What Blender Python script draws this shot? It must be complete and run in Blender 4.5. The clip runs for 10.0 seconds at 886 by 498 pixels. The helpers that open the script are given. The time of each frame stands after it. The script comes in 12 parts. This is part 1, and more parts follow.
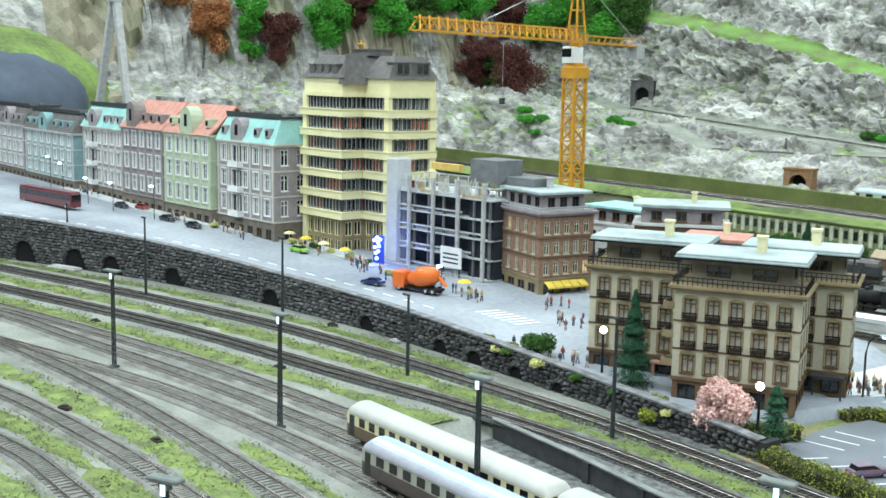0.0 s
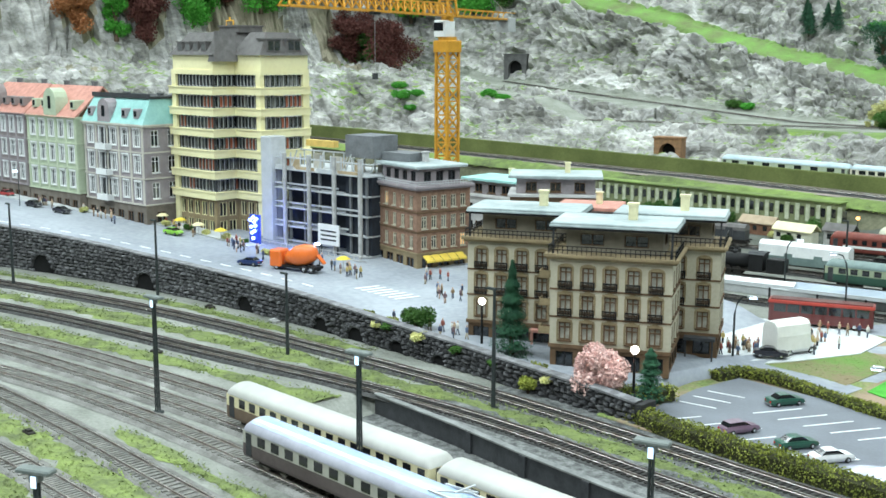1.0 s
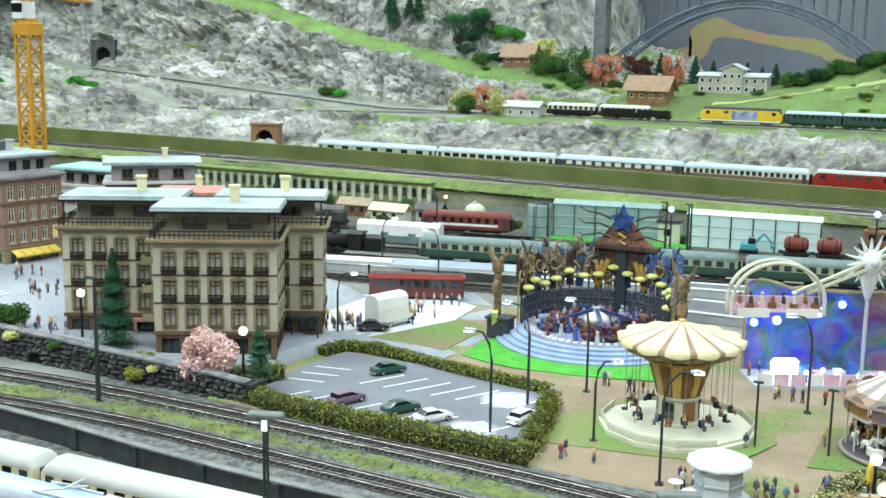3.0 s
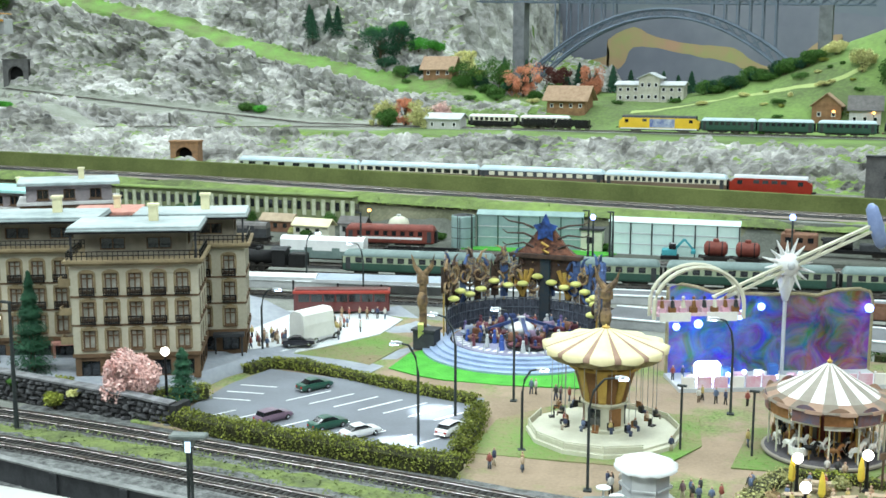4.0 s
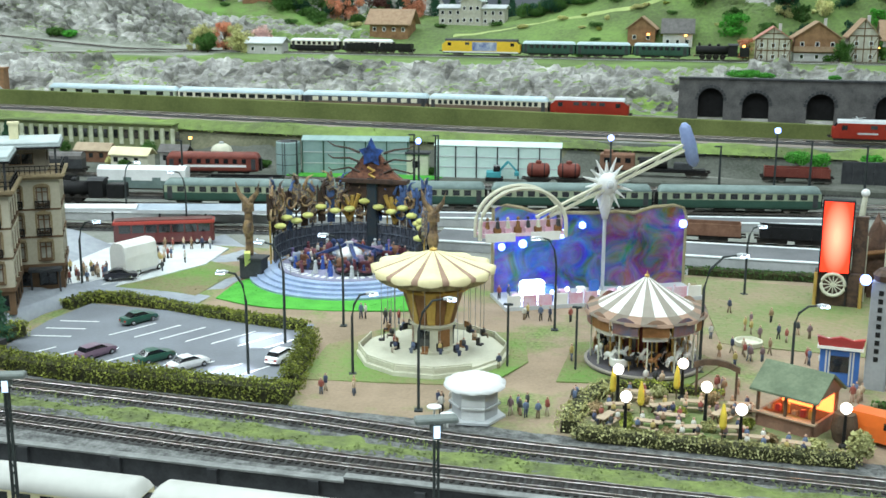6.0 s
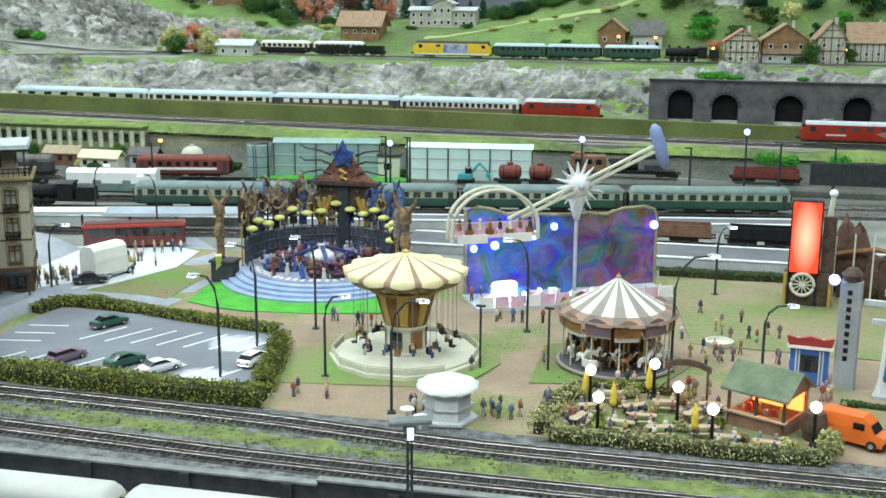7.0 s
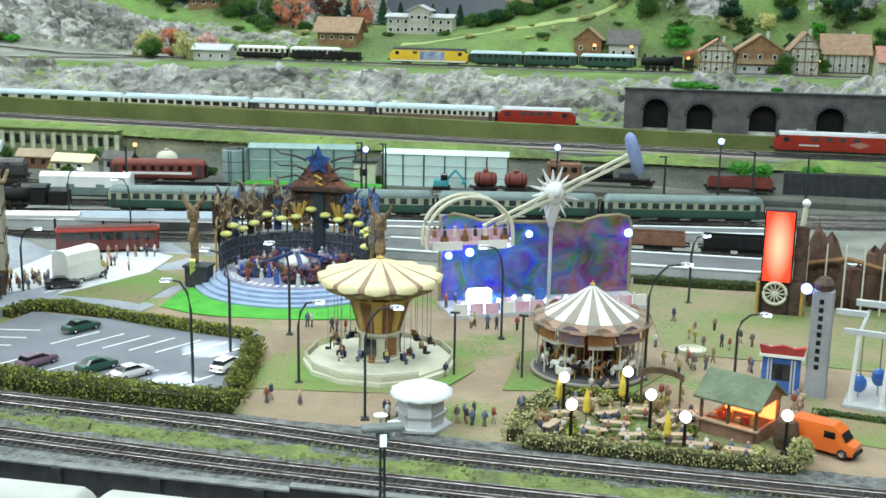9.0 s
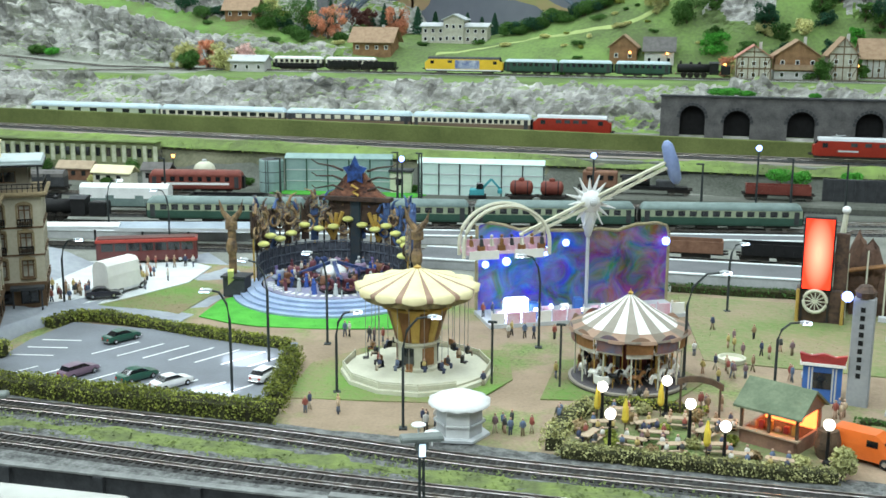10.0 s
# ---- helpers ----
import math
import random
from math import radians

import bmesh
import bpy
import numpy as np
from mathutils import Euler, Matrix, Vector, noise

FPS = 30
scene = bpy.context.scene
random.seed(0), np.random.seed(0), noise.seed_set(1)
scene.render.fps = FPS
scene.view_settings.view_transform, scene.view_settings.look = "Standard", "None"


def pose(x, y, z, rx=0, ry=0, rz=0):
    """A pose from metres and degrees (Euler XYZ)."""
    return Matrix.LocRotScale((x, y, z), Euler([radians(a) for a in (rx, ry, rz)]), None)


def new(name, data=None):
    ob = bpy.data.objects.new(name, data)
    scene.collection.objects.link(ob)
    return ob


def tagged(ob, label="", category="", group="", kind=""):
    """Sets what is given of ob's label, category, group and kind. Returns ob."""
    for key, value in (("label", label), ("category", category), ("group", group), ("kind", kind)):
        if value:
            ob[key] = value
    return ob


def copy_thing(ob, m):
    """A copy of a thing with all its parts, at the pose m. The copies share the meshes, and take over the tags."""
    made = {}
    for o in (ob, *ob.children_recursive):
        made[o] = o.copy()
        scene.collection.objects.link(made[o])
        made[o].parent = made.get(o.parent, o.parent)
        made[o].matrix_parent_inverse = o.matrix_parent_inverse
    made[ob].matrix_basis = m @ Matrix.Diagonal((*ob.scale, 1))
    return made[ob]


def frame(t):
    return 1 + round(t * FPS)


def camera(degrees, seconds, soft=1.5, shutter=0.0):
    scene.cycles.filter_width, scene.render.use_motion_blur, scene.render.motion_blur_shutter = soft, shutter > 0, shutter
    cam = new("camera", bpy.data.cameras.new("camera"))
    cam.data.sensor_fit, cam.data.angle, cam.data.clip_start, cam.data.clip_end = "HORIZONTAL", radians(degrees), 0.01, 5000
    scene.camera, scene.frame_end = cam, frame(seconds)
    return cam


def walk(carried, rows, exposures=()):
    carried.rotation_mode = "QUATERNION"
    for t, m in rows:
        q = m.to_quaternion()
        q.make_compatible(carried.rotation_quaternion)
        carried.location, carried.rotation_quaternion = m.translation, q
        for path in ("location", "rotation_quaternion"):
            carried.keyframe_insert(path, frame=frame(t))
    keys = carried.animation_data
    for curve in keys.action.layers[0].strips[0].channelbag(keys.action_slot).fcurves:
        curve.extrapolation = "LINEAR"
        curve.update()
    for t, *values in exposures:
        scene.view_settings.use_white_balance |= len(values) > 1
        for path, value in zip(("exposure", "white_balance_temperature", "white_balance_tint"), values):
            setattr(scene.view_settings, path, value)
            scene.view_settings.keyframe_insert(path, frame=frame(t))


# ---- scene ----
import itertools

# A model railway layout in an exhibition hall, at its own size. Lengths below are in centimetres (U turns them into metres).
# x runs along the main line, y away from the visitor's rail.
cam = camera(41.98, 10.0, soft=1.6)
PATH = [
    (0.0, pose(-0.0046, -0.0062, 0.3663, 81.25, -1.12, 52.58)),
    (0.5, pose(-0.0048, -0.0020, 0.3655, 80.25, -0.63, 49.65)),
    (1.0, pose(-0.0033, -0.0012, 0.3639, 80.17, -0.21, 46.46)),
    (1.5, pose(-0.0025, -0.0020, 0.3617, 80.52, 0.13, 43.29)),
    (2.0, pose(-0.0035, -0.0014, 0.3590, 79.92, -0.21, 36.47)),
    (2.5, pose(-0.0013, -0.0039, 0.3568, 80.44, 0.65, 31.19)),
    (2.7, pose(-0.0018, -0.0070, 0.3558, 79.96, -0.49, 28.66)),
    (4.0, pose(-0.0000, -0.0037, 0.3546, 80.56, -0.03, 22.84)),
    (4.5, pose(0.0001, -0.0035, 0.3543, 80.57, -0.24, 19.29)),
    (5.0, pose(-0.0006, -0.0035, 0.3537, 79.68, -0.50, 17.89)),
    (5.5, pose(-0.0006, -0.0008, 0.3524, 78.03, 0.09, 16.09)),
    (6.0, pose(-0.0004, -0.0006, 0.3525, 76.92, -0.24, 14.18)),
    (6.2, pose(-0.0007, -0.0011, 0.3525, 76.76, 0.04, 13.67)),
    (7.5, pose(-0.0007, -0.0008, 0.3522, 77.16, -0.57, 12.52)),
    (8.0, pose(0.0000, 0.0000, 0.3520, 77.13, -0.28, 13.05)),
    (8.5, pose(-0.0004, 0.0002, 0.3519, 77.19, -0.14, 12.87)),
    (9.0, pose(-0.0000, -0.0008, 0.3522, 77.38, -0.97, 11.67)),
    (9.5, pose(-0.0025, 0.0002, 0.3526, 77.34, -1.60, 12.06)),
    (10.0, pose(-0.0014, -0.0018, 0.3532, 77.78, -0.32, 13.32)),
]
walk(cam, PATH, exposures=[(0.0, 0.12), (4.8, 0.12), (6.0, -0.06), (10.0, -0.06)])

# ---- light: fluorescent battens under the hall's ceiling ----
world = bpy.data.worlds.new("hall_air")
world.use_nodes = True
world.node_tree.nodes["Background"].inputs["Color"].default_value = (0.80, 0.88, 1.0, 1)
world.node_tree.nodes["Background"].inputs["Strength"].default_value = 0.05
scene.world = world


def batten_light(x, y, z, sx, sy, watts):
    data = bpy.data.lights.new("batten_light", "AREA")
    data.shape, data.size, data.size_y, data.energy = "RECTANGLE", sx, sy, watts
    data.color = (0.86, 1.0, 1.03)
    ob = new("batten_light", data)
    ob.matrix_world = pose(x, y, z)
    return ob


# the row at y 4.6 is an added, unseen fill for the back slopes
for bx in (-3.4, -1.9, -0.4, 1.1):
    for by, watts in ((-1.2, 26), (0.3, 24), (1.8, 17 if bx < -1 else 15), (3.2, 14), (4.6, 16)):
        batten_light(bx, by, 2.05, 1.2, 0.25, watts)

# ---- building tools ----
U = 0.0088
rng = random.Random(7)


def cm(x, y, z=0.0, rz=0.0, rx=0.0, ry=0.0):
    return pose(x * U, y * U, z * U, rx, ry, rz)


class Build:
    """Vertices and faces of one mesh, in centimetres."""

    def __init__(self):
        self.v, self.f = [], []

    def add(self, verts, faces):
        n = len(self.v)
        self.v.extend(tuple(p) for p in verts)
        self.f.extend(tuple(i + n for i in f) for f in faces)
        return self

    def box(self, x0, x1, y0, y1, z0, z1, bev=0.0):
        if bev <= 0:
            p = [(x, y, z) for z in (z0, z1) for x, y in ((x0, y0), (x1, y0), (x1, y1), (x0, y1))]
            return self.add(p, [(3, 2, 1, 0), (4, 5, 6, 7), (0, 1, 5, 4), (1, 2, 6, 5), (2, 3, 7, 6), (3, 0, 4, 7)])
        b = bev
        ring = [(x0 + b, y0), (x1 - b, y0), (x1, y0 + b), (x1, y1 - b), (x1 - b, y1), (x0 + b, y1), (x0, y1 - b), (x0, y0 + b)]
        inner = [(x0 + b, y0 + b), (x1 - b, y0 + b), (x1 - b, y0 + b), (x1 - b, y1 - b), (x1 - b, y1 - b), (x0 + b, y1 - b), (x0 + b, y1 - b), (x0 + b, y0 + b)]
        p = [(x, y, z0) for x, y in ring] + [(x, y, z1 - b) for x, y in ring] + [(x, y, z1) for x, y in inner]
        q = [(i, (i + 1) % 8, 8 + (i + 1) % 8, 8 + i) for i in range(8)]
        q += [(8 + i, 8 + (i + 1) % 8, 16 + (i + 1) % 8, 16 + i) for i in range(8)]
        q += [tuple(range(7, -1, -1)), (16, 17, 19, 21)]
        return self.add(p, q)

    def prism(self, poly, z0, z1):
        n = len(poly)
        p = [(x, y, z0) for x, y in poly] + [(x, y, z1) for x, y in poly]
        return self.add(p, [tuple(range(n - 1, -1, -1)), tuple(range(n, 2 * n))] + [(i, (i + 1) % n, n + (i + 1) % n, n + i) for i in range(n)])

    def extrude(self, poly, x0, x1):
        """A profile of (y, z) drawn along x."""
        n = len(poly)
        p = [(x0, y, z) for y, z in poly] + [(x1, y, z) for y, z in poly]
        return self.add(p, [tuple(range(n - 1, -1, -1)), tuple(range(n, 2 * n))] + [(i, (i + 1) % n, n + (i + 1) % n, n + i) for i in range(n)])

    def lathe(self, prof, n=24, c=(0, 0, 0), a0=0.0, a1=360.0):
        """Turn a profile of (r, z) about a vertical axis."""
        full = abs(a1 - a0) >= 359.9
        m = n if full else n + 1
        p = []
        for r, z in prof:
            for i in range(m):
                a = radians(a0 + (a1 - a0) * i / n)
                p.append((c[0] + r * math.cos(a), c[1] + r * math.sin(a), c[2] + z))
        q = []
        for k in range(len(prof) - 1):
            for i in range(n):
                j = (i + 1) % m
                q.append((k * m + i, k * m + j, (k + 1) * m + j, (k + 1) * m + i))
        if full and prof[0][0] > 1e-6:
            q.append(tuple(range(n - 1, -1, -1)))
        if full and prof[-1][0] > 1e-6:
            q.append(tuple((len(prof) - 1) * m + i for i in range(n)))
        return self.add(p, q)

    def tube(self, pts, r, n=6, r1=None):
        """A round bar through the points."""
        pts = [Vector(p) for p in pts]
        p, q = [], []
        for k, c in enumerate(pts):
            t = (pts[min(k + 1, len(pts) - 1)] - pts[max(k - 1, 0)]).normalized()
            side = t.cross(Vector((0, 0, 1)) if abs(t.z) < 0.95 else Vector((1, 0, 0))).normalized()
            up = side.cross(t)
            rr = r + ((r1 if r1 is not None else r) - r) * k / max(1, len(pts) - 1)
            p += [c + side * (rr * math.cos(2 * math.pi * i / n)) + up * (rr * math.sin(2 * math.pi * i / n)) for i in range(n)]
        for k in range(len(pts) - 1):
            q += [(k * n + i, k * n + (i + 1) % n, (k + 1) * n + (i + 1) % n, (k + 1) * n + i) for i in range(n)]
        q += [tuple(range(n - 1, -1, -1)), tuple(range((len(pts) - 1) * n, len(pts) * n))]
        return self.add(p, q)

    def ball(self, c, r, n=10, rz=None, wob=0.0, rnd=None):
        rz = rz or r
        rings = max(4, n // 2 + 1)
        p, q = [], []
        for k in range(rings + 1):
            th = math.pi * k / rings
            for i in range(n):
                a = 2 * math.pi * i / n
                w = 1 + (rnd.uniform(-wob, wob) if rnd else 0)
                p.append((c[0] + r * w * math.sin(th) * math.cos(a), c[1] + r * w * math.sin(th) * math.sin(a), c[2] - rz * w * math.cos(th)))
        for k in range(rings):
            q += [(k * n + i, k * n + (i + 1) % n, (k + 1) * n + (i + 1) % n, (k + 1) * n + i) for i in range(n)]
        return self.add(p, q)

    def bar(self, a, b, w, h):
        """A square bar from a to b."""
        a, b = Vector(a), Vector(b)
        t = (b - a).normalized()
        s = t.cross(Vector((0, 0, 1)) if abs(t.z) < 0.95 else Vector((0, 1, 0))).normalized() * (w / 2)
        u = s.cross(t).normalized() * (h / 2)
        p = [e + i * s + j * u for e in (a, b) for i, j in ((-1, -1), (1, -1), (1, 1), (-1, 1))]
        return self.add(p, [(3, 2, 1, 0), (4, 5, 6, 7), (0, 1, 5, 4), (1, 2, 6, 5), (2, 3, 7, 6), (3, 0, 4, 7)])

    def moved(self, m):
        """The same, turned and shifted by a matrix in centimetres."""
        self.v = [tuple(m @ Vector(p)) for p in self.v]
        return self

    def leaves(self, c, rx, ry, rz, count, size, rnd, fill=0.55):
        """Small crossed leaf tufts through an ellipsoid, thickest near its skin."""
        for _ in range(count):
            d = Vector((rnd.gauss(0, 1), rnd.gauss(0, 1), rnd.gauss(0, 1))).normalized()
            k = fill + (1 - fill) * rnd.random() ** 0.6
            o = Vector((c[0] + d.x * rx * k, c[1] + d.y * ry * k, c[2] + d.z * rz * k))
            s = size * rnd.uniform(0.6, 1.4)
            a = Vector((rnd.gauss(0, 1), rnd.gauss(0, 1), rnd.gauss(0, 1))).normalized() * s
            b = a.cross(Vector((rnd.gauss(0, 1), rnd.gauss(0, 1), rnd.gauss(0, 1)))).normalized() * s
            n = a.cross(b).normalized() * (s * 0.35)
            self.add([o - a, o + b + n, o + a, o - b + n], [(0, 1, 2, 3)])
        return self


def welded(b):
    """The same with corners that coincide made one."""
    seen, to = {}, []
    for p in b.v:
        k = (round(p[0], 3), round(p[1], 3), round(p[2], 3))
        to.append(seen.setdefault(k, len(seen)))
    b.v = list(seen)
    b.f = [tuple(to[i] for i in f) for f in b.f]
    return b


def mesh_of(name, b, material, smooth=False):
    me = bpy.data.meshes.new(name)
    me.from_pydata([(x * U, y * U, z * U) for x, y, z in b.v], [], b.f)
    me.materials.append(material)
    if smooth:
        me.polygons.foreach_set("use_smooth", [True] * len(me.polygons))
    me.update()
    return me


def part(name, b, material, parent=None, label="", m=None, smooth=False):
    """One mesh object under a thing or under a part. b: a Build or a mesh that is shared."""
    ob = new(name, b if isinstance(b, bpy.types.Mesh) else mesh_of(name, b, material, smooth))
    if parent is not None:
        ob.parent = parent
    if m is not None:
        ob.matrix_basis = m
    return tagged(ob, label)


def thing(name, m, label, category, group="", kind=""):
    """An Empty at the thing's base, under which its parts go."""
    ob = new(name)
    ob.empty_display_size = 0.02
    ob.matrix_basis = m
    return tagged(ob, label, category, group, kind)


def solid(name, b, material, label, category, group="", kind="", m=None, smooth=False):
    """A thing of one mesh."""
    ob = part(name, b, material, None, label, m, smooth)
    return tagged(ob, label, category, group, kind)


def spline(points, step=2.0):
    """A smooth line through the points (any dimension)."""
    pts = [np.array(p, float) for p in points]
    pts = [2 * pts[0] - pts[1]] + pts + [2 * pts[-1] - pts[-2]]
    out = []
    for k in range(1, len(pts) - 2):
        a, b, c, d = pts[k - 1:k + 3]
        n = max(1, int(np.linalg.norm(c - b) / step))
        for i in range(n):
            t = i / n
            out.append(0.5 * (2 * b + (c - a) * t + (2 * a - 5 * b + 4 * c - d) * t * t + (3 * b - a - 3 * c + d) * t ** 3))
    out.append(pts[-2])
    return [tuple(p) for p in out]


def fbm(x, y, octaves=5, seed=0, ridged=False):
    """Fractal value noise on arrays, about -1 to 1."""
    total, amp, norm = np.zeros_like(x, dtype=float), 1.0, 0.0
    for o in range(octaves):
        xi, yi = np.floor(x).astype(np.int64), np.floor(y).astype(np.int64)
        fx, fy = x - xi, y - yi
        fx, fy = fx * fx * (3 - 2 * fx), fy * fy * (3 - 2 * fy)

        def h(i, j):
            k = (i * 374761393 + j * 668265263 + (seed + o * 17) * 974711) & 0x7FFFFFFF
            k = ((k ^ (k >> 13)) * 1274126177) & 0x7FFFFFFF
            return ((k ^ (k >> 16)) & 0xFFFF) / 32767.5 - 1.0

        v = (h(xi, yi) * (1 - fx) + h(xi + 1, yi) * fx) * (1 - fy) + (h(xi, yi + 1) * (1 - fx) + h(xi + 1, yi + 1) * fx) * fy
        total += amp * ((1 - 2 * np.abs(v)) if ridged else v)
        norm += amp
        x, y, amp = x * 2.03 + 11.3, y * 2.03 + 5.7, amp * 0.5
    return total / norm


def smooth01(a, b, x):
    t = np.clip((x - a) / (b - a), 0, 1)
    return t * t * (3 - 2 * t)


# ---- materials ----
def mat(name, c1, c2=None, scale=1.0, rough=0.7, bump=0.15, metal=0.0, fine=6.0, spread=0.0, emit=0.0, coat=0.0, spec=0.22):
    """A surface of two colours mixed by coarse and fine grain. scale: grains to a centimetre; spread: difference from piece to piece."""
    m = bpy.data.materials.new(name)
    m.use_nodes = True
    nt = m.node_tree
    b = nt.nodes["Principled BSDF"]
    c2 = c2 or tuple(v * 0.75 for v in c1)
    tc = nt.nodes.new("ShaderNodeTexCoord")
    n1 = nt.nodes.new("ShaderNodeTexNoise")
    n1.inputs["Scale"].default_value, n1.inputs["Detail"].default_value = scale / U, 4
    n2 = nt.nodes.new("ShaderNodeTexNoise")
    n2.inputs["Scale"].default_value, n2.inputs["Detail"].default_value = scale * fine / U, 3
    add = nt.nodes.new("ShaderNodeMath")
    add.operation = "MULTIPLY_ADD"
    add.inputs[1].default_value = 0.45
    ramp = nt.nodes.new("ShaderNodeMapRange")
    ramp.inputs["From Min"].default_value, ramp.inputs["From Max"].default_value = 0.52, 0.92
    mix = nt.nodes.new("ShaderNodeMix")
    mix.data_type = "RGBA"
    mix.inputs[6].default_value, mix.inputs[7].default_value = (*c1, 1), (*c2, 1)
    for n in (n1, n2):
        nt.links.new(tc.outputs["Object"], n.inputs["Vector"])
    nt.links.new(n2.outputs["Fac"], add.inputs[0])
    nt.links.new(n1.outputs["Fac"], add.inputs[2])
    nt.links.new(add.outputs[0], ramp.inputs["Value"])
    nt.links.new(ramp.outputs[0], mix.inputs[0])
    colour = mix.outputs[2]
    if spread:
        info = nt.nodes.new("ShaderNodeObjectInfo")
        geo = nt.nodes.new("ShaderNodeNewGeometry")
        both = nt.nodes.new("ShaderNodeMath")
        both.operation = "ADD"
        nt.links.new(info.outputs["Random"], both.inputs[0])
        nt.links.new(geo.outputs["Random Per Island"], both.inputs[1])
        hsv = nt.nodes.new("ShaderNodeHueSaturation")
        rng_v = nt.nodes.new("ShaderNodeMapRange")
        rng_v.inputs["From Max"].default_value = 2.0
        rng_v.inputs["To Min"].default_value, rng_v.inputs["To Max"].default_value = 1 - spread, 1 + spread
        nt.links.new(both.outputs[0], rng_v.inputs["Value"])
        nt.links.new(rng_v.outputs[0], hsv.inputs["Value"])
        nt.links.new(colour, hsv.inputs["Color"])
        colour = hsv.outputs[0]
    nt.links.new(colour, b.inputs["Base Color"])
    b.inputs["Roughness"].default_value, b.inputs["Metallic"].default_value = rough, metal
    b.inputs["Coat Weight"].default_value = coat
    b.inputs["Specular IOR Level"].default_value = spec
    if bump:
        bp = nt.nodes.new("ShaderNodeBump")
        bp.inputs["Strength"].default_value, bp.inputs["Distance"].default_value = bump, 0.15 * U / max(scale, 0.3)
        nt.links.new(add.outputs[0], bp.inputs["Height"])
        nt.links.new(bp.outputs[0], b.inputs["Normal"])
    if emit:
        nt.links.new(colour, b.inputs["Emission Color"])
        b.inputs["Emission Strength"].default_value = emit
    return m


def glass_mat(name, tint, rough=0.08):
    """Small dark window glazing over an unlit inside."""
    return mat(name, tint, tuple(v * 0.5 for v in tint), 0.25, rough, 0.02, spec=0.8)


def lamp_mat(name, colour, strength):
    m = bpy.data.materials.new(name)
    m.use_nodes = True
    b = m.node_tree.nodes["Principled BSDF"]
    b.inputs["Base Color"].default_value = (*colour, 1)
    b.inputs["Emission Color"].default_value = (*colour, 1)
    b.inputs["Emission Strength"].default_value = strength
    return m


M_GRAVEL = mat("grey_gravel", (0.295, 0.303, 0.271), (0.158, 0.165, 0.142), 0.10, 0.95, 0.6, fine=22)
M_GRAVEL_D = mat("rail_gravel", (0.25, 0.245, 0.23), (0.12, 0.115, 0.105), 0.3, 0.95, 0.6, fine=12)
M_BALLAST = mat("track_ballast", (0.085, 0.085, 0.082), (0.02, 0.02, 0.02), 1.6, 0.95, 0.8, fine=3)
M_SOIL = mat("trodden_soil", (0.36, 0.27, 0.19), (0.24, 0.19, 0.13), 0.35, 0.95, 0.3, fine=12)
M_GRASS = mat("static_grass", (0.14, 0.26, 0.06), (0.24, 0.195, 0.115), 0.13, 0.95, 0.6, fine=14, spread=0.25)
M_GRASS_DRY = mat("dry_static_grass", (0.145, 0.215, 0.07), (0.29, 0.225, 0.15), 0.085, 0.95, 0.6, fine=18, spread=0.3)
M_GRASS_TRACK = mat("trackside_static_grass", (0.20, 0.255, 0.08), (0.10, 0.12, 0.055), 0.4, 0.95, 0.9, fine=5, spread=0.4)
M_LAWN = mat("bright_lawn_mat", (0.10, 0.43, 0.06), (0.07, 0.32, 0.045), 0.5, 0.95, 0.4, fine=9)
M_ROAD = mat("street_asphalt", (0.36, 0.385, 0.42), (0.22, 0.24, 0.27), 0.05, 0.75, 0.15, fine=20)
M_PARK = mat("car_park_asphalt", (0.20, 0.215, 0.24), (0.16, 0.17, 0.19), 0.15, 0.8, 0.15, fine=20)
M_PAVE = mat("pale_paving", (0.52, 0.54, 0.54), (0.42, 0.44, 0.44), 0.4, 0.8, 0.2)
M_LINE = mat("white_road_paint", (0.85, 0.86, 0.86), (0.7, 0.72, 0.72), 0.8, 0.7, 0.05)
M_STONE = mat("dark_wall_stone", (0.21, 0.21, 0.215), (0.10, 0.10, 0.105), 0.9, 0.9, 0.6, spread=0.45)
M_MORTAR = mat("dark_mortar", (0.05, 0.05, 0.05), (0.03, 0.03, 0.03), 1.0, 0.95, 0.3)
M_COPING = mat("pale_coping", (0.48, 0.48, 0.47), (0.34, 0.34, 0.33), 0.8, 0.9, 0.3)
M_SLEEPER_G = mat("greyed_sleeper", (0.225, 0.22, 0.20), (0.13, 0.125, 0.113), 1.5, 0.9, 0.2, spread=0.3)
M_RAIL = mat("rail_steel", (0.42, 0.40, 0.38), (0.26, 0.22, 0.19), 0.8, 0.35, 0.05, metal=0.9)
M_SLEEPER = mat("sleeper_plastic", (0.038, 0.034, 0.031), (0.016, 0.015, 0.014), 1.5, 0.85, 0.2, spread=0.3)
M_CONC = mat("grey_concrete", (0.46, 0.47, 0.47), (0.35, 0.36, 0.36), 0.4, 0.85, 0.2)
# black that stands for the shade inside arches and tunnel mouths
M_DARK = mat("painted_opening_shade", (0.015, 0.015, 0.016), (0.01, 0.01, 0.01), 1.0, 0.9, 0.0)
M_BLACK = mat("black_plastic", (0.016, 0.016, 0.017), (0.01, 0.01, 0.01), 1.0, 0.5, 0.05)
M_DGREY = mat("dark_grey_plastic", (0.06, 0.063, 0.067), (0.035, 0.037, 0.04), 0.7, 0.6, 0.05)
M_LGREY = mat("light_grey_plastic", (0.55, 0.57, 0.58), (0.45, 0.47, 0.48), 0.4, 0.5, 0.05)
M_WHITE = mat("white_plastic", (0.82, 0.83, 0.82), (0.70, 0.71, 0.70), 0.4, 0.45, 0.05)
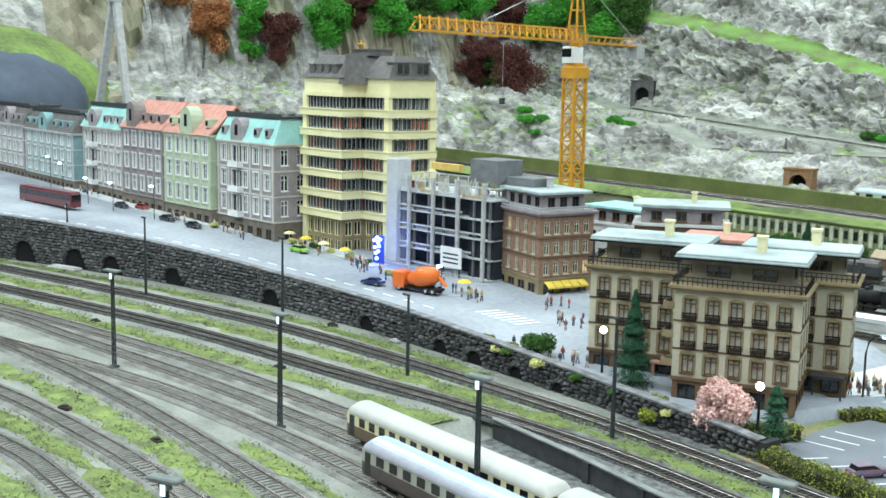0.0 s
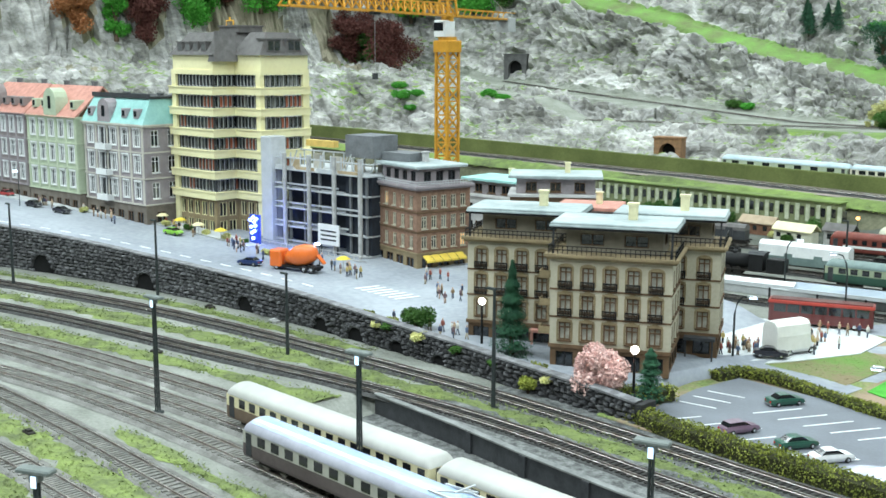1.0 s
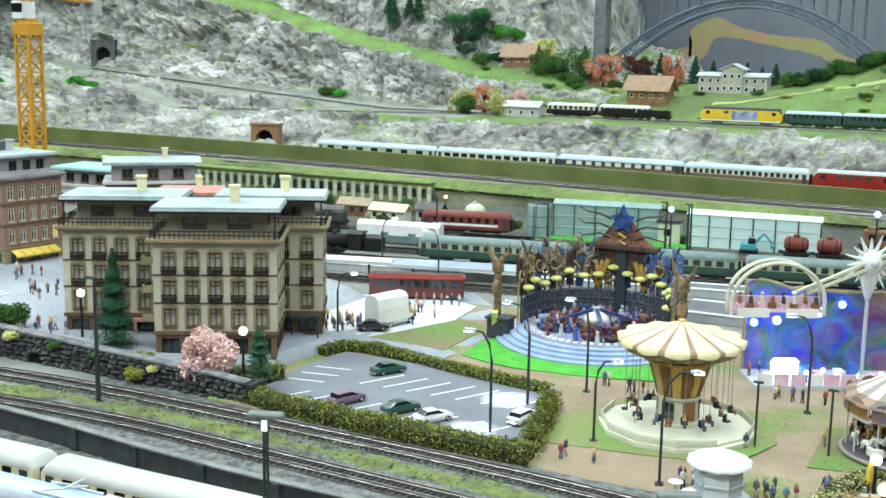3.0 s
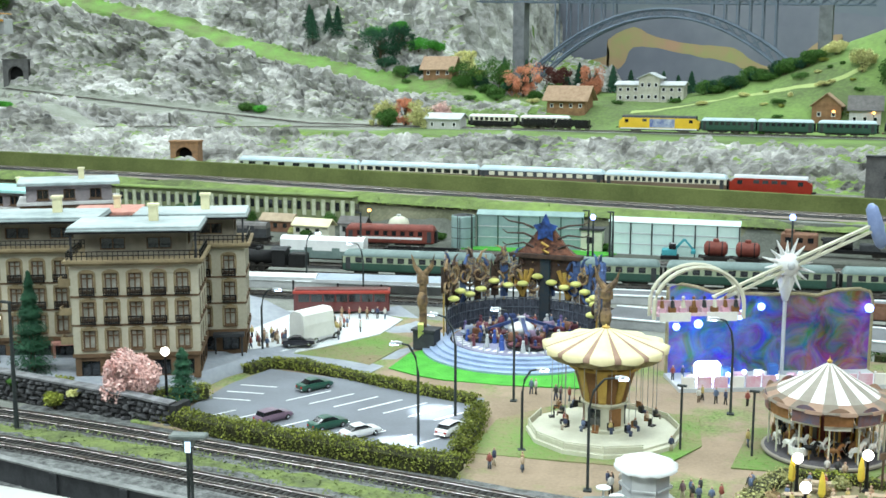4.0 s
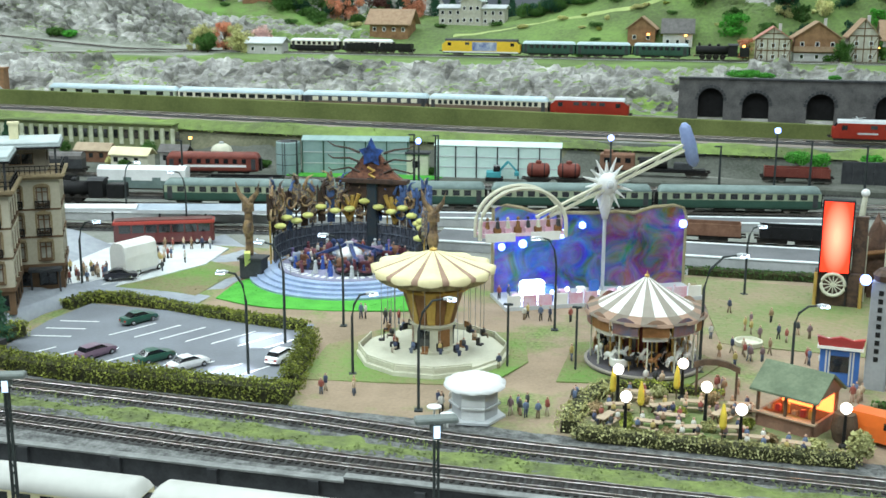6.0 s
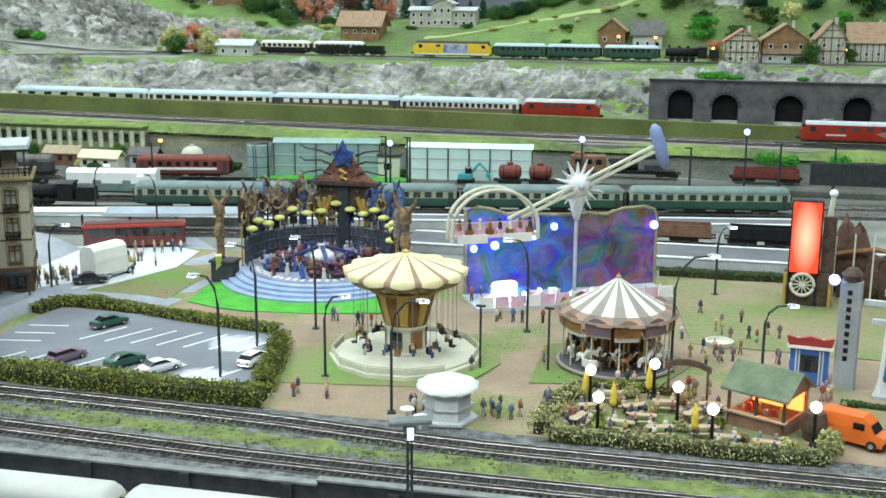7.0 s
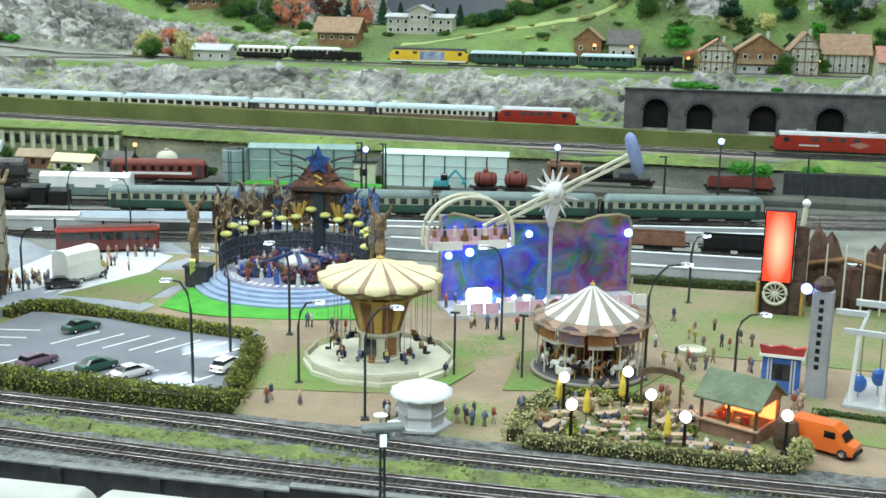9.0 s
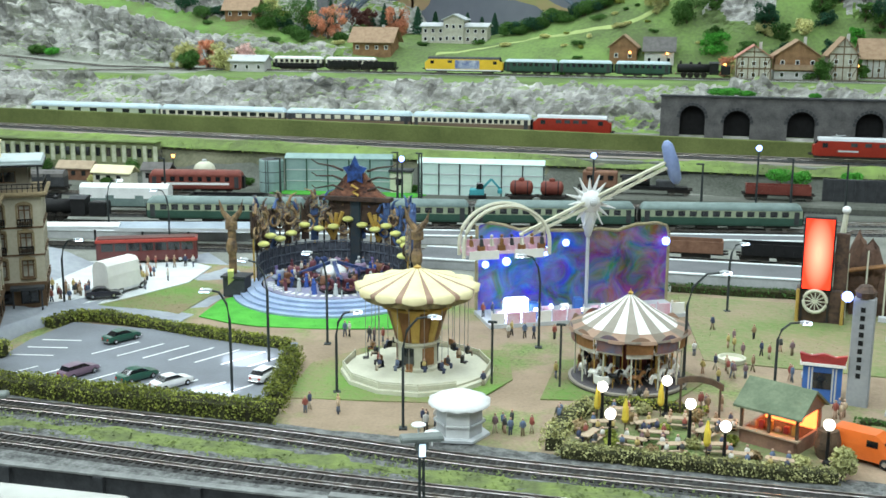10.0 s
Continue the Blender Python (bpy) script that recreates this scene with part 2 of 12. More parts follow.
M_CREAM = mat("cream_plastic", (0.80, 0.74, 0.48), (0.68, 0.62, 0.38), 0.4, 0.55, 0.05)
M_GLASS = glass_mat("dark_glazing", (0.022, 0.026, 0.03))
M_GLASS_L = glass_mat("curtained_glazing", (0.19, 0.195, 0.19), 0.2)

# ---- lie of the land ----
WALL_LINE = spline([(-420, 8), (-300, 54), (-238, 80), (-206, 91.5), (-175, 98.5), (-145, 101.5), (-110, 102), (-75, 100.6)], 1.0)
WALL_X = np.array([p[0] for p in WALL_LINE])
WALL_Y = np.array([p[1] for p in WALL_LINE])


def wall_y(x):
    return np.interp(x, WALL_X, WALL_Y)


def street_z(x):
    return np.interp(x, [-420, -300, -240, -206, -175, -145, -118, -96, -80, -70, -64], [10.5, 9.5, 8.0, 6.4, 4.8, 4.0, 2.9, 2.2, 1.9, 1.3, 0.6])


def street_zz(x, y):
    """The street's height; beyond the hotel it falls to the fairground's level."""
    k = float(smooth01(-99, -89, x) * smooth01(124, 134, y))
    return float(street_z(x)) * (1 - k) + 0.33 * k


def sheet(name, xs, ys, zfun, material, label, category, kind="structure"):
    """A sheet of ground over a grid, with a height for each place."""
    gx, gy = np.meshgrid(xs, ys, indexing="ij")
    gz = zfun(gx, gy)
    b = Build()
    b.v = [tuple(p) for p in np.stack([gx, gy, gz], -1).reshape(-1, 3)]
    m = len(ys)
    b.f = [(i * m + j, (i + 1) * m + j, (i + 1) * m + j + 1, i * m + j + 1) for i in range(len(xs) - 1) for j in range(m - 1)]
    return solid(name, b, material, label, category, "", kind, smooth=True)


def quay_y(x):
    """Line of the low retaining wall between the main line and the sidings."""
    return np.interp(x, [-103, -88, -76, -62, -45, -29, 40], [86.4, 85.4, 83.9, 82.8, 82.6, 82.5, 82.3])


def ground_z(x, y):
    z = 0.10 * fbm(x * 0.25, y * 0.25, 3, 3)
    trench = smooth01(-106, -103.5, x) * (1 - smooth01(0.15, 0.5, y - quay_y(x))) * smooth01(70.6, 71.4, y)
    back = 6.6 * smooth01(239, 248, y)
    return z - 2.2 * trench + back


sheet("ground", np.concatenate([np.arange(-460, -130, 3.0), np.arange(-130, 60, 1.5), np.arange(60, 160, 5.0)]),
      np.concatenate([np.arange(-6, 69, 1.5), np.arange(69, 88, 0.35), np.arange(88, 282, 2.0)]), ground_z, M_GRAVEL,
      "grey gravel ground of the model railway yard", "ground")


def grass_strip(line, half, seed, material=M_GRASS_TRACK, height=0.35, tufts=45, z0=0.0):
    """A verge of static grass along a line: an uneven low bank with tufts on it. half: half its width."""
    rnd = random.Random(seed)
    b = Build()
    pts = spline(line, 1.5)
    n = 7
    for k, (x, y) in enumerate(pts):
        w = half * max(0.10, 0.70 + 0.8 * noise.noise((x * 0.09, seed, 0)) + 0.7 * noise.noise((x * 0.4, seed, 3)))
        for i in range(n):
            t = i / (n - 1) * 2 - 1
            b.v.append((x, y + t * w + 0.6 * noise.noise((x * 0.5, i, seed)), z0 + 0.02 + height * (1 - t * t) * (0.7 + 0.5 * noise.noise((x * 0.3, y, i)))))
    b.f = [(k * n + i, (k + 1) * n + i, (k + 1) * n + i + 1, k * n + i + 1) for k in range(len(pts) - 1) for i in range(n - 1)]
    for k in range(int(len(pts) * tufts)):
        x, y = pts[rnd.randrange(len(pts))]
        x, y = x + rnd.uniform(-1, 1), y + rnd.uniform(-1, 1) * half * 0.95
        if noise.noise((x * 0.2, y * 0.4, seed)) < rnd.uniform(-0.5, 0.2):
            continue
        s = rnd.uniform(0.1, 0.28)
        a = rnd.uniform(0, 6.3)
        dx, dy = math.cos(a) * s * 0.6, math.sin(a) * s * 0.6
        lx, ly = rnd.uniform(-0.1, 0.1), rnd.uniform(-0.1, 0.1)
        b.add([(x - dx, y - dy, z0 + 0.25), (x + dx, y + dy, z0 + 0.25), (x - dy * 2.2 + lx, y + dx * 2.2 + ly, z0 + 0.3 + s * 0.7)], [(0, 1, 2)])
    return solid("grass_verge", b, material, "green and straw-coloured static grass verge between tracks", "grass", "", "stuff")


# ---- railway tracks ----
def offset_line(pts, d):
    out = []
    for k, p in enumerate(pts):
        a, c = pts[max(k - 1, 0)], pts[min(k + 1, len(pts) - 1)]
        tx, ty = c[0] - a[0], c[1] - a[1]
        n = math.hypot(tx, ty)
        out.append((p[0] - ty / n * d, p[1] + tx / n * d))
    return out


def track(line, z=0.0, gauge=1.9, label="code rail model track on dark ballast", bed=2.6, stones=M_BALLAST, ties=M_SLEEPER):
    """Model track along a line: ballast, sleepers and two rails."""
    pts = spline(line, 3.0)
    zf = z if callable(z) else (lambda x: z)
    root = thing("railway_track", Matrix(), label, "railway track", "", "structure")
    b = Build()
    prof = [(-bed, 0.03), (-1.8, 0.24), (1.8, 0.24), (bed, 0.03)]
    rows = [offset_line(pts, d) for d, _ in prof]
    m = len(pts)
    b.v = [(x, y, float(zf(x)) + h) for row, (_, h) in zip(rows, prof) for x, y in row]
    b.f = [(k * m + i, k * m + i + 1, (k + 1) * m + i + 1, (k + 1) * m + i) for k in range(3) for i in range(m - 1)]
    part("ballast", b, stones, root)
    s = Build()
    fine = spline(line, 0.72)
    for k in range(len(fine) - 1):
        x, y = fine[k][:2]
        tx, ty = fine[k + 1][0] - x, fine[k + 1][1] - y
        n = math.hypot(tx, ty)
        tx, ty = tx / n, ty / n
        p = []
        zs = float(zf(x))
        for h in (zs + 0.2, zs + 0.36):
            for u, v in ((-0.16, -1.55), (0.16, -1.55), (0.16, 1.55), (-0.16, 1.55)):
                p.append((x + tx * u - ty * v, y + ty * u + tx * v, h))
        s.add(p, [(4, 5, 6, 7), (0, 1, 5, 4), (1, 2, 6, 5), (2, 3, 7, 6), (3, 0, 4, 7)])
    tagged(part("sleepers", s, ties, root), kind="stuff")
    for d in (-gauge / 2, gauge / 2):
        r = Build()
        prof = [(d - 0.11, 0.36), (d - 0.05, 0.42), (d - 0.075, 0.55), (d - 0.075, 0.62), (d + 0.075, 0.62), (d + 0.075, 0.55), (d + 0.05, 0.42), (d + 0.11, 0.36)]
        rows = [offset_line(pts, e) for e, _ in prof]
        r.v = [(x, y, float(zf(x)) + h) for row, (_, h) in zip(rows, prof) for x, y in row]
        r.f = [(k * m + i, k * m + i + 1, (k + 1) * m + i + 1, (k + 1) * m + i) for k in range(7) for i in range(m - 1)]
        part("rail", r, M_RAIL, root)
    return root


B1 = [(-262, 63), (-222, 75), (-190, 84), (-161, 90.6), (-134.6, 94.1), (-111, 96.1), (-92, 96.9), (-65, 96.3), (-40, 95.2), (-19, 93.3), (6, 92.9), (40, 92.5)]
B2 = [(-262, 50), (-219, 63), (-172, 75.9), (-132, 83), (-106, 87.7), (-84, 89.2), (-59, 88), (-37, 86.7), (-17, 86.2), (15, 86), (40, 86)]
C1 = [(-245, 43), (-200, 57.7), (-154, 68), (-134, 71), (-118, 72.7), (-104, 73.7)]
C1B = [(-245, 38), (-200, 54.5), (-170, 60.0), (-140, 64.8), (-107, 68.1), (-70, 68.5), (-30, 68.7), (20, 68.7)]
C2 = [(-175, 50.2), (-160, 54.2), (-136, 59.6), (-116, 61.9), (-98, 62.6), (-60, 62.7), (-20, 62.7), (20, 62.7)]
D1 = [(-245, 28), (-205, 43), (-175, 50.0), (-140, 53.3), (-116, 53.8), (-90, 53.2), (-40, 52), (20, 52)]
D2 = [(-230, 40), (-186, 53.4), (-160, 56.5), (-138, 56.3), (-116, 55.6)]
E1 = [(-230, 15), (-180, 34.5), (-147, 41.8), (-125, 44.3), (-104, 45.3), (-50, 45), (20, 45)]
F1 = [(-200, 12), (-160, 27), (-127, 35.6), (-105, 36.8), (-50, 37), (20, 37)]
for line in (B1, B2, C1, C1B, C2, D1, E1, F1):
    track(line, bed=2.3 if line in (B1, B2) else 2.4, stones=M_BALLAST if line in (B1, B2) else M_GRAVEL_D, ties=M_SLEEPER if line in (B1, B2) else M_SLEEPER_G, label="brown-sleepered model track with bright rails in grey ballast")
M_CINDER = mat("dark_cinder_ballast", (0.20, 0.205, 0.20), (0.06, 0.062, 0.06), 0.9, 0.95, 0.7, fine=4)
b = Build()
for x in np.arange(-104, 60, 2.0):
    for v in np.linspace(0, 1, 14):
        y = quay_y(x) + 0.5 + v * (100.5 - quay_y(x))
        b.v.append((x, y, float(0.16 + 0.05 * noise.noise((x * 0.4, y * 0.4, 2)) - 0.5 * (1 - smooth01(-104, -92, x)))))
b.f = [(i * 14 + k, (i + 1) * 14 + k, (i + 1) * 14 + k + 1, i * 14 + k + 1) for i in range(81) for k in range(13)]
solid("cinder_bed", b, M_CINDER, "dark cinder ballast between the main tracks", "ballast", "", "structure", smooth=True)
grass_strip([(-250, 72), (-206, 86), (-175, 93.5), (-150, 97.0), (-120, 99.2)], 1.6, 1)
grass_strip([(-250, 60.5), (-206, 73), (-166, 83.5), (-134, 88.8), (-106, 92), (-84, 93.2), (-59, 92.2), (-37, 91), (-17, 89.7), (15, 89.5), (38, 89.3)], 2.7, 2)
grass_strip([(-215, 58), (-180, 67), (-150, 73.5), (-124, 78.5), (-106, 81.0)], 2.4, 3)
grass_strip([(-175, 41), (-150, 47), (-125, 49.2), (-105, 49.5), (-80, 48.5), (-30, 48)], 2.6, 4)
grass_strip([(-160, 33), (-135, 39), (-112, 41), (-80, 41), (-30, 41)], 2.2, 5)
grass_strip([(-112, 57.5), (-100, 57.6), (-85, 57.2), (-60, 56.5)], 1.4, 6)
grass_strip([(-150, 24), (-120, 31.5), (-95, 32.5), (-50, 32.5)], 2.4, 7)

M_QUAY = mat("weathered_coping", (0.26, 0.27, 0.26), (0.15, 0.155, 0.15), 0.5, 0.9, 0.3)
b = Build()
for x in np.arange(-103, 60, 3.0):
    b.v += [(x, 71.3, -2.05), (x, float(quay_y(x)), -2.05)]
b.f = [(2 * i, 2 * i + 2, 2 * i + 3, 2 * i + 1) for i in range(len(b.v) // 2 - 1)]
solid("siding_floor", b, M_CINDER, "dark cinder floor at the foot of the retaining wall", "ground", "", "structure")
# low concrete retaining wall between the main line and the sidings
root = thing("retaining_wall", Matrix(), "dark grey concrete retaining wall with pilasters beside the sidings", "wall", "", "structure")
qx = [-103 + 2.5 * i for i in range(30)] + [-29, 40]
for lo, hi, top in ((0, len(qx) - 1, 0.45), (len(qx) - 2, len(qx), 0.85)):
    run = qx[lo:hi]
    wb, cb = Build(), Build()
    for x in run:
        y = float(quay_y(x))
        wb.v += [(x, y - 0.1, -2.6), (x, y - 0.1, top - 0.12), (x, y + 0.6, top - 0.12), (x, y + 0.6, -2.6)]
        cb.v += [(x, y - 0.3, top - 0.12), (x, y - 0.3, top + 0.06), (x, y + 0.55, top + 0.06), (x, y + 0.55, top - 0.12)]
    for bb in (wb, cb):
        for k in range(len(run) - 1):
            bb.f += [(4 * k + i, 4 * k + 4 + i, 4 * k + 4 + (i + 1) % 4, 4 * k + (i + 1) % 4) for i in range(4)]
        bb.f += [(0, 1, 2, 3), tuple(4 * (len(run) - 1) + i for i in (3, 2, 1, 0))]
    part("wall_panels", wb, M_DGREY, root)
    part("coping", cb, M_QUAY, root)
for x in range(-86, 40, 9):
    part("pilaster", Build().box(x, x + 0.9, float(quay_y(x)) - 0.5, float(quay_y(x)) - 0.1, -2.6, 0.3), M_DGREY, root)

# ---- street on its terrace ----
gx = np.concatenate([np.arange(-430, -250, 6.0), np.arange(-250, -63, 2.0)])
b = Build()
vs = np.linspace(0, 1, 22)
for x in gx:
    y0 = wall_y(min(x, -75.0)) + 0.9 + (26.0 * float(smooth01(-84, -78, x)))
    depth = np.interp(x, [-430, -250, -150, -90, -64], [120, 75, 60, 52, 24])
    b.v.append((x, y0 - (2.6 if x > -83 else 0.0), -0.2))
    for v in vs:
        b.v.append((x, y0 + depth * v, street_zz(x, y0 + depth * v) + 0.03 * noise.noise((x * 0.2, v * 9, 0))))
n = len(vs) + 1
b.f = [(i * n + j, (i + 1) * n + j, (i + 1) * n + j + 1, i * n + j + 1) for i in range(len(gx) - 1) for j in range(n - 1)]
solid("street", b, M_ROAD, "pale grey model street climbing beside a stone wall", "road", "", "structure", smooth=True)

# ---- dark stone retaining wall with arches ----
stone_root = root = thing("stone_wall", Matrix(), "dark rough stone retaining wall with arched niches below the street", "wall", "", "structure")
core, cop = Build(), Build()
wall_pts = pts = [p for p in WALL_LINE if p[0] > -330]
for k in range(len(pts) - 1):
    (x0, y0), (x1, y1) = pts[k][:2], pts[k + 1][:2]
    z0, z1 = float(street_z(x0)) + 0.95, float(street_z(x1)) + 0.95
    core.add([(x0, y0, -0.3), (x1, y1, -0.3), (x1, y1 + 1.0, -0.3), (x0, y0 + 1.0, -0.3), (x0, y0, z0), (x1, y1, z1), (x1, y1 + 1.0, z1), (x0, y0 + 1.0, z0)],
             [(0, 1, 5, 4), (2, 3, 7, 6), (4, 5, 6, 7)])
    cop.add([(x0, y0 - 0.35, z0), (x1, y1 - 0.35, z1), (x1, y1 + 1.15, z1), (x0, y0 + 1.15, z0), (x0, y0 - 0.35, z0 + 0.25), (x1, y1 - 0.35, z1 + 0.25), (x1, y1 + 1.15, z1 + 0.25), (x0, y0 + 1.15, z0 + 0.25)],
            [(0, 1, 5, 4), (2, 3, 7, 6), (4, 5, 6, 7), (3, 2, 1, 0)])
core.box(-75.1, -74.2, 100.4, 103.2, -0.3, 2.6)
part("wall_core", core, M_MORTAR, root)
part("coping", cop, M_STONE, root)

# ---- high line behind the town: grass bank, olive parapet, shelf ----
def shelf_z(x):
    """The front track's bed falls gently towards the arcade."""
    return np.interp(x, [-430, -180, -60, 30, 130], [9.4, 8.6, 7.1, 6.7, 6.5])


def bank_z(x, y):
    return 0.1 + (shelf_z(x) - 1.2) * smooth01(240, 246.5, y) + 0.9 * fbm(x * 0.16, y * 0.3, 4, 9) * smooth01(239, 243, y)


def lip_z(x, y):
    """Matted grass that overhangs the bank's top edge."""
    v = (y - 244.0) / 6.5
    return shelf_z(x) - 1.5 * (1 - v) ** 2 + 0.55 * np.sin(np.pi * np.clip(v, 0, 1)) * (0.4 + 2.2 * fbm(x * 0.09, y * 0.2, 4, 19)) - 0.1


M_OLIVE = mat("olive_felt", (0.15, 0.175, 0.06), (0.09, 0.11, 0.036), 0.10, 0.95, 0.4, fine=22)
M_BANK = mat("lime_static_grass", (0.23, 0.33, 0.09), (0.10, 0.125, 0.055), 0.055, 0.95, 0.7, fine=9)
M_BANK_SOIL = mat("brown_bank_soil", (0.20, 0.195, 0.13), (0.085, 0.09, 0.055), 0.13, 0.95, 0.6, fine=12)
M_SHELF = mat("pinkish_track_bed", (0.33, 0.28, 0.24), (0.22, 0.20, 0.17), 0.3, 0.95, 0.3, fine=12)
sheet("grass_bank", np.arange(-430, 130, 1.5), np.arange(236, 250.5, 0.75), bank_z, M_BANK_SOIL, "brown-green earth bank below the high railway line", "bank")
sheet("grass_lip", np.arange(-430, 130, 0.8), np.linspace(244, 250.5, 12), lip_z, M_BANK, "lime green matted grass along the bank's top edge", "grass")
tuft, tr = Build(), random.Random(91)
for _ in range(6500):
    x, y = tr.uniform(-260, 60), tr.uniform(243.6, 250)
    z, h, a, w = float(lip_z(x, y)), tr.uniform(0.15, 0.55), tr.uniform(0, 3.1), tr.uniform(0.1, 0.25)
    tuft.add([(x - w * math.cos(a), y - w * math.sin(a), z - 0.2), (x + w * math.cos(a), y + w * math.sin(a), z - 0.2), (x - 1.6 * w * math.sin(a), y + 1.6 * w * math.cos(a), z + 0.4 * h)], [(0, 1, 2)])
solid("grass_tufts", tuft, mat("lime_grass_tuft", (0.30, 0.40, 0.11), (0.18, 0.25, 0.07), 0.4, 0.95, 0.2, spread=0.35), "lime green grass tufts along the bank's top edge", "grass", "", "stuff")
sheet("track_shelf", np.arange(-430, 130, 10.0), np.arange(249, 284, 1.5), lambda x, y: shelf_z(x) - 0.1 + (8.1 - shelf_z(x) + 0.1) * smooth01(263, 266, y), M_SHELF, "pinkish brown bed of the high railway line", "track bed")
track([(-430, 255), (-200, 255), (-40, 255), (130, 255)], shelf_z, label="brown high-line model track on pinkish ballast")
track([(-430, 270), (-200, 270), (-40, 270), (130, 270)], 8.1, label="upper high-line model track behind a low parapet")
px = [-430, -266, -170, -60, 30, 130]
pz = [13.6, 13.0, 12.2, 11.0, 9.8, 8.9]
b = Build()
for x, z in zip(px, pz):
    b.v += [(x, 262.4, 5.8), (x, 262.5, z - 0.15), (x, 262.7, z), (x, 263.4, z), (x, 263.6, 5.8)]
b.f = [(5 * k + i, 5 * k + 5 + i, 5 * k + 5 + (i + 1) % 5, 5 * k + (i + 1) % 5) for k in range(5) for i in range(5)] + [(0, 1, 2, 3, 4), (29, 28, 27, 26, 25)]
solid("parapet", b, M_OLIVE, "long low olive green parapet of the high line", "parapet", "", "structure")


# ---- mountains ----
def mountain_s(x, y):
    """Depth behind the mountain's foot."""
    return np.maximum(y - 279, (-x - 385) * 1.1 + 0.25 * (y - 150))


def ledge_z(x):
    """Height of the railway ledge at the foot of the cliff."""
    return 17.5 + 0.071 * np.maximum(0, -x - 197)


def mountain_z(x, y, crags=False):
    s = mountain_s(x, y)
    back = ledge_z(x)
    low = np.interp(x, [-285, -262, -200], [19.5, 16.4, 17.4])
    up = np.maximum(smooth01(45, 56, s), 1 - smooth01(-285, -262, x))
    ledge = np.where(x < -198, low + (back - low) * up, back)
    ridge = np.interp(x, [-420, -366, -330, -310, -273, -257, -222, -185, -155, -139, -120, -60, 60], [80, 67.5, 62, 58, 51, 45.5, 37.5, 29.8, 25.0, 23.0, 22.0, 21, 21])
    z = 9.0 + (ledge - 9.0) * smooth01(1, 33, s)
    z = z + np.maximum(ridge - back, 0) * (0.86 * smooth01(84, 101, s) + 0.14 * smooth01(98, 106, s))
    z = z + 0.48 * np.clip(s - 104, 0, 9) * (1 - smooth01(-172, -146, x))
    second = 1 - smooth01(-182, -160, x + 0.12 * (s - 120))
    z = z + second * 0.92 * np.maximum(s - 113, 0)
    plain = 1 - second
    z = z + plain * (1 - smooth01(-110, -80, x)) * 0.16 * np.clip(s - 90, 0, 40)
    hill = np.interp(x, [-110, -94, -65, -46, -28, -11, 20, 60], [1.0, 3.0, 9.5, 17, 24, 30, 36, 44])
    z = z + plain * smooth01(-112, -90, x) * hill * smooth01(84, 132, s)
    valley = smooth01(-158, -148, x) * (1 - smooth01(-60, -25, x))
    z = z - plain * valley * 16 * smooth01(128, 150, s)
    shelf = smooth01(102, 105, s) * (1 - smooth01(110, 114, s))
    crag = smooth01(0, 8, s) * (1 - smooth01(31, 37, s)) + second * smooth01(83, 92, s) * (1 - shelf)
    crag = crag + smooth01(44, 48, s) * (1 - smooth01(55, 60, s)) * smooth01(1.0, 3.0, back - low) * (x < -198)
    crag = crag + 0.85 * smooth01(-14, 4, x) * smooth01(98, 112, s) * smooth01(-0.15, 0.2, fbm(x * 0.045, y * 0.05, 3, 44)) + 0.5 * (1 - second) * (1 - smooth01(-135, -110, x)) * smooth01(86, 100, s) * (1 - 0.8 * shelf)
    crag = np.maximum(crag, 0.9 * (1 - smooth01(-392, -376, x)) * smooth01(4, 14, s))
    if crags:
        return crag
    z = z + crag * (2.4 * fbm(x * 0.045 + 0.02 * y, y * 0.07, 4, 5, True) + 0.9 * fbm(x * 0.14, y * 0.16, 3, 8))
    return z + 0.4 * fbm(x * 0.2, y * 0.2, 3, 12) * smooth01(84, 92, s)


def blocks(p, size, seed):
    """Broken rock: blocks of one tilted face each. Gives the face's height and the distance to the next cleft."""
    q = p / size
    base = np.floor(q).astype(np.int64)
    f1, f2, val = np.full(len(q), 9.0), np.full(len(q), 9.0), np.zeros(len(q))
    for step in itertools.product((-1, 0, 1), repeat=3):
        c = base + np.array(step)
        k = (c[:, 0] * 374761393 + c[:, 1] * 668265263 + c[:, 2] * 1440662683 + seed * 974711) & 0x7FFFFFFF
        r = []
        for i in range(7):
            k = ((k ^ (k >> 13)) * 1274126177 + 12345 * i) & 0x7FFFFFFF
            r.append(((k ^ (k >> 16)) & 0xFFFF) / 32767.5 - 1.0)
        d = q - (c + 0.5 + 0.42 * np.stack(r[:3], -1))
        dist = (d * d).sum(1)
        v = 0.55 * r[3] + 0.8 * (d * np.stack(r[4:7], -1)).sum(1)
        nearer = dist < f1
        f2 = np.where(nearer, f1, np.minimum(f2, dist))
        val = np.where(nearer, v, val)
        f1 = np.where(nearer, dist, f1)
    return val, np.sqrt(f2) - np.sqrt(f1)


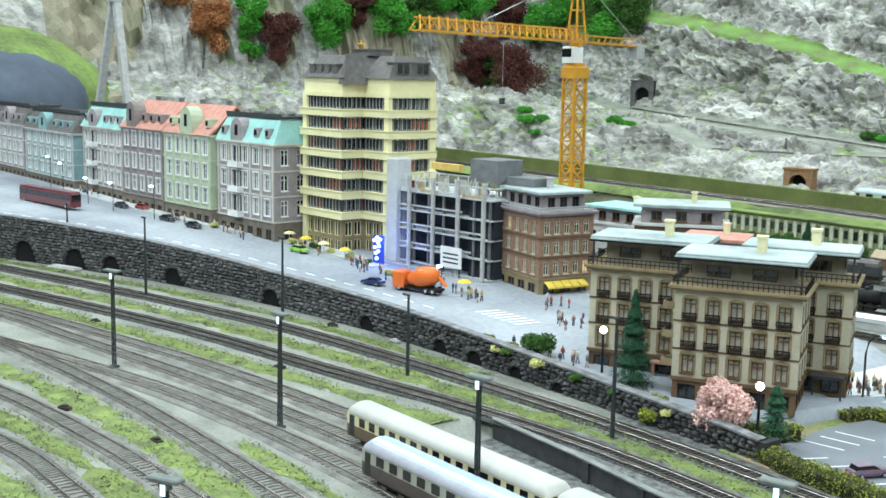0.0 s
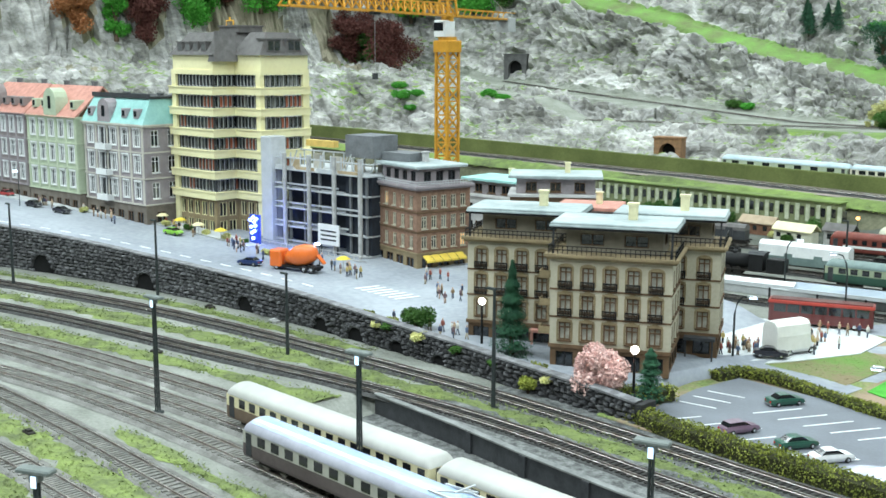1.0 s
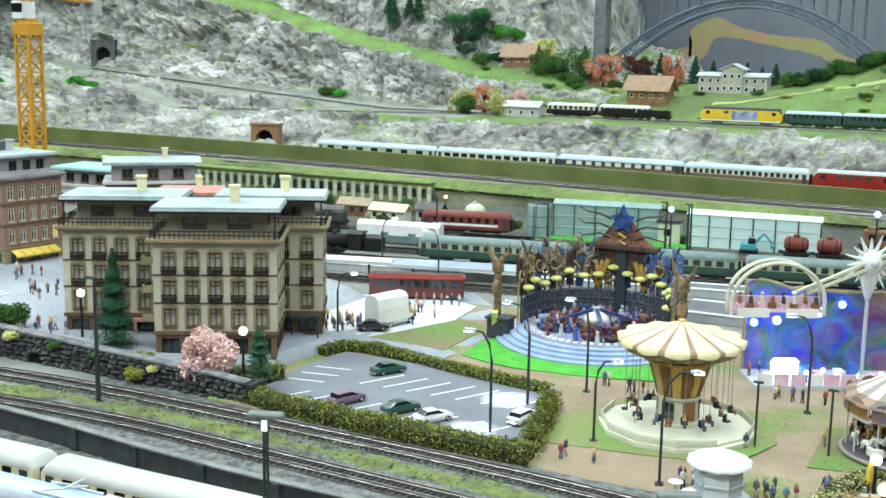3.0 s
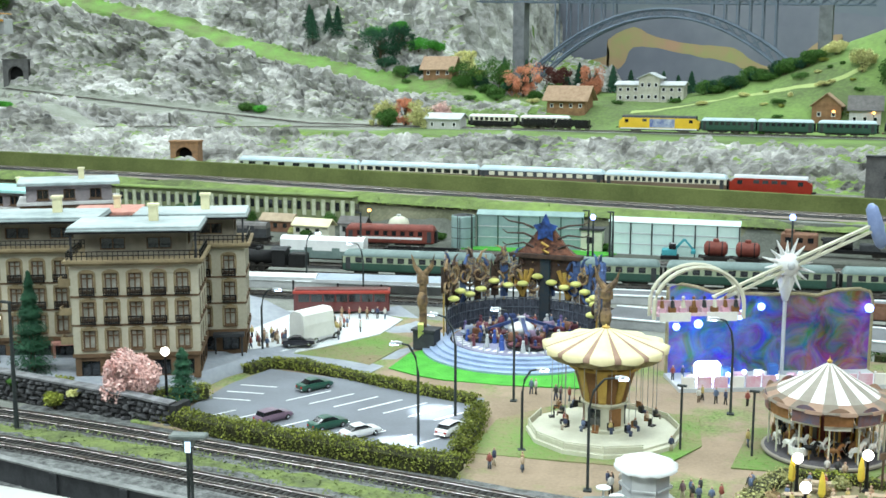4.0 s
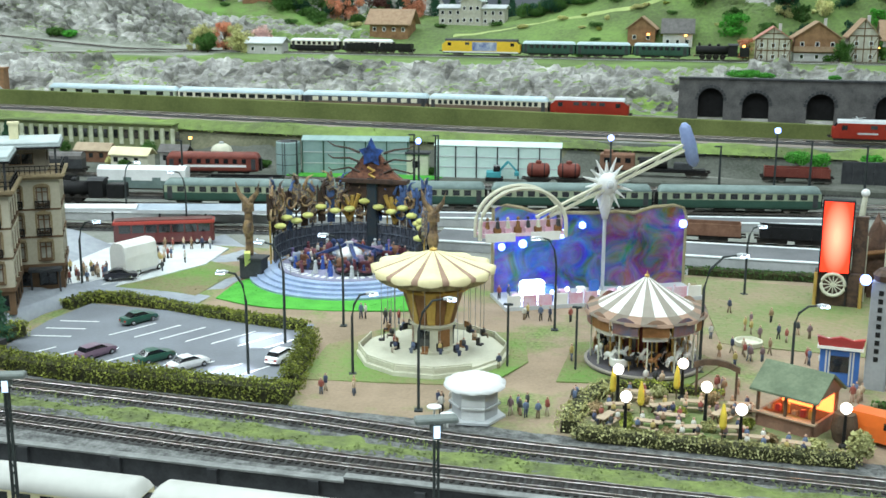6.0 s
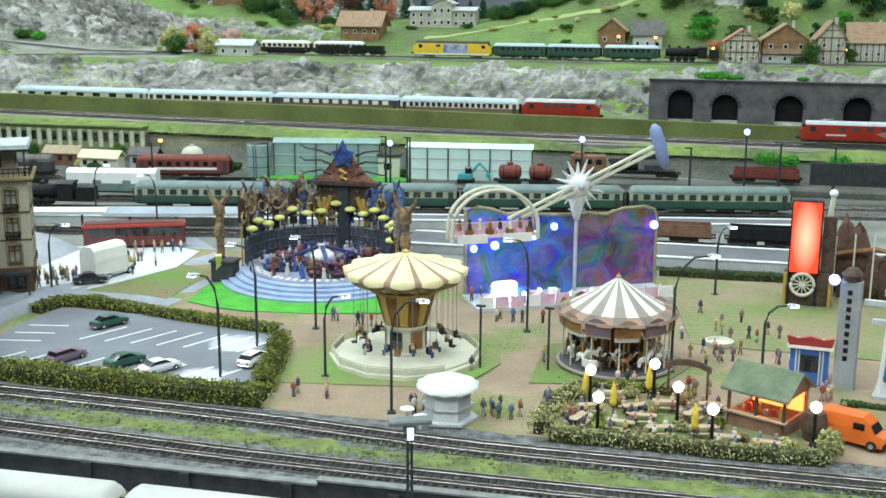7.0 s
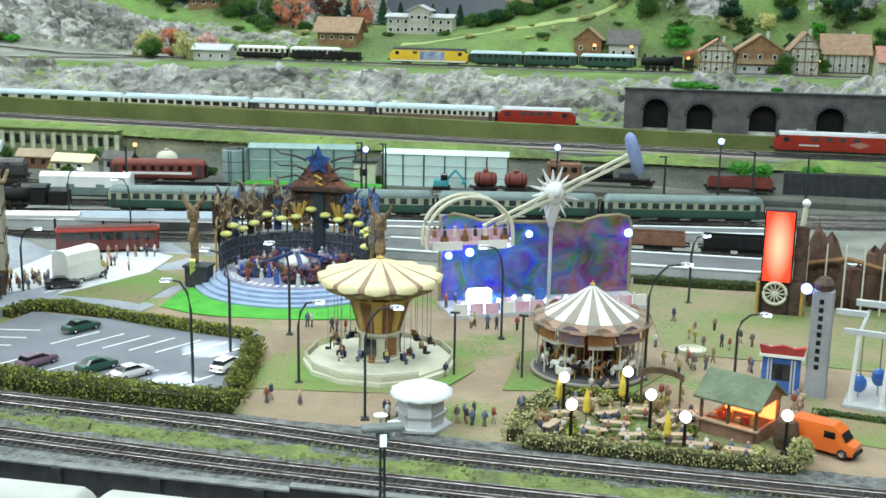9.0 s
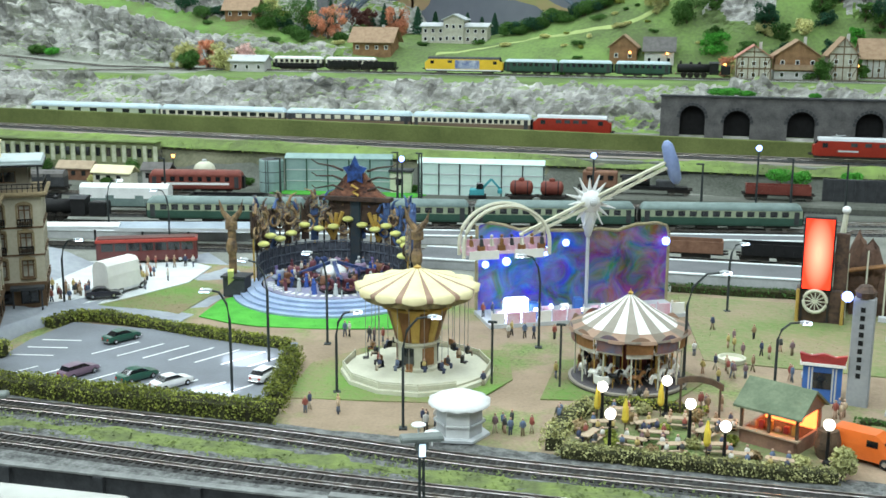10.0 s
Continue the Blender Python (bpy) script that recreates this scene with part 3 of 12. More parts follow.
def rock_material():
    """Grey crag with dark clefts, white edges and moss where it lies flat."""
    m = bpy.data.materials.new("grey_crag")
    m.use_nodes = True
    nt = m.node_tree
    b = nt.nodes["Principled BSDF"]
    b.inputs["Roughness"].default_value = 0.95
    b.inputs["Specular IOR Level"].default_value = 0.12
    tc = nt.nodes.new("ShaderNodeTexCoord")
    mp = nt.nodes.new("ShaderNodeMapping")
    mp.inputs["Rotation"].default_value = (0.25, 0.5, 0.2)
    mp.inputs["Scale"].default_value = (0.55, 0.8, 1.5)
    nt.links.new(tc.outputs["Object"], mp.inputs["Vector"])
    tex = []
    for scale, detail, rgh in ((7, 9, 0.66), (30, 6, 0.72), (5, 4, 0.6)):
        n = nt.nodes.new("ShaderNodeTexNoise")
        n.inputs["Scale"].default_value, n.inputs["Detail"].default_value, n.inputs["Roughness"].default_value = scale, detail, rgh
        n.inputs["Distortion"].default_value = 0.6
        nt.links.new(mp.outputs[0], n.inputs["Vector"])
        tex.append(n)
    add = nt.nodes.new("ShaderNodeMath")
    add.operation = "MULTIPLY_ADD"
    add.inputs[1].default_value = 0.55
    nt.links.new(tex[1].outputs["Fac"], add.inputs[0])
    nt.links.new(tex[0].outputs["Fac"], add.inputs[2])
    ramp = nt.nodes.new("ShaderNodeValToRGB")
    e = ramp.color_ramp.elements
    e[0].position, e[0].color = 0.56, (0.10, 0.10, 0.10, 1)
    e[1].position, e[1].color = 1.0, (0.78, 0.78, 0.76, 1)
    for pos, col in ((0.66, (0.24, 0.235, 0.21, 1)), (0.76, (0.37, 0.365, 0.35, 1)), (0.86, (0.51, 0.50, 0.47, 1)), (0.94, (0.68, 0.675, 0.65, 1))):
        k = e.new(pos)
        k.color = col
    nt.links.new(add.outputs[0], ramp.inputs[0])
    geo = nt.nodes.new("ShaderNodeNewGeometry")
    sep = nt.nodes.new("ShaderNodeSeparateXYZ")
    nt.links.new(geo.outputs["Normal"], sep.inputs[0])
    flat = nt.nodes.new("ShaderNodeMath")
    flat.operation = "MULTIPLY_ADD"
    flat.inputs[1].default_value = 0.75
    nt.links.new(sep.outputs["Z"], flat.inputs[0])
    nt.links.new(tex[2].outputs["Fac"], flat.inputs[2])
    gate = nt.nodes.new("ShaderNodeMapRange")
    gate.inputs["From Min"].default_value, gate.inputs["From Max"].default_value = 1.08, 1.22
    nt.links.new(flat.outputs[0], gate.inputs["Value"])
    gr = nt.nodes.new("ShaderNodeValToRGB")
    e = gr.color_ramp.elements
    e[0].position, e[0].color = 0.35, (0.10, 0.17, 0.04, 1)
    e[1].position, e[1].color = 0.65, (0.25, 0.36, 0.09, 1)
    nt.links.new(tex[1].outputs["Fac"], gr.inputs[0])
    mix = nt.nodes.new("ShaderNodeMix")
    mix.data_type = "RGBA"
    nt.links.new(gate.outputs[0], mix.inputs[0])
    nt.links.new(ramp.outputs[0], mix.inputs[6])
    nt.links.new(gr.outputs[0], mix.inputs[7])
    nt.links.new(mix.outputs[2], b.inputs["Base Color"])
    bp = nt.nodes.new("ShaderNodeBump")
    bp.inputs["Strength"].default_value, bp.inputs["Distance"].default_value = 0.9, 0.012
    nt.links.new(add.outputs[0], bp.inputs["Height"])
    nt.links.new(bp.outputs[0], b.inputs["Normal"])
    return m


M_ROCK = rock_material()
xs = np.concatenate([np.arange(-660, -500, 4.0), np.arange(-500, -430, 1.6), np.arange(-430, -260, 1.3), np.arange(-260, 70, 0.95), np.arange(70, 200, 4.0)])
ys = np.concatenate([np.arange(100, 180, 2.5), np.arange(180, 274, 1.4), np.arange(274, 362, 0.85), np.arange(362, 388, 0.5), np.arange(388, 424, 0.85), np.arange(424, 620, 4.0)])
gx, gy = np.meshgrid(xs, ys, indexing="ij")
depth = mountain_s(gx, gy)
gz = np.where(depth < 0, -3.0, mountain_z(gx, gy))
crag = np.clip(mountain_z(gx, gy, True), 0, 1) * (depth > 0.5)
nx, ny = -np.gradient(gz, xs, axis=0), -np.gradient(gz, ys, axis=1)
nn = np.sqrt(nx * nx + ny * ny + 1)
hit = crag > 0.02
rock = np.stack([gx[hit], gy[hit], gz[hit]], -1) @ np.array([[0.85, 0.25, 0.1], [-0.2, 0.9, 0.3], [0.05, -0.25, 1.15]])
out = np.zeros_like(gz)
coarse, cleft = blocks(rock, 12.0, 3)
mid, cleft2 = blocks(rock, 5.2, 7)
small, cleft3 = blocks(rock, 2.6, 11)
out[hit] = crag[hit] * (1 - 0.3 * (depth[hit] < 44)) * (3.0 * coarse + 2.3 * mid + 1.15 * small - 2.0 * (1 - smooth01(0, 0.10, cleft)) - 1.6 * (1 - smooth01(0, 0.15, cleft2)) - 0.7 * (1 - smooth01(0, 0.2, cleft3)))
b = Build()
b.v = [tuple(p) for p in np.stack([gx + out * nx / nn, gy + out * ny / nn, gz + out / nn], -1).reshape(-1, 3).tolist()]
n = len(ys)
keep = (gz[:-1, :-1] > -2) | (gz[1:, 1:] > -2)
ii, jj = np.nonzero(keep)
b.f = [(i * n + j, (i + 1) * n + j, (i + 1) * n + j + 1, i * n + j + 1) for i, j in zip(ii.tolist(), jj.tolist())]
M_MEADOW = mat("mountain_meadow", (0.19, 0.30, 0.085), (0.11, 0.145, 0.062), 0.055, 0.95, 0.8, fine=16)
M_SCRUB = mat("brown_hill_scrub", (0.34, 0.30, 0.23), (0.20, 0.20, 0.13), 0.07, 0.95, 0.8, fine=12)
M_ALP = mat("bright_alpine_grass", (0.19, 0.37, 0.085), (0.16, 0.185, 0.085), 0.13, 0.95, 0.6, fine=14)
M_LEDGE = mat("grey_ledge_gravel", (0.34, 0.35, 0.31), (0.20, 0.215, 0.17), 0.13, 0.95, 0.5, fine=16)
mount = solid("mountain", b, M_ROCK, "grey plaster rock mountainside with moss and grass ledges", "mountain", "", "structure")
for material in (M_MEADOW, M_LEDGE, M_ALP, M_SCRUB):
    mount.data.materials.append(material)
ragged = 0.22 * fbm(gx * 0.09, gy * 0.09, 4, 61) + 0.14 * fbm(gx * 0.5, gy * 0.5, 2, 62)
kind = np.where((crag + ragged < 0.34) & (gz > 0) & (gx > -385), 1, 0)
kind = np.where((kind == 1) & (gx < -160 + 30 * ragged) & (depth > 34) & (depth < 88) & ~((gx > -215) & (depth < 44)), 2, kind)
kind = np.where((kind == 1) & (depth > 96) & (depth < 122) & (gx < -140), 3, kind)
kind = np.where((gx < -405 + 90 * ragged) & (gy < 335) & (fbm(gx * 0.03, gy * 0.03, 3, 63) > 0.14), 4, kind)
mount.data.polygons.foreach_set("material_index", kind[:-1, :-1][keep].astype(np.int32))

# ---- painted backdrop and hall ----
M_PAINT = mat("slate_blue_backdrop_paint", (0.17, 0.20, 0.245), (0.23, 0.25, 0.255), 0.012, 0.9, 0.0, fine=5)
solid("backdrop", Build().box(-700, 320, 620, 624, -20, 240), M_PAINT, "dark slate blue painted backdrop behind the mountains", "backdrop", "", "structure")
M_HALL = mat("hall_plaster", (0.16, 0.16, 0.16), (0.13, 0.13, 0.13), 0.02, 0.9, 0.05)
solid("ceiling", Build().box(-704, 320, -300, 624, 240, 246), M_HALL, "plain dim hall ceiling above the layout", "ceiling", "", "structure")
solid("wall_east", Build().box(320, 326, -300, 624, -100, 240), M_HALL, "plain dim hall wall", "wall", "", "structure")
solid("wall_south", Build().box(-704, 320, -306, -300, -100, 240), M_HALL, "plain dim hall wall behind the visitors", "wall", "", "structure")
solid("wall_west", Build().box(-710, -704, -300, 624, -100, 240), M_HALL, "plain dim hall wall", "wall", "", "structure")
solid("layout_base", Build().box(-662, 202, -6.5, 618, -100, -4.0), M_DGREY, "dark boarded base under the whole model layout", "base", "", "structure")
solid("floor", Build().box(-704, 320, -300, 624, -106, -100), M_CONC, "grey hall floor around the layout", "floor", "", "structure")

# ---- town buildings ----
def face(x, y, z=0.0, rz=0.0):
    return Matrix.Translation((x, y, z)) @ Matrix.Rotation(radians(rz), 4, "Z")


def sides(w, d, x=0.0, y=0.0):
    """Front, right, back and left faces of a box plan: a place, a turn and a length each."""
    return {"front": (x, y, 0, w), "right": (x + w, y, 90, d), "back": (x + w, y + d, 180, w), "left": (x, y + d, -90, d)}


def holed(b, m, w, z0, z1, holes, depth=0.3):
    """A wall face with rectangular openings (x0, x1, z0, z1) and their reveals."""
    xs = sorted({0.0, w, *(h[0] for h in holes), *(h[1] for h in holes)})
    zs = sorted({z0, z1, *(h[2] for h in holes), *(h[3] for h in holes)})
    for i in range(len(xs) - 1):
        for j in range(len(zs) - 1):
            cx, cz = (xs[i] + xs[i + 1]) / 2, (zs[j] + zs[j + 1]) / 2
            if any(h[0] < cx < h[1] and h[2] < cz < h[3] for h in holes):
                continue
            p = [(xs[i], 0, zs[j]), (xs[i + 1], 0, zs[j]), (xs[i + 1], 0, zs[j + 1]), (xs[i], 0, zs[j + 1])]
            b.add([m @ Vector(q) for q in p], [(0, 1, 2, 3)])
    for x0, x1, a, c in holes:
        p = [(x, y, z) for y in (0, depth) for x, z in ((x0, a), (x1, a), (x1, c), (x0, c))]
        b.add([m @ Vector(q) for q in p], [(0, 4, 5, 1), (1, 5, 6, 2), (2, 6, 7, 3), (3, 7, 4, 0)])


def lattice(xs, zs, y0, y1):
    """Crossing bars as one piece: every other strip between the cuts is solid."""
    b = Build()
    nx, nz = len(xs) - 1, len(zs) - 1
    full = {(i, j) for i in range(nx) for j in range(nz) if i % 2 == 0 or j % 2 == 0}
    for i, j in full:
        x0, x1, z0, z1 = xs[i], xs[i + 1], zs[j], zs[j + 1]
        b.add([(x0, y0, z0), (x1, y0, z0), (x1, y0, z1), (x0, y0, z1)], [(0, 1, 2, 3)])
        for dx, dz, p, q in ((-1, 0, (x0, z1), (x0, z0)), (1, 0, (x1, z0), (x1, z1)), (0, -1, (x0, z0), (x1, z0)), (0, 1, (x1, z1), (x0, z1))):
            if (i + dx, j + dz) not in full:
                b.add([(p[0], y0, p[1]), (q[0], y0, q[1]), (q[0], y1, q[1]), (p[0], y1, p[1])], [(3, 2, 1, 0)])
    return welded(b)


def window_meshes(key, w, h, frame_mat, pane_mat, style="cross", sill=True, bar=0.12):
    """Shared meshes of one window: its frame, and the pane behind it. Origin at the lower left corner of the opening."""
    xs, zs = [0, bar, w - bar, w], [0, bar, h - bar, h]
    if style in ("cross", "mid"):
        xs = [0, bar, w / 2 - bar / 2, w / 2 + bar / 2, w - bar, w]
    if style == "cross":
        zs = [0, bar, h * 0.68, h * 0.68 + bar * 0.8, h - bar, h]
    f = lattice(xs, zs, 0.1, 0.24)
    if sill:
        n = len(f.v)
        f.add([(-0.15, -0.2, -0.18), (w + 0.15, -0.2, -0.18), (w + 0.15, -0.2, 0), (-0.15, -0.2, 0), (0, 0.1, -0.18), (w, 0.1, -0.18), (w, 0.1, 0), (0, 0.1, 0)],
              [(0, 1, 2, 3), (1, 5, 6, 2), (4, 0, 3, 7), (3, 2, 6, 7), (0, 4, 5, 1)])
        f = welded(f)
    p = Build()
    p.box(bar * 0.5, w - bar * 0.5, 0.25, 0.29, bar * 0.5, h - bar * 0.5)
    return mesh_of(key + "_frame", f, frame_mat), mesh_of(key + "_pane", p, pane_mat)


def put_window(root, meshes, m, x, z, pane=None, name="window"):
    rot = m.to_euler().z
    o = m @ Vector((x, 0, z))
    win = part(name, meshes[0], None, root, m=cm(o.x, o.y, o.z, math.degrees(rot)))
    part("pane", pane or meshes[1], None, win)
    return win


def grid(w, n, ww, rows, margin=0.0):
    """Openings in n columns for rows of (z0, z1)."""
    pitch = (w - 2 * margin) / n
    return [(margin + pitch * (i + 0.5) - ww / 2, margin + pitch * (i + 0.5) + ww / 2, a, c) for a, c in rows for i in range(n)]


def facades(root, plan, z0, z1, cols, ww, rows, wall_mat, meshes, panes=(), skip=(), depth=0.3, name="wall", margin=0.5, rnd=rng):
    """Walls round a box plan with windows in them."""
    b = Build()
    for side, (x, y, rz, length) in plan.items():
        m = face(x, y, 0, rz)
        n = cols.get(side, 0)
        holes = grid(length, n, ww, rows, margin) if n else []
        holed(b, m, length, z0, z1, holes, depth)
        for h in holes:
            if side not in skip:
                put_window(root, meshes, m, h[0], h[2], rnd.choice(panes) if panes else None)
    return part(name, welded(b), wall_mat, root)


def pane_like(mesh, material):
    me = mesh.copy()
    me.materials.clear()
    me.materials.append(material)
    return me


def railing(x0, x1, y0, y1, z, h, step=0.6, r=0.05):
    """Rails on the front and right edges of a terrace."""
    b = Build()
    runs = [((x0, y0), (x1, y0)), ((x1, y0), (x1, y1)), ((x0, y0), (x0, y1))]
    for (ax, ay), (bx, by) in runs:
        for k in (0.5, 1.0):
            b.bar((ax, ay, z + h * k), (bx, by, z + h * k), r * 2, r * 2)
        n = max(1, int(math.hypot(bx - ax, by - ay) / step))
        for i in range(n + 1):
            t = i / n
            b.bar((ax + (bx - ax) * t, ay + (by - ay) * t, z), (ax + (bx - ax) * t, ay + (by - ay) * t, z + h), r * 1.6, r * 1.6)
    return b


M_HOTEL = mat("sand_render", (0.55, 0.51, 0.395), (0.43, 0.395, 0.30), 0.2, 0.8, 0.1, fine=12)
# darker than the sand render: shade under the roof slab put into the colour
M_PENT = mat("taupe_render_painted_shade", (0.33, 0.30, 0.24), (0.22, 0.20, 0.16), 0.3, 0.8, 0.1)
M_CURTAIN = mat("curtained_glazing", (0.42, 0.41, 0.35), (0.22, 0.21, 0.17), 0.5, 0.12, 0.03, fine=2, spec=0.6)
M_HOTEL_B = mat("tan_render", (0.42, 0.31, 0.20), (0.31, 0.225, 0.145), 0.2, 0.8, 0.1, fine=12)
M_BROWN = mat("dark_brown_trim", (0.17, 0.105, 0.06), (0.11, 0.07, 0.04), 0.5, 0.7, 0.1)
M_OCHRE = mat("ochre_cornice", (0.32, 0.25, 0.145), (0.22, 0.17, 0.10), 0.5, 0.75, 0.1)
M_ROOF_T = mat("pale_teal_roof", (0.44, 0.50, 0.50), (0.22, 0.27, 0.27), 0.10, 0.55, 0.15, fine=9)
M_TEAL = mat("turquoise_copper_roof", (0.36, 0.64, 0.60), (0.26, 0.50, 0.47), 0.3, 0.55, 0.1)
M_REDROOF = mat("salmon_tile_roof", (0.58, 0.29, 0.23), (0.42, 0.20, 0.16), 0.9, 0.75, 0.4)
M_SLATE = mat("grey_slate_roof", (0.17, 0.16, 0.155), (0.11, 0.105, 0.10), 0.7, 0.7, 0.3)
M_YELLOW = mat("lemon_yellow_render", (0.84, 0.79, 0.48), (0.74, 0.68, 0.40), 0.2, 0.7, 0.05)
M_BRICK = mat("red_brown_brick", (0.33, 0.205, 0.14), (0.21, 0.125, 0.088), 1.4, 0.85, 0.4, fine=4)
M_GREYW = mat("grey_white_render", (0.58, 0.575, 0.555), (0.44, 0.43, 0.42), 0.3, 0.8, 0.15)
M_VIOLET = mat("mauve_grey_render", (0.36, 0.32, 0.33), (0.26, 0.23, 0.24), 0.4, 0.8, 0.2)
M_GREENW = mat("pale_green_render", (0.46, 0.52, 0.38), (0.36, 0.42, 0.30), 0.4, 0.8, 0.2)
M_AQUA = mat("aqua_green_facade", (0.27, 0.42, 0.42), (0.18, 0.30, 0.31), 0.4, 0.6, 0.15)
M_WOOD_R = mat("rust_red_blind", (0.42, 0.13, 0.07), (0.30, 0.09, 0.05), 0.8, 0.7, 0.1)
M_WARM = lamp_mat("lit_room", (1.0, 0.62, 0.25), 0.35)
M_CONC_D = mat("raw_dark_concrete", (0.20, 0.21, 0.22), (0.13, 0.135, 0.14), 0.4, 0.85, 0.2)


# the hotel: three stepped wings round one corner
def hotel():
    root = thing("hotel", cm(-93.4, 106.9, 1.6, 29), "sand-coloured hotel with terraces, brown trim and flat teal roofs", "hotel")
    win = window_meshes("hotel_window", 1.5, 2.3, M_BROWN, M_GLASS, "cross", bar=0.17)
    panes = [pane_like(win[1], M_CURTAIN)]
    rows = [(3.9, 6.2), (7.4, 9.7), (10.9, 13.2)]
    shop = window_meshes("hotel_shop", 2.2, 1.9, M_BLACK, M_GLASS, "mid", False)
    for name, x, y, w, d, nf, ns in (("front", 0, 0, 15.0, 9.4, 5, 3), ("left", -13.5, 9.5, 15.0, 9.0, 5, 3), ("right", 6.0, 11.3, 13.9, 8.0, 4, 3)):
        plan = sides(w, d, x, y)
        facades(root, plan, 3.0, 14.2, {"front": nf, "right": ns, "left": ns}, 1.5, rows, M_HOTEL, win, panes)
        facades(root, sides(w - 0.2, d - 0.2, x + 0.1, y + 0.1), 0, 3.0, {"front": nf, "right": ns}, 2.2, [(0.5, 2.4)], M_BROWN, shop, name="ground_floor", margin=0.4)
        trim = Build()
        trim.box(x - 0.15, x + w + 0.15, y - 0.15, y + d, 2.9, 3.35)
        for z in (6.75, 10.25):
            trim.box(x - 0.06, x + w + 0.06, y - 0.08, y + d, z, z + 0.22)
        part("string_course", trim, M_BROWN, root)
        for i in range(nf):
            px = x + 0.5 + (w - 1) / nf * (i + 0.5)
            for z in (9.72, 6.22):
                part("lintel", Build().box(px - 0.95, px + 0.95, y - 0.16, y, z, z + 0.3).box(px - 0.3, px + 0.3, y - 0.24, y, z + 0.3, z + 0.55), M_OCHRE, root)
            for z in (7.0, 10.5):
                cuts = [px - 0.9 + 0.1 * q for q in range(18)] + [px + 0.9]
                part("window_rail", lattice(cuts[:-2] + [px + 0.9], [z, z + 0.12, z + 0.85, z + 1.0], y - 0.42, y - 0.34), M_BLACK, root)
            for z0, z1 in rows:
                part("surround", Build().box(px - 1.02, px - 0.78, y - 0.1, y, z0 - 0.1, z1).box(px + 0.78, px + 1.02, y - 0.1, y, z0 - 0.1, z1)
                     .add([(px + 0.98 * math.cos(a), y - 0.1, z1 + 0.45 * math.sin(a)) for a in np.linspace(0, math.pi, 9)] + [(px + 0.98 * math.cos(a), y, z1 + 0.45 * math.sin(a)) for a in np.linspace(0, math.pi, 9)],
                          [tuple(range(8, -1, -1))] + [(k, k + 1, 10 + k, 9 + k) for k in range(8)]), M_OCHRE, root)
        part("cornice", Build().box(x - 0.5, x + w + 0.5, y - 0.5, y + d + 0.3, 14.2, 14.5).box(x - 0.75, x + w + 0.75, y - 0.75, y + d + 0.4, 14.5, 14.85), M_OCHRE, root)
        part("railing", railing(x - 0.3, x + w + 0.3, y - 0.3, y + d - 0.4, 14.85, 1.0), M_BLACK, root)
        rear = d - 0.5
        pw = window_meshes("penthouse_window", 3.0, 1.5, M_BROWN, M_GLASS, "mid", False)
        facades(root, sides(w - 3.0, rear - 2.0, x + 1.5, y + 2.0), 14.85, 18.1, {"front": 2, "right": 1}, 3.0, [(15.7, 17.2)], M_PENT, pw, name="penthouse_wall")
        part("roof_slab", Build().box(x - 0.3, x + w + 0.4, y - 0.1, y + d, 18.2, 18.45, 0.1).box(x - 0.2, x + w + 0.3, y, y + d - 0.1, 18.45, 18.75, 0.1), M_ROOF_T, root, "pale teal flat roof")
        part("eaves_board", Build().box(x - 0.35, x + w + 0.45, y - 0.15, y + d + 0.05, 17.95, 18.2), M_BLACK, root)
        for cx, cy in ((x + w * 0.62, y + d * 0.55),):
            part("chimney", Build().box(cx - 0.55, cx + 0.55, cy - 0.45, cy + 0.45, 18.7, 20.6).box(cx - 0.7, cx + 0.7, cy - 0.6, cy + 0.6, 20.6, 20.9), M_CREAM, root)
        for ex in (x + 0.2, x + w - 0.2):
            part("terrace_post", Build().box(ex - 0.12, ex + 0.12, y + 0.1, y + 0.34, 14.85, 17.95), M_DGREY, root)
    # balconies with white rails on the wing's return wall
    for z in (4.4, 8.0, 11.6):
        part("balcony", Build().box(-1.6, 0, 0.6, 2.4, z, z + 0.2).box(-1.6, -1.48, 0.6, 2.4, z + 0.2, z + 0.9).box(-1.6, 0, 0.6, 0.72, z + 0.2, z + 0.9), M_OCHRE, root)
    part("portal_canopy", Build().box(-4.6, -1.2, 8.3, 9.5, 2.4, 2.75).box(-4.4, -4.1, 8.4, 8.7, 0, 2.4).box(-1.7, -1.4, 8.4, 8.7, 0, 2.4), M_REDROOF, root)
    part("porch_roof", Build().box(15.6, 19.6, 9.7, 11.3, 2.6, 3.0).box(15.8, 16.0, 9.8, 10.0, 0, 2.6).box(19.2, 19.4, 9.8, 10.0, 0, 2.6), M_DGREY, root)
    return root


hotel()


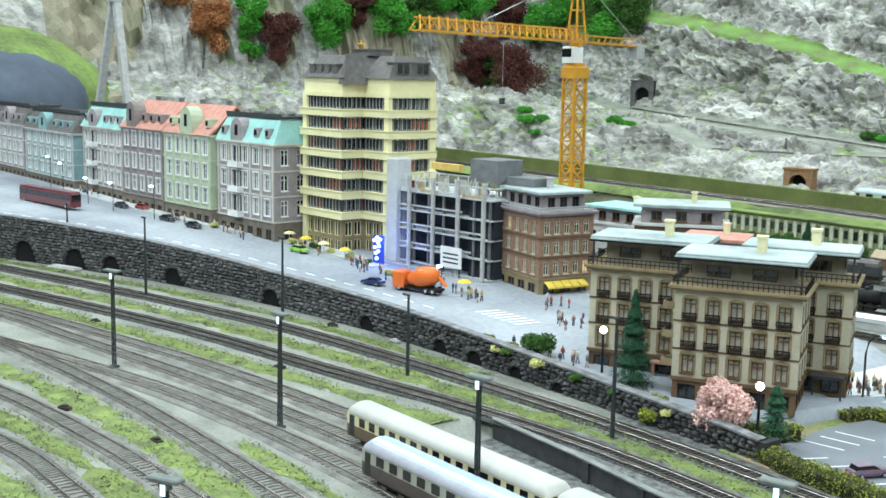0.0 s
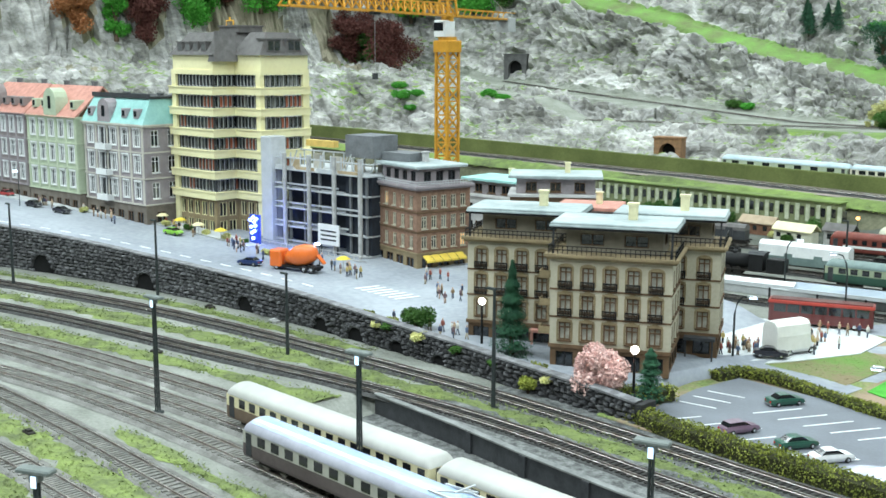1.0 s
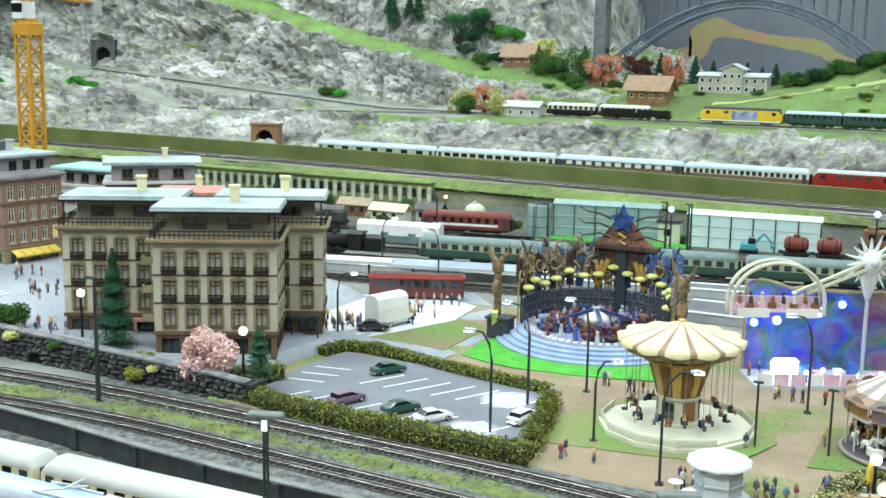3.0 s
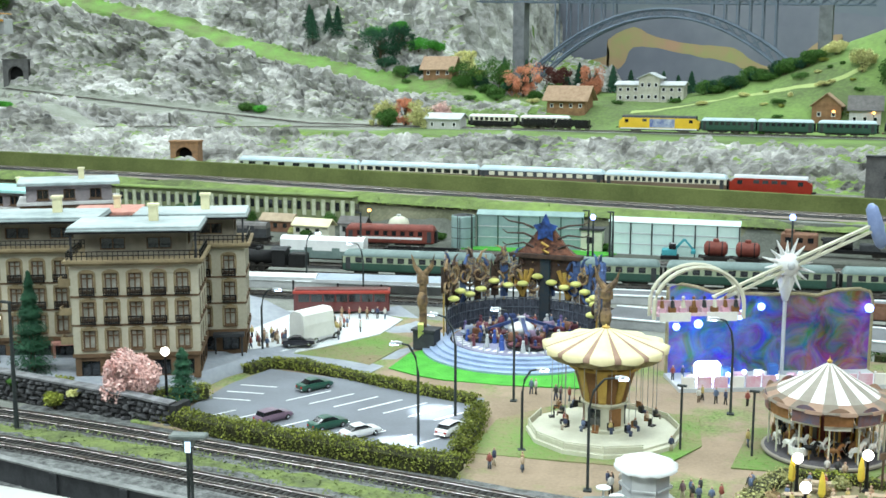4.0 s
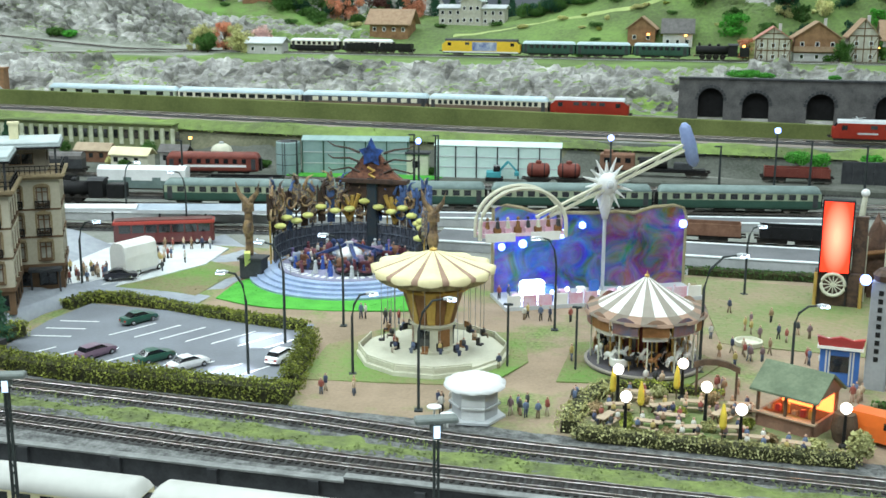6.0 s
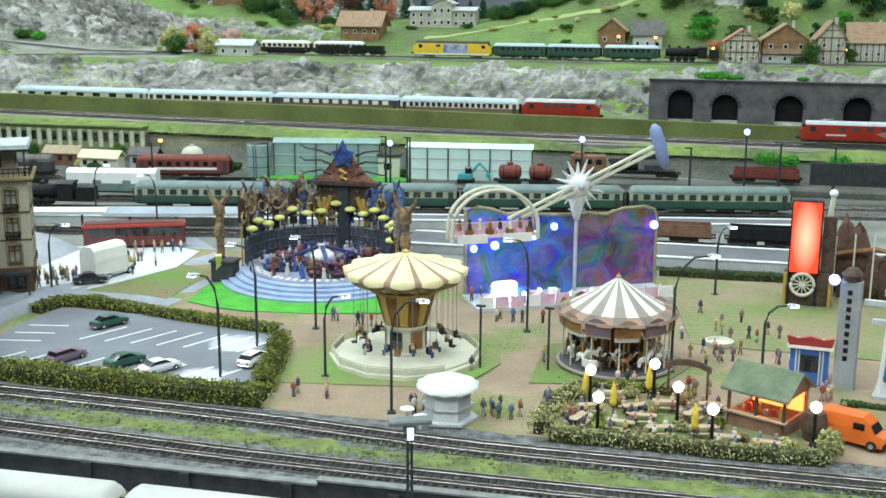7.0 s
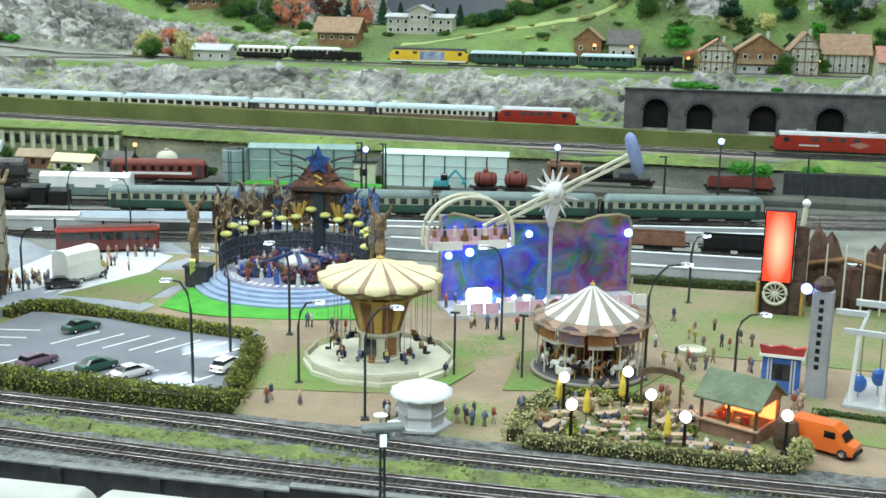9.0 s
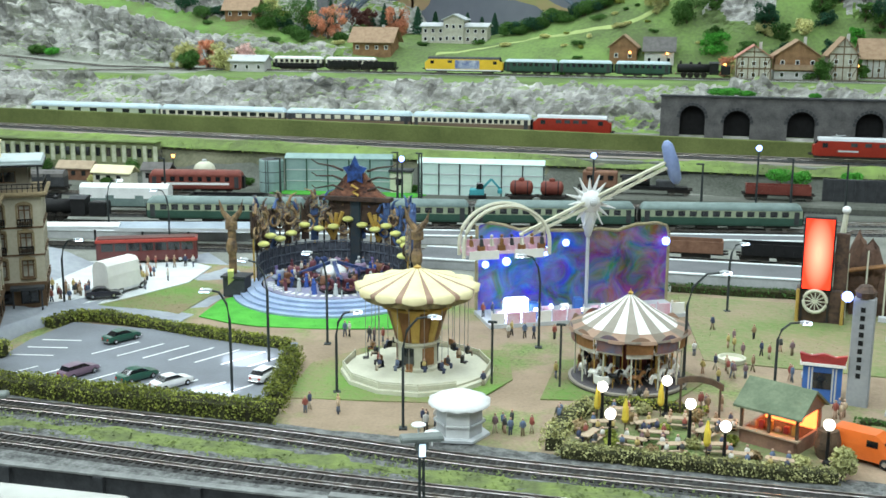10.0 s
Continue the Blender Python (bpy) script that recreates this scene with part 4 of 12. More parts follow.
# two flat-roofed hotels further back, of which the upper floors show
def back_block(x, y, z, rz, w, d, h, roof, label):
    root = thing("apartment_block", cm(x, y, z, rz), label, "apartment block")
    win = window_meshes("block_window", 1.8, 1.6, M_BROWN, M_GLASS, "mid")
    facades(root, sides(w, d), 0, h - 3.6, {"front": 5, "right": 4, "left": 4}, 1.8, [(h - 6.6, h - 5.0), (h - 10.0, h - 8.4)], M_BROWN if h > 16 else M_GREYW, win)
    facades(root, sides(w - 2, d - 2, 1, 1), h - 3.6, h - 0.6, {"front": 3, "right": 2}, 1.8, [(h - 2.9, h - 1.3)], M_VIOLET, win, name="penthouse_wall")
    part("cornice", Build().box(-0.4, w + 0.4, -0.4, d + 0.4, h - 3.7, h - 3.3), M_GREYW, root)
    part("roof_slab", Build().box(-0.3, w + 0.3, -0.3, d + 0.3, h - 0.6, h - 0.1, 0.1), roof, root, "flat pale roof slab")
    part("chimney", Build().box(w * 0.6, w * 0.6 + 0.9, d * 0.5, d * 0.5 + 0.8, h - 0.1, h + 1.5).box(w * 0.6 - 0.12, w * 0.6 + 1.02, d * 0.5 - 0.12, d * 0.5 + 0.92, h + 1.5, h + 1.75), M_CREAM, root)
    return root


back_block(-132.6, 141.2, 2.4, 40, 15.2, 10, 18.2, M_ROOF_T, "brown apartment block with a pale flat roof behind the hotel")
back_block(-160, 157, 2.5, 5, 13, 9, 14.5, M_TEAL, "low apartment block with a turquoise flat roof")
back_block(-112, 129, 2.0, 29, 9, 8, 16.6, M_REDROOF, "narrow brick house with a red flat roof behind the hotel")


# the brick corner house
def brick_house():
    root = thing("corner_house", cm(-159.3, 133.6, 3.1, -9), "red-brown brick corner house with penthouse and white flat roof", "house")
    w, d = 14.4, 11.2
    win = window_meshes("corner_window", 1.15, 2.2, M_HOTEL, M_GLASS, "cross", bar=0.16)
    lit = pane_like(win[1], M_WARM)
    panes = [win[1]] * 7 + [pane_like(win[1], M_GLASS_L)] * 3 + [lit]
    facades(root, sides(w, d), 3.4, 14.4, {"front": 5, "right": 5, "left": 4}, 1.15, [(4.2, 6.4), (7.7, 9.9), (11.2, 13.4)], M_BRICK, win, panes, skip=("left",))
    shop = window_meshes("corner_shop", 2.3, 2.2, M_BROWN, M_GLASS, "mid", False)
    facades(root, sides(w, d), 0, 3.4, {"front": 4, "right": 3}, 2.3, [(0.4, 2.6)], M_OCHRE, shop, name="ground_floor")
    for z in (3.3, 7.0, 10.4):
        part("string_course", Build().box(-0.15, w + 0.15, -0.15, d, z, z + 0.3), M_OCHRE if z < 4 else M_BROWN, root)
    part("cornice", Build().box(-0.5, w + 0.5, -0.5, d + 0.3, 14.4, 14.75).box(-0.8, w + 0.8, -0.8, d + 0.4, 14.75, 15.1), M_VIOLET, root)
    part("railing", railing(-0.5, w + 0.5, -0.5, d, 15.1, 0.8), M_LGREY, root)
    pw = window_meshes("attic_window", 1.5, 1.7, M_DGREY, M_GLASS, "mid", False)
    facades(root, sides(w - 2.6, d - 2.6, 1.3, 1.3), 15.1, 18.0, {"front": 4, "right": 3}, 1.5, [(15.7, 17.4)], M_VIOLET, pw, name="penthouse_wall")
    part("roof_slab", Build().box(0.2, w - 0.2, 0.2, d - 0.2, 18.0, 18.5, 0.15), M_ROOF_T, root, "white-teal flat roof slab")
    part("chimney", Build().box(7, 7.9, 6, 6.9, 18.5, 20.1).box(6.85, 8.05, 5.85, 7.05, 20.1, 20.35), M_GREYW, root)
    awning = Build()
    for k in range(5):
        x = w + 0.2
        awning.add([(x, 1.0 + k * 1.7, 3.1), (x, 2.6 + k * 1.7, 3.1), (x + 1.5, 2.6 + k * 1.7, 2.3), (x + 1.5, 1.0 + k * 1.7, 2.3), (x + 1.5, 2.6 + k * 1.7, 2.0), (x + 1.5, 1.0 + k * 1.7, 2.0)],
                   [(0, 3, 2, 1), (3, 5, 4, 2)])
    part("awning", awning, mat("yellow_canvas", (0.78, 0.58, 0.10), (0.65, 0.46, 0.08), 0.8, 0.8, 0.1), root, "yellow canvas shop awning")
    return root


brick_house()


# the yellow high-rise with banded floors
def tower():
    root = thing("tower_block", cm(-206, 121.3, 4.6, 4.0), "lemon yellow banded tower block with a grey mansard roof", "tower block")
    win = window_meshes("tower_window", 0.86, 2.2, M_LGREY, M_GLASS, "plain", False, bar=0.1)
    red = pane_like(win[1], M_WOOD_R)
    panes = [win[1]] * 8 + [pane_like(win[1], M_GLASS_L)] * 2
    rnd = random.Random(3)
    blocks = ((0, 0, 12.8, 17), (12.8, 5.3, 8.0, 11.7))
    pitch = 4.07
    for x, y, w, d in blocks:
        plan = sides(w, d, x, y)
        faces = [("front", int(w / 1.08)), ("right", int(d / 1.08)), ("left", int(d / 1.08))]
        for k in range(6):
            body = Build()
            z = 7.3 + pitch * k
            band = Build().box(x - 0.8, x + w + 0.8, y - 0.8, y + d, z + 0.2, z + 1.55).box(x - 0.95, x + w + 0.95, y - 0.95, y + d, z + 1.5, z + 1.72)
            part("balcony_band", band, M_YELLOW, root)
            for side, n in faces:
                px, py, rz, length = plan[side]
                m = face(px, py, 0, rz)
                holes = grid(length, n, 0.86, [(z + 1.82, z + 4.02)], 0.3)
                holed(body, m, length, z + 1.6, z + 4.07, holes, 0.3)
                run = 0
                for h in holes:
                    if side == "left" or (side == "right" and x == 0 and h[0] > 5.2):
                        continue
                    if run <= 0 and rnd.random() < 0.07:
                        run = rnd.randint(3, 6)
                    run -= 1
                    put_window(root, win, m, h[0], h[2], red if run > 0 else rnd.choice(panes))
            part("storey_wall", welded(body), M_DGREY, root)
        for cx in ((x,) if x == 0 else (x + w - 0.9,)):
            part("pilaster", Build().box(cx - 0.25, cx + 1.1, y - 0.45, y + 0.6, 0, 32.0), M_YELLOW, root)
        part("pilaster", Build().box(x + w - 0.5, x + w + 0.45, y + d - 1.6, y + d, 0, 32.0), M_YELLOW, root)
        part("attic_wall", Build().box(x - 0.1, x + w + 0.1, y - 0.1, y + d, 31.7, 35.4).box(x - 0.4, x + w + 0.4, y - 0.4, y + d, 31.7, 32.6), M_YELLOW, root)
        facades(root, plan, 0, 7.3, {"front": int(w / 2.2), "right": int(d / 2.4)}, 1.7, [(0.4, 3.2), (4.1, 6.9)], M_OCHRE, window_meshes("foyer_window", 1.7, 2.8, M_YELLOW, M_GLASS, "mid", False), name="ground_floor")
    for x, y, w, d in blocks:
        r = Build()
        lo = [(x - 0.6, y - 0.6), (x + w + 0.6, y - 0.6), (x + w + 0.6, y + d + 0.3), (x - 0.6, y + d + 0.3)]
        hi = [(x + 1.8, y + 2.6), (x + w - 1.6, y + 2.6), (x + w - 1.6, y + d - 2), (x + 1.8, y + d - 2)]
        z0, z1 = 35.4, 39.8
        r.add([(a, c, z0) for a, c in lo] + [(a, c, z1) for a, c in hi], [(0, 1, 5, 4), (1, 2, 6, 5), (2, 3, 7, 6), (3, 0, 4, 7), (4, 5, 6, 7), (3, 2, 1, 0)])
        part("mansard_roof", r, M_SLATE, root, "grey slate mansard roof")
    for k in range(4):
        x = 1.6 + k * 2.6
        dorm = part("dormer", Build().box(x, x + 1.6, -0.1, 2.4, 36.0, 37.8).box(x - 0.15, x + 1.75, -0.25, 2.4, 37.8, 38.05), M_SLATE, root)
        part("dormer_pane", Build().box(x + 0.2, x + 1.4, -0.16, -0.12, 36.3, 37.5), M_GLASS_L, dorm)
    for y in (6.6, 11.6):
        dorm = part("dormer", Build().box(18.4, 21.2, y, y + 3.4, 36.1, 38.4).box(18.2, 21.4, y - 0.2, y + 3.6, 38.4, 38.65), M_SLATE, root)
        part("dormer_pane", Build().box(21.22, 21.28, y + 0.3, y + 1.55, 36.4, 38.1).box(21.22, 21.28, y + 1.85, y + 3.1, 36.4, 38.1), M_GLASS, dorm)
    part("lift_house", Build().box(6, 12, 7, 13, 39.8, 40.9).box(5.8, 12.2, 6.8, 13.2, 40.9, 41.2), M_SLATE, root)
    part("roof_sign", Build().tube([(8, 7.2, 41.1), (8, 7.2, 42.1), (10.2, 7.2, 42.1), (10.2, 7.2, 41.1)], 0.18).tube([(9.1, 7.2, 42.1), (9.1, 7.2, 42.8)], 0.18), mat("amber_sign", (0.85, 0.45, 0.06), None, 0.6, 0.5, 0.05), root, "small amber roof sign")
    part("corner_shade", Build().add([(12.3, -0.75, 34.2), (13.8, -0.3, 34.2), (14.2, 5.0, 34.2), (12.9, 0.6, 40.0), (11.4, 2.4, 40.0), (12.6, 5.8, 40.0)], [(0, 1, 3, 4), (1, 2, 5, 3)]), M_SLATE, root)
    return root


tower()


# the building site: a concrete skeleton with a lift shaft
# near-black for the shade inside the unfinished floors
M_SITE = mat("blue_black_inside_shade", (0.035, 0.042, 0.055), (0.02, 0.024, 0.03), 0.4, 0.7, 0.1)


M_SITE_P = mat("pale_formwork_panel", (0.50, 0.48, 0.42), (0.36, 0.34, 0.29), 0.4, 0.8, 0.1)
M_TABLE_P = mat("raw_timber_board", (0.55, 0.44, 0.28), (0.40, 0.31, 0.19), 0.6, 0.8, 0.2)


def building_site():
    root = thing("building_site", cm(-181.5, 127.5, 3.9, 6.0), "concrete skeleton of an unfinished building with a lift shaft", "building site")
    w, d = 25.0, 13.0
    for k in range(5):
        z = 0.4 + k * 3.6
        part("floor_slab", Build().box(0, w, 0, d, z + 0.1, z + 0.36), M_LGREY, root)
        if k < 4:
            for i in range(7):
                part("column", Build().box(i * (w - 0.9) / 6, i * (w - 0.9) / 6 + 0.4, 0.3, 0.7, z + 0.36, z + 3.7), M_CONC_D, root)
            # blocks filling the floors, coloured as their unlit inside
            part("rear_wall", Build().box(0.2, w - 6.5, 2.6 if k % 2 else 3.6, 8.4, z + 0.36, z + 3.7).box(w - 6.5, w + 0.05, 1.0, d, z + 0.36, z + 3.7), M_SITE, root)
            part("parapet", Build().bar((0.1, 0.15, z + 1.2), (w * (0.7 + 0.1 * (k % 3)), 0.15, z + 1.2), 0.12, 0.3), M_LGREY, root)
    for i in range(9):
        x = 1.5 + i * 2.7
        for y in (0.5, 6.5):
            part("steel_post", Build().box(x, x + 0.22, y, y + 0.22, 15.2, 18.2), M_LGREY, root)
    part("ring_beam", Build().bar((0.5, 0.6, 17.2), (w, 0.6, 17.2), 0.25, 0.25).bar((0.5, 6.6, 18.2), (w, 6.6, 18.2), 0.25, 0.25).bar((w, 0.6, 17.2), (w, 6.6, 17.2), 0.25, 0.25), M_LGREY, root)
    part("lift_shaft", Build().box(-2.6, 0.4, -0.8, 3.0, 0, 21.0, 0.1), M_LGREY, root, "light grey lift shaft tower")
    for i in range(6):
        x = 3.0 + i * 3.6
        part("formwork", Build().box(x, x + 2.2, 2.0 + (i % 3) * 2.4, 2.3 + (i % 3) * 2.4, 15.0, 17.2 + 0.8 * (i % 2)), M_SITE_P if i % 2 else M_TABLE_P, root)
        part("prop", Build().tube([(x + 0.4, 1.4 + (i % 2) * 3.0, 15.0), (x + 1.6, 2.0 + (i % 2) * 3.0, 18.6)], 0.12, 6), M_LGREY, root)
    for i in range(4):
        part("edge_board", Build().box(0.4 + i * 5.6, 5.4 + i * 5.6, 0.2, 0.32, 14.9, 15.7), M_TABLE_P if i % 2 else M_LGREY, root)
    part("store_box", Build().box(w - 8.5, w - 1.5, 3.0, 9.5, 18.0, 22.0).box(w - 1.2, w + 5.5, 5.0, 10.0, 15.2, 19.2), M_CONC_D, root)
    for i in range(4):
        x = 4.2 + i * 6.6
        part("scaffold_pole", Build().tube([(x, -0.9, 0), (x, -0.9, 18.2)], 0.42, 8), M_COPING, root)
    part("hoist_beam", Build().box(6, 13.5, 3, 4.2, 19.4, 20.6), mat("amber_beam", (0.75, 0.52, 0.15), None, 0.5, 0.7, 0.1), root)
    board = part("site_board", Build().box(13.9, 19.3, -1.7, -1.45, 2.2, 6.0), M_WHITE, root, "white site notice board with grey lines")
    for z in (3.0, 3.8, 4.6):
        part("board_line", Build().box(14.6, 18.6, -1.73, -1.7, z, z + 0.3), M_DGREY, board)
    for x in (14.4, 18.6):
        part("board_leg", Build().box(x, x + 0.3, -1.6, -1.4, 0, 2.2), M_DGREY, root)
    for i in range(9):
        x = -1.0 + i * 3.2
        part("fence_panel", Build().bar((x, -3.2, 1.5), (x + 3.0, -3.2, 1.5), 0.1, 0.1).bar((x, -3.2, 0.6), (x + 3.0, -3.2, 0.6), 0.1, 0.1)
             .bar((x, -3.2, 0), (x, -3.2, 1.6), 0.12, 0.12).bar((x + 1.5, -3.2, 0), (x + 1.5, -3.2, 1.6), 0.08, 0.08), M_GREYW, root)
    return root


building_site()


# the old town row
M_TOWN_GF = mat("taupe_shop_front", (0.22, 0.19, 0.16), (0.14, 0.12, 0.10), 0.5, 0.8, 0.2)
M_CREAMW = mat("cream_grey_render", (0.62, 0.59, 0.52), (0.48, 0.45, 0.40), 0.3, 0.8, 0.15)
M_SAGE = mat("light_sage_trim", (0.54, 0.60, 0.44), (0.44, 0.49, 0.36), 0.4, 0.8, 0.15)
M_TAUPE_W = mat("taupe_grey_render", (0.27, 0.23, 0.22), (0.19, 0.165, 0.16), 0.4, 0.8, 0.2)
def townhouse(x, y, z, rz, w, d, h, cols, wall, trim, roof, roof_h, label, rows=3, balcony=(), gables=(), mansard=True, right=3, shop_mat=None):
    root = thing("town_house", cm(x, y, z, rz), label, "town house", "old town row")
    gf = h * 0.24
    ph = (h - gf) / rows
    ww = min(1.8, w / cols * 0.5)
    win = window_meshes("town_window", ww, ph * 0.62, M_WHITE, M_GLASS, "cross", bar=0.13)
    panes = [win[1], win[1], pane_like(win[1], M_GLASS_L)]
    zs = [(gf + ph * (k + 0.22), gf + ph * (k + 0.84)) for k in range(rows)]
    facades(root, sides(w, d), gf, h, {"front": cols, "right": right}, ww, zs, wall, win, panes)
    shop = window_meshes("town_shop", 2.0, gf * 0.62, M_BROWN, M_GLASS, "mid", False)
    facades(root, sides(w, d), 0, gf, {"front": max(2, int(w / 3.2)), "right": 2}, 2.0, [(0.3, 0.3 + gf * 0.62)], shop_mat or M_TOWN_GF, shop, name="ground_floor")
    for k in range(rows + 1):
        part("string_course", Build().box(-0.15, w + 0.15, -0.2, d, gf + ph * k - 0.15, gf + ph * k + 0.15), trim, root)
    for i in range(cols):
        cx = 0.5 + (w - 1) / cols * (i + 0.5)
        for a, c in zs:
            part("surround", Build().box(cx - ww / 2 - 0.28, cx - ww / 2, -0.12, 0, a - 0.2, c + 0.2).box(cx + ww / 2, cx + ww / 2 + 0.28, -0.12, 0, a - 0.2, c + 0.2)
                 .box(cx - ww / 2 - 0.4, cx + ww / 2 + 0.4, -0.22, 0, c + 0.2, c + 0.5), M_WHITE if trim is not M_OCHRE else trim, root)
    part("cornice", Build().box(-0.5, w + 0.5, -0.6, d + 0.3, h, h + 0.35).box(-0.3, w + 0.3, -0.35, d + 0.2, h - 0.3, h), trim, root)
    r = Build()
    if mansard:
        lo = [(-0.4, -0.5), (w + 0.4, -0.5), (w + 0.4, d + 0.2), (-0.4, d + 0.2)]
        hi = [(0.8, 2.4), (w - 0.8, 2.4), (w - 0.8, d - 2), (0.8, d - 2)]
        r.add([(a, c, h + 0.35) for a, c in lo] + [(a, c, h + roof_h) for a, c in hi], [(0, 1, 5, 4), (1, 2, 6, 5), (2, 3, 7, 6), (3, 0, 4, 7), (4, 5, 6, 7), (3, 2, 1, 0)])
    else:
        r.extrude([(-0.7, h + 0.2), (d / 2, h + roof_h), (d + 0.5, h + 0.2), (d + 0.3, h), (d / 2, h + roof_h - 0.5), (-0.4, h)], -0.3, w + 0.3)
    part("roof", r, roof, root)
    if not mansard:
        part("gable_wall", Build().add([(w, 0, h), (w, d, h), (w, d / 2, h + roof_h - 0.4)], [(0, 1, 2)]), M_BROWN, root)
        part("gable_wall", Build().add([(0, 0, h), (0, d, h), (0, d / 2, h + roof_h - 0.4)], [(2, 1, 0)]), M_BROWN, root)
    for gx, gw, gh in gables:
        g = Build()
        arc = [(gx - gw / 2, h + 0.2), (gx - gw / 2, h + gh * 0.5)] + [(gx + gw / 2 * math.cos(a), h + gh * 0.5 + gh * 0.5 * math.sin(a)) for a in np.linspace(math.pi, 0, 9)] + [(gx + gw / 2, h + gh * 0.5), (gx + gw / 2, h + 0.2)]
        n = len(arc)
        g.add([(a, -0.45, c) for a, c in arc] + [(a, 2.6, c) for a, c in arc], [tuple(range(n)), tuple(range(2 * n - 1, n - 1, -1))] + [(i, n + i, n + (i + 1) % n, (i + 1) % n) for i in range(n)])
        gp = part("gable", g, wall, root)
        part("gable_pane", Build().box(gx - 0.55, gx + 0.55, -0.52, -0.46, h + gh * 0.3, h + gh * 0.72), M_GLASS, gp)
    for bx, k in balcony:
        zz = gf + ph * k
        part("balcony", Build().box(bx - 2.0, bx + 2.0, -1.5, 0, zz + 0.1, zz + 0.35).box(bx - 2.0, bx + 2.0, -1.5, -1.35, zz + 0.35, zz + 1.35)
             .box(bx - 2.0, bx - 1.85, -1.5, 0, zz + 0.35, zz + 1.35).box(bx + 1.85, bx + 2.0, -1.5, 0, zz + 0.35, zz + 1.35), M_WHITE, root)
        part("loggia", Build().box(bx - 1.6, bx + 1.6, -0.05, 0.0, zz + 0.5, zz + ph * 0.85), M_DGREY, root)
    for cx in (w * 0.25, w * 0.8):
        part("chimney", Build().box(cx, cx + 0.9, d * 0.5, d * 0.5 + 0.9, h + roof_h * 0.6, h + roof_h + 0.7).box(cx - 0.12, cx + 1.02, d * 0.5 - 0.12, d * 0.5 + 1.02, h + roof_h + 0.7, h + roof_h + 0.95), M_CONC_D, root)
    for i in range(cols + 1):
        px = 0.5 + (w - 1) / cols * i
        part("pilaster", Build().box(px - 0.24, px + 0.24, -0.2, 0, gf, h - 0.3).box(px - 0.34, px + 0.34, -0.28, 0, h - 0.9, h - 0.3), trim, root)
    if mansard:
        part("roof_deck", Build().box(0.5, w - 0.5, 2.0, d - 1.6, h + roof_h - 0.05, h + roof_h + 0.4).box(0.5, w - 0.5, 2.0, 2.15, h + roof_h + 0.4, h + roof_h + 0.9), M_DGREY, root, "dark flat roof deck with a low rail")
    for i in range(cols):
        px = 0.5 + (w - 1) / cols * (i + 0.5)
        if any(abs(px - gx) < gw / 2 + 1.2 for gx, gw, gh in gables):
            continue
        dz, dy = h + roof_h * 0.28, 0.4 if mansard else 1.0
        dormer = part("dormer", Build().box(px - 0.8, px + 0.8, dy - 0.5, dy + 2.2, dz, dz + 1.9, 0.12), wall, root)
        part("dormer_pane", Build().box(px - 0.45, px + 0.45, dy - 0.56, dy - 0.5, dz + 0.4, dz + 1.5), M_GLASS, dormer)
    return root


townhouse(-228.2, 112.6, 5.4, 5, 21.6, 13, 20.6, 5, M_VIOLET, M_CREAMW, M_TEAL, 5.4, "grey-white town house with balconies and a turquoise mansard roof",
          balcony=((8.2, 0), (8.2, 1), (8.2, 2)), gables=((8.2, 4.4, 5.2),))
townhouse(-248.6, 109.4, 6.1, 5, 20.2, 13, 20.6, 5, M_GREENW, M_SAGE, M_REDROOF, 6.6, "pale green town house with a salmon tiled roof", gables=((10.5, 5, 6.2),), mansard=False, right=0)
townhouse(-269.2, 107.8, 6.4, 4, 20.4, 13, 20.4, 5, M_TAUPE_W, M_VIOLET, M_REDROOF, 6.6, "mauve-grey town house with a salmon tiled roof", gables=((5.5, 4.4, 6.4),), mansard=False, right=0)
townhouse(-294.6, 107.6, 7.0, 1, 25.2, 13, 18.8, 6, M_VIOLET, M_CREAMW, M_TEAL, 5.6, "white-grey town house with balconies and a turquoise roof", balcony=((7.5, 0), (7.5, 1), (7.5, 2)), gables=((7.5, 5, 4.8),), right=0)
townhouse(-331, 104.5, 8.0, 1, 36, 13, 15.6, 7, M_AQUA, M_GREYW, M_SLATE, 5.2, "aqua green glazed town house with white trim", gables=((15, 6, 5.0),), right=0)
townhouse(-360, 103.6, 8.4, 1, 28.6, 13, 15.6, 6, M_VIOLET, M_GREYW, M_SLATE, 5.4, "grey-beige town house with a slate roof", gables=((16, 5, 5.2),), right=0)

# ---- rolling stock ----
M_COACH_WIN = glass_mat("coach_glazing", (0.013, 0.015, 0.018), 0.1)
M_BOGIE = mat("bogie_black", (0.014, 0.013, 0.012), (0.035, 0.03, 0.025), 1.0, 0.7, 0.2)


def coach_profile(w, z0, z1, ztop, n=9):
    """Half-round roofed body section of (y, z)."""
    h = w / 2
    pts = [(-h * 0.94, z0), (-h, z0 + 0.35), (-h, z1)]
    pts += [(-h * math.cos(a) * 1.0, z1 + (ztop - z1) * math.sin(a)) for a in np.linspace(0.18, math.pi - 0.18, n)]
    pts += [(h, z1), (h, z0 + 0.35), (h * 0.94, z0)]
    return pts


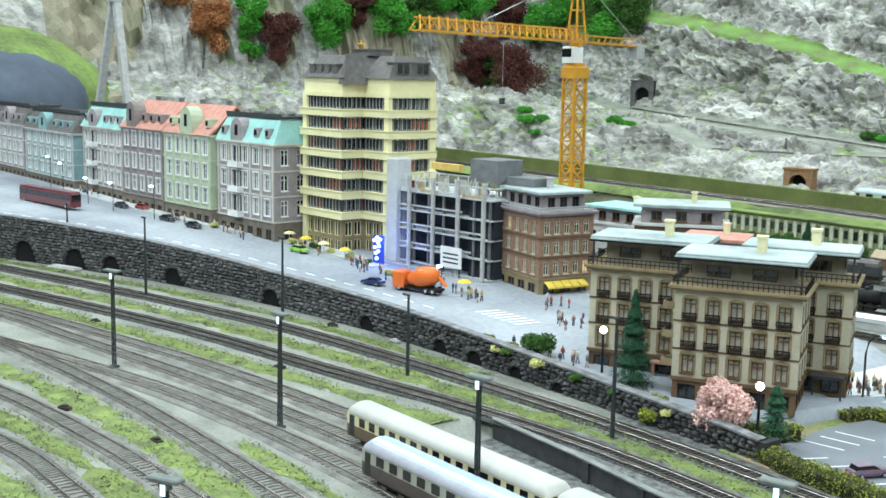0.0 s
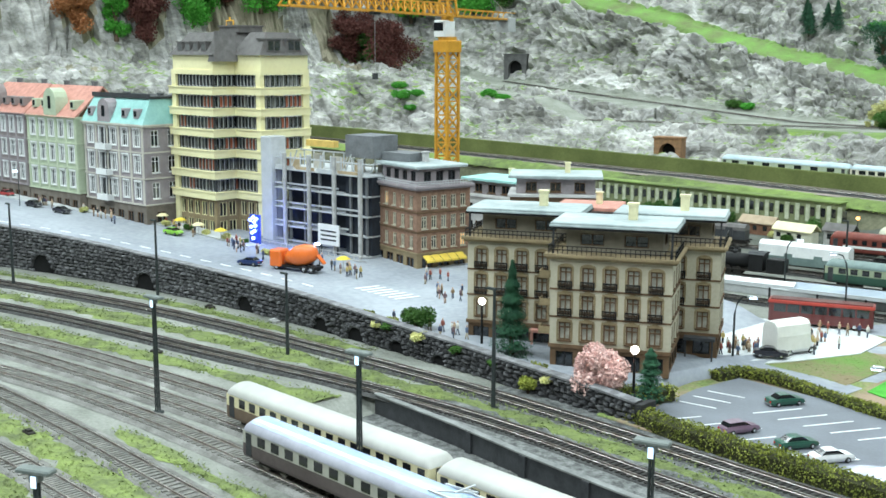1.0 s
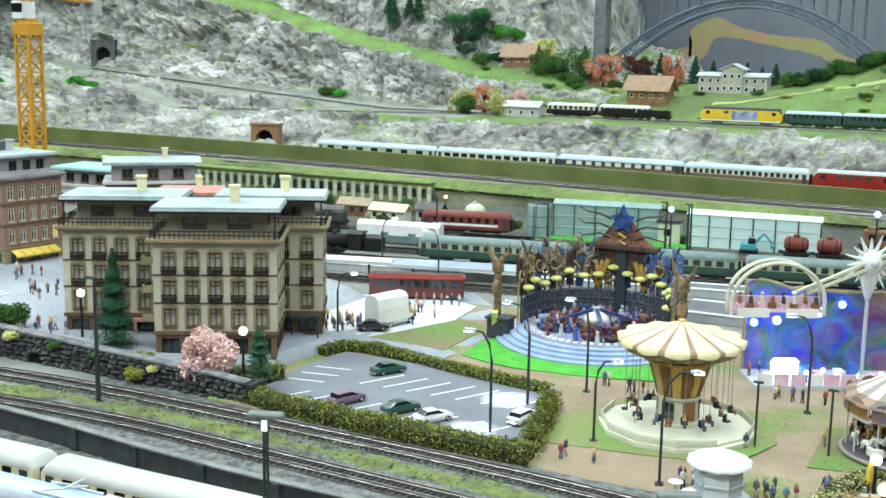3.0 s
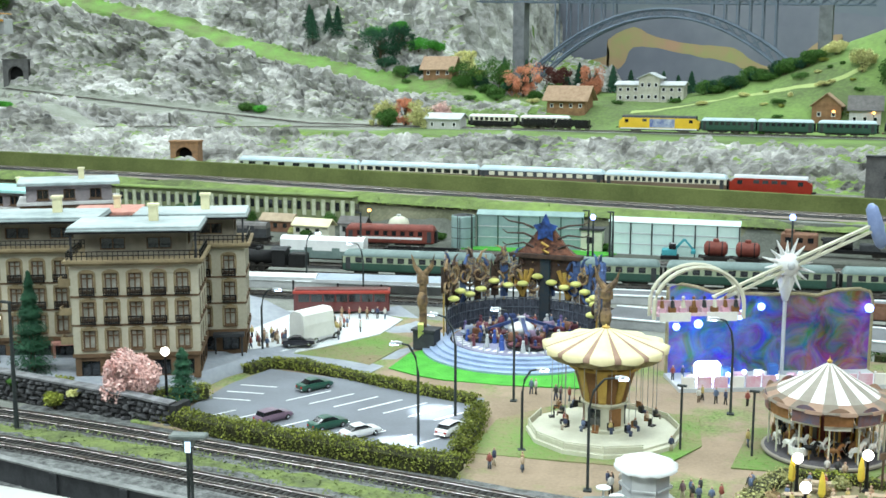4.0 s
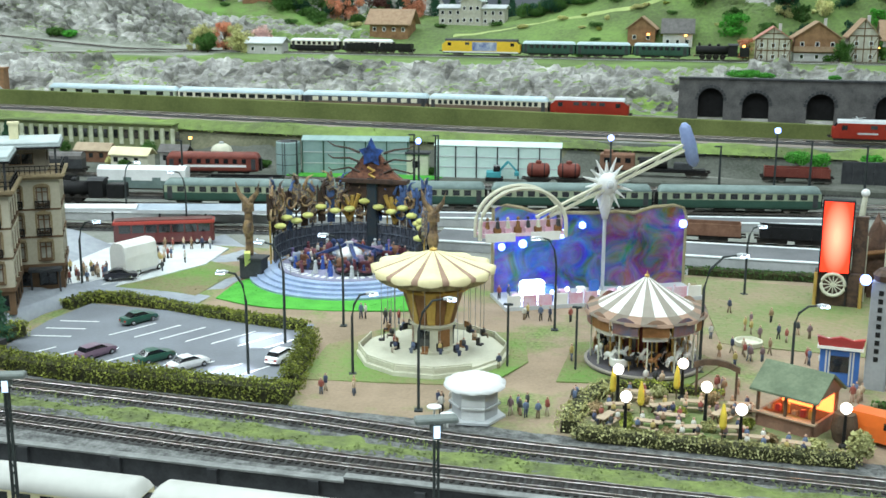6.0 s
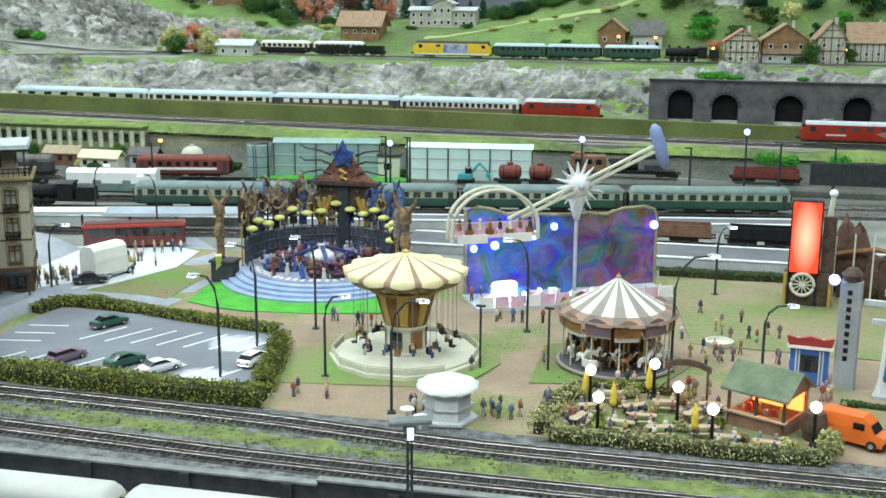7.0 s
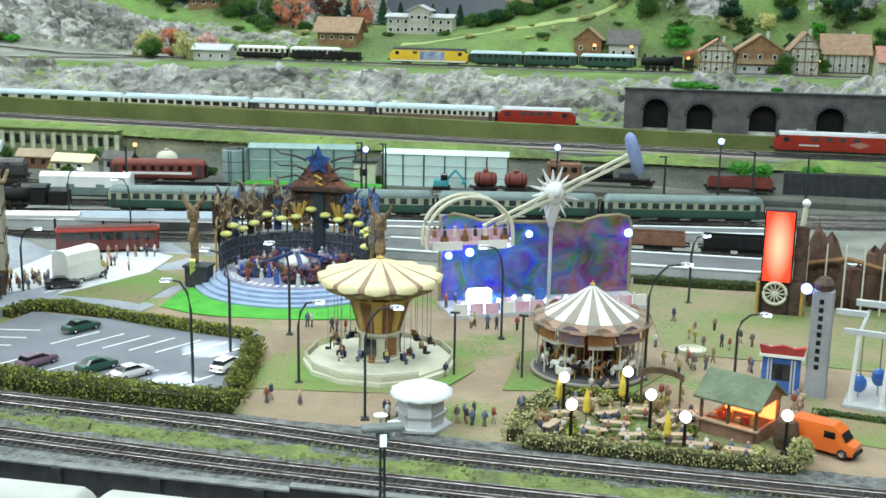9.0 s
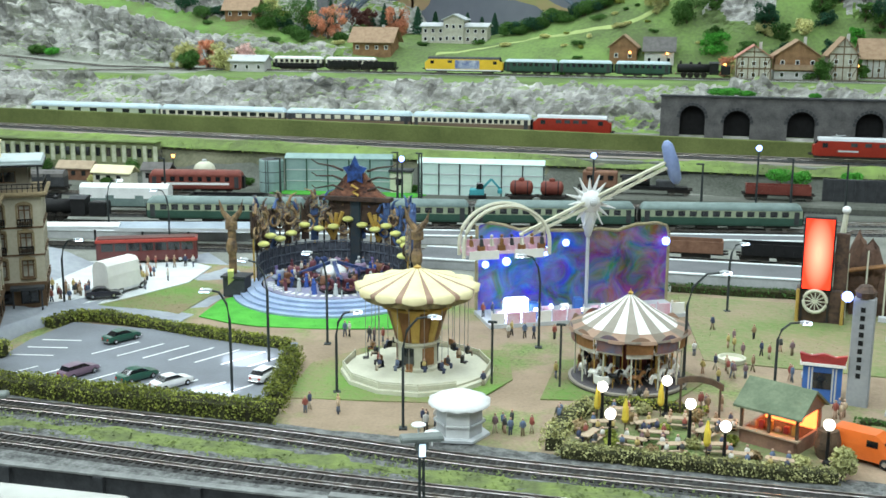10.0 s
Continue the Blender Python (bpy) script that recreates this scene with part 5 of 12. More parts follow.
def bogie(parent, x, axles=2, gap=2.9):
    f = part("bogie", Build().box(x - gap / 2 - 0.8, x + gap / 2 + 0.8, -1.15, -0.95, 0.45, 0.95).box(x - gap / 2 - 0.8, x + gap / 2 + 0.8, 0.95, 1.15, 0.45, 0.95).box(x - 0.5, x + 0.5, -1.1, 1.1, 0.5, 0.9), M_BOGIE, parent)
    for k in range(axles):
        wx = x - gap / 2 + gap * k / max(1, axles - 1)
        wb = Build()
        for s in (-0.82, 0.82):
            wb.lathe([(0.0, -0.1), (0.55, -0.1), (0.62, -0.06), (0.55, 0.1), (0.0, 0.1)], 14)
            wb.v[-14 * 5:] = [(wx + a, s + c, 0.56 + bb) for a, bb, c in wb.v[-14 * 5:]]
        part("wheelset", wb, M_RAIL, f)


def coach(m, length, n, lower, band, roof, label, category="railway coach", group="", w=3.3, top=4.75, pane=M_COACH_WIN, stripe=None, ww=None, roof_kit=None):
    """A passenger coach along x from 0 to length, standing on rail top at z = 0."""
    root = thing("railway_coach", m, label, category, group)
    part("body", Build().extrude([(-w / 2 * 0.94, 0.95), (-w / 2, 1.3), (-w / 2, 2.35), (w / 2, 2.35), (w / 2, 1.3), (w / 2 * 0.94, 0.95)], 0, length), lower, root)
    part("window_band", Build().extrude([(-w / 2, 2.35), (-w / 2 + 0.02, 3.65), (w / 2 - 0.02, 3.65), (w / 2, 2.35)], 0, length), band, root)
    h = w / 2
    arc = [(-h - 0.05, 3.62)] + [(-(h + 0.05) * math.cos(a), 3.66 + (top - 3.66) * math.sin(a) ** 0.8) for a in np.linspace(0.12, math.pi - 0.12, 11)] + [(h + 0.05, 3.62)]
    rb = Build()
    k = len(arc)
    ends = [(0.35, 0.82), (0.0, 1.0), (length, 1.0), (length - 0.35, 0.82)]
    rings = [(-0.05, 0.0, 0.15), (0.25, 0.72, 0.6), (0.7, 1.0, 1.0), (length - 0.7, 1.0, 1.0), (length - 0.25, 0.72, 0.6), (length + 0.05, 0.0, 0.15)]
    rb.v = [(x, y * (0.9 + 0.1 * sy), 3.62 + (z - 3.62) * sz) for x, sz, sy in rings for y, z in arc]
    rb.f = [(r * k + i, r * k + i + 1, (r + 1) * k + i + 1, (r + 1) * k + i) for r in range(len(rings) - 1) for i in range(k - 1)]
    rp = part("roof", rb, roof, root, smooth=True)
    if stripe:
        sb = Build()
        arc2 = [(y, z + 0.03) for y, z in arc[3:9]]
        sb.v = [(x, y, z) for x in (0.9, length - 0.9) for y, z in arc2]
        sb.f = [(i, i + 1, len(arc2) + i + 1, len(arc2) + i) for i in range(len(arc2) - 1)]
        part("roof_walk", sb, stripe, rp)
    pitch = (length - 4.0) / n
    ww = ww or pitch * 0.62
    pm = mesh_of("coach_pane", Build().box(0, ww, -0.03, 0.03, 0, 0.95), pane)
    for i in range(n):
        x = 2.0 + pitch * (i + 0.5) - ww / 2
        part("window", pm, None, root, m=cm(x, -w / 2 - 0.005, 2.5))
        part("window", pm, None, root, m=cm(x, w / 2 + 0.005, 2.5))
    for x in (0.55, length - 1.45):
        part("door", Build().box(x, x + 0.9, -w / 2 - 0.05, -w / 2 + 0.02, 1.15, 3.45).box(x + 0.2, x + 0.7, -w / 2 - 0.07, -w / 2 - 0.05, 2.4, 3.2), M_DGREY if lower is not M_DGREY else M_BOGIE, root)
    part("underframe", Build().box(0.4, length - 0.4, -1.2, 1.2, 0.75, 0.97).box(length * 0.35, length * 0.48, -1.3, 1.3, 0.35, 0.8).box(length * 0.55, length * 0.66, -1.3, 1.3, 0.4, 0.8), M_BOGIE, root)
    for x in (4.2, length - 4.2):
        bogie(root, x)
    for x, s in ((0, -1), (length, 1)):
        part("gangway", Build().box(min(x, x + s * 0.45), max(x, x + s * 0.45), -0.75, 0.75, 1.2, 3.5), M_BLACK, root)
        part("buffer", Build().tube([(x, -1.0, 1.2), (x + s * 0.7, -1.0, 1.2)], 0.16, 8).tube([(x, 1.0, 1.2), (x + s * 0.7, 1.0, 1.2)], 0.16, 8), M_BOGIE, root)
    return root


M_IVORY = mat("ivory_roof_paint", (0.52, 0.52, 0.485), (0.43, 0.43, 0.40), 0.15, 0.4, 0.03)
M_COCOA = mat("cocoa_brown_livery", (0.20, 0.14, 0.10), (0.14, 0.10, 0.07), 0.3, 0.45, 0.05)
M_BEIGE = mat("grey_beige_livery", (0.46, 0.45, 0.40), (0.36, 0.35, 0.31), 0.3, 0.45, 0.05)
M_LILAC = mat("lilac_grey_roof", (0.40, 0.40, 0.46), (0.31, 0.31, 0.36), 0.3, 0.4, 0.05)
M_SKY = mat("silver_blue_roof_walk", (0.50, 0.64, 0.86), (0.42, 0.55, 0.76), 0.3, 0.25, 0.03, metal=0.3)
coach(cm(-104.7, 68.2, 0.62, 0.5), 32.2, 15, M_COCOA, M_CREAM, M_IVORY, "brown and cream railway coach with an ivory roof on a siding", group="siding coaches", ww=1.05)
coach(cm(-71.5, 68.5, 0.62, 0.3), 32.2, 15, M_COCOA, M_CREAM, M_IVORY, "brown and cream railway coach with an ivory roof on a siding", group="siding coaches", ww=1.05)
coach(cm(-38.3, 68.7, 0.62, 0.0), 32.2, 15, M_COCOA, M_CREAM, M_IVORY, "brown and cream railway coach with an ivory roof on a siding", group="siding coaches", ww=1.05)
rail = coach(cm(-93.2, 62.6, 0.62, 0.2), 40.0, 16, mat("dark_mauve_livery", (0.13, 0.105, 0.105), (0.09, 0.07, 0.07), 0.3, 0.45, 0.05), M_BEIGE, M_LILAC, "beige electric railcar with a lilac roof and silver-blue roof walk", "railcar", stripe=M_SKY, ww=1.25)
part("pantograph", Build().bar((27, -0.9, 4.8), (31, 0, 5.6), 0.12, 0.12).bar((27, 0.9, 4.8), (31, 0, 5.6), 0.12, 0.12).bar((29.5, -1.2, 5.5), (29.5, 1.2, 5.5), 0.15, 0.1)
     .box(26.2, 31.6, -1.1, -0.9, 4.65, 4.8).box(26.2, 31.6, 0.9, 1.1, 4.65, 4.8).box(32.4, 34.6, -0.7, 0.7, 4.6, 5.0), M_LGREY, rail)

# ---- yard lighting masts ----
M_MAST = mat("mast_green_black", (0.045, 0.055, 0.055), (0.03, 0.035, 0.035), 0.8, 0.6, 0.1)
M_LENS = lamp_mat("cold_lens", (0.62, 0.80, 1.0), 1.3)


def yard_lamp():
    root = thing("yard_lamp", Matrix(), "tall dark lattice yard lamp with a flat head and cold lens", "yard lamp", "yard lamps")
    part("base", Build().box(-0.55, 0.55, -0.55, 0.55, 0, 0.3, 0.1), M_MAST, root)
    mast = Build()
    for sx, sy in ((-1, -1), (1, -1), (1, 1), (-1, 1)):
        mast.bar((0.17 * sx, 0.17 * sy, 0.3), (0.12 * sx, 0.12 * sy, 12.9), 0.12, 0.12)
    for k in range(16):
        z = 0.6 + k * 0.77
        s = 1 if k % 2 else -1
        mast.bar((-0.15 * s, -0.15, z), (0.15 * s, -0.15, z + 0.77), 0.06, 0.06).bar((0.15, -0.15 * s, z), (0.15, 0.15 * s, z + 0.77), 0.06, 0.06).bar((-0.15, -0.15 * s, z), (-0.15, 0.15 * s, z + 0.77), 0.06, 0.06)
    part("mast", mast, M_MAST, root)
    head = part("head", Build().box(-1.35, 1.35, -0.5, 0.5, 13.5, 13.8, 0.1).box(-0.4, 0.4, -0.3, 0.3, 12.9, 13.5, 0.05), mat("lamp_head_grey", (0.20, 0.22, 0.21), (0.12, 0.14, 0.13), 0.6, 0.5, 0.05), root)
    part("lens", Build().box(-0.2, 0.2, -0.36, -0.3, 12.5, 13.3), M_LENS, head)
    return root


first = yard_lamp()
spots = [(-152.2, 58.7), (-115.3, 64.1), (-80.9, 65.75), (-47.4, 65.4), (-16.8, 65.0), (-72.0, 30.7)]
first.matrix_basis = cm(*spots[0], 0, 20)
for k, (x, y) in enumerate(spots[1:]):
    copy_thing(first, cm(x, y, 0, 8 + 5 * k))


def street_mast(x, y, z, h, label="thin dark catenary and lamp mast beside the tracks"):
    root = thing("mast", cm(x, y, z), label, "mast", "track masts")
    part("pole", Build().tube([(0, 0, 0.2), (0, 0, h)], 0.28, 8, 0.16), M_MAST, root)
    part("foot", Build().box(-0.5, 0.5, -0.5, 0.5, 0, 0.25, 0.08), M_MAST, root)
    part("head", Build().box(-1.2, 0.2, -0.2, 0.2, h - 0.15, h + 0.1, 0.05), M_MAST, root)


for x, y, h in ((-125.4, 89.7, 11.5), (-90.1, 93.4, 14.3), (-197.2, 82.6, 14.5), (-168.4, 94.6, 13.5), (-244, 85, 12.0)):
    street_mast(x, y, 0, h)

# small signal boxes and clutter in the yard
for k, (x, y, rz) in enumerate(((-139, 77.5, 15), (-181, 67, 15), (-158, 98, 8), (-143, 100, 2), (-118, 50, 0), (-136, 46, 20))):
    solid("point_motor", Build().box(-0.9, 0.9, -0.45, 0.45, 0, 0.4, 0.1).box(-0.4, 0.4, -0.3, 0.3, 0.4, 0.6, 0.05), M_BOGIE if k != 3 else M_COPING, "small dark point motor box between the tracks", "point motor", "point motors", m=cm(x, y, 0.05, rz))
solid("garden_bed", Build().box(-4, 4, -1.2, 1.2, 0, 0.6, 0.15).box(-3.6, 3.6, -0.9, 0.9, 0.6, 0.75), M_COPING, "pale stone planter bed by the far tracks", "planter", m=cm(-232, 80, 0, 22))


# ---- trees, hedges, bushes ----
def leaf_mat(name, c1, c2, spread=0.35):
    return mat(name, c1, c2, 0.9, 0.85, 0.0, spread=spread)


M_LEAF = leaf_mat("green_foliage", (0.085, 0.19, 0.04), (0.04, 0.10, 0.022))
M_LEAF_BR = leaf_mat("bright_green_foliage", (0.10, 0.40, 0.05), (0.05, 0.24, 0.03))
M_LEAF_DK = leaf_mat("dark_fir_needles", (0.035, 0.11, 0.055), (0.02, 0.06, 0.035))
M_LEAF_RU = leaf_mat("rust_foliage", (0.46, 0.20, 0.08), (0.30, 0.12, 0.05))
M_LEAF_MA = leaf_mat("maroon_foliage", (0.15, 0.055, 0.045), (0.09, 0.035, 0.03))
M_LEAF_PK = leaf_mat("pink_blossom", (0.80, 0.58, 0.54), (0.64, 0.40, 0.36))
M_LEAF_OR = leaf_mat("salmon_autumn_foliage", (0.74, 0.33, 0.20), (0.60, 0.24, 0.14))
M_LEAF_YE = leaf_mat("pale_yellow_foliage", (0.66, 0.64, 0.30), (0.50, 0.50, 0.20))
M_HEDGE = leaf_mat("olive_hedge_foliage", (0.34, 0.37, 0.07), (0.09, 0.115, 0.022), 0.55)
M_HEDGE_Y = leaf_mat("cream_green_shrub", (0.50, 0.50, 0.24), (0.25, 0.24, 0.09), 0.45)
M_BARK = mat("bark", (0.13, 0.09, 0.06), (0.07, 0.05, 0.035), 1.0, 0.9, 0.4)


def tree(x, y, z, h, r, leaf, label, seed, count=900, size=0.32, trunk=0.3, full=0.0):
    """A broadleaf tree: tapered trunk, limbs, and an uneven crown of leaf tufts."""
    rnd = random.Random(seed)
    count, size = count * 4, size * 0.52
    root = thing("tree", cm(x, y, z), label, "tree")
    tr = Build().tube([(0, 0, -0.3), (rnd.uniform(-0.15, 0.15), 0, h * 0.3), (rnd.uniform(-0.3, 0.3), 0.1, h * 0.75)], 0.045 * h, 8, 0.018 * h)
    crown = Build()
    lumps = 20
    for k in range(lumps):
        a = 2.4 * k + rnd.uniform(-0.4, 0.4)
        rr = r * rnd.uniform(0.1, 0.85)
        zz = h * rnd.uniform(trunk + 0.1, 0.86)
        c = (rr * math.cos(a), rr * math.sin(a), zz)
        tr.tube([(0, 0, h * rnd.uniform(0.2, 0.45)), (c[0] * 0.5, c[1] * 0.5, zz * 0.75), c], 0.014 * h, 5, 0.006 * h)
        s = r * (rnd.uniform(0.2, 0.46) + full)
        crown.leaves(c, s, s, s * 0.9, count // lumps, size, rnd, 0.1)
    part("trunk", tr, M_BARK, root)
    tagged(part("crown", crown, leaf, root), kind="stuff")
    return root


def conifer(x, y, z, h, r, label, seed, leaf=M_LEAF_DK, count=1100, size=0.3, power=1.0):
    """A fir: a straight trunk under drooping tiers of needle tufts."""
    rnd = random.Random(seed)
    count, size = count * 4, size * 0.62
    root = thing("conifer", cm(x, y, z), label, "tree")
    part("trunk", Build().tube([(0, 0, -0.3), (0, 0, h * 0.9)], 0.03 * h, 7, 0.008 * h), M_BARK, root)
    b = Build()
    for _ in range(count):
        t = rnd.random() ** 0.75
        tier = 0.82 + 0.18 * math.cos(t * 42)
        rr = r * (1 - t) ** power * tier * rnd.uniform(0.35, 1.05) + 0.05
        a = rnd.uniform(0, 6.283)
        o = Vector((rr * math.cos(a), rr * math.sin(a), h * (0.07 + 0.93 * t) - rr * 0.25))
        d = Vector((math.cos(a), math.sin(a), -0.45)) * size * rnd.uniform(0.7, 1.5)
        s = Vector((-math.sin(a), math.cos(a), 0)) * size * 0.5
        b.add([o - s, o + d, o + s, o - d * 0.4 + Vector((0, 0, size * 0.3))], [(0, 1, 2, 3)])
    tagged(part("needles", b, leaf, root), kind="stuff")
    return root


# twig colour darkened to carry the shade inside and under the hedges
M_TWIG = mat("shaded_twig_core", (0.06, 0.064, 0.026), (0.025, 0.024, 0.014), 1.2, 0.95, 0.5, fine=4)


def hedge(line, half, h, leaf, label, seed, z=0.0, density=26, size=0.26, closed=False):
    """A clipped, uneven hedge along a line: a twiggy core under leaf tufts."""
    rnd = random.Random(seed)
    density, size = density * 5, size * 0.42
    pts = spline(line, 0.8)
    root = thing("hedge", Matrix(), label, "hedge")
    core = Build()
    prof = [(-half * 0.85, 0), (-half * 0.8, h * 0.75), (-half * 0.4, h * 0.9), (half * 0.4, h * 0.9), (half * 0.8, h * 0.75), (half * 0.85, 0)]
    rows = [offset_line(pts, d) for d, _ in prof]
    m = len(pts)
    core.v = [(x, y, z + hh) for row, (_, hh) in zip(rows, prof) for x, y in row]
    core.f = [(k * m + i, (k + 1) * m + i, (k + 1) * m + i + 1, k * m + i + 1) for k in range(5) for i in range(m - 1)]
    core.f += [tuple(k * m for k in range(6)), tuple(k * m + m - 1 for k in range(5, -1, -1))]
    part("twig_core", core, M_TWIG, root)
    b = Build()
    for k, (x, y) in enumerate(pts):
        bulge = 1 + 0.22 * noise.noise((x * 0.35, y * 0.35, seed))
        for _ in range(density):
            a = rnd.uniform(0, math.pi)
            o = Vector((x + rnd.uniform(-0.6, 0.6), y, z))
            tx = pts[min(k + 1, m - 1)][0] - pts[max(k - 1, 0)][0]
            ty = pts[min(k + 1, m - 1)][1] - pts[max(k - 1, 0)][1]
            n = math.hypot(tx, ty) or 1
            off = -math.cos(a) * half * bulge
            o += Vector((-ty / n * off, tx / n * off, max(0.05, h * bulge * min(1, math.sin(a) * 1.25) * rnd.uniform(0.8, 1.08))))
            if abs(off) > half * 0.8:
                o.z = z + rnd.uniform(0.05, 0.8) * h
            s = size * rnd.uniform(0.6, 1.4)
            u = Vector((rnd.gauss(0, 1), rnd.gauss(0, 1), rnd.gauss(0, 1))).normalized() * s
            v = u.cross(Vector((rnd.gauss(0, 1), rnd.gauss(0, 1), rnd.gauss(0, 1)))).normalized() * s
            b.add([o - u, o + v, o + u, o - v], [(0, 1, 2, 3)])
    tagged(part("leaves", b, leaf, root), kind="stuff")
    return root


def bush(x, y, z, r, h, leaf, label, seed, count=420, size=0.26):
    rnd = random.Random(seed)
    count, size = count * 4, size * 0.52
    root = thing("bush", cm(x, y, z), label, "bush")
    stem = Build()
    b = Build()
    for k in range(6):
        a = k * 1.05 + rnd.random()
        c = (r * 0.45 * math.cos(a), r * 0.45 * math.sin(a), h * rnd.uniform(0.35, 0.7))
        stem.tube([(0, 0, -0.2), c], 0.09, 5, 0.04)
        b.leaves(c, r * 0.6, r * 0.6, h * 0.35, count // 6, size, rnd, 0.4)
    part("stem", stem, M_BARK, root)
    tagged(part("leaves", b, leaf, root), kind="stuff")
    return root


conifer(-99.6, 106.6, 2.0, 12.8, 3.5, "tall dark green fir beside the hotel", 11, count=3200)
conifer(-76.0, 104.4, 1.7, 6.4, 2.1, "small blue-green thuja at the end of the wall", 12, power=0.6, count=900)
tree(-83.2, 104.4, 2.0, 4.1, 3.5, M_LEAF_PK, "pink blossoming cherry tree in front of the hotel", 29, 4200, 0.3, trunk=0.1, full=0.12)
bush(-116.0, 105.3, 2.6, 2.6, 3.4, M_LEAF, "round green bush on the street corner", 14, 700)
bush(-121.5, 104.6, 2.7, 1.4, 1.2, M_HEDGE, "low olive bush behind the wall", 15, 260)
bush(-126.5, 104.4, 2.9, 1.5, 1.0, M_HEDGE, "low olive bush behind the wall", 16, 260)
bush(-92.0, 103.0, 1.6, 1.4, 1.8, M_HEDGE, "yellow-green creeper over the wall's edge", 17, 260)
bush(-91.2, 100.6, 0.3, 1.2, 2.2, M_HEDGE, "yellow-green creeper climbing the stone wall", 18, 260)

# ---- car park ----
solid("car_park", Build().prism([(-76, 101.2), (-41.8, 100.2), (-43.5, 111), (-46.5, 122.6), (-76.5, 124.0), (-77.5, 116)], 0.2, 0.62), M_PARK, "dark grey asphalt of the small car park", "car park", "", "structure")
for k in range(7):
    x = -67.5 + k * 3.15
    solid("parking_line", Build().bar((x, 112.6, 0.64), (x + 2.9, 118.2, 0.64), 0.22, 0.03), M_LINE, "white painted parking bay line", "road marking", "bay lines", "structure")
for k in range(9):
    x = -73.5 + k * 3.15
    solid("parking_line", Build().bar((x, 102.2, 0.64), (x + 2.6, 107.2, 0.64), 0.22, 0.03), M_LINE, "white painted parking bay line", "road marking", "bay lines", "structure")
for k in range(3):
    y = 110.2 + 3.0 * k
    solid("parking_line", Build().bar((-76.0, y, 0.64), (-71.4, y + 0.8, 0.64), 0.22, 0.03), M_LINE, "white painted parking bay line", "road marking", "bay lines", "structure")
hedge([(-77, 102.2), (-72, 100.8), (-64, 100.0), (-55, 99.5), (-46, 99.2), (-40.2, 99.2)], 1.35, 2.0, M_HEDGE, "olive clipped hedge between car park and tracks", 21, 0.1, 34)
hedge([(-41.2, 101.5), (-42.3, 106), (-43.4, 111), (-44.9, 116.5)], 0.95, 1.8, M_HEDGE, "yellow-green hedge at the car park's open side", 22, 0.3, 34)
hedge([(-47.0, 120.4), (-55, 121.8), (-63, 123.6), (-70, 125.6), (-76.5, 125.6), (-78.5, 121.5)], 0.9, 1.3, M_HEDGE, "olive hedge behind the car park", 23, 0.4, 30)
hedge([(-80.5, 104.8), (-78.6, 107.5), (-76.8, 110)], 1.2, 1.6, M_HEDGE, "olive hedge corner beside the thuja", 24, 0.8, 30)

M_TYRE = mat("tyre_rubber", (0.02, 0.02, 0.02), (0.03, 0.03, 0.03), 1.0, 0.8, 0.1)
M_CHROME = mat("bright_metal", (0.7, 0.7, 0.7), (0.6, 0.6, 0.6), 0.5, 0.25, 0.02, metal=0.9)
M_LAMPW = mat("headlight_glass", (0.8, 0.8, 0.75), None, 0.5, 0.15, 0.0)
M_LAMPR = mat("red_tail_glass", (0.5, 0.03, 0.02), None, 0.5, 0.2, 0.0)


def paint(name, c):
    return mat(name, c, tuple(v * 0.85 for v in c), 0.3, 0.3, 0.0, coat=0.6)


def wheel(parent, x, y, r, s):
    w = Build().lathe([(0.0, -0.2), (r * 0.9, -0.2), (r, -0.12), (r, 0.12), (r * 0.9, 0.2), (0.0, 0.2)], 14)
    w.v = [(x + a, y + c, r + bb) for a, bb, c in w.v]
    t = part("wheel", w, M_TYRE, parent)
    h = Build().lathe([(0.0, 0.0), (r * 0.55, 0.0), (r * 0.5, 0.06), (0.0, 0.08)], 10)
    h.v = [(x + a, y + s * (0.2 + c), r + bb) for a, bb, c in h.v]
    part("hub", h, M_CHROME, t)


def loft(b, sections):
    """Skin over cross-sections of equal length, closed at the ends."""
    k = len(sections[0])
    p = [q for s in sections for q in s]
    f = [(r * k + i, (r + 1) * k + i, (r + 1) * k + (i + 1) % k, r * k + (i + 1) % k) for r in range(len(sections) - 1) for i in range(k)]
    f += [tuple(range(k)), tuple(range((len(sections) - 1) * k + k - 1, (len(sections) - 1) * k - 1, -1))]
    return b.add(p, f)


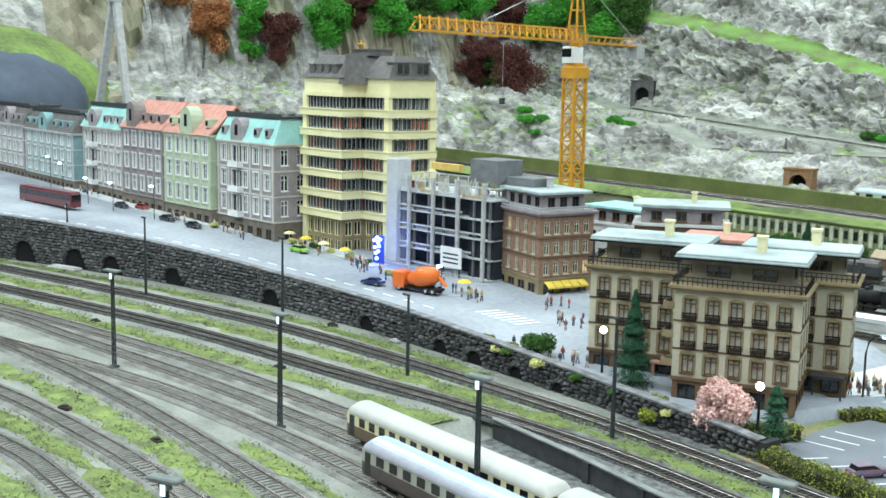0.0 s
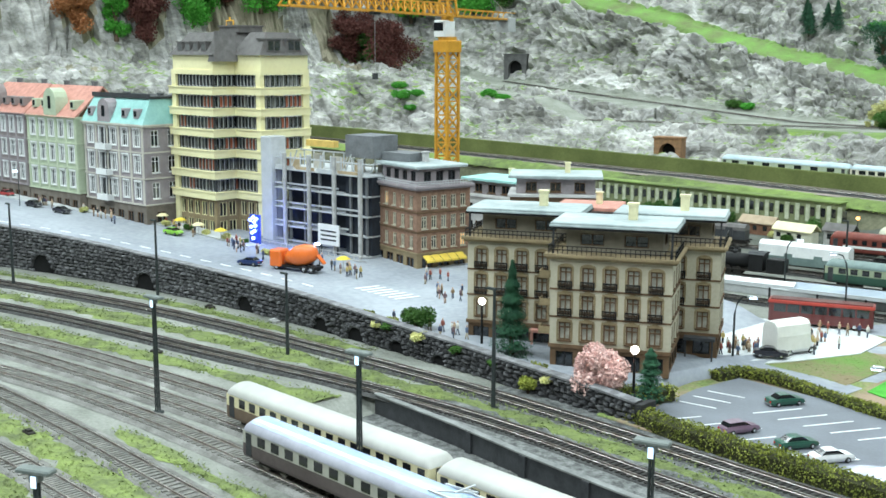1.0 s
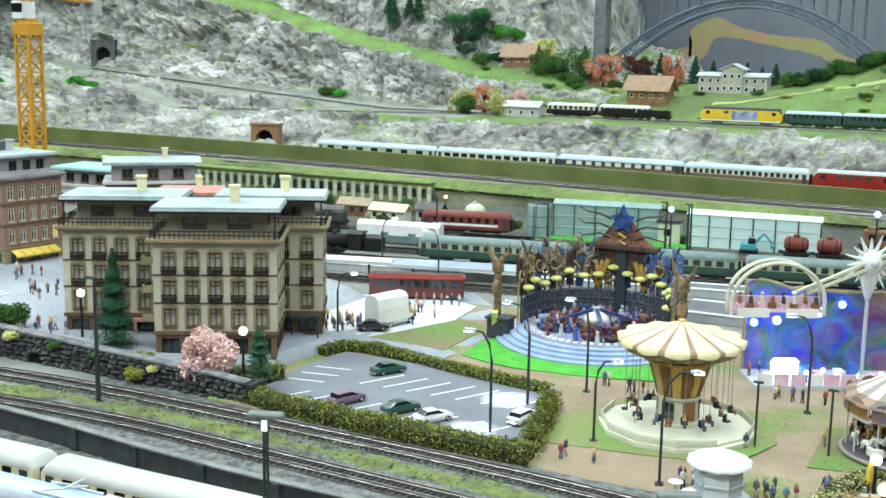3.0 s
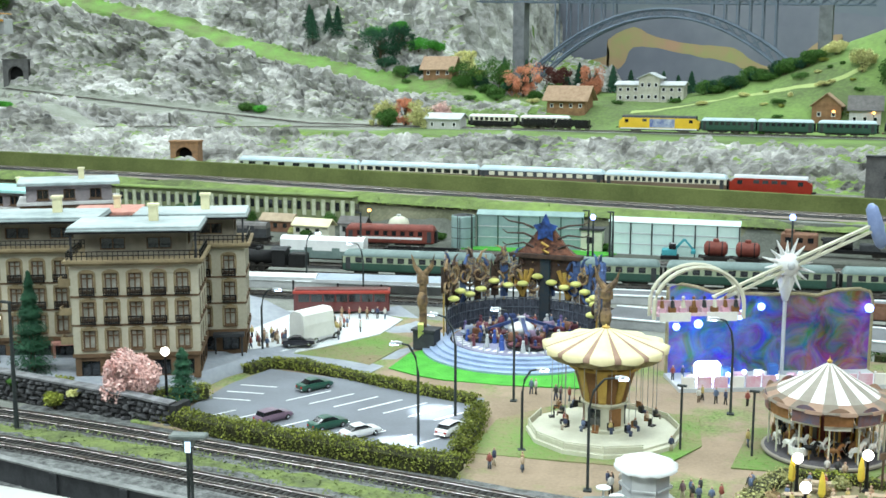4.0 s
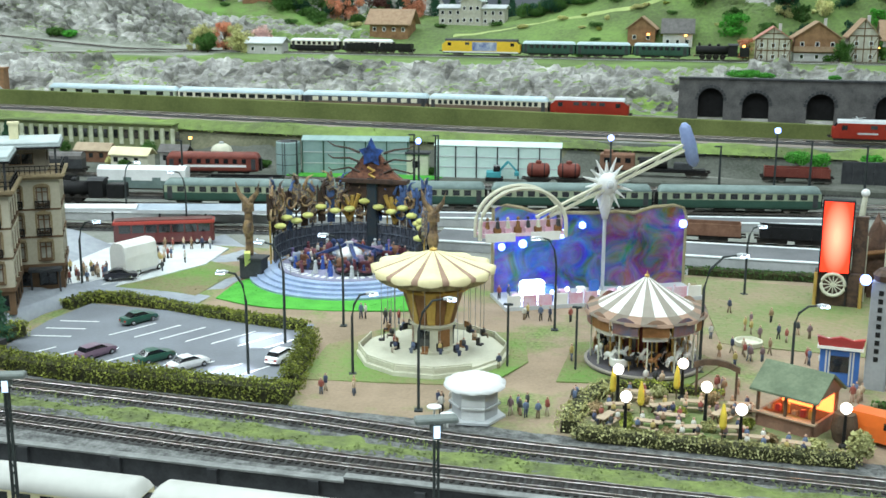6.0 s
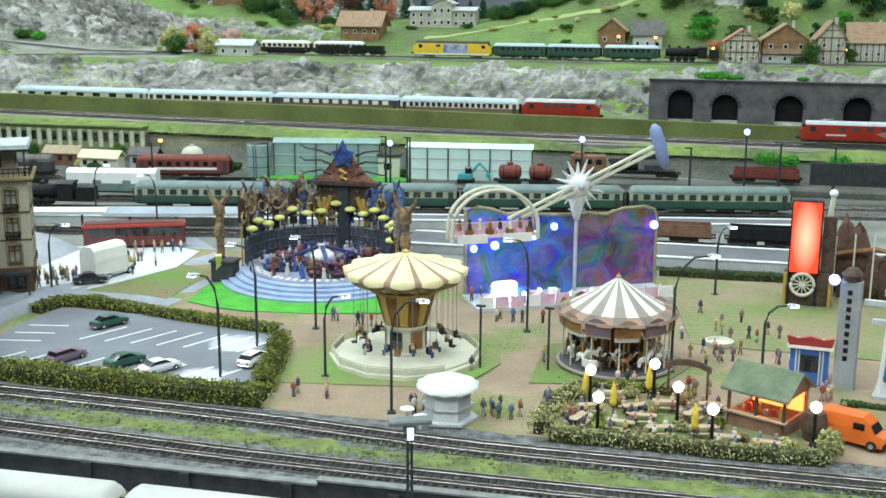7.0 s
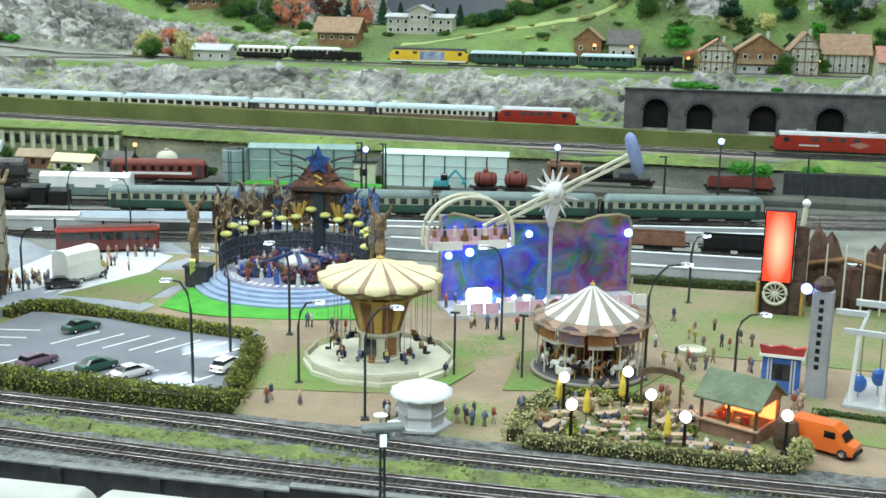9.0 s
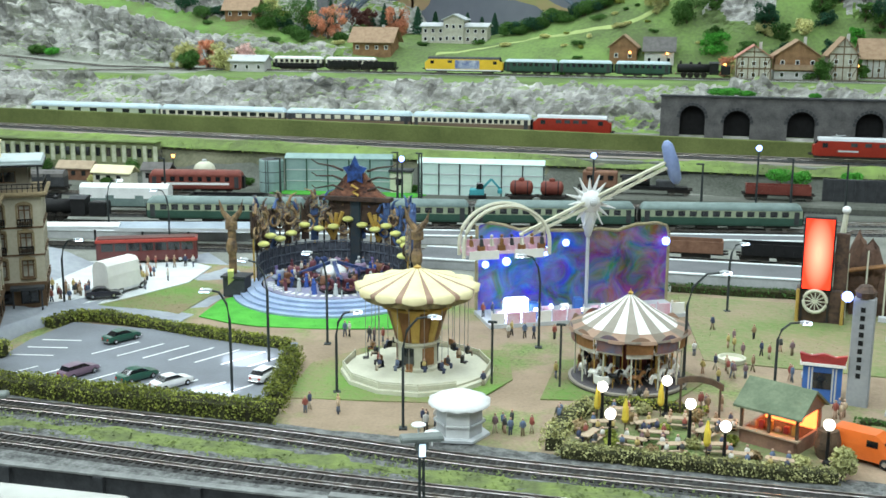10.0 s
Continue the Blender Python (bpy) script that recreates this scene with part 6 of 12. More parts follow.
def car(m, colour, label, style="saloon", group="parked cars"):
    """A model car about 5 cm long, nose towards +x."""
    root = thing("car", m @ Matrix.Scale(0.9, 4), label, "car", group)
    w = 1.0

    def sec(x, hw, z0, z1):
        return [(x, -hw * 0.92, z0), (x, -hw, (z0 + z1) / 2), (x, -hw * 0.9, z1), (x, hw * 0.9, z1), (x, hw, (z0 + z1) / 2), (x, hw * 0.92, z0)]

    part("body", loft(Build(), [sec(-2.5, 0.8, 0.42, 0.85), sec(-2.35, 0.95, 0.3, 1.0), sec(-1.6, w, 0.26, 1.05), sec(0.9, w, 0.26, 1.02), sec(1.9, 0.96, 0.28, 0.92), sec(2.35, 0.88, 0.32, 0.8), sec(2.5, 0.75, 0.4, 0.66)]), colour, root)
    r0, r1 = (-2.1, 1.15) if style == "wagon" else (-1.75, 1.15)
    part("glasshouse", loft(Build(), [sec(r0, 0.86, 0.98, 1.03), sec(r0 + (0.25 if style == "wagon" else 0.7), 0.74, 0.98, 1.5), sec(0.3, 0.74, 0.98, 1.5), sec(r1, 0.86, 0.98, 1.03)]), M_COACH_WIN, root)
    part("roof", loft(Build(), [sec(r0 + (0.25 if style == "wagon" else 0.65), 0.7, 1.46, 1.52), sec(-0.5, 0.74, 1.48, 1.58), sec(0.35, 0.7, 1.46, 1.52)]), colour, root)
    for x in (-1.5, 1.5):
        for s in (-1, 1):
            wheel(root, x, s * 0.82, 0.36, s)
    for s in (-1, 1):
        part("headlight", Build().box(2.38, 2.5, s * 0.58 - 0.15, s * 0.58 + 0.15, 0.52, 0.7), M_LAMPW, root)
        part("tail_light", Build().box(-2.52, -2.42, s * 0.6 - 0.16, s * 0.6 + 0.16, 0.6, 0.82), M_LAMPR, root)
    for x in (2.4, -2.64):
        part("bumper", Build().box(x, x + 0.22, -0.8, 0.8, 0.35, 0.48, 0.04), M_CHROME, root)
    return root


P_GREEN = paint("dark_green_car_paint", (0.03, 0.10, 0.07))
P_WHITE = paint("white_car_paint", (0.80, 0.80, 0.80))
P_MAUVE = paint("mauve_car_paint", (0.20, 0.13, 0.18))
P_BLACK = paint("black_car_paint", (0.03, 0.03, 0.04))
P_RED = paint("red_car_paint", (0.40, 0.05, 0.05))
P_LIME = paint("lime_car_paint", (0.28, 0.60, 0.08))
P_ORANGE = paint("orange_vehicle_paint", (0.80, 0.17, 0.03))
P_NAVY = paint("navy_car_paint", (0.02, 0.04, 0.12))
P_BLUE = paint("blue_car_paint", (0.05, 0.15, 0.45))
car(cm(-66.8, 118.2, 0.62, 62), P_GREEN, "dark green model car parked in a bay")
car(cm(-65.0, 105.6, 0.62, 68), P_MAUVE, "mauve and white model car parked by the hedge", "wagon")
car(cm(-58.2, 105.7, 0.62, 62), P_GREEN, "dark green model saloon parked by the hedge")
car(cm(-53.7, 104.6, 0.62, 60), P_WHITE, "white model saloon parked by the hedge")
car(cm(-45.2, 109.4, 0.62, 80), P_WHITE, "white model estate car beside the side hedge", "wagon")
for x, y, rz, p, lab in ((-227.5, 106.5, 9, P_BLACK, "black model saloon on the street"), (-237.5, 105.0, 9, P_BLACK, "dark model saloon on the street"), (-260, 103.6, 5, P_BLACK, "small black model car on the street"),
                         (-255.0, 106.6, 6, P_RED, "red model car at the kerb"), (-195.5, 113.8, 10, P_LIME, "lime green model car outside the tower"), (-165.0, 110.6, 200, P_NAVY, "blue-black model car ahead of the lorry"),
                         (-79.0, 135.6, 30, P_BLACK, "dark model car behind the white van")):
    car(cm(x, y, float(street_z(x)) + 0.05 if x < -100 else 0.75, rz), p, lab, group="street cars")


def lorry(m):
    root = thing("concrete_mixer", m, "orange concrete mixer lorry on the street", "lorry")
    part("chassis", Build().box(-4.6, 4.6, -1.1, 1.1, 0.6, 1.0), M_BLACK, root)
    cab = part("cab", Build().box(2.3, 4.7, -1.35, 1.35, 0.7, 3.5, 0.25), P_ORANGE, root)
    part("windscreen", Build().box(4.71, 4.76, -1.1, 1.1, 2.1, 3.1), M_COACH_WIN, cab)
    part("side_window", Build().box(3.2, 4.3, -1.38, -1.35, 2.1, 3.0), M_COACH_WIN, cab)
    d = Build().lathe([(0.5, -3.6), (1.0, -3.2), (1.75, -1.2), (1.8, 0.6), (1.3, 2.2), (0.6, 2.6)], 18)
    mm = Matrix.Translation((-1.4, 0, 2.8)) @ Matrix.Rotation(radians(-76), 4, "Y")
    part("drum", d.moved(mm), P_ORANGE, root, smooth=True)
    part("chute", Build().bar((-4.2, 0, 3.0), (-5.6, 0, 1.6), 0.9, 0.2), P_ORANGE, root)
    for x in (-3.6, -2.2, 3.3):
        for s in (-1, 1):
            wheel(root, x, s * 1.05, 0.6, s)
    return root


lorry(cm(-156.4, 114.2, float(street_z(-156.4)) + 0.03, 200))


def bus(m, colour, label, length=12.5):
    root = thing("bus", m, label, "bus")
    part("body", Build().box(-length / 2, length / 2, -1.4, 1.4, 0.45, 3.7, 0.3), colour, root)
    part("roof", Build().box(-length / 2 + 0.2, length / 2 - 0.2, -1.25, 1.25, 3.7, 3.9, 0.1), colour, root)
    for k in range(7):
        x = -length / 2 + 0.8 + k * (length - 1.2) / 7
        part("window", Build().box(x, x + (length - 1.2) / 7 - 0.25, -1.45, -1.4, 2.0, 3.2), M_COACH_WIN, root)
    part("windscreen", Build().box(length / 2, length / 2 + 0.04, -1.15, 1.15, 1.7, 3.3), M_COACH_WIN, root)
    for x in (-length / 2 + 2.4, length / 2 - 2.6):
        for s in (-1, 1):
            wheel(root, x, s * 1.15, 0.55, s)
    return root


bus(cm(-271, 90.5, float(street_z(-271)) + 0.05, 10), paint("maroon_bus_paint", (0.16, 0.035, 0.045)), "maroon model bus on the upper street", 24)

# ---- fairground ----
def fair_ground_material():
    """Trodden soil with grass growing through in broad patches."""
    m = mat("fairground_soil", (0.36, 0.27, 0.19), (0.25, 0.19, 0.13), 0.2, 0.95, 0.3, fine=14)
    nt = m.node_tree
    b = nt.nodes["Principled BSDF"]
    old = b.inputs["Base Color"].links[0].from_socket
    tc = nt.nodes.new("ShaderNodeTexCoord")
    n1 = nt.nodes.new("ShaderNodeTexNoise")
    n1.inputs["Scale"].default_value, n1.inputs["Detail"].default_value, n1.inputs["Roughness"].default_value = 9, 8, 0.65
    n2 = nt.nodes.new("ShaderNodeTexNoise")
    n2.inputs["Scale"].default_value, n2.inputs["Detail"].default_value = 300, 2
    nt.links.new(tc.outputs["Object"], n1.inputs["Vector"])
    nt.links.new(tc.outputs["Object"], n2.inputs["Vector"])
    gate = nt.nodes.new("ShaderNodeMapRange")
    gate.inputs["From Min"].default_value, gate.inputs["From Max"].default_value = 0.51, 0.64
    nt.links.new(n1.outputs["Fac"], gate.inputs["Value"])
    gr = nt.nodes.new("ShaderNodeValToRGB")
    gr.color_ramp.elements[0].position, gr.color_ramp.elements[0].color = 0.3, (0.10, 0.15, 0.045, 1)
    gr.color_ramp.elements[1].position, gr.color_ramp.elements[1].color = 0.7, (0.25, 0.32, 0.11, 1)
    nt.links.new(n2.outputs["Fac"], gr.inputs[0])
    mix = nt.nodes.new("ShaderNodeMix")
    mix.data_type = "RGBA"
    nt.links.new(gate.outputs[0], mix.inputs[0])
    nt.links.new(old, mix.inputs[6])
    nt.links.new(gr.outputs[0], mix.inputs[7])
    nt.links.new(mix.outputs[2], b.inputs["Base Color"])
    return m


M_FAIR = fair_ground_material()
b = Build()
xs_, ys_ = np.arange(-80, 62, 2.0), np.arange(97.0, 161.0, 2.0)
for x in xs_:
    for y in ys_:
        yy = max(y, float(np.interp(x, [-80, -40, -19, 6, 60], [100, 98.3, 96.8, 96.4, 96])))
        b.v.append((x, yy, 0.35 + 0.12 * noise.noise((x * 0.12, y * 0.12, 4)) - (0.25 if y < 98 else 0)))
n = len(ys_)
b.f = [(i * n + j, (i + 1) * n + j, (i + 1) * n + j + 1, i * n + j + 1) for i in range(len(xs_) - 1) for j in range(n - 1)]
solid("fairground", b, M_FAIR, "brown trodden fairground soil with grass patches", "ground", "", "structure", smooth=True)


def lawn(poly, z, material, label, seed, tufts=500, h=0.12):
    """A raised mat of static grass with tufts on it."""
    rnd = random.Random(seed)
    b = Build().prism(poly, z, z + h)
    x0, x1 = min(p[0] for p in poly), max(p[0] for p in poly)
    y0, y1 = min(p[1] for p in poly), max(p[1] for p in poly)
    cx, cy = (x0 + x1) / 2, (y0 + y1) / 2

    def inside(x, y):
        c = False
        for i in range(len(poly)):
            (ax, ay), (bx, by) = poly[i], poly[i - 1]
            if (ay > y) != (by > y) and x < (bx - ax) * (y - ay) / (by - ay) + ax:
                c = not c
        return c

    k = 0
    while k < tufts * 1.6:
        x, y = rnd.uniform(x0, x1), rnd.uniform(y0, y1)
        if not inside(x, y):
            continue
        k += 1
        s, a = rnd.uniform(0.06, 0.17), rnd.uniform(0, 6.3)
        dx, dy = math.cos(a) * s * 0.6, math.sin(a) * s * 0.6
        b.add([(x - dx, y - dy, z + h), (x + dx, y + dy, z + h), (x - dy * 2, y + dx * 2, z + h + s * 0.7)], [(0, 1, 2)])
    return solid("grass_mat", b, material, label, "grass", "", "stuff")


def ring(cx, cy, r, n=28, sq=1.0, a0=0.0):
    return [(cx + r * math.cos(2 * math.pi * i / n + a0), cy + r * sq * math.sin(2 * math.pi * i / n + a0)) for i in range(n)]


lawn([(-41.5, 104.6), (-22.6, 107.4), (-19.8, 116), (-22, 126), (-38, 124), (-42.5, 116)], 0.36, M_GRASS, "green grass mat round the swing ride", 31, 900)
lawn([(-16, 110.6), (-3, 112.6), (0.5, 121), (-6, 127), (-16, 124)], 0.36, M_GRASS, "green grass mat round the carousel", 32, 600)
lawn([(-63.6, 139), (-62.9, 130.8), (-58.5, 129.2), (-54.2, 128.5), (-46.5, 129.2), (-37.6, 131.5), (-34.5, 138), (-40, 146), (-60, 146)], 0.36, M_LAWN, "bright green lawn mat in front of the star ride", 33, 900)
lawn([(-82, 128), (-66, 128), (-66, 146), (-74, 150), (-80, 142)], 0.30, M_GRASS, "rough green grass beside the access road", 34, 700)
lawn([(0, 128), (30, 126), (34, 156), (-4, 157)], 0.34, M_GRASS_DRY, "pale dry grass at the back of the fairground", 35, 900)
hedge([(-5, 159.6), (5, 159.8), (16, 160), (40, 160)], 0.8, 1.2, M_LEAF, "low dark green hedge along the station fence", 36, 0.3, 12)

M_GOLD = mat("gold_trim", (0.62, 0.42, 0.12), (0.45, 0.28, 0.07), 0.6, 0.4, 0.1, metal=0.35)
M_BRONZE = mat("bronze_brown_panel", (0.30, 0.15, 0.06), (0.19, 0.09, 0.035), 0.5, 0.5, 0.1)
M_PALE = mat("pale_cream_stone", (0.66, 0.65, 0.52), (0.55, 0.54, 0.42), 0.4, 0.7, 0.1)
M_CANVAS = mat("cream_canvas", (0.80, 0.72, 0.44), (0.72, 0.63, 0.35), 0.3, 0.7, 0.05)
M_CANVAS_W = mat("white_canvas", (0.84, 0.83, 0.78), (0.74, 0.73, 0.68), 0.3, 0.7, 0.05)
M_CANVAS_B = mat("brown_canvas", (0.36, 0.24, 0.17), (0.28, 0.18, 0.13), 0.3, 0.7, 0.05)
M_CANVAS_G = mat("grey_taupe_canvas", (0.34, 0.31, 0.26), (0.27, 0.24, 0.20), 0.3, 0.7, 0.05)
M_TAUPE = mat("dark_taupe_canvas", (0.22, 0.185, 0.145), (0.16, 0.13, 0.10), 0.4, 0.7, 0.05)
M_CHAIN = mat("thin_steel", (0.5, 0.5, 0.5), (0.35, 0.35, 0.35), 1.0, 0.4, 0.0, metal=0.8)


def figure_material():
    """Tiny painted figures, each in a colour of its own."""
    m = mat("painted_figure", (0.5, 0.5, 0.5), None, 1.0, 0.6, 0.0)
    nt = m.node_tree
    info = nt.nodes.new("ShaderNodeObjectInfo")
    ramp = nt.nodes.new("ShaderNodeValToRGB")
    ramp.color_ramp.interpolation = "CONSTANT"
    cols = [(0.06, 0.07, 0.12), (0.30, 0.20, 0.12), (0.52, 0.40, 0.28), (0.07, 0.07, 0.07), (0.30, 0.09, 0.07), (0.60, 0.58, 0.53), (0.13, 0.17, 0.26), (0.46, 0.36, 0.14), (0.20, 0.13, 0.14)]
    e = ramp.color_ramp.elements
    for i, c in enumerate(cols):
        k = e[i] if i < 2 else e.new(i / len(cols))
        k.position, k.color = i / len(cols), (*c, 1)
    nt.links.new(info.outputs["Random"], ramp.inputs[0])
    legs = nt.nodes.new("ShaderNodeValToRGB")
    legs.color_ramp.interpolation = "CONSTANT"
    e = legs.color_ramp.elements
    for i, c in enumerate([(0.05, 0.06, 0.10), (0.20, 0.15, 0.10), (0.03, 0.03, 0.03), (0.42, 0.36, 0.27), (0.12, 0.14, 0.18), (0.45, 0.30, 0.22)]):
        k = e[i] if i < 2 else e.new(i / 6)
        k.position, k.color = i / 6, (*c, 1)
    turn = nt.nodes.new("ShaderNodeMath")
    turn.operation = "MULTIPLY"
    turn.inputs[1].default_value = 7.31
    fract = nt.nodes.new("ShaderNodeMath")
    fract.operation = "FRACT"
    nt.links.new(info.outputs["Random"], turn.inputs[0])
    nt.links.new(turn.outputs[0], fract.inputs[0])
    nt.links.new(fract.outputs[0], legs.inputs[0])
    tc = nt.nodes.new("ShaderNodeTexCoord")
    sep = nt.nodes.new("ShaderNodeSeparateXYZ")
    nt.links.new(tc.outputs["Generated"], sep.inputs[0])
    colour = ramp.outputs[0]
    for height, above in ((0.47, False), (0.86, True)):
        gate = nt.nodes.new("ShaderNodeMath")
        gate.operation = "GREATER_THAN" if above else "LESS_THAN"
        gate.inputs[1].default_value = height
        nt.links.new(sep.outputs["Z"], gate.inputs[0])
        mix = nt.nodes.new("ShaderNodeMix")
        mix.data_type = "RGBA"
        mix.inputs[7].default_value = (0.50, 0.33, 0.24, 1)
        nt.links.new(gate.outputs[0], mix.inputs[0])
        nt.links.new(colour, mix.inputs[6])
        if not above:
            nt.links.new(legs.outputs[0], mix.inputs[7])
        colour = mix.outputs[2]
    nt.links.new(colour, nt.nodes["Principled BSDF"].inputs["Base Color"])
    return m


M_FIG = figure_material()


def figure_mesh(h, seated=False, stride=0.12):
    b = Build()
    if seated:
        b.box(-0.18, 0.18, -0.45, 0.05, 0.35, 0.52).box(-0.16, 0.16, -0.5, -0.38, 0.0, 0.4)
        b.lathe([(0.16, 0.4), (0.24, 0.75), (0.2, 1.0), (0.08, 1.08)], 8).ball((0, 0, 1.22), 0.14, 8)
    else:
        b.tube([(-0.1, -stride, 0), (-0.09, 0, h * 0.48)], 0.075, 6, 0.1).tube([(0.1, stride, 0), (0.09, 0, h * 0.48)], 0.075, 6, 0.1)
        b.lathe([(0.13, h * 0.42), (0.19, h * 0.5), (0.22, h * 0.76), (0.16, h * 0.83), (0.06, h * 0.86)], 8)
        b.tube([(-0.22, 0, h * 0.78), (-0.27, -0.05, h * 0.5)], 0.055, 5).tube([(0.22, 0, h * 0.78), (0.27, 0.08, h * 0.52)], 0.055, 5)
        b.ball((0, 0, h * 0.93), 0.125, 8)
    return mesh_of("figurine", b, M_FIG, True)


FIGS = [figure_mesh(1.9), figure_mesh(2.0, stride=0.2), figure_mesh(1.75, stride=0.05)]
SEATED = figure_mesh(1.2, True)


def figurine(x, y, z, rz, seated=False, label="small plain painted figurine standing on the ground", group="figurines"):
    me = SEATED if seated else FIGS[int(abs(x * 7 + y * 3)) % 3]
    return solid("figurine", me, None, label, "figurine", group, m=cm(x, y, z, rz))


# chair swing ride
def swing_ride():
    root = thing("swing_ride", cm(-30.3, 115.9, 0.35), "chair swing ride with a scalloped cream and brown canopy", "fairground ride")
    part("platform", Build().prism(ring(0, 0, 8.3, 12, a0=0.26), 0, 0.55).prism(ring(0, 0, 7.7, 12, a0=0.26), 0.55, 0.8), M_PALE, root)
    for i in range(12):
        a = 2 * math.pi * i / 12 + 0.26
        a2 = 2 * math.pi * (i + 1) / 12 + 0.26
        p, q = (8.0 * math.cos(a), 8.0 * math.sin(a)), (8.0 * math.cos(a2), 8.0 * math.sin(a2))
        fence = Build().bar((*p, 1.35), (*q, 1.35), 0.1, 0.12).bar((*p, 0.95), (*q, 0.95), 0.08, 0.08).bar((*p, 0.5), (*p, 1.45), 0.16, 0.16)
        if i % 6 != 4:
            part("fence_panel", fence.add([(*p, 0.6), (*q, 0.6), (*q, 1.2), (*p, 1.2)], [(0, 1, 2, 3)]), M_PALE, root)
    base = part("centre_drum", Build().lathe([(2.5, 0.8), (2.5, 1.1), (2.2, 1.2), (2.2, 3.6), (2.6, 3.8), (2.6, 4.0)], 12), M_PALE, root)
    for i in range(6):
        a = 2 * math.pi * i / 6 + 0.3
        m = Matrix.Rotation(a, 4, "Z")
        part("drum_panel", Build().box(2.12, 2.24, -0.7, 0.7, 1.5, 3.4).moved(m), M_BRONZE if i % 2 else M_GLASS, base)
    for i in range(16):
        b = Build().lathe([(2.3, 4.0), (2.9, 6.0), (3.35, 7.6)], 2, a0=22.5 * i, a1=22.5 * (i + 1) - 2.5).lathe([(2.1, 4.0), (3.1, 7.6)], 2, a0=22.5 * i, a1=22.5 * (i + 1) - 2.5)
        part("tower_panel", b, M_BRONZE if i % 2 else M_GOLD, root)
    part("tower_core", Build().lathe([(2.1, 3.9), (2.6, 5.8), (3.1, 7.6), (2.4, 9.8)], 20), M_BRONZE, root)
    part("crown_ring", Build().lathe([(3.5, 7.6), (3.9, 7.7), (3.9, 7.95), (3.4, 8.0)], 24), M_GOLD, root)
    for i in range(12):
        a = 2 * math.pi * i / 12
        c, s = math.cos(a), math.sin(a)
        part("strut", Build().bar((3.7 * c, 3.7 * s, 7.9), (5.9 * c, 5.9 * s, 9.2), 0.14, 0.14).bar((3.7 * c, 3.7 * s, 7.9), (3.4 * c, 3.4 * s, 9.6), 0.2, 0.2), M_GOLD, root)
    n = 12
    for i in range(n * 2):
        brown = i % 2 == 1
        wa = 2 * math.pi / n
        a0 = wa * (i // 2) + (0 if not brown else wa * 0.78)
        a1 = a0 + wa * (0.78 if not brown else 0.22)
        b = Build()
        m = 6 if not brown else 3
        rows = []
        for k in range(m + 1):
            t = k / m
            a = a0 + (a1 - a0) * t
            lob = math.sin(math.pi * t) * (1.0 if not brown else 0.1)
            rows.append([(0.35 * math.cos(a), 0.35 * math.sin(a), 11.75), (3.4 * math.cos(a), 3.4 * math.sin(a), 10.75 + 0.05 * lob), ((5.7 + 0.35 * lob) * math.cos(a), (5.7 + 0.35 * lob) * math.sin(a), 10.0 + 0.3 * lob),
                         ((6.25 + lob * 0.5) * math.cos(a), (6.25 + lob * 0.5) * math.sin(a), 9.75 + 0.35 * lob), ((6.2 + lob * 0.4) * math.cos(a), (6.2 + lob * 0.4) * math.sin(a), 9.38 - 0.12 * lob)])
        b.v = [p for r in rows for p in r]
        b.f = [(k * 5 + j, k * 5 + j + 1, (k + 1) * 5 + j + 1, (k + 1) * 5 + j) for k in range(m) for j in range(4)]
        part("canopy_panel", b, M_CANVAS_B if brown else M_CANVAS, root, smooth=True)
    part("canopy_valance", Build().lathe([(6.12, 9.5), (5.95, 8.75), (5.85, 8.75), (5.95, 9.5)], 36), mat("olive_gold_valance", (0.36, 0.30, 0.14), (0.13, 0.10, 0.05), 1.2, 0.5, 0.1, fine=3), root, "olive and gold painted valance")
    part("canopy_underside", Build().lathe([(6.1, 9.35), (3.4, 9.7), (2.4, 9.9)], 24), M_CANVAS_G, root)
    part("finial", Build().lathe([(0.35, 11.65), (0.45, 11.9), (0.2, 12.0), (0.0, 12.15)], 10), M_GOLD, root)
    for i in range(20):
        a = 2 * math.pi * i / 20 + 0.1
        c, s = math.cos(a), math.sin(a)
        r = 5.6 if i % 2 else 4.6
        seat = part("swing_seat", Build().box(-0.35, 0.35, -0.3, 0.3, 2.0, 2.12).box(-0.35, 0.35, 0.22, 0.3, 2.12, 2.7).moved(Matrix.Translation((r * c, r * s, 0)) @ Matrix.Rotation(a + 1.57, 4, "Z")), M_BLACK if i % 3 else M_BRONZE, root)
        part("chain", Build().tube([(r * c, r * s, 2.1), (r * c, r * s, 9.4)], 0.035, 4), M_CHAIN, seat)
    return root


swing_ride()
for i in range(20):
    a = 2 * math.pi * i / 20 + 0.1
    r = 5.6 if i % 2 else 4.6
    if i % 4 != 3:
        figurine(-30.3 + r * math.cos(a), 115.9 + r * math.sin(a), 2.05, math.degrees(a) + 90, True, "small plain seated figurine on a swing seat", "swing riders")


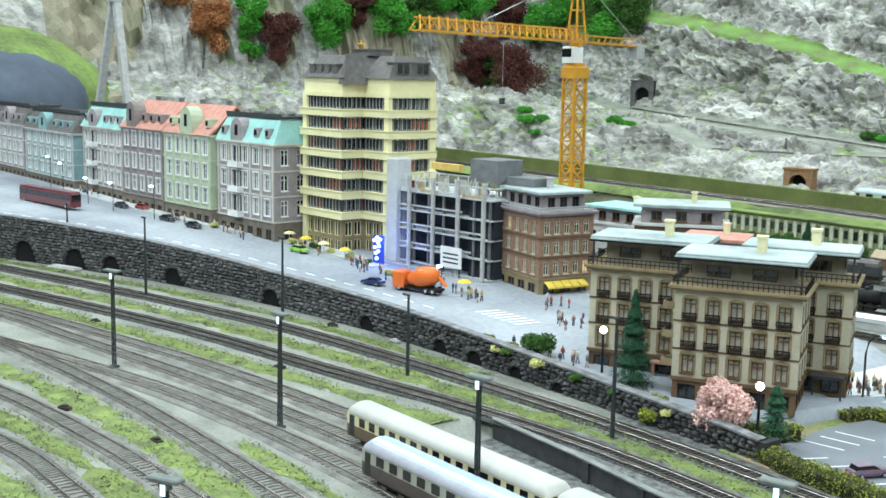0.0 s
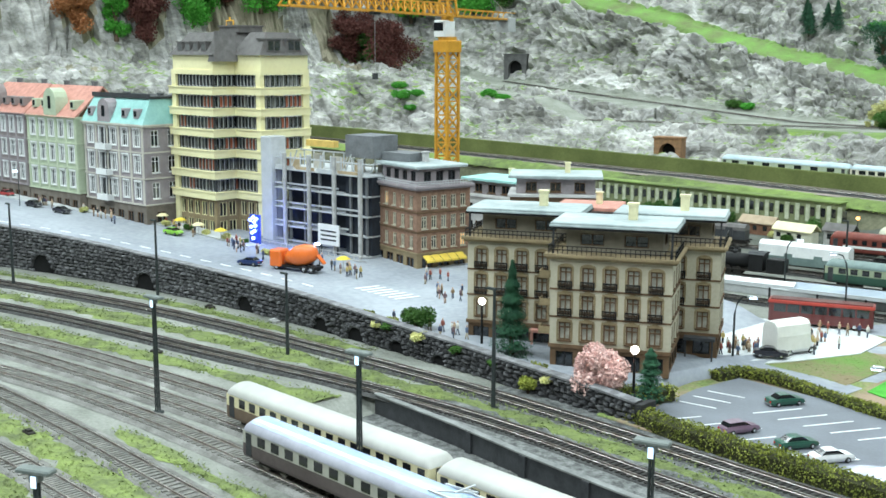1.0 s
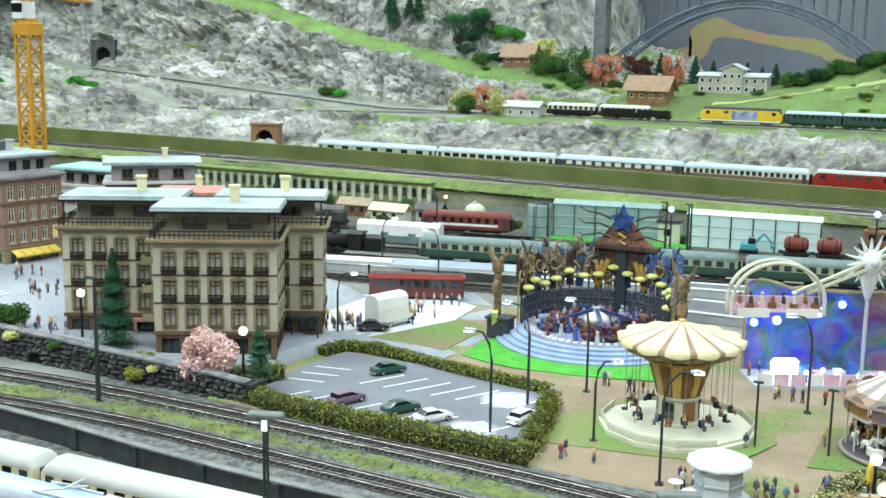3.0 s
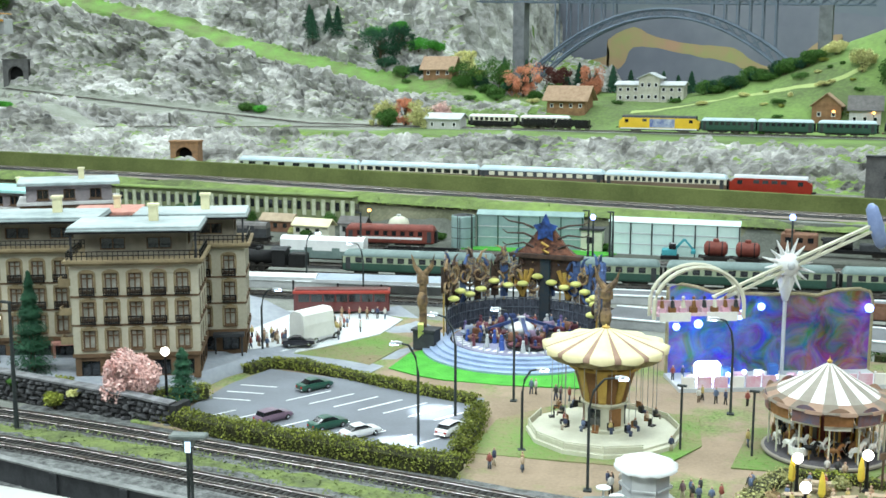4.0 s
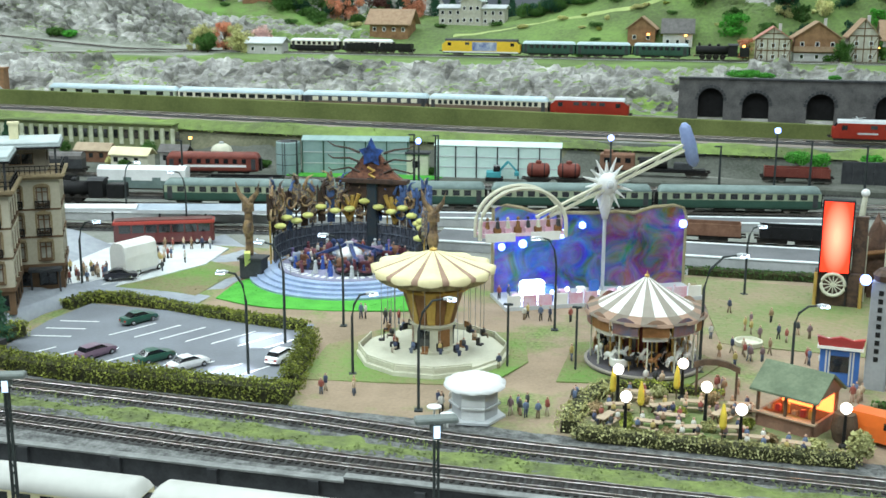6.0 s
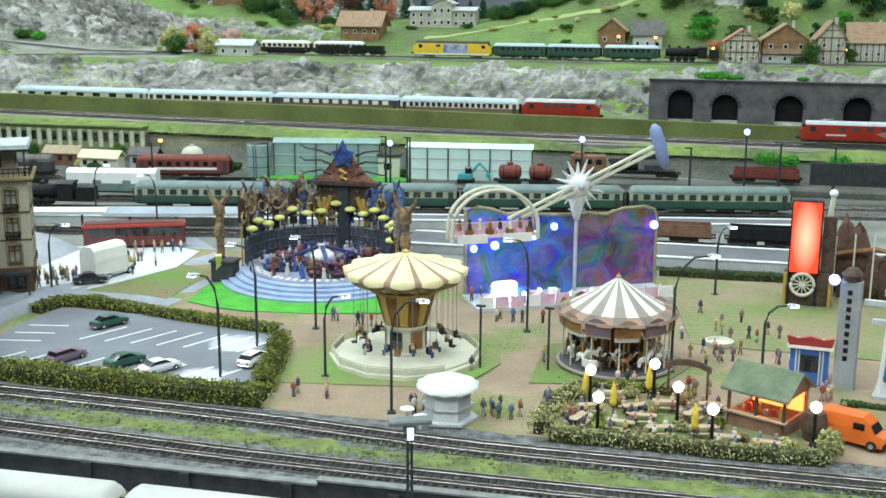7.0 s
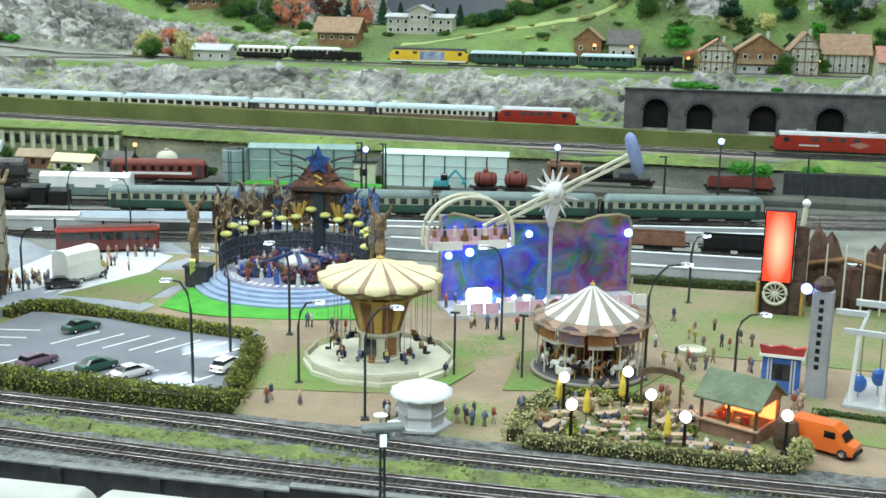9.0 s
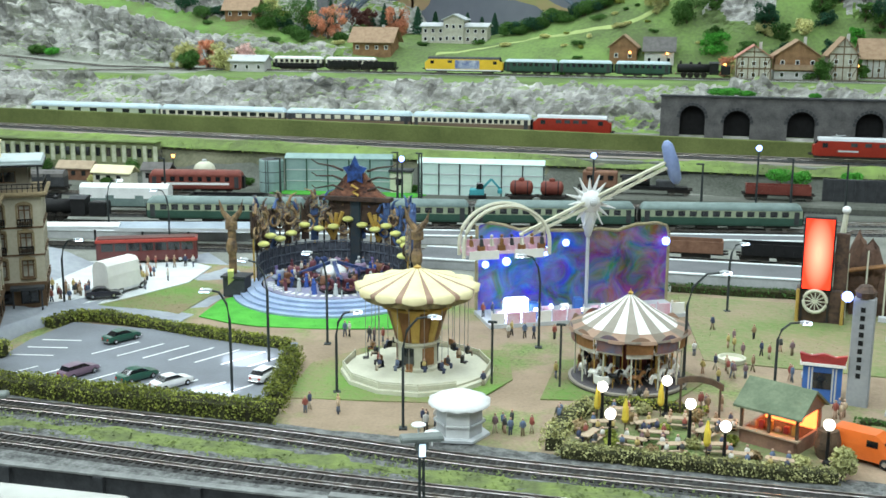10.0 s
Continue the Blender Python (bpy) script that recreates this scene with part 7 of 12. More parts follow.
# horse carousel
def carousel():
    M_BOOTH_W = mat("wine_panel", (0.20, 0.055, 0.05), (0.11, 0.03, 0.03), 0.8, 0.5, 0.1)
    root = thing("carousel", cm(-7.9, 118.9, 0.35), "horse carousel with a white and taupe striped tent roof", "carousel")
    part("floor_disc", Build().lathe([(6.1, 0.0), (6.1, 0.5), (5.9, 0.7), (0, 0.72)], 36), mat("carousel_boards", (0.13, 0.12, 0.13), (0.07, 0.065, 0.07), 0.5, 0.7, 0.15), root)
    part("floor_trim", Build().lathe([(6.12, 0.3), (6.3, 0.35), (6.3, 0.55), (6.12, 0.6)], 36), M_CANVAS_G, root)
    part("centre_drum", Build().lathe([(2.0, 0.7), (2.0, 5.4)], 12), mat("maroon_drum", (0.23, 0.05, 0.05), (0.13, 0.03, 0.03), 0.5, 0.5, 0.1), root)
    for i in range(12):
        a = 2 * math.pi * i / 12
        part("mirror_panel", Build().box(1.98, 2.06, -0.32, 0.32, 2.0, 4.6).moved(Matrix.Rotation(a, 4, "Z")), M_BOOTH_W if i % 2 else M_GLASS_L, root)
    for i in range(12):
        a = 2 * math.pi * i / 12 + 0.13
        part("pole", Build().tube([(5.6 * math.cos(a), 5.6 * math.sin(a), 0.7), (5.6 * math.cos(a), 5.6 * math.sin(a), 5.6)], 0.09, 8), M_PALE, root)
    blues = mat("blue_rim_panel", (0.14, 0.15, 0.22), (0.26, 0.12, 0.09), 0.9, 0.5, 0.05)
    for i in range(12):
        a0, a1 = 30 * i + 2, 30 * i + 28
        part("rim_panel", Build().lathe([(5.8, 4.7), (6.1, 4.75), (6.15, 5.9), (5.85, 5.95)], 4, a0=a0, a1=a1), M_BRONZE if i % 2 else blues, root)
        t = [(6.2 * math.cos(radians(a0 + (a1 - a0) * k / 8)), 6.2 * math.sin(radians(a0 + (a1 - a0) * k / 8)), 5.9 + 0.75 * math.sin(math.pi * k / 8)) for k in range(9)]
        low = [(x, y, 5.8) for x, y, z in t]
        part("rim_crest", Build().add(t + low, [(k, k + 1, 9 + k + 1, 9 + k) for k in range(8)]), M_CANVAS_B if i % 2 else blues, root)
        part("fringe", Build().lathe([(5.75, 4.75), (5.7, 4.2 if i % 2 else 4.45)], 4, a0=a0, a1=a1), M_CANVAS_W, root)
    n = 24
    for i in range(n):
        a0, a1 = 360 * i / n, 360 * (i + 1) / n
        part("tent_panel", Build().lathe([(0.15, 9.6), (2.5, 8.05), (5.0, 6.6)], 2, a0=a0, a1=a1), M_CANVAS_W if i % 2 else M_CANVAS_G, root)
        part("tent_border", Build().lathe([(5.0, 6.6), (6.3, 6.15), (6.45, 5.85 if i % 2 else 6.0)], 2, a0=a0, a1=a1), M_CANVAS_B if i % 2 else M_TAUPE, root)
    part("finial", Build().lathe([(0.2, 9.5), (0.3, 9.75), (0.1, 9.9), (0.0, 10.3)], 8), M_GOLD, root)
    horse = Build()
    horse.ball((0, 0, 1.1), 0.32, 8, 0.3).box(-0.55, 0.55, -0.2, 0.2, 0.9, 1.3, 0.1)
    horse.bar((0.45, 0, 1.2), (0.75, 0, 1.8), 0.24, 0.3).bar((0.7, 0, 1.8), (1.05, 0, 1.6), 0.2, 0.24)
    for sx, d in ((0.42, 0.3), (-0.42, -0.25)):
        for sy in (-0.14, 0.14):
            horse.bar((sx, sy, 1.0), (sx + d, sy, 0.35), 0.12, 0.12)
    horse.bar((-0.5, 0, 1.25), (-0.85, 0, 0.8), 0.1, 0.12)
    hm = {}
    for i in range(42):
        rr = (5.1, 4.1, 3.1)[i % 3]
        a = 2 * math.pi * i / 42
        mt = (M_CANVAS_W, M_BRONZE, M_BLACK, M_CANVAS_W)[i % 4]
        if mt not in hm:
            hm[mt] = mesh_of("horse", horse, mt)
        h = part("horse", hm[mt], None, root, m=cm(rr * math.cos(a), rr * math.sin(a), 0.9 + 0.35 * math.sin(i * 2.1), math.degrees(a) + 90))
        part("horse_pole", Build().tube([(0, 0, -0.2), (0, 0, 3.9)], 0.06, 6), M_GOLD, h)
    part("sleigh", Build().lathe([(0.5, 0.0), (0.95, 0.4), (1.0, 1.2), (0.9, 1.25), (0.85, 0.5)], 14, (-2.2, -4.4, 0.75), 150, 400), M_CANVAS_W, root)
    return root


carousel()


# hexagonal refreshment booth
def booth():
    root = thing("kiosk", cm(-22.0, 99.6, 0.3, 8), "white hexagonal kiosk with a scalloped round roof", "kiosk")
    part("floor_slab", Build().prism(ring(0, 0, 2.9, 6), 0, 0.25), M_LGREY, root)
    for i in range(6):
        a0, a1 = 60 * i, 60 * (i + 1)
        part("wall_panel", Build().lathe([(2.15, 0.25), (2.15, 3.1)], 1, a0=a0, a1=a1).lathe([(2.2, 1.3), (2.45, 1.35), (2.45, 1.5), (2.2, 1.5)], 1, a0=a0 + 3, a1=a1 - 3), M_LGREY if i % 2 else M_WHITE, root)
    prof = Build()
    rows = []
    for k in range(49):
        a = 2 * math.pi * k / 48
        lob = abs(math.sin(a * 6))
        rows.append([(0, 0, 4.3), (1.6 * math.cos(a), 1.6 * math.sin(a), 3.95), ((2.75 + 0.2 * lob) * math.cos(a), (2.75 + 0.2 * lob) * math.sin(a), 3.4), ((2.75 + 0.2 * lob) * math.cos(a), (2.75 + 0.2 * lob) * math.sin(a), 2.95 + 0.2 * lob)])
    prof.v = [p for r in rows for p in r]
    prof.f = [(k * 4 + j, k * 4 + j + 1, (k + 1) * 4 + j + 1, (k + 1) * 4 + j) for k in range(48) for j in range(3)]
    part("roof", prof, M_WHITE, root, smooth=True)
    for a in (200, 235):
        part("table", Build().lathe([(0.7, 1.2), (0.7, 1.3)], 12, (3.9 * math.cos(radians(a)), 3.9 * math.sin(radians(a)), 0)).tube([(3.9 * math.cos(radians(a)), 3.9 * math.sin(radians(a)), 0), (3.9 * math.cos(radians(a)), 3.9 * math.sin(radians(a)), 1.2)], 0.1), M_WHITE, root)
    return root


booth()


# pendulum ride with a painted back wall
def mural_material():
    """Airbrushed scenery: cobalt and white to one side, violet, olive and rust to the other."""
    m = bpy.data.materials.new("painted_mural")
    m.use_nodes = True
    nt = m.node_tree
    b = nt.nodes["Principled BSDF"]
    b.inputs["Roughness"].default_value = 0.35
    tc = nt.nodes.new("ShaderNodeTexCoord")

    def patches(scale, darkest, lightest):
        """Soft overlapping patches of paint between two colours, each channel drifting by itself."""
        n = nt.nodes.new("ShaderNodeTexNoise")
        n.inputs["Scale"].default_value, n.inputs["Detail"].default_value, n.inputs["Distortion"].default_value = scale, 5, 0.8
        n.inputs["Roughness"].default_value = 0.66
        nt.links.new(tc.outputs["Object"], n.inputs["Vector"])
        k = nt.nodes.new("ShaderNodeMapRange")
        k.data_type = 'FLOAT_VECTOR'
        nt.links.new(n.outputs["Color"], k.inputs[6])
        for i, v in ((7, (0.36,) * 3), (8, (0.64,) * 3), (9, darkest), (10, lightest)):
            k.inputs[i].default_value = v
        return k.outputs[1]

    cold = patches(34, (0.008, 0.02, 0.07), (0.16, 0.25, 0.66))
    warm = patches(34, (0.015, 0.02, 0.03), (0.27, 0.20, 0.40))
    sx = nt.nodes.new("ShaderNodeSeparateXYZ")
    nt.links.new(tc.outputs["Object"], sx.inputs[0])
    mr = nt.nodes.new("ShaderNodeMapRange")
    mr.inputs["From Min"].default_value, mr.inputs["From Max"].default_value = -1 * U, 3 * U
    nt.links.new(sx.outputs["X"], mr.inputs["Value"])
    mix = nt.nodes.new("ShaderNodeMix")
    mix.data_type = 'RGBA'
    nt.links.new(mr.outputs[0], mix.inputs["Factor"])
    nt.links.new(cold, mix.inputs["A"])
    nt.links.new(warm, mix.inputs["B"])
    nt.links.new(mix.outputs["Result"], b.inputs["Base Color"])
    return m


M_MURAL = mural_material()
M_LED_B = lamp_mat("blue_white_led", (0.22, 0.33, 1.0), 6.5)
M_LED_W = lamp_mat("white_led", (0.55, 0.72, 1.0), 8)
M_LED_WARM = lamp_mat("warm_white_globe", (1.0, 0.93, 0.82), 6)
M_PINK = mat("pink_stage_panel", (0.70, 0.35, 0.45), (0.75, 0.60, 0.68), 0.8, 0.4, 0.1)


def pendulum_ride():
    root = thing("pendulum_ride", cm(-17.2, 147.1, 0.35, 27), "pendulum ride with a star hub before a blue painted back wall", "fairground ride")
    L = 13.2
    top = [(-L, 11.6), (-11.5, 11.9), (-9.5, 11.5), (-7.6, 10.8), (-6.0, 11.0), (-3.5, 10.6), (0, 10.4), (3.5, 10.5), (6.0, 10.2), (8.5, 10.9), (11.5, 11.0), (12.8, 10.6), (L, 9.6)]
    wall = Build()
    n = len(top)
    wall.v = [(x, y, z) for y in (0, 0.5) for x, zt in top for z in (0.4, zt)]
    k = 2 * n
    wall.f = [(2 * i, 2 * i + 2, 2 * i + 3, 2 * i + 1) for i in range(n - 1)] + [(k + 2 * i, k + 2 * i + 1, k + 2 * i + 3, k + 2 * i + 2) for i in range(n - 1)] + [(2 * i + 1, 2 * i + 3, k + 2 * i + 3, k + 2 * i + 1) for i in range(n - 1)]
    wall.f += [(0, 1, k + 1, k), (k - 2, 2 * k - 2, 2 * k - 1, k - 1)]
    mural = part("mural_wall", wall, M_MURAL, root, "blue and violet painted mural wall")
    part("mural_frame", Build().tube([(-L, 0.1, 0.4)] + [(x, 0.1, z) for x, z in top] + [(L, 0.1, 0.4)], 0.24, 6), mat("olive_gold_frame", (0.38, 0.34, 0.20), (0.24, 0.20, 0.11), 0.8, 0.45, 0.1), mural)
    part("stage_floor", Build().box(-13.5, 13.0, -7.2, 0, 0, 0.5), M_LGREY, root)
    for i in range(13):
        x = -13.2 + i * 2.0
        part("stage_fence", Build().box(x, x + 1.75, -7.1, -6.9, 0.5, 1.9).box(x, x + 0.12, -7.15, -6.85, 0.5, 2.2), M_PINK if i % 3 else M_CANVAS_W, root)
    for i in range(7):
        part("stage_prop", Build().box(-12 + i * 2.1, -10.8 + i * 2.1, -5.6 + (i % 2), -4.6 + (i % 2), 0.5, 1.6 + 0.5 * (i % 3), 0.15), (M_PINK, M_CANVAS_W, P_BLUE)[i % 3], root)
    part("centre_mast", Build().tube([(0.8, -2.6, 0.4), (0.8, -2.6, 14.4)], 0.24, 10), M_LGREY, root, "slim silver centre mast")
    hub = (0.6, -3.2, 14.9)
    hb = Build().ball(hub, 1.55, 16)
    part("hub", hb, M_WHITE, root, "white round hub", smooth=True)
    for i in range(16):
        a = 2 * math.pi * i / 16 + 0.1
        r = 3.0 + 0.5 * (i % 2)
        part("hub_spike", Build().tube([(hub[0] + 1.2 * math.cos(a), hub[1] - 0.3, hub[2] + 1.2 * math.sin(a)), (hub[0] + r * math.cos(a), hub[1] - 0.6, hub[2] + r * math.sin(a))], 0.34, 6, 0.06), M_WHITE, root)
    part("hub_cap", Build().ball((hub[0], hub[1] - 1.3, hub[2]), 0.55, 10), M_LGREY, root)
    ang = radians(24)
    ca, sa = math.cos(ang), math.sin(ang)
    def on_arm(r, off=0.0):
        return (hub[0] + r * ca - off * sa, hub[1] - 0.9, hub[2] + r * sa + off * ca)
    for off in (-0.35, 0.35):
        part("arm_bar", Build().bar(on_arm(-10.2, off), on_arm(11.0, off), 0.5, 0.3), M_PALE, root, "pale lattice arm")
    for r0, r1, o in ((-9, -7, 0.3), (-5.5, -3.5, -0.3), (3, 5, 0.3), (6, 8, 0.3)):
        part("arm_brace", Build().bar(on_arm(r0, -o), on_arm(r1, o), 0.15, 0.15), M_PALE, root)
    part("mast_shroud", Build().lathe([(0.35, 10.2), (0.7, 11.5), (1.15, 13.0), (1.3, 14.3)], 14, (0.8, -2.6, 0)), M_WHITE, root, "flared white shroud under the hub", smooth=True)
    cw = on_arm(11.6)
    b = Build()
    d = Vector((math.cos(radians(-72)), 0, math.sin(radians(-72))))
    nrm = Vector((-d.z, 0, d.x))
    secs = []
    for t, s in ((-2.9, 0.3), (-2.3, 0.75), (0, 0.95), (2.3, 0.75), (2.9, 0.3)):
        c = Vector(cw) + d * t
        secs.append([tuple(c + nrm * (s * math.cos(q)) + Vector((0, 1.0 * s * math.sin(q), 0))) for q in np.linspace(0, 2 * math.pi, 11)[:-1]])
    part("counterweight", loft(b, secs), mat("silver_blue_shell", (0.28, 0.36, 0.58), (0.20, 0.26, 0.46), 0.4, 0.3, 0.05), root, "silver-blue counterweight shell", smooth=True)
    g = on_arm(-10.2)
    gx, gy, gz = g[0] - 2.2, g[1] - 0.4, g[2] - 0.8
    arch = [(gx + 5.5 * math.cos(a), gy, gz + 0.4 + 4.7 * math.sin(a)) for a in np.linspace(0, math.pi, 19)]
    for yy in (-1.1, 1.1):
        part("gondola_arch", Build().tube([(x, y + yy, z) for x, y, z in [(gx + 5.5, gy, gz - 1.2)] + arch + [(gx - 5.5, gy, gz - 1.2)]], 0.26, 6), M_PALE, root)
    part("gondola_bench", Build().box(gx - 5.4, gx + 5.4, gy - 1.0, gy + 1.0, gz - 0.9, gz - 0.5).box(gx - 5.4, gx + 5.4, gy - 0.1, gy + 0.1, gz - 0.5, gz + 0.9), M_PINK, root)
    part("gondola_apron", Build().box(gx - 4.8, gx - 1.0, gy - 1.2, gy - 1.05, gz - 1.5, gz - 0.4).box(gx + 1.0, gx + 4.8, gy - 1.2, gy - 1.05, gz - 1.5, gz - 0.4), M_CANVAS_W, root)
    for i in range(8):
        part("seat", Build().box(gx - 4.9 + i * 1.3, gx - 4.0 + i * 1.3, gy - 0.9, gy - 0.2, gz - 0.5, gz + 0.2, 0.1), M_BRONZE if i % 2 else M_PINK, root)
        part("rider", Build().tube([(gx - 4.45 + i * 1.3, gy - 0.7, gz + 0.1), (gx - 4.45 + i * 1.3, gy - 0.6, gz + 1.0)], 0.3, 6, 0.2).ball((gx - 4.45 + i * 1.3, gy - 0.6, gz + 1.3), 0.24, 6), (M_BRONZE, M_DGREY, M_PALE)[i % 3], root)
    for x, z, r in ((-11.2, 8.7, 0.8), (-7.6, 8.9, 0.85), (-12.2, 6.6, 0.6), (-4.2, 8.0, 0.8), (-1.4, 9.0, 0.6), (-9.4, 6.9, 0.7), (12.6, 8.6, 0.7)):
        part("mural_spot", Build().ball((x, -0.5, z), r * 0.8, 10), M_LED_B, root)
    # glowing block shaped as the glare of the stage lights
    part("lit_stage_panel", Build().box(-11.4, -8.2, -6.3, -5.9, 0.9, 3.6, 0.35), M_LED_W, root, "glowing white block in place of the stage lights' glare")
    for k, (x, z) in enumerate(((-7.2, 1.9), (-5.2, 2.2), (-3.6, 1.6), (-1.0, 1.5), (1.8, 1.8), (4.0, 2.2))):
        part("stage_lamp", Build().ball((x, -6.2, z), 0.28, 8), M_LED_W, root)
    return root


pendulum_ride()
for i in range(7):
    figurine(-27.5 + i * 1.1, 138.2 + i * 0.55, 0.85, 30 * i, label="small plain figurine on the ride's stage", group="stage figures")


def carnival_paint(name, shift):
    """Busy airbrushed ornament in gold, black, blue, green and cream."""
    m = bpy.data.materials.new(name)
    m.use_nodes = True
    nt = m.node_tree
    b = nt.nodes["Principled BSDF"]
    b.inputs["Roughness"].default_value = 0.45
    tc = nt.nodes.new("ShaderNodeTexCoord")
    mp = nt.nodes.new("ShaderNodeMapping")
    mp.inputs["Location"].default_value = (shift, shift * 2, 0)
    n = nt.nodes.new("ShaderNodeTexNoise")
    n.inputs["Scale"].default_value, n.inputs["Detail"].default_value, n.inputs["Distortion"].default_value = 125, 4, 1.6
    nt.links.new(tc.outputs["Object"], mp.inputs["Vector"])
    nt.links.new(mp.outputs[0], n.inputs["Vector"])
    r = nt.nodes.new("ShaderNodeValToRGB")
    e = r.color_ramp.elements
    e[0].position, e[0].color = 0.30, (0.03, 0.03, 0.035, 1)
    e[1].position, e[1].color = 0.74, (0.62, 0.52, 0.33, 1)
    for p, c in ((0.40, (0.30, 0.17, 0.09, 1)), (0.46, (0.10, 0.09, 0.08, 1)), (0.50, (0.14, 0.19, 0.30, 1)), (0.54, (0.45, 0.34, 0.19, 1)), (0.58, (0.55, 0.42, 0.24, 1)), (0.62, (0.16, 0.10, 0.07, 1)), (0.66, (0.30, 0.30, 0.28, 1))):
        k = e.new(p)
        k.color = c
    nt.links.new(n.outputs["Fac"], r.inputs[0])
    nt.links.new(r.outputs[0], b.inputs["Base Color"])
    return m


# the star ride: stepped round stage, cars, painted crest
def star_ride():
    root = thing("star_ride", cm(-50.3, 147.0, 0.45), "round thrill ride with stepped blue stage and a spiky painted crest", "fairground ride")
    M_STEP = mat("silver_blue_step", (0.42, 0.52, 0.70), (0.30, 0.38, 0.56), 0.5, 0.35, 0.1, metal=0.2)
    M_FENCE_D = mat("slate_fence_bar", (0.13, 0.15, 0.19), (0.07, 0.08, 0.10), 0.6, 0.5, 0.1)
    M_STEP_D = mat("blue_step_riser", (0.10, 0.16, 0.34), (0.07, 0.10, 0.24), 0.5, 0.5, 0.1)
    for k in range(4):
        r = 13.7 - 0.95 * k
        part("stage_step", Build().lathe([(r, 0.38 * k), (r, 0.38 * k + 0.3)], 40, a0=170, a1=370).lathe([(r, 0.38 * k + 0.3), (r - 1.0, 0.38 * k + 0.36)], 40, a0=170, a1=370), M_STEP, root)
        part("step_riser", Build().lathe([(r - 0.02, 0.38 * k), (r - 0.02, 0.38 * k + 0.16)], 40, a0=170, a1=370), M_STEP_D, root)
    part("stage_disc", Build().lathe([(9.6, 0.0), (9.6, 1.5), (9.2, 1.62), (0, 1.65)], 44), mat("violet_grey_deck", (0.32, 0.32, 0.44), (0.22, 0.22, 0.32), 0.4, 0.4, 0.1), root)
    for i in range(20):
        a0 = 200 + i * 7
        part("deck_stripe", Build().lathe([(8.0, 1.67), (9.1, 1.66)], 2, a0=a0, a1=a0 + 3.6), M_WHITE, root)
    for i in range(13):
        a = radians(195 + i * 12.5)
        part("rail_post", Build().bar((9.5 * math.cos(a), 9.5 * math.sin(a), 1.6), (9.5 * math.cos(a), 9.5 * math.sin(a), 2.6), 0.12, 0.12), M_LGREY, root)
    M_MULB = mat("mulberry_car_shell", (0.20, 0.07, 0.09), (0.10, 0.04, 0.05), 1.5, 0.35, 0.1)
    M_UMBER = mat("umber_car_shell", (0.26, 0.13, 0.08), (0.12, 0.06, 0.04), 1.5, 0.35, 0.1)
    M_NAVY = mat("navy_ride_paint", (0.05, 0.08, 0.22), (0.03, 0.04, 0.09), 1.2, 0.35, 0.1)
    cols = [M_MULB, M_UMBER, mat("mauve_car_shell", (0.30, 0.22, 0.32), None, 1.2, 0.35, 0.0), M_NAVY, M_MULB, mat("steel_car_shell", (0.30, 0.34, 0.42), None, 1.2, 0.35, 0.0), M_UMBER, M_MULB]
    shell = Build().lathe([(0.3, 0.0), (1.0, 0.15), (1.25, 0.6), (1.15, 0.65), (0.85, 0.25), (0.2, 0.2)], 14)
    back = Build().lathe([(1.2, 0.5), (1.25, 1.5), (0.95, 1.9), (0.85, 1.9), (1.05, 1.4), (1.1, 0.5)], 10, a0=20, a1=160)
    shell.add(back.v, back.f)
    ms = [mesh_of("ride_car", shell, c, True) for c in cols]
    for arm in range(4):
        ax, ay = 5.2 * math.cos(arm * 1.571 + 0.5), 5.2 * math.sin(arm * 1.571 + 0.5)
        part("turntable", Build().lathe([(2.9, 1.65), (2.9, 1.95), (0, 2.0)], 20, (ax, ay, 0)), M_DGREY, root)
        for k in range(5):
            a = k * 1.257 + arm
            cx, cy = ax + 2.5 * math.cos(a), ay + 2.5 * math.sin(a)
            c = part("ride_car", ms[(arm * 2 + k) % 8], None, root, m=cm(cx, cy, 2.0, math.degrees(a) + 70) @ Matrix.Scale(0.78, 4))
            part("seat_pad", Build().box(-0.6, 0.6, 0.1, 0.7, 0.3, 0.8, 0.1), M_UMBER if k % 3 else M_CANVAS_W, c)
    rr = random.Random(61)
    M_RIDER = [M_NAVY, M_MULB, M_LGREY, M_UMBER, mat("violet_rider", (0.22, 0.17, 0.36), None, 1.0, 0.6, 0.0), mat("cobalt_rider", (0.06, 0.12, 0.42), None, 1.0, 0.6, 0.0)]
    for i in range(46):
        a, r = i * 2.4, 2.6 + 6.0 * math.sqrt((i + 0.5) / 46)
        cx, cy, h = r * math.cos(a), r * math.sin(a), rr.uniform(1.0, 1.9)
        part("rider", Build().tube([(cx, cy, 1.66), (cx, cy, 1.66 + h * 0.75)], 0.36, 6, 0.22).ball((cx, cy, 1.66 + h * 0.9), 0.25, 6), M_RIDER[rr.randrange(6)], root)
    part("spinner_post", Build().tube([(0, 0, 1.6), (0, 0, 4.6)], 0.8, 12, 0.5), M_LGREY, root)
    part("spinner_dome", Build().lathe([(1.9, 2.6), (1.7, 3.3), (0.9, 3.9), (0, 4.1)], 16), M_WHITE, root, "white domed spinner hub", smooth=True)
    for arm in range(4):
        a = arm * 1.571 + 0.5
        part("spinner_arm", Build().bar((0, 0, 4.4), (5.2 * math.cos(a), 5.2 * math.sin(a), 2.8), 0.5, 0.4), M_NAVY, root)
    # open crest: painted boards of uneven outline on posts, scrolls, lamp shells and a lattice fence below
    M_CREST = [carnival_paint("crest_ochre", 0.0), carnival_paint("crest_umber", 0.35), M_NAVY]
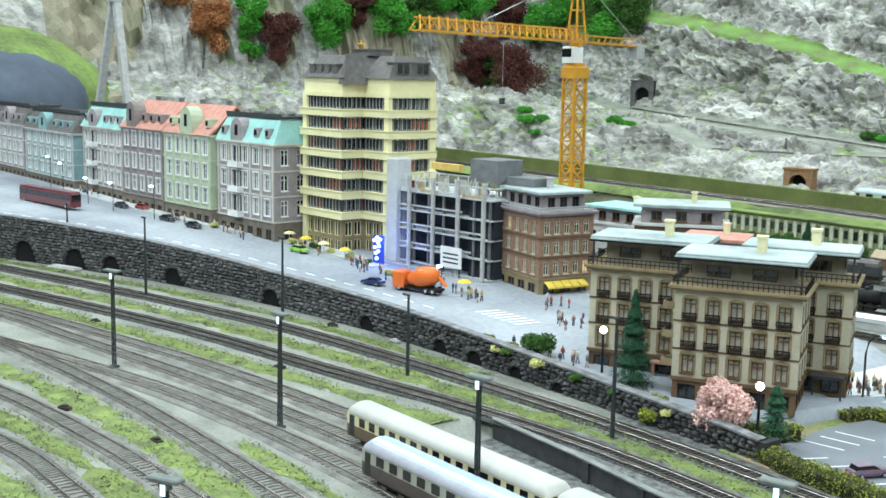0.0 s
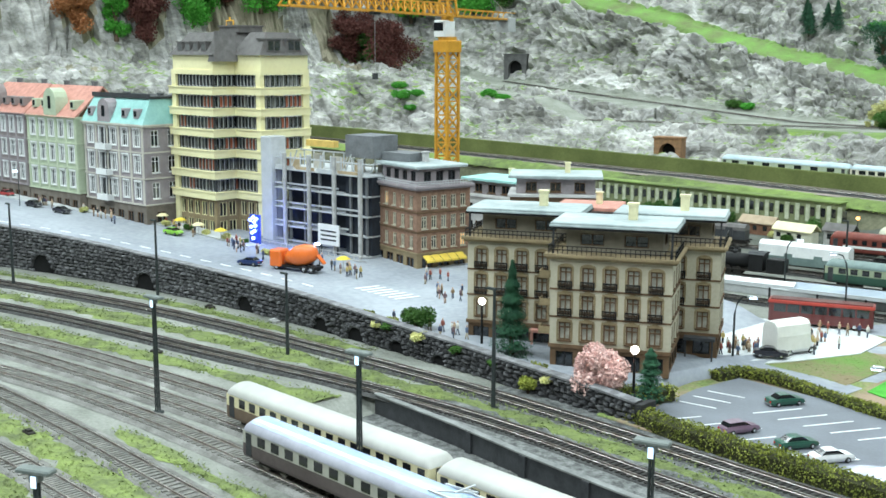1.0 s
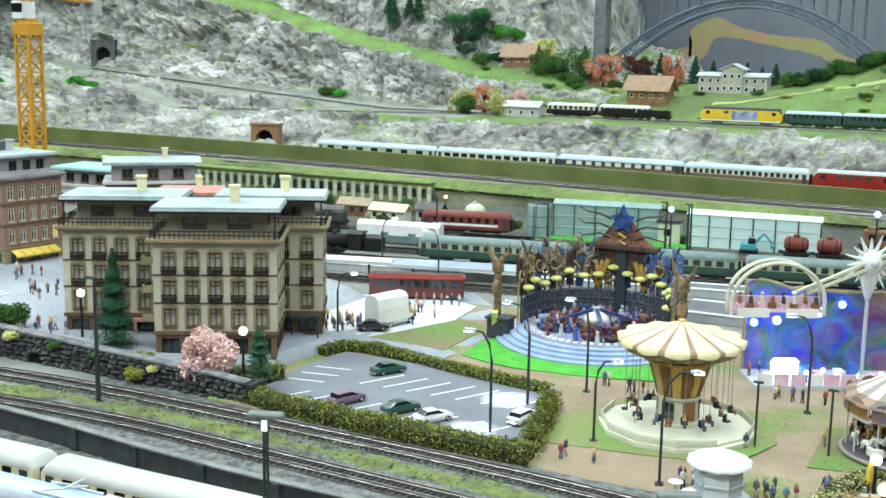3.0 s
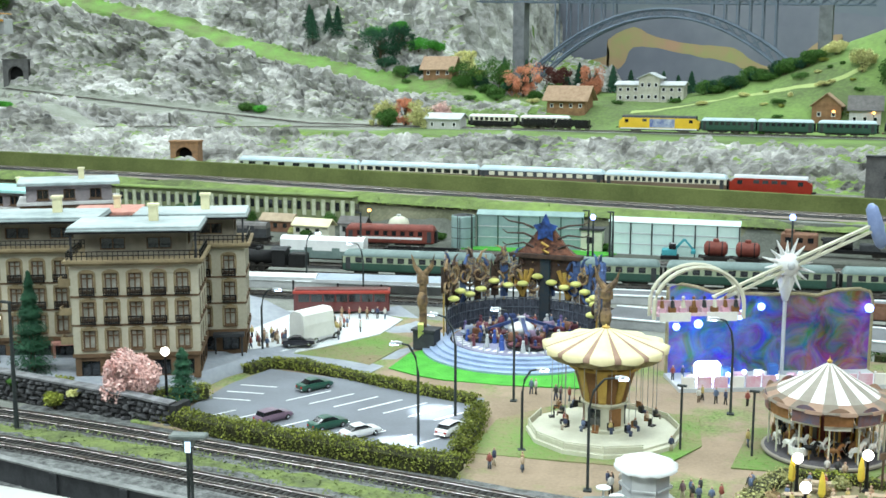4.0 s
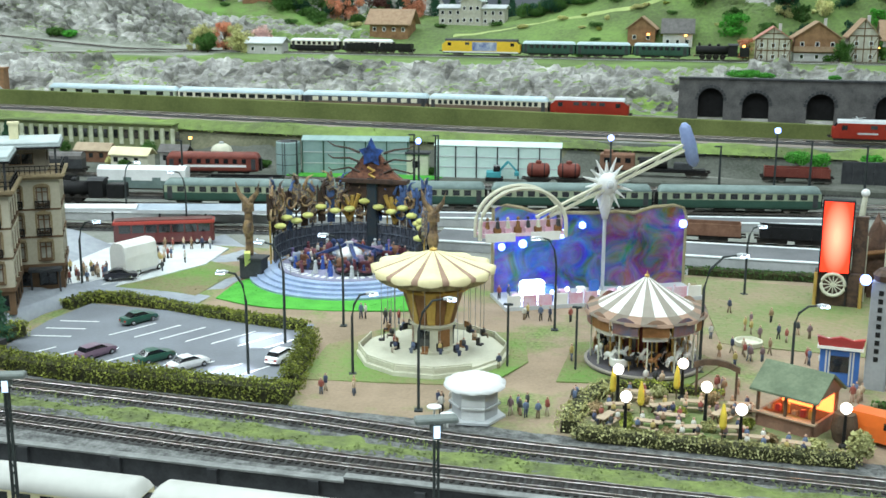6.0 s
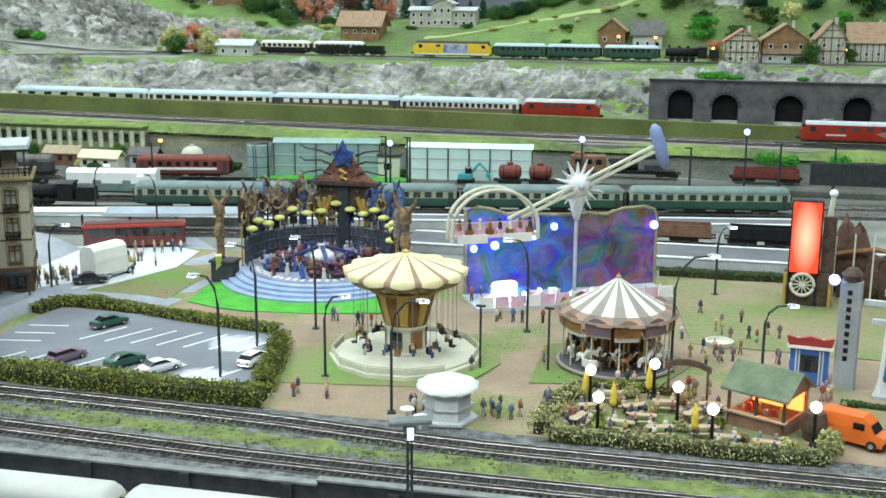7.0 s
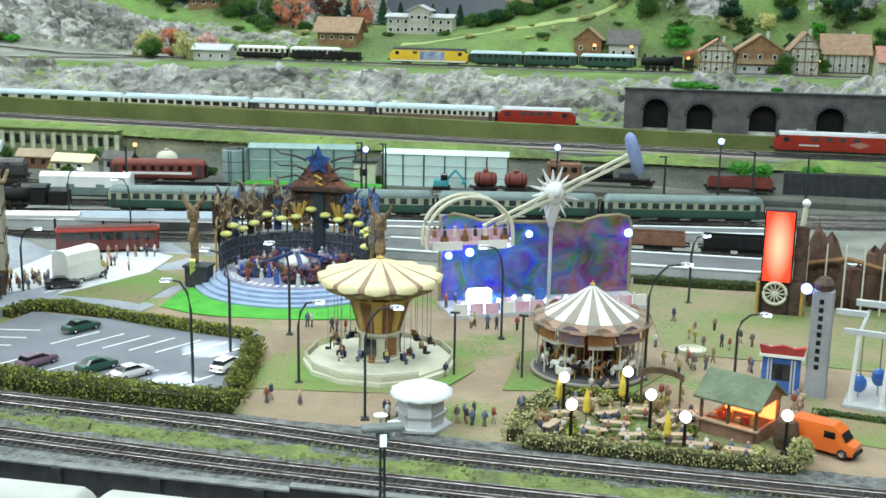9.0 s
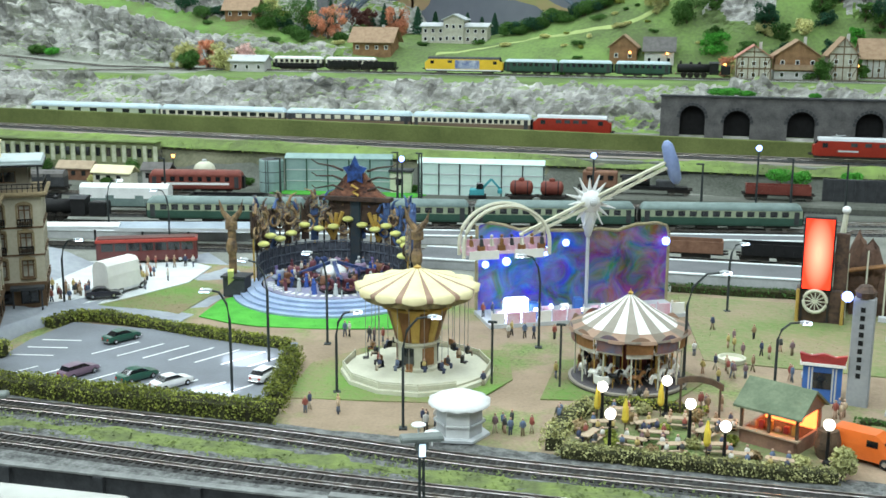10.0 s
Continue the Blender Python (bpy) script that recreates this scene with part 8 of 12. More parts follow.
    M_TOTEM = mat("carved_ochre_totem", (0.34, 0.22, 0.11), (0.07, 0.05, 0.04), 0.9, 0.5, 0.3, fine=3)
    M_YLAMP = mat("yellow_green_lamp_shell", (0.74, 0.74, 0.26), (0.56, 0.55, 0.16), 0.5, 0.35, 0.05)
    M_SCROLL = [mat("tan_scroll_paint", (0.50, 0.36, 0.20), (0.22, 0.13, 0.07), 1.2, 0.5, 0.1), mat("slate_blue_scroll_paint", (0.10, 0.17, 0.36), (0.04, 0.06, 0.14), 1.2, 0.5, 0.1), mat("dark_brown_scroll_paint", (0.10, 0.06, 0.045), (0.04, 0.03, 0.025), 1.2, 0.5, 0.1)]
    N = 28
    for i in range(N):
        t = i / (N - 1)
        a0, a1 = 188 - 196 * t - 2.9, 188 - 196 * t + 2.9
        right = t > 0.5
        rise = 10.9 + 0.8 * math.sin(t * 41) + (0.9 * math.sin(t * 17) if right else 0) - (2.0 * (t - 0.6) if t > 0.6 else 0)
        low = rise - 3.0 - 0.9 * math.sin(i * 2.7)
        edge, p, m = Build(), [], 6
        for k in range(m + 1):
            a = radians(a0 + (a1 - a0) * k / m)
            zz = rise + 1.1 * math.sin(math.pi * k / m) * (1 if i % 2 else -0.7) + 0.35 * math.sin(k * 2.2 + i)
            zl = low + 0.7 * math.sin(math.pi * k / m) * (1 if i % 3 else -1)
            for r in (11.0, 11.4):
                p += [(r * math.cos(a), r * math.sin(a), zl), (r * math.cos(a), r * math.sin(a), zz)]
        edge.v = p
        edge.f = [(4 * k, 4 * k + 4, 4 * k + 5, 4 * k + 1) for k in range(m)] + [(4 * k + 2, 4 * k + 3, 4 * k + 7, 4 * k + 6) for k in range(m)] + [(4 * k + 1, 4 * k + 5, 4 * k + 7, 4 * k + 3) for k in range(m)] + [(4 * k, 4 * k + 2, 4 * k + 6, 4 * k + 4) for k in range(m)] + [(0, 1, 3, 2), (4 * m, 4 * m + 2, 4 * m + 3, 4 * m + 1)]
        part("crest_panel", edge, (M_CREST[i % 2] if not right or i % 3 == 0 else M_SCROLL[1]) if i % 4 else M_SCROLL[2], root)
        if i % 5:
            part("backing_board", Build().lathe([(11.0, 5.0 + 0.4 * math.sin(i)), (11.0, low + 0.6), (11.15, low + 0.6), (11.15, 5.0 + 0.4 * math.sin(i))], 3, a0=a0, a1=a1), (M_NAVY, M_SCROLL[2], M_CREST[1], M_SCROLL[2], M_SCROLL[1])[i % 5], root)
        am = radians((a0 + a1) / 2)
        ex, ey = 10.8 * math.cos(am), 10.8 * math.sin(am)
        part("crest_post", Build().tube([(ex * 1.03, ey * 1.03, -0.3), (ex * 1.03, ey * 1.03, rise)], 0.13, 6), M_BLACK if i % 3 else M_GOLD, root)
        # a scroll: a tapering spiral with its tail outwards
        turn = 1 if i % 2 else -1
        c, q = Vector((ex, ey, low + 0.4)), Vector((-math.sin(am), math.cos(am), 0))
        pts = [c + q * (turn * (0.25 + 0.16 * u) * math.cos(u)) + Vector((0, 0, (0.25 + 0.16 * u) * math.sin(u))) for u in np.linspace(0, 7.6, 15)]
        part("scroll", Build().tube(pts, 0.10, 5, 0.26), M_SCROLL[1 if right and i % 3 else (i % 2) * 2], root)
        part("crest_horn", Build().tube([(ex, ey, rise - 0.2), (ex + q.x * turn * 0.5, ey + q.y * turn * 0.5, rise + 0.9), (ex + q.x * turn * 1.5, ey + q.y * turn * 1.5, rise + 1.3)], 0.28, 6, 0.05), M_SCROLL[1 if right else i % 3], root)
    for i in range(16):
        t = (i + 0.5) / 16
        am = radians(188 - 196 * t)
        z = 7.9 - 1.7 * abs(2 * t - 1) + 0.6 * math.sin(i * 2.0)
        lamp = part("crest_lamp", Build().ball((10.0 * math.cos(am), 10.0 * math.sin(am), z), 0.85, 12, 0.42), M_YLAMP, root, smooth=True)
        part("lamp_bracket", Build().bar((10.0 * math.cos(am), 10.0 * math.sin(am), z - 0.3), (11.0 * math.cos(am), 11.0 * math.sin(am), z - 1.2), 0.16, 0.16), M_BLACK, lamp)
    for i in range(44):
        a = radians(-14 + i * 208 / 43)
        part("fence_bar", Build().bar((10.3 * math.cos(a), 10.3 * math.sin(a), 1.5), (10.3 * math.cos(a), 10.3 * math.sin(a), 5.2), 0.11, 0.11), M_FENCE_D, root)
    part("fence_mesh", Build().lathe([(10.42, 1.6), (10.42, 4.9), (10.48, 4.9), (10.48, 1.6)], 40, a0=-14, a1=194), mat("slate_fence_mesh", (0.11, 0.12, 0.15), (0.04, 0.045, 0.06), 1.6, 0.6, 0.3, fine=3), root, "slate blue mesh fence")
    for z in (2.4, 3.7, 5.1):
        part("fence_rail", Build().tube([(10.3 * math.cos(a), 10.3 * math.sin(a), z) for a in np.linspace(radians(-14), radians(194), 40)], 0.09, 5), M_FENCE_D, root)
    # fluted fans either side of the middle
    for s in (-1, 1):
        for k in range(5):
            part("fan_blade", Build().tube([(s * 3.4, 10.4, 5.2), (s * (2.0 + 0.9 * k), 10.3, 9.4 - 0.25 * k)], 0.2, 6, 0.34), M_GOLD, root)
    part("centre_column", Build().box(-0.8, 0.8, 10.0, 11.0, 1.6, 11.8, 0.15), mat("navy_idol", (0.018, 0.04, 0.06), (0.05, 0.05, 0.05), 0.6, 0.4, 0.2), root)
    part("centre_roof", Build().add([(-4.6, 10.2, 11.6), (4.6, 10.2, 11.6), (3.2, 10.4, 12.6), (1.3, 10.5, 15.1), (0, 10.5, 16.2), (-1.3, 10.5, 15.1), (-3.2, 10.4, 12.6), (-4.6, 11.4, 11.6), (4.6, 11.4, 11.6), (3.2, 11.2, 12.6), (1.3, 11.1, 15.1), (0, 11.1, 16.2), (-1.3, 11.1, 15.1), (-3.2, 11.2, 12.6)],
         [(0, 1, 2, 3, 4, 5, 6), (13, 12, 11, 10, 9, 8, 7), (1, 8, 9, 2), (2, 9, 10, 3), (3, 10, 11, 4), (4, 11, 12, 5), (5, 12, 13, 6), (6, 13, 7, 0), (0, 7, 8, 1)]), mat("crest_red_brown", (0.30, 0.13, 0.08), (0.05, 0.03, 0.03), 1.4, 0.5, 0.3, fine=3), root, "red-brown pointed crest")
    star = []
    for k in range(10):
        a = math.pi / 2 + k * math.pi / 5
        r = (3.0 if k == 0 else 2.5) if k % 2 == 0 else 1.45
        star.append((0.78 * r * math.cos(a), 15.3 + 0.78 * r * math.sin(a)))
    part("crest_star", Build().add([(x, 10.0, z) for x, z in star] + [(x, 10.35, z) for x, z in star], [tuple(range(10)), tuple(range(19, 9, -1))] + [(i, 10 + i, 10 + (i + 1) % 10, (i + 1) % 10) for i in range(10)]), mat("cobalt_star_paint", (0.05, 0.12, 0.40), (0.02, 0.025, 0.05), 0.8, 0.4, 0.1, fine=3), root, "dark blue star on the crest")
    part("eaves_board", Build().box(-5.4, 5.4, 9.6, 11.6, 11.1, 11.7, 0.1).box(-4.2, 4.2, 10.4, 11.5, 8.0, 11.1), M_SCROLL[2], root, "dark eaves under the crest")
    part("crest_emblem", Build().tube([(-0.5, 9.9, 13.4), (0.5, 9.9, 12.9), (-0.3, 9.9, 12.4), (0.6, 9.9, 11.9)], 0.22, 6), M_GOLD, root)
    for s in (-1, 1):
        for k, z in enumerate((16.0, 14.6, 13.2)):
            part("crest_tentacle", Build().tube([(s * 1.8, 10.4, z - 0.6), (s * 3.4, 10.3, z), (s * (5.6 + 0.2 * k), 10.2, z + 0.3 - 0.4 * k), (s * 6.6, 10.2, z + 0.9 - 0.5 * k)], 0.2, 6, 0.07), M_SCROLL[2], root)
        x = s * 13.0
        side = part("side_totem", Build().box(x - 0.5, x + 0.5, -4.6, -3.8, 0, 9.4, 0.2).box(x - 0.85, x + 0.85, -4.8, -3.8, 9.0, 10.4, 0.4).ball((x, -4.4, 6.6), 0.8, 9, 1.4), M_TOTEM, root, "carved ochre side totem")
        part("totem_wing", Build().tube([(x, -4.3, 10.0), (x + s * 1.2, -4.3, 11.4), (x + s * 1.7, -4.3, 13.0)], 0.55, 7, 0.06).tube([(x, -4.1, 10.0), (x - s * 1.3, -4.1, 11.6), (x - s * 1.7, -4.1, 13.2)], 0.55, 7, 0.06), M_TOTEM, side)
        part("totem_shaft", Build().bar((x, -5.0, 0.2), (x - s * 0.6, -6.4, 3.8), 0.8, 0.6), M_YLAMP, side)
    part("ticket_hut", Build().box(-13.8, -10.6, -6.0, -3.6, 0, 2.6, 0.1).box(-14.0, -10.4, -6.2, -3.4, 2.6, 2.9), M_DGREY, root)
    return root


star_ride()
for i in range(34):
    a, r = i * 2.4, 3.0 + 5.2 * ((i * 0.618) % 1)
    figurine(-50.3 + r * math.cos(a), 147.0 + r * math.sin(a), 2.15, 47 * i, i % 2 == 0, "small plain painted figurine on the star ride", "star riders")


# curved fairground lamps
def fair_lamp(x, y, h, reach, rz, lit=M_LED_W, z=0.35):
    root = thing("street_lamp", cm(x, y, z, rz), "slim dark curved street lamp with a cold white LED head", "street lamp", "curved lamps")
    r = abs(reach)
    part("foot", Build().box(-0.4, 0.4, -0.4, 0.4, 0, 0.18, 0.05), M_MAST, root)
    part("pole", Build().tube([(0, 0, 0.1), (0, 0, h * 0.72), (r * 0.12, 0, h * 0.88), (r * 0.42, 0, h * 0.985), (r * 0.8, 0, h)], 0.16, 6, 0.1), M_MAST, root)
    head = part("head", loft(Build(), [[(r * 0.72 + t * 1.3, s * w, h + dz + e * 0.12) for s, e in ((-1, -1), (1, -1), (1, 1), (-1, 1))] for t, w, dz in ((0, 0.14, 0.0), (0.4, 0.34, 0.05), (0.8, 0.3, -0.02), (1.0, 0.12, -0.12))]), M_LGREY, root)
    part("lens", Build().box(r * 0.72 + 0.35, r * 0.72 + 1.2, -0.26, 0.26, h - 0.2, h - 0.1), lit, head)
    part("side_lens", Build().box(r * 0.72 + 0.4, r * 0.72 + 1.2, -0.31, -0.27, h - 0.12, h + 0.1), lit, head)
    return root


for x, y, h, reach, rz in ((-36.7, 107.6, 8.6, 2.0, 25), (-27.4, 99.4, 11.0, 3.2, 15), (-2.0, 117.4, 12.6, 4.4, 15), (-43.2, 123.6, 11.0, 2.2, 190), (-47.1, 115.0, 11.6, 3.2, 170), (-46.9, 104.4, 11.0, 2.4, 190),
                           (-18.9, 128.4, 11.0, 2.2, 190), (2.6, 150.4, 9.0, 1.8, 30), (7.4, 121.4, 6.9, 3.0, 10), (-82.0, 131.0, 9.0, 2.2, 20), (-82.5, 162.5, 10.6, 2.0, 200), (-100.0, 175.0, 9.5, 2.0, 20)):
    fair_lamp(x, y, h, reach, rz)
# light of the two LED heads over the car park
for x, y, h in ((-48.9, 104.0, 10.6), (-49.7, 115.4, 11.3)):
    data = bpy.data.lights.new("led_light", "SPOT")
    data.energy, data.color, data.spot_size, data.spot_blend, data.shadow_soft_size = 1.05, (0.80, 0.90, 1.0), radians(34), 0.25, 0.003
    ob = new("led_light", data)
    ob.matrix_world = cm(x, y, h - 0.25)
for x, y, h in ((-21.7, 114.0, 6.8), (-14.6, 114.8, 6.8)):
    root = thing("lamp_post", cm(x, y, 0.35), "thin green lamp post with a flat lamp on the grass", "lamp post", "green posts")
    part("pole", Build().tube([(0, 0, 0), (0, 0, h)], 0.13, 6), M_MAST, root)
    part("head", Build().box(-0.5, 0.5, -0.2, 0.2, h, h + 0.2, 0.05), M_MAST, root)
for x, y, h, c in ((7.6, 212.0, 14.0, M_LED_B), (-56.5, 205.5, 10.6, M_LED_B), (-53.0, 204.5, 12.0, None), (-21.0, 205.5, 12.5, M_LED_B)):
    root = thing("yard_lamp", cm(x, y, 0.2), "tall station lamp with a blue-white light", "yard lamp", "station lamps")
    part("pole", Build().tube([(0, 0, 0), (0, 0, h)], 0.22, 7, 0.16), M_MAST, root)
    if c:
        part("lamp", Build().ball((0, -0.3, h + 0.3), 0.55, 10), c, root)


def globe_lamp(x, y, h, z=0.35, label="black post lamp with a glowing white globe"):
    root = thing("globe_lamp", cm(x, y, z), label, "globe lamp", "globe lamps")
    part("post", Build().lathe([(0.4, 0), (0.4, 0.25), (0.18, 0.5), (0.13, h - 0.6), (0.3, h - 0.5)], 10), M_BLACK, root)
    part("globe", Build().ball((0, 0, h), 0.5, 14), M_LED_WARM, root, smooth=True)


for x, y in ((-9.3, 105.5), (-7.9, 98.2), (-3.4, 108.8), (-1.0, 102.6), (2.1, 97.5), (10.9, 100.1)):
    globe_lamp(x, y, 3.7)
globe_lamp(-105.6, 107.2, 6.3, 2.0)
globe_lamp(-79.0, 105.4, 5.6, 1.5)
globe_lamp(-89.5, 134.5, 5.6, 1.2)

# beer garden: shrub border, tables, closed parasols, stall
hedge([(-12.8, 97.6), (-13.0, 101), (-12.2, 105), (-10.6, 109.5)], 0.95, 1.3, M_HEDGE_Y, "cream-green flowering shrub border of the beer garden", 41, 0.3, 20)
hedge([(-12.0, 97.0), (-6, 96.9), (0, 96.7), (6, 96.6), (11.5, 96.8)], 0.9, 1.1, M_HEDGE_Y, "cream-green shrub border along the track", 42, 0.25, 20)
hedge([(-10, 110.4), (-5, 110.6), (0, 110)], 0.6, 1.0, M_HEDGE, "low olive hedge at the beer garden's back", 43, 0.3, 16)
bush(12.0, 97.4, 0.3, 1.2, 3.0, M_HEDGE_Y, "tall pale shrub beside the orange van", 44, 260)
lawn([(-12.5, 97), (11, 96.8), (10, 103), (0, 110), (-10.5, 110)], 0.36, M_GRASS_DRY, "worn grass under the beer garden tables", 45, 700)
M_TABLE = mat("pale_wood_table", (0.46, 0.36, 0.25), (0.34, 0.26, 0.18), 0.6, 0.7, 0.1)
rnd = random.Random(5)


def beer_table(x, y, rz):
    root = thing("beer_table", cm(x, y, 0.45, rz), "pale wooden beer table with two benches", "table", "beer tables")
    part("tabletop", Build().box(-1.2, 1.2, -0.4, 0.4, 0.85, 0.95), M_TABLE, root)
    for s in (-1, 1):
        part("bench", Build().box(-1.2, 1.2, s * 0.85 - 0.18, s * 0.85 + 0.18, 0.48, 0.56), M_TABLE, root)
        part("trestle", Build().bar((s * 0.9, -0.35, 0), (s * 0.9, 0, 0.85), 0.1, 0.1).bar((s * 0.9, 0.35, 0), (s * 0.9, 0, 0.85), 0.1, 0.1), M_BARK, root)


for k, (x, y, rz) in enumerate(((-9.0, 103.5, 20), (-7.6, 107.4, 5), (-6.0, 99.8, -10), (-5.0, 104.3, 30), (-2.2, 106.0, 0), (-2.4, 99.3, 15), (0.4, 103.8, 60), (1.4, 100.2, 10), (3.4, 98.4, 0), (6.8, 97.9, -8), (-9.8, 100.2, 70), (-4.0, 101.9, 0), (2.2, 106.4, 10))):
    beer_table(x, y, rz)
    c, s = math.cos(radians(rz)), math.sin(radians(rz))
    for j in range(4):
        dx, dy = (-0.7 + 1.4 * (j % 2)), (0.85 if j < 2 else -0.85)
        figurine(x + dx * c - dy * s, y + dx * s + dy * c, 0.55, rz + (0 if j < 2 else 180), True, "small plain seated figurine at a beer table", "seated figurines")
M_SHRUB_B = leaf_mat("rusty_cream_shrub", (0.44, 0.33, 0.18), (0.24, 0.17, 0.08), 0.45)
for k, (x, y, r, h) in enumerate(((-11.0, 102.4, 0.8, 1.3), (-10.4, 107.6, 0.9, 1.3), (-8.2, 101.4, 0.7, 0.9), (-6.6, 105.8, 0.8, 1.1), (-5.6, 108.6, 0.9, 1.2), (-3.4, 104.0, 0.7, 1.0), (-0.6, 107.8, 0.9, 1.5), (-0.6, 100.8, 0.7, 1.0), (2.6, 102.2, 0.8, 1.1), (4.6, 99.6, 0.8, 0.9), (8.6, 99.2, 0.9, 1.0), (-7.8, 99.6, 0.7, 0.8), (-4.2, 98.6, 0.7, 0.8))):
    bush(x, y, 0.42, r, h, (M_SHRUB_B, M_HEDGE_Y, M_HEDGE)[k % 3], ("rusty brown shrub among the beer tables", "cream-green shrub among the beer tables", "olive shrub among the beer tables")[k % 3], 300 + k, 110)
M_PARASOL = mat("yellow_parasol_cloth", (0.78, 0.60, 0.08), (0.62, 0.46, 0.06), 0.5, 0.8, 0.1)
for x, y in ((-6.9, 103.0), (-3.9, 108.4), (0.6, 98.9), (-9.8, 106.0)):
    root = thing("parasol", cm(x, y, 0.4), "closed yellow garden parasol on a pole", "parasol", "parasols")
    part("pole", Build().tube([(0, 0, 0), (0, 0, 3.4)], 0.07, 6), M_BARK, root)
    part("cloth", Build().lathe([(0.1, 3.5), (0.28, 2.6), (0.34, 1.5), (0.2, 1.2)], 9), M_PARASOL, root)


M_STALL = mat("brown_stall_boards", (0.30, 0.17, 0.12), (0.19, 0.11, 0.08), 0.6, 0.6, 0.15)


def stall():
    root = thing("market_stall", cm(7.1, 104.6, 0.4, -28), "brown wooden stall, lit orange inside, with a mossy green pitched roof", "market stall")
    w, d = 5.6, 5.0
    part("counter_wall", Build().box(-w / 2, w / 2, -d / 2, -d / 2 + 0.25, 0, 1.4).box(w / 2 - 0.25, w / 2, -d / 2, d / 2, 0, 1.4).box(-w / 2, -w / 2 + 0.25, -d / 2, d / 2, 0, 1.4), M_STALL, root)
    part("rear_wall", Build().box(-w / 2, w / 2, d / 2 - 0.25, d / 2, 0, 3.7), M_STALL, root)
    part("lit_lining", Build().box(-w / 2 + 0.3, w / 2 - 0.3, d / 2 - 0.32, d / 2 - 0.26, 1.2, 3.5), lamp_mat("orange_stall_light", (1.0, 0.26, 0.07), 3.0), root, "orange glowing stall interior")
    for x in (-w / 2 + 0.12, 0, w / 2 - 0.12):
        part("post", Build().box(x - 0.12, x + 0.12, -d / 2, -d / 2 + 0.25, 1.4, 3.7), M_BARK, root)
    part("counter_top", Build().box(-w / 2 - 0.2, w / 2 + 0.2, -d / 2 - 0.3, -d / 2 + 0.4, 1.4, 1.55), M_TABLE, root)
    part("roof", Build().extrude([(-d / 2 - 0.5, 3.7), (0, 5.7), (d / 2 + 0.5, 3.7), (d / 2 + 0.5, 3.5), (0, 5.4), (-d / 2 - 0.5, 3.5)], -w / 2 - 0.5, w / 2 + 0.5), mat("mossy_roof_felt", (0.19, 0.23, 0.15), (0.11, 0.14, 0.09), 0.5, 0.9, 0.4), root, "mossy green roof")
    for x in (w / 2 + 0.2, -w / 2 - 0.2):
        part("gable", Build().add([(x, -d / 2, 3.6), (x, d / 2, 3.6), (x, 0, 5.4)], [(0, 1, 2) if x > 0 else (2, 1, 0)]), M_STALL, root)
    for i in range(6):
        part("ware", Build().box(-2.2 + i * 0.8, -1.7 + i * 0.8, -1.6, -1.1, 1.55, 1.95 + 0.25 * (i % 3), 0.08), (M_TABLE, P_RED, M_GOLD)[i % 3], root)
    lamp = bpy.data.lights.new("stall_lamp", "POINT")
    lamp.energy, lamp.color, lamp.shadow_soft_size = 0.05, (1.0, 0.33, 0.10), 0.004
    bulb = new("stall_lamp", lamp)
    bulb.matrix_world = cm(7.1, 104.6, 3.7)
    part("barrel", Build().lathe([(0.9, 0), (1.15, 1.0), (1.15, 1.6), (0.9, 2.6)], 14, (w / 2 + 2.0, -0.6, 0)), M_BARK, root)
    return root


stall()
root = thing("sign_arch", cm(-0.2, 109.6, 0.4, -8), "dark arched sign board on two posts over the garden gate", "sign")
part("board", Build().add([(-2.2, -0.15, 3.0), (-1.1, -0.15, 3.4), (0, -0.15, 3.5), (1.1, -0.15, 3.35), (2.2, -0.15, 2.9), (2.2, -0.15, 3.5), (1.1, -0.15, 3.95), (0, -0.15, 4.1), (-1.1, -0.15, 4.0), (-2.2, -0.15, 3.6),
                          (-2.2, 0.15, 3.0), (-1.1, 0.15, 3.4), (0, 0.15, 3.5), (1.1, 0.15, 3.35), (2.2, 0.15, 2.9), (2.2, 0.15, 3.5), (1.1, 0.15, 3.95), (0, 0.15, 4.1), (-1.1, 0.15, 4.0), (-2.2, 0.15, 3.6)],
                         [tuple(range(10)), tuple(range(19, 9, -1))] + [(i, 10 + i, 10 + (i + 1) % 10, (i + 1) % 10) for i in range(10)]), M_BARK, root)
for x in (-1.9, 1.9):
    part("post", Build().box(x - 0.1, x + 0.1, -0.1, 0.1, 0, 3.1), M_BARK, root)


def van(m, colour, label, glass=True):
    root = thing("van", m, label, "van")
    def sec(x, z1, hw=1.1):
        return [(x, -hw, 0.4), (x, -hw, z1 * 0.6), (x, -hw * 0.86, z1), (x, hw * 0.86, z1), (x, hw, z1 * 0.6), (x, hw, 0.4)]
    part("body", loft(Build(), [sec(-3.0, 2.5, 1.0), sec(-2.8, 2.75), sec(1.0, 2.8), sec(1.7, 2.3), sec(2.2, 1.5), sec(3.0, 1.25, 0.95)]), colour, root)
    part("windscreen", Build().add([(1.78, -0.85, 2.2), (1.78, 0.85, 2.2), (2.26, 0.9, 1.56), (2.26, -0.9, 1.56)], [(0, 3, 2, 1)]), M_COACH_WIN, root)
    part("side_window", Build().box(0.3, 1.3, -1.12, -1.06, 1.7, 2.3), M_COACH_WIN, root)
    part("bumper", Build().box(2.9, 3.15, -1.0, 1.0, 0.4, 0.75, 0.08), M_BLACK, root)
    for x in (-1.8, 2.0):
        for s in (-1, 1):
            wheel(root, x, s * 0.95, 0.48, s)
    return root


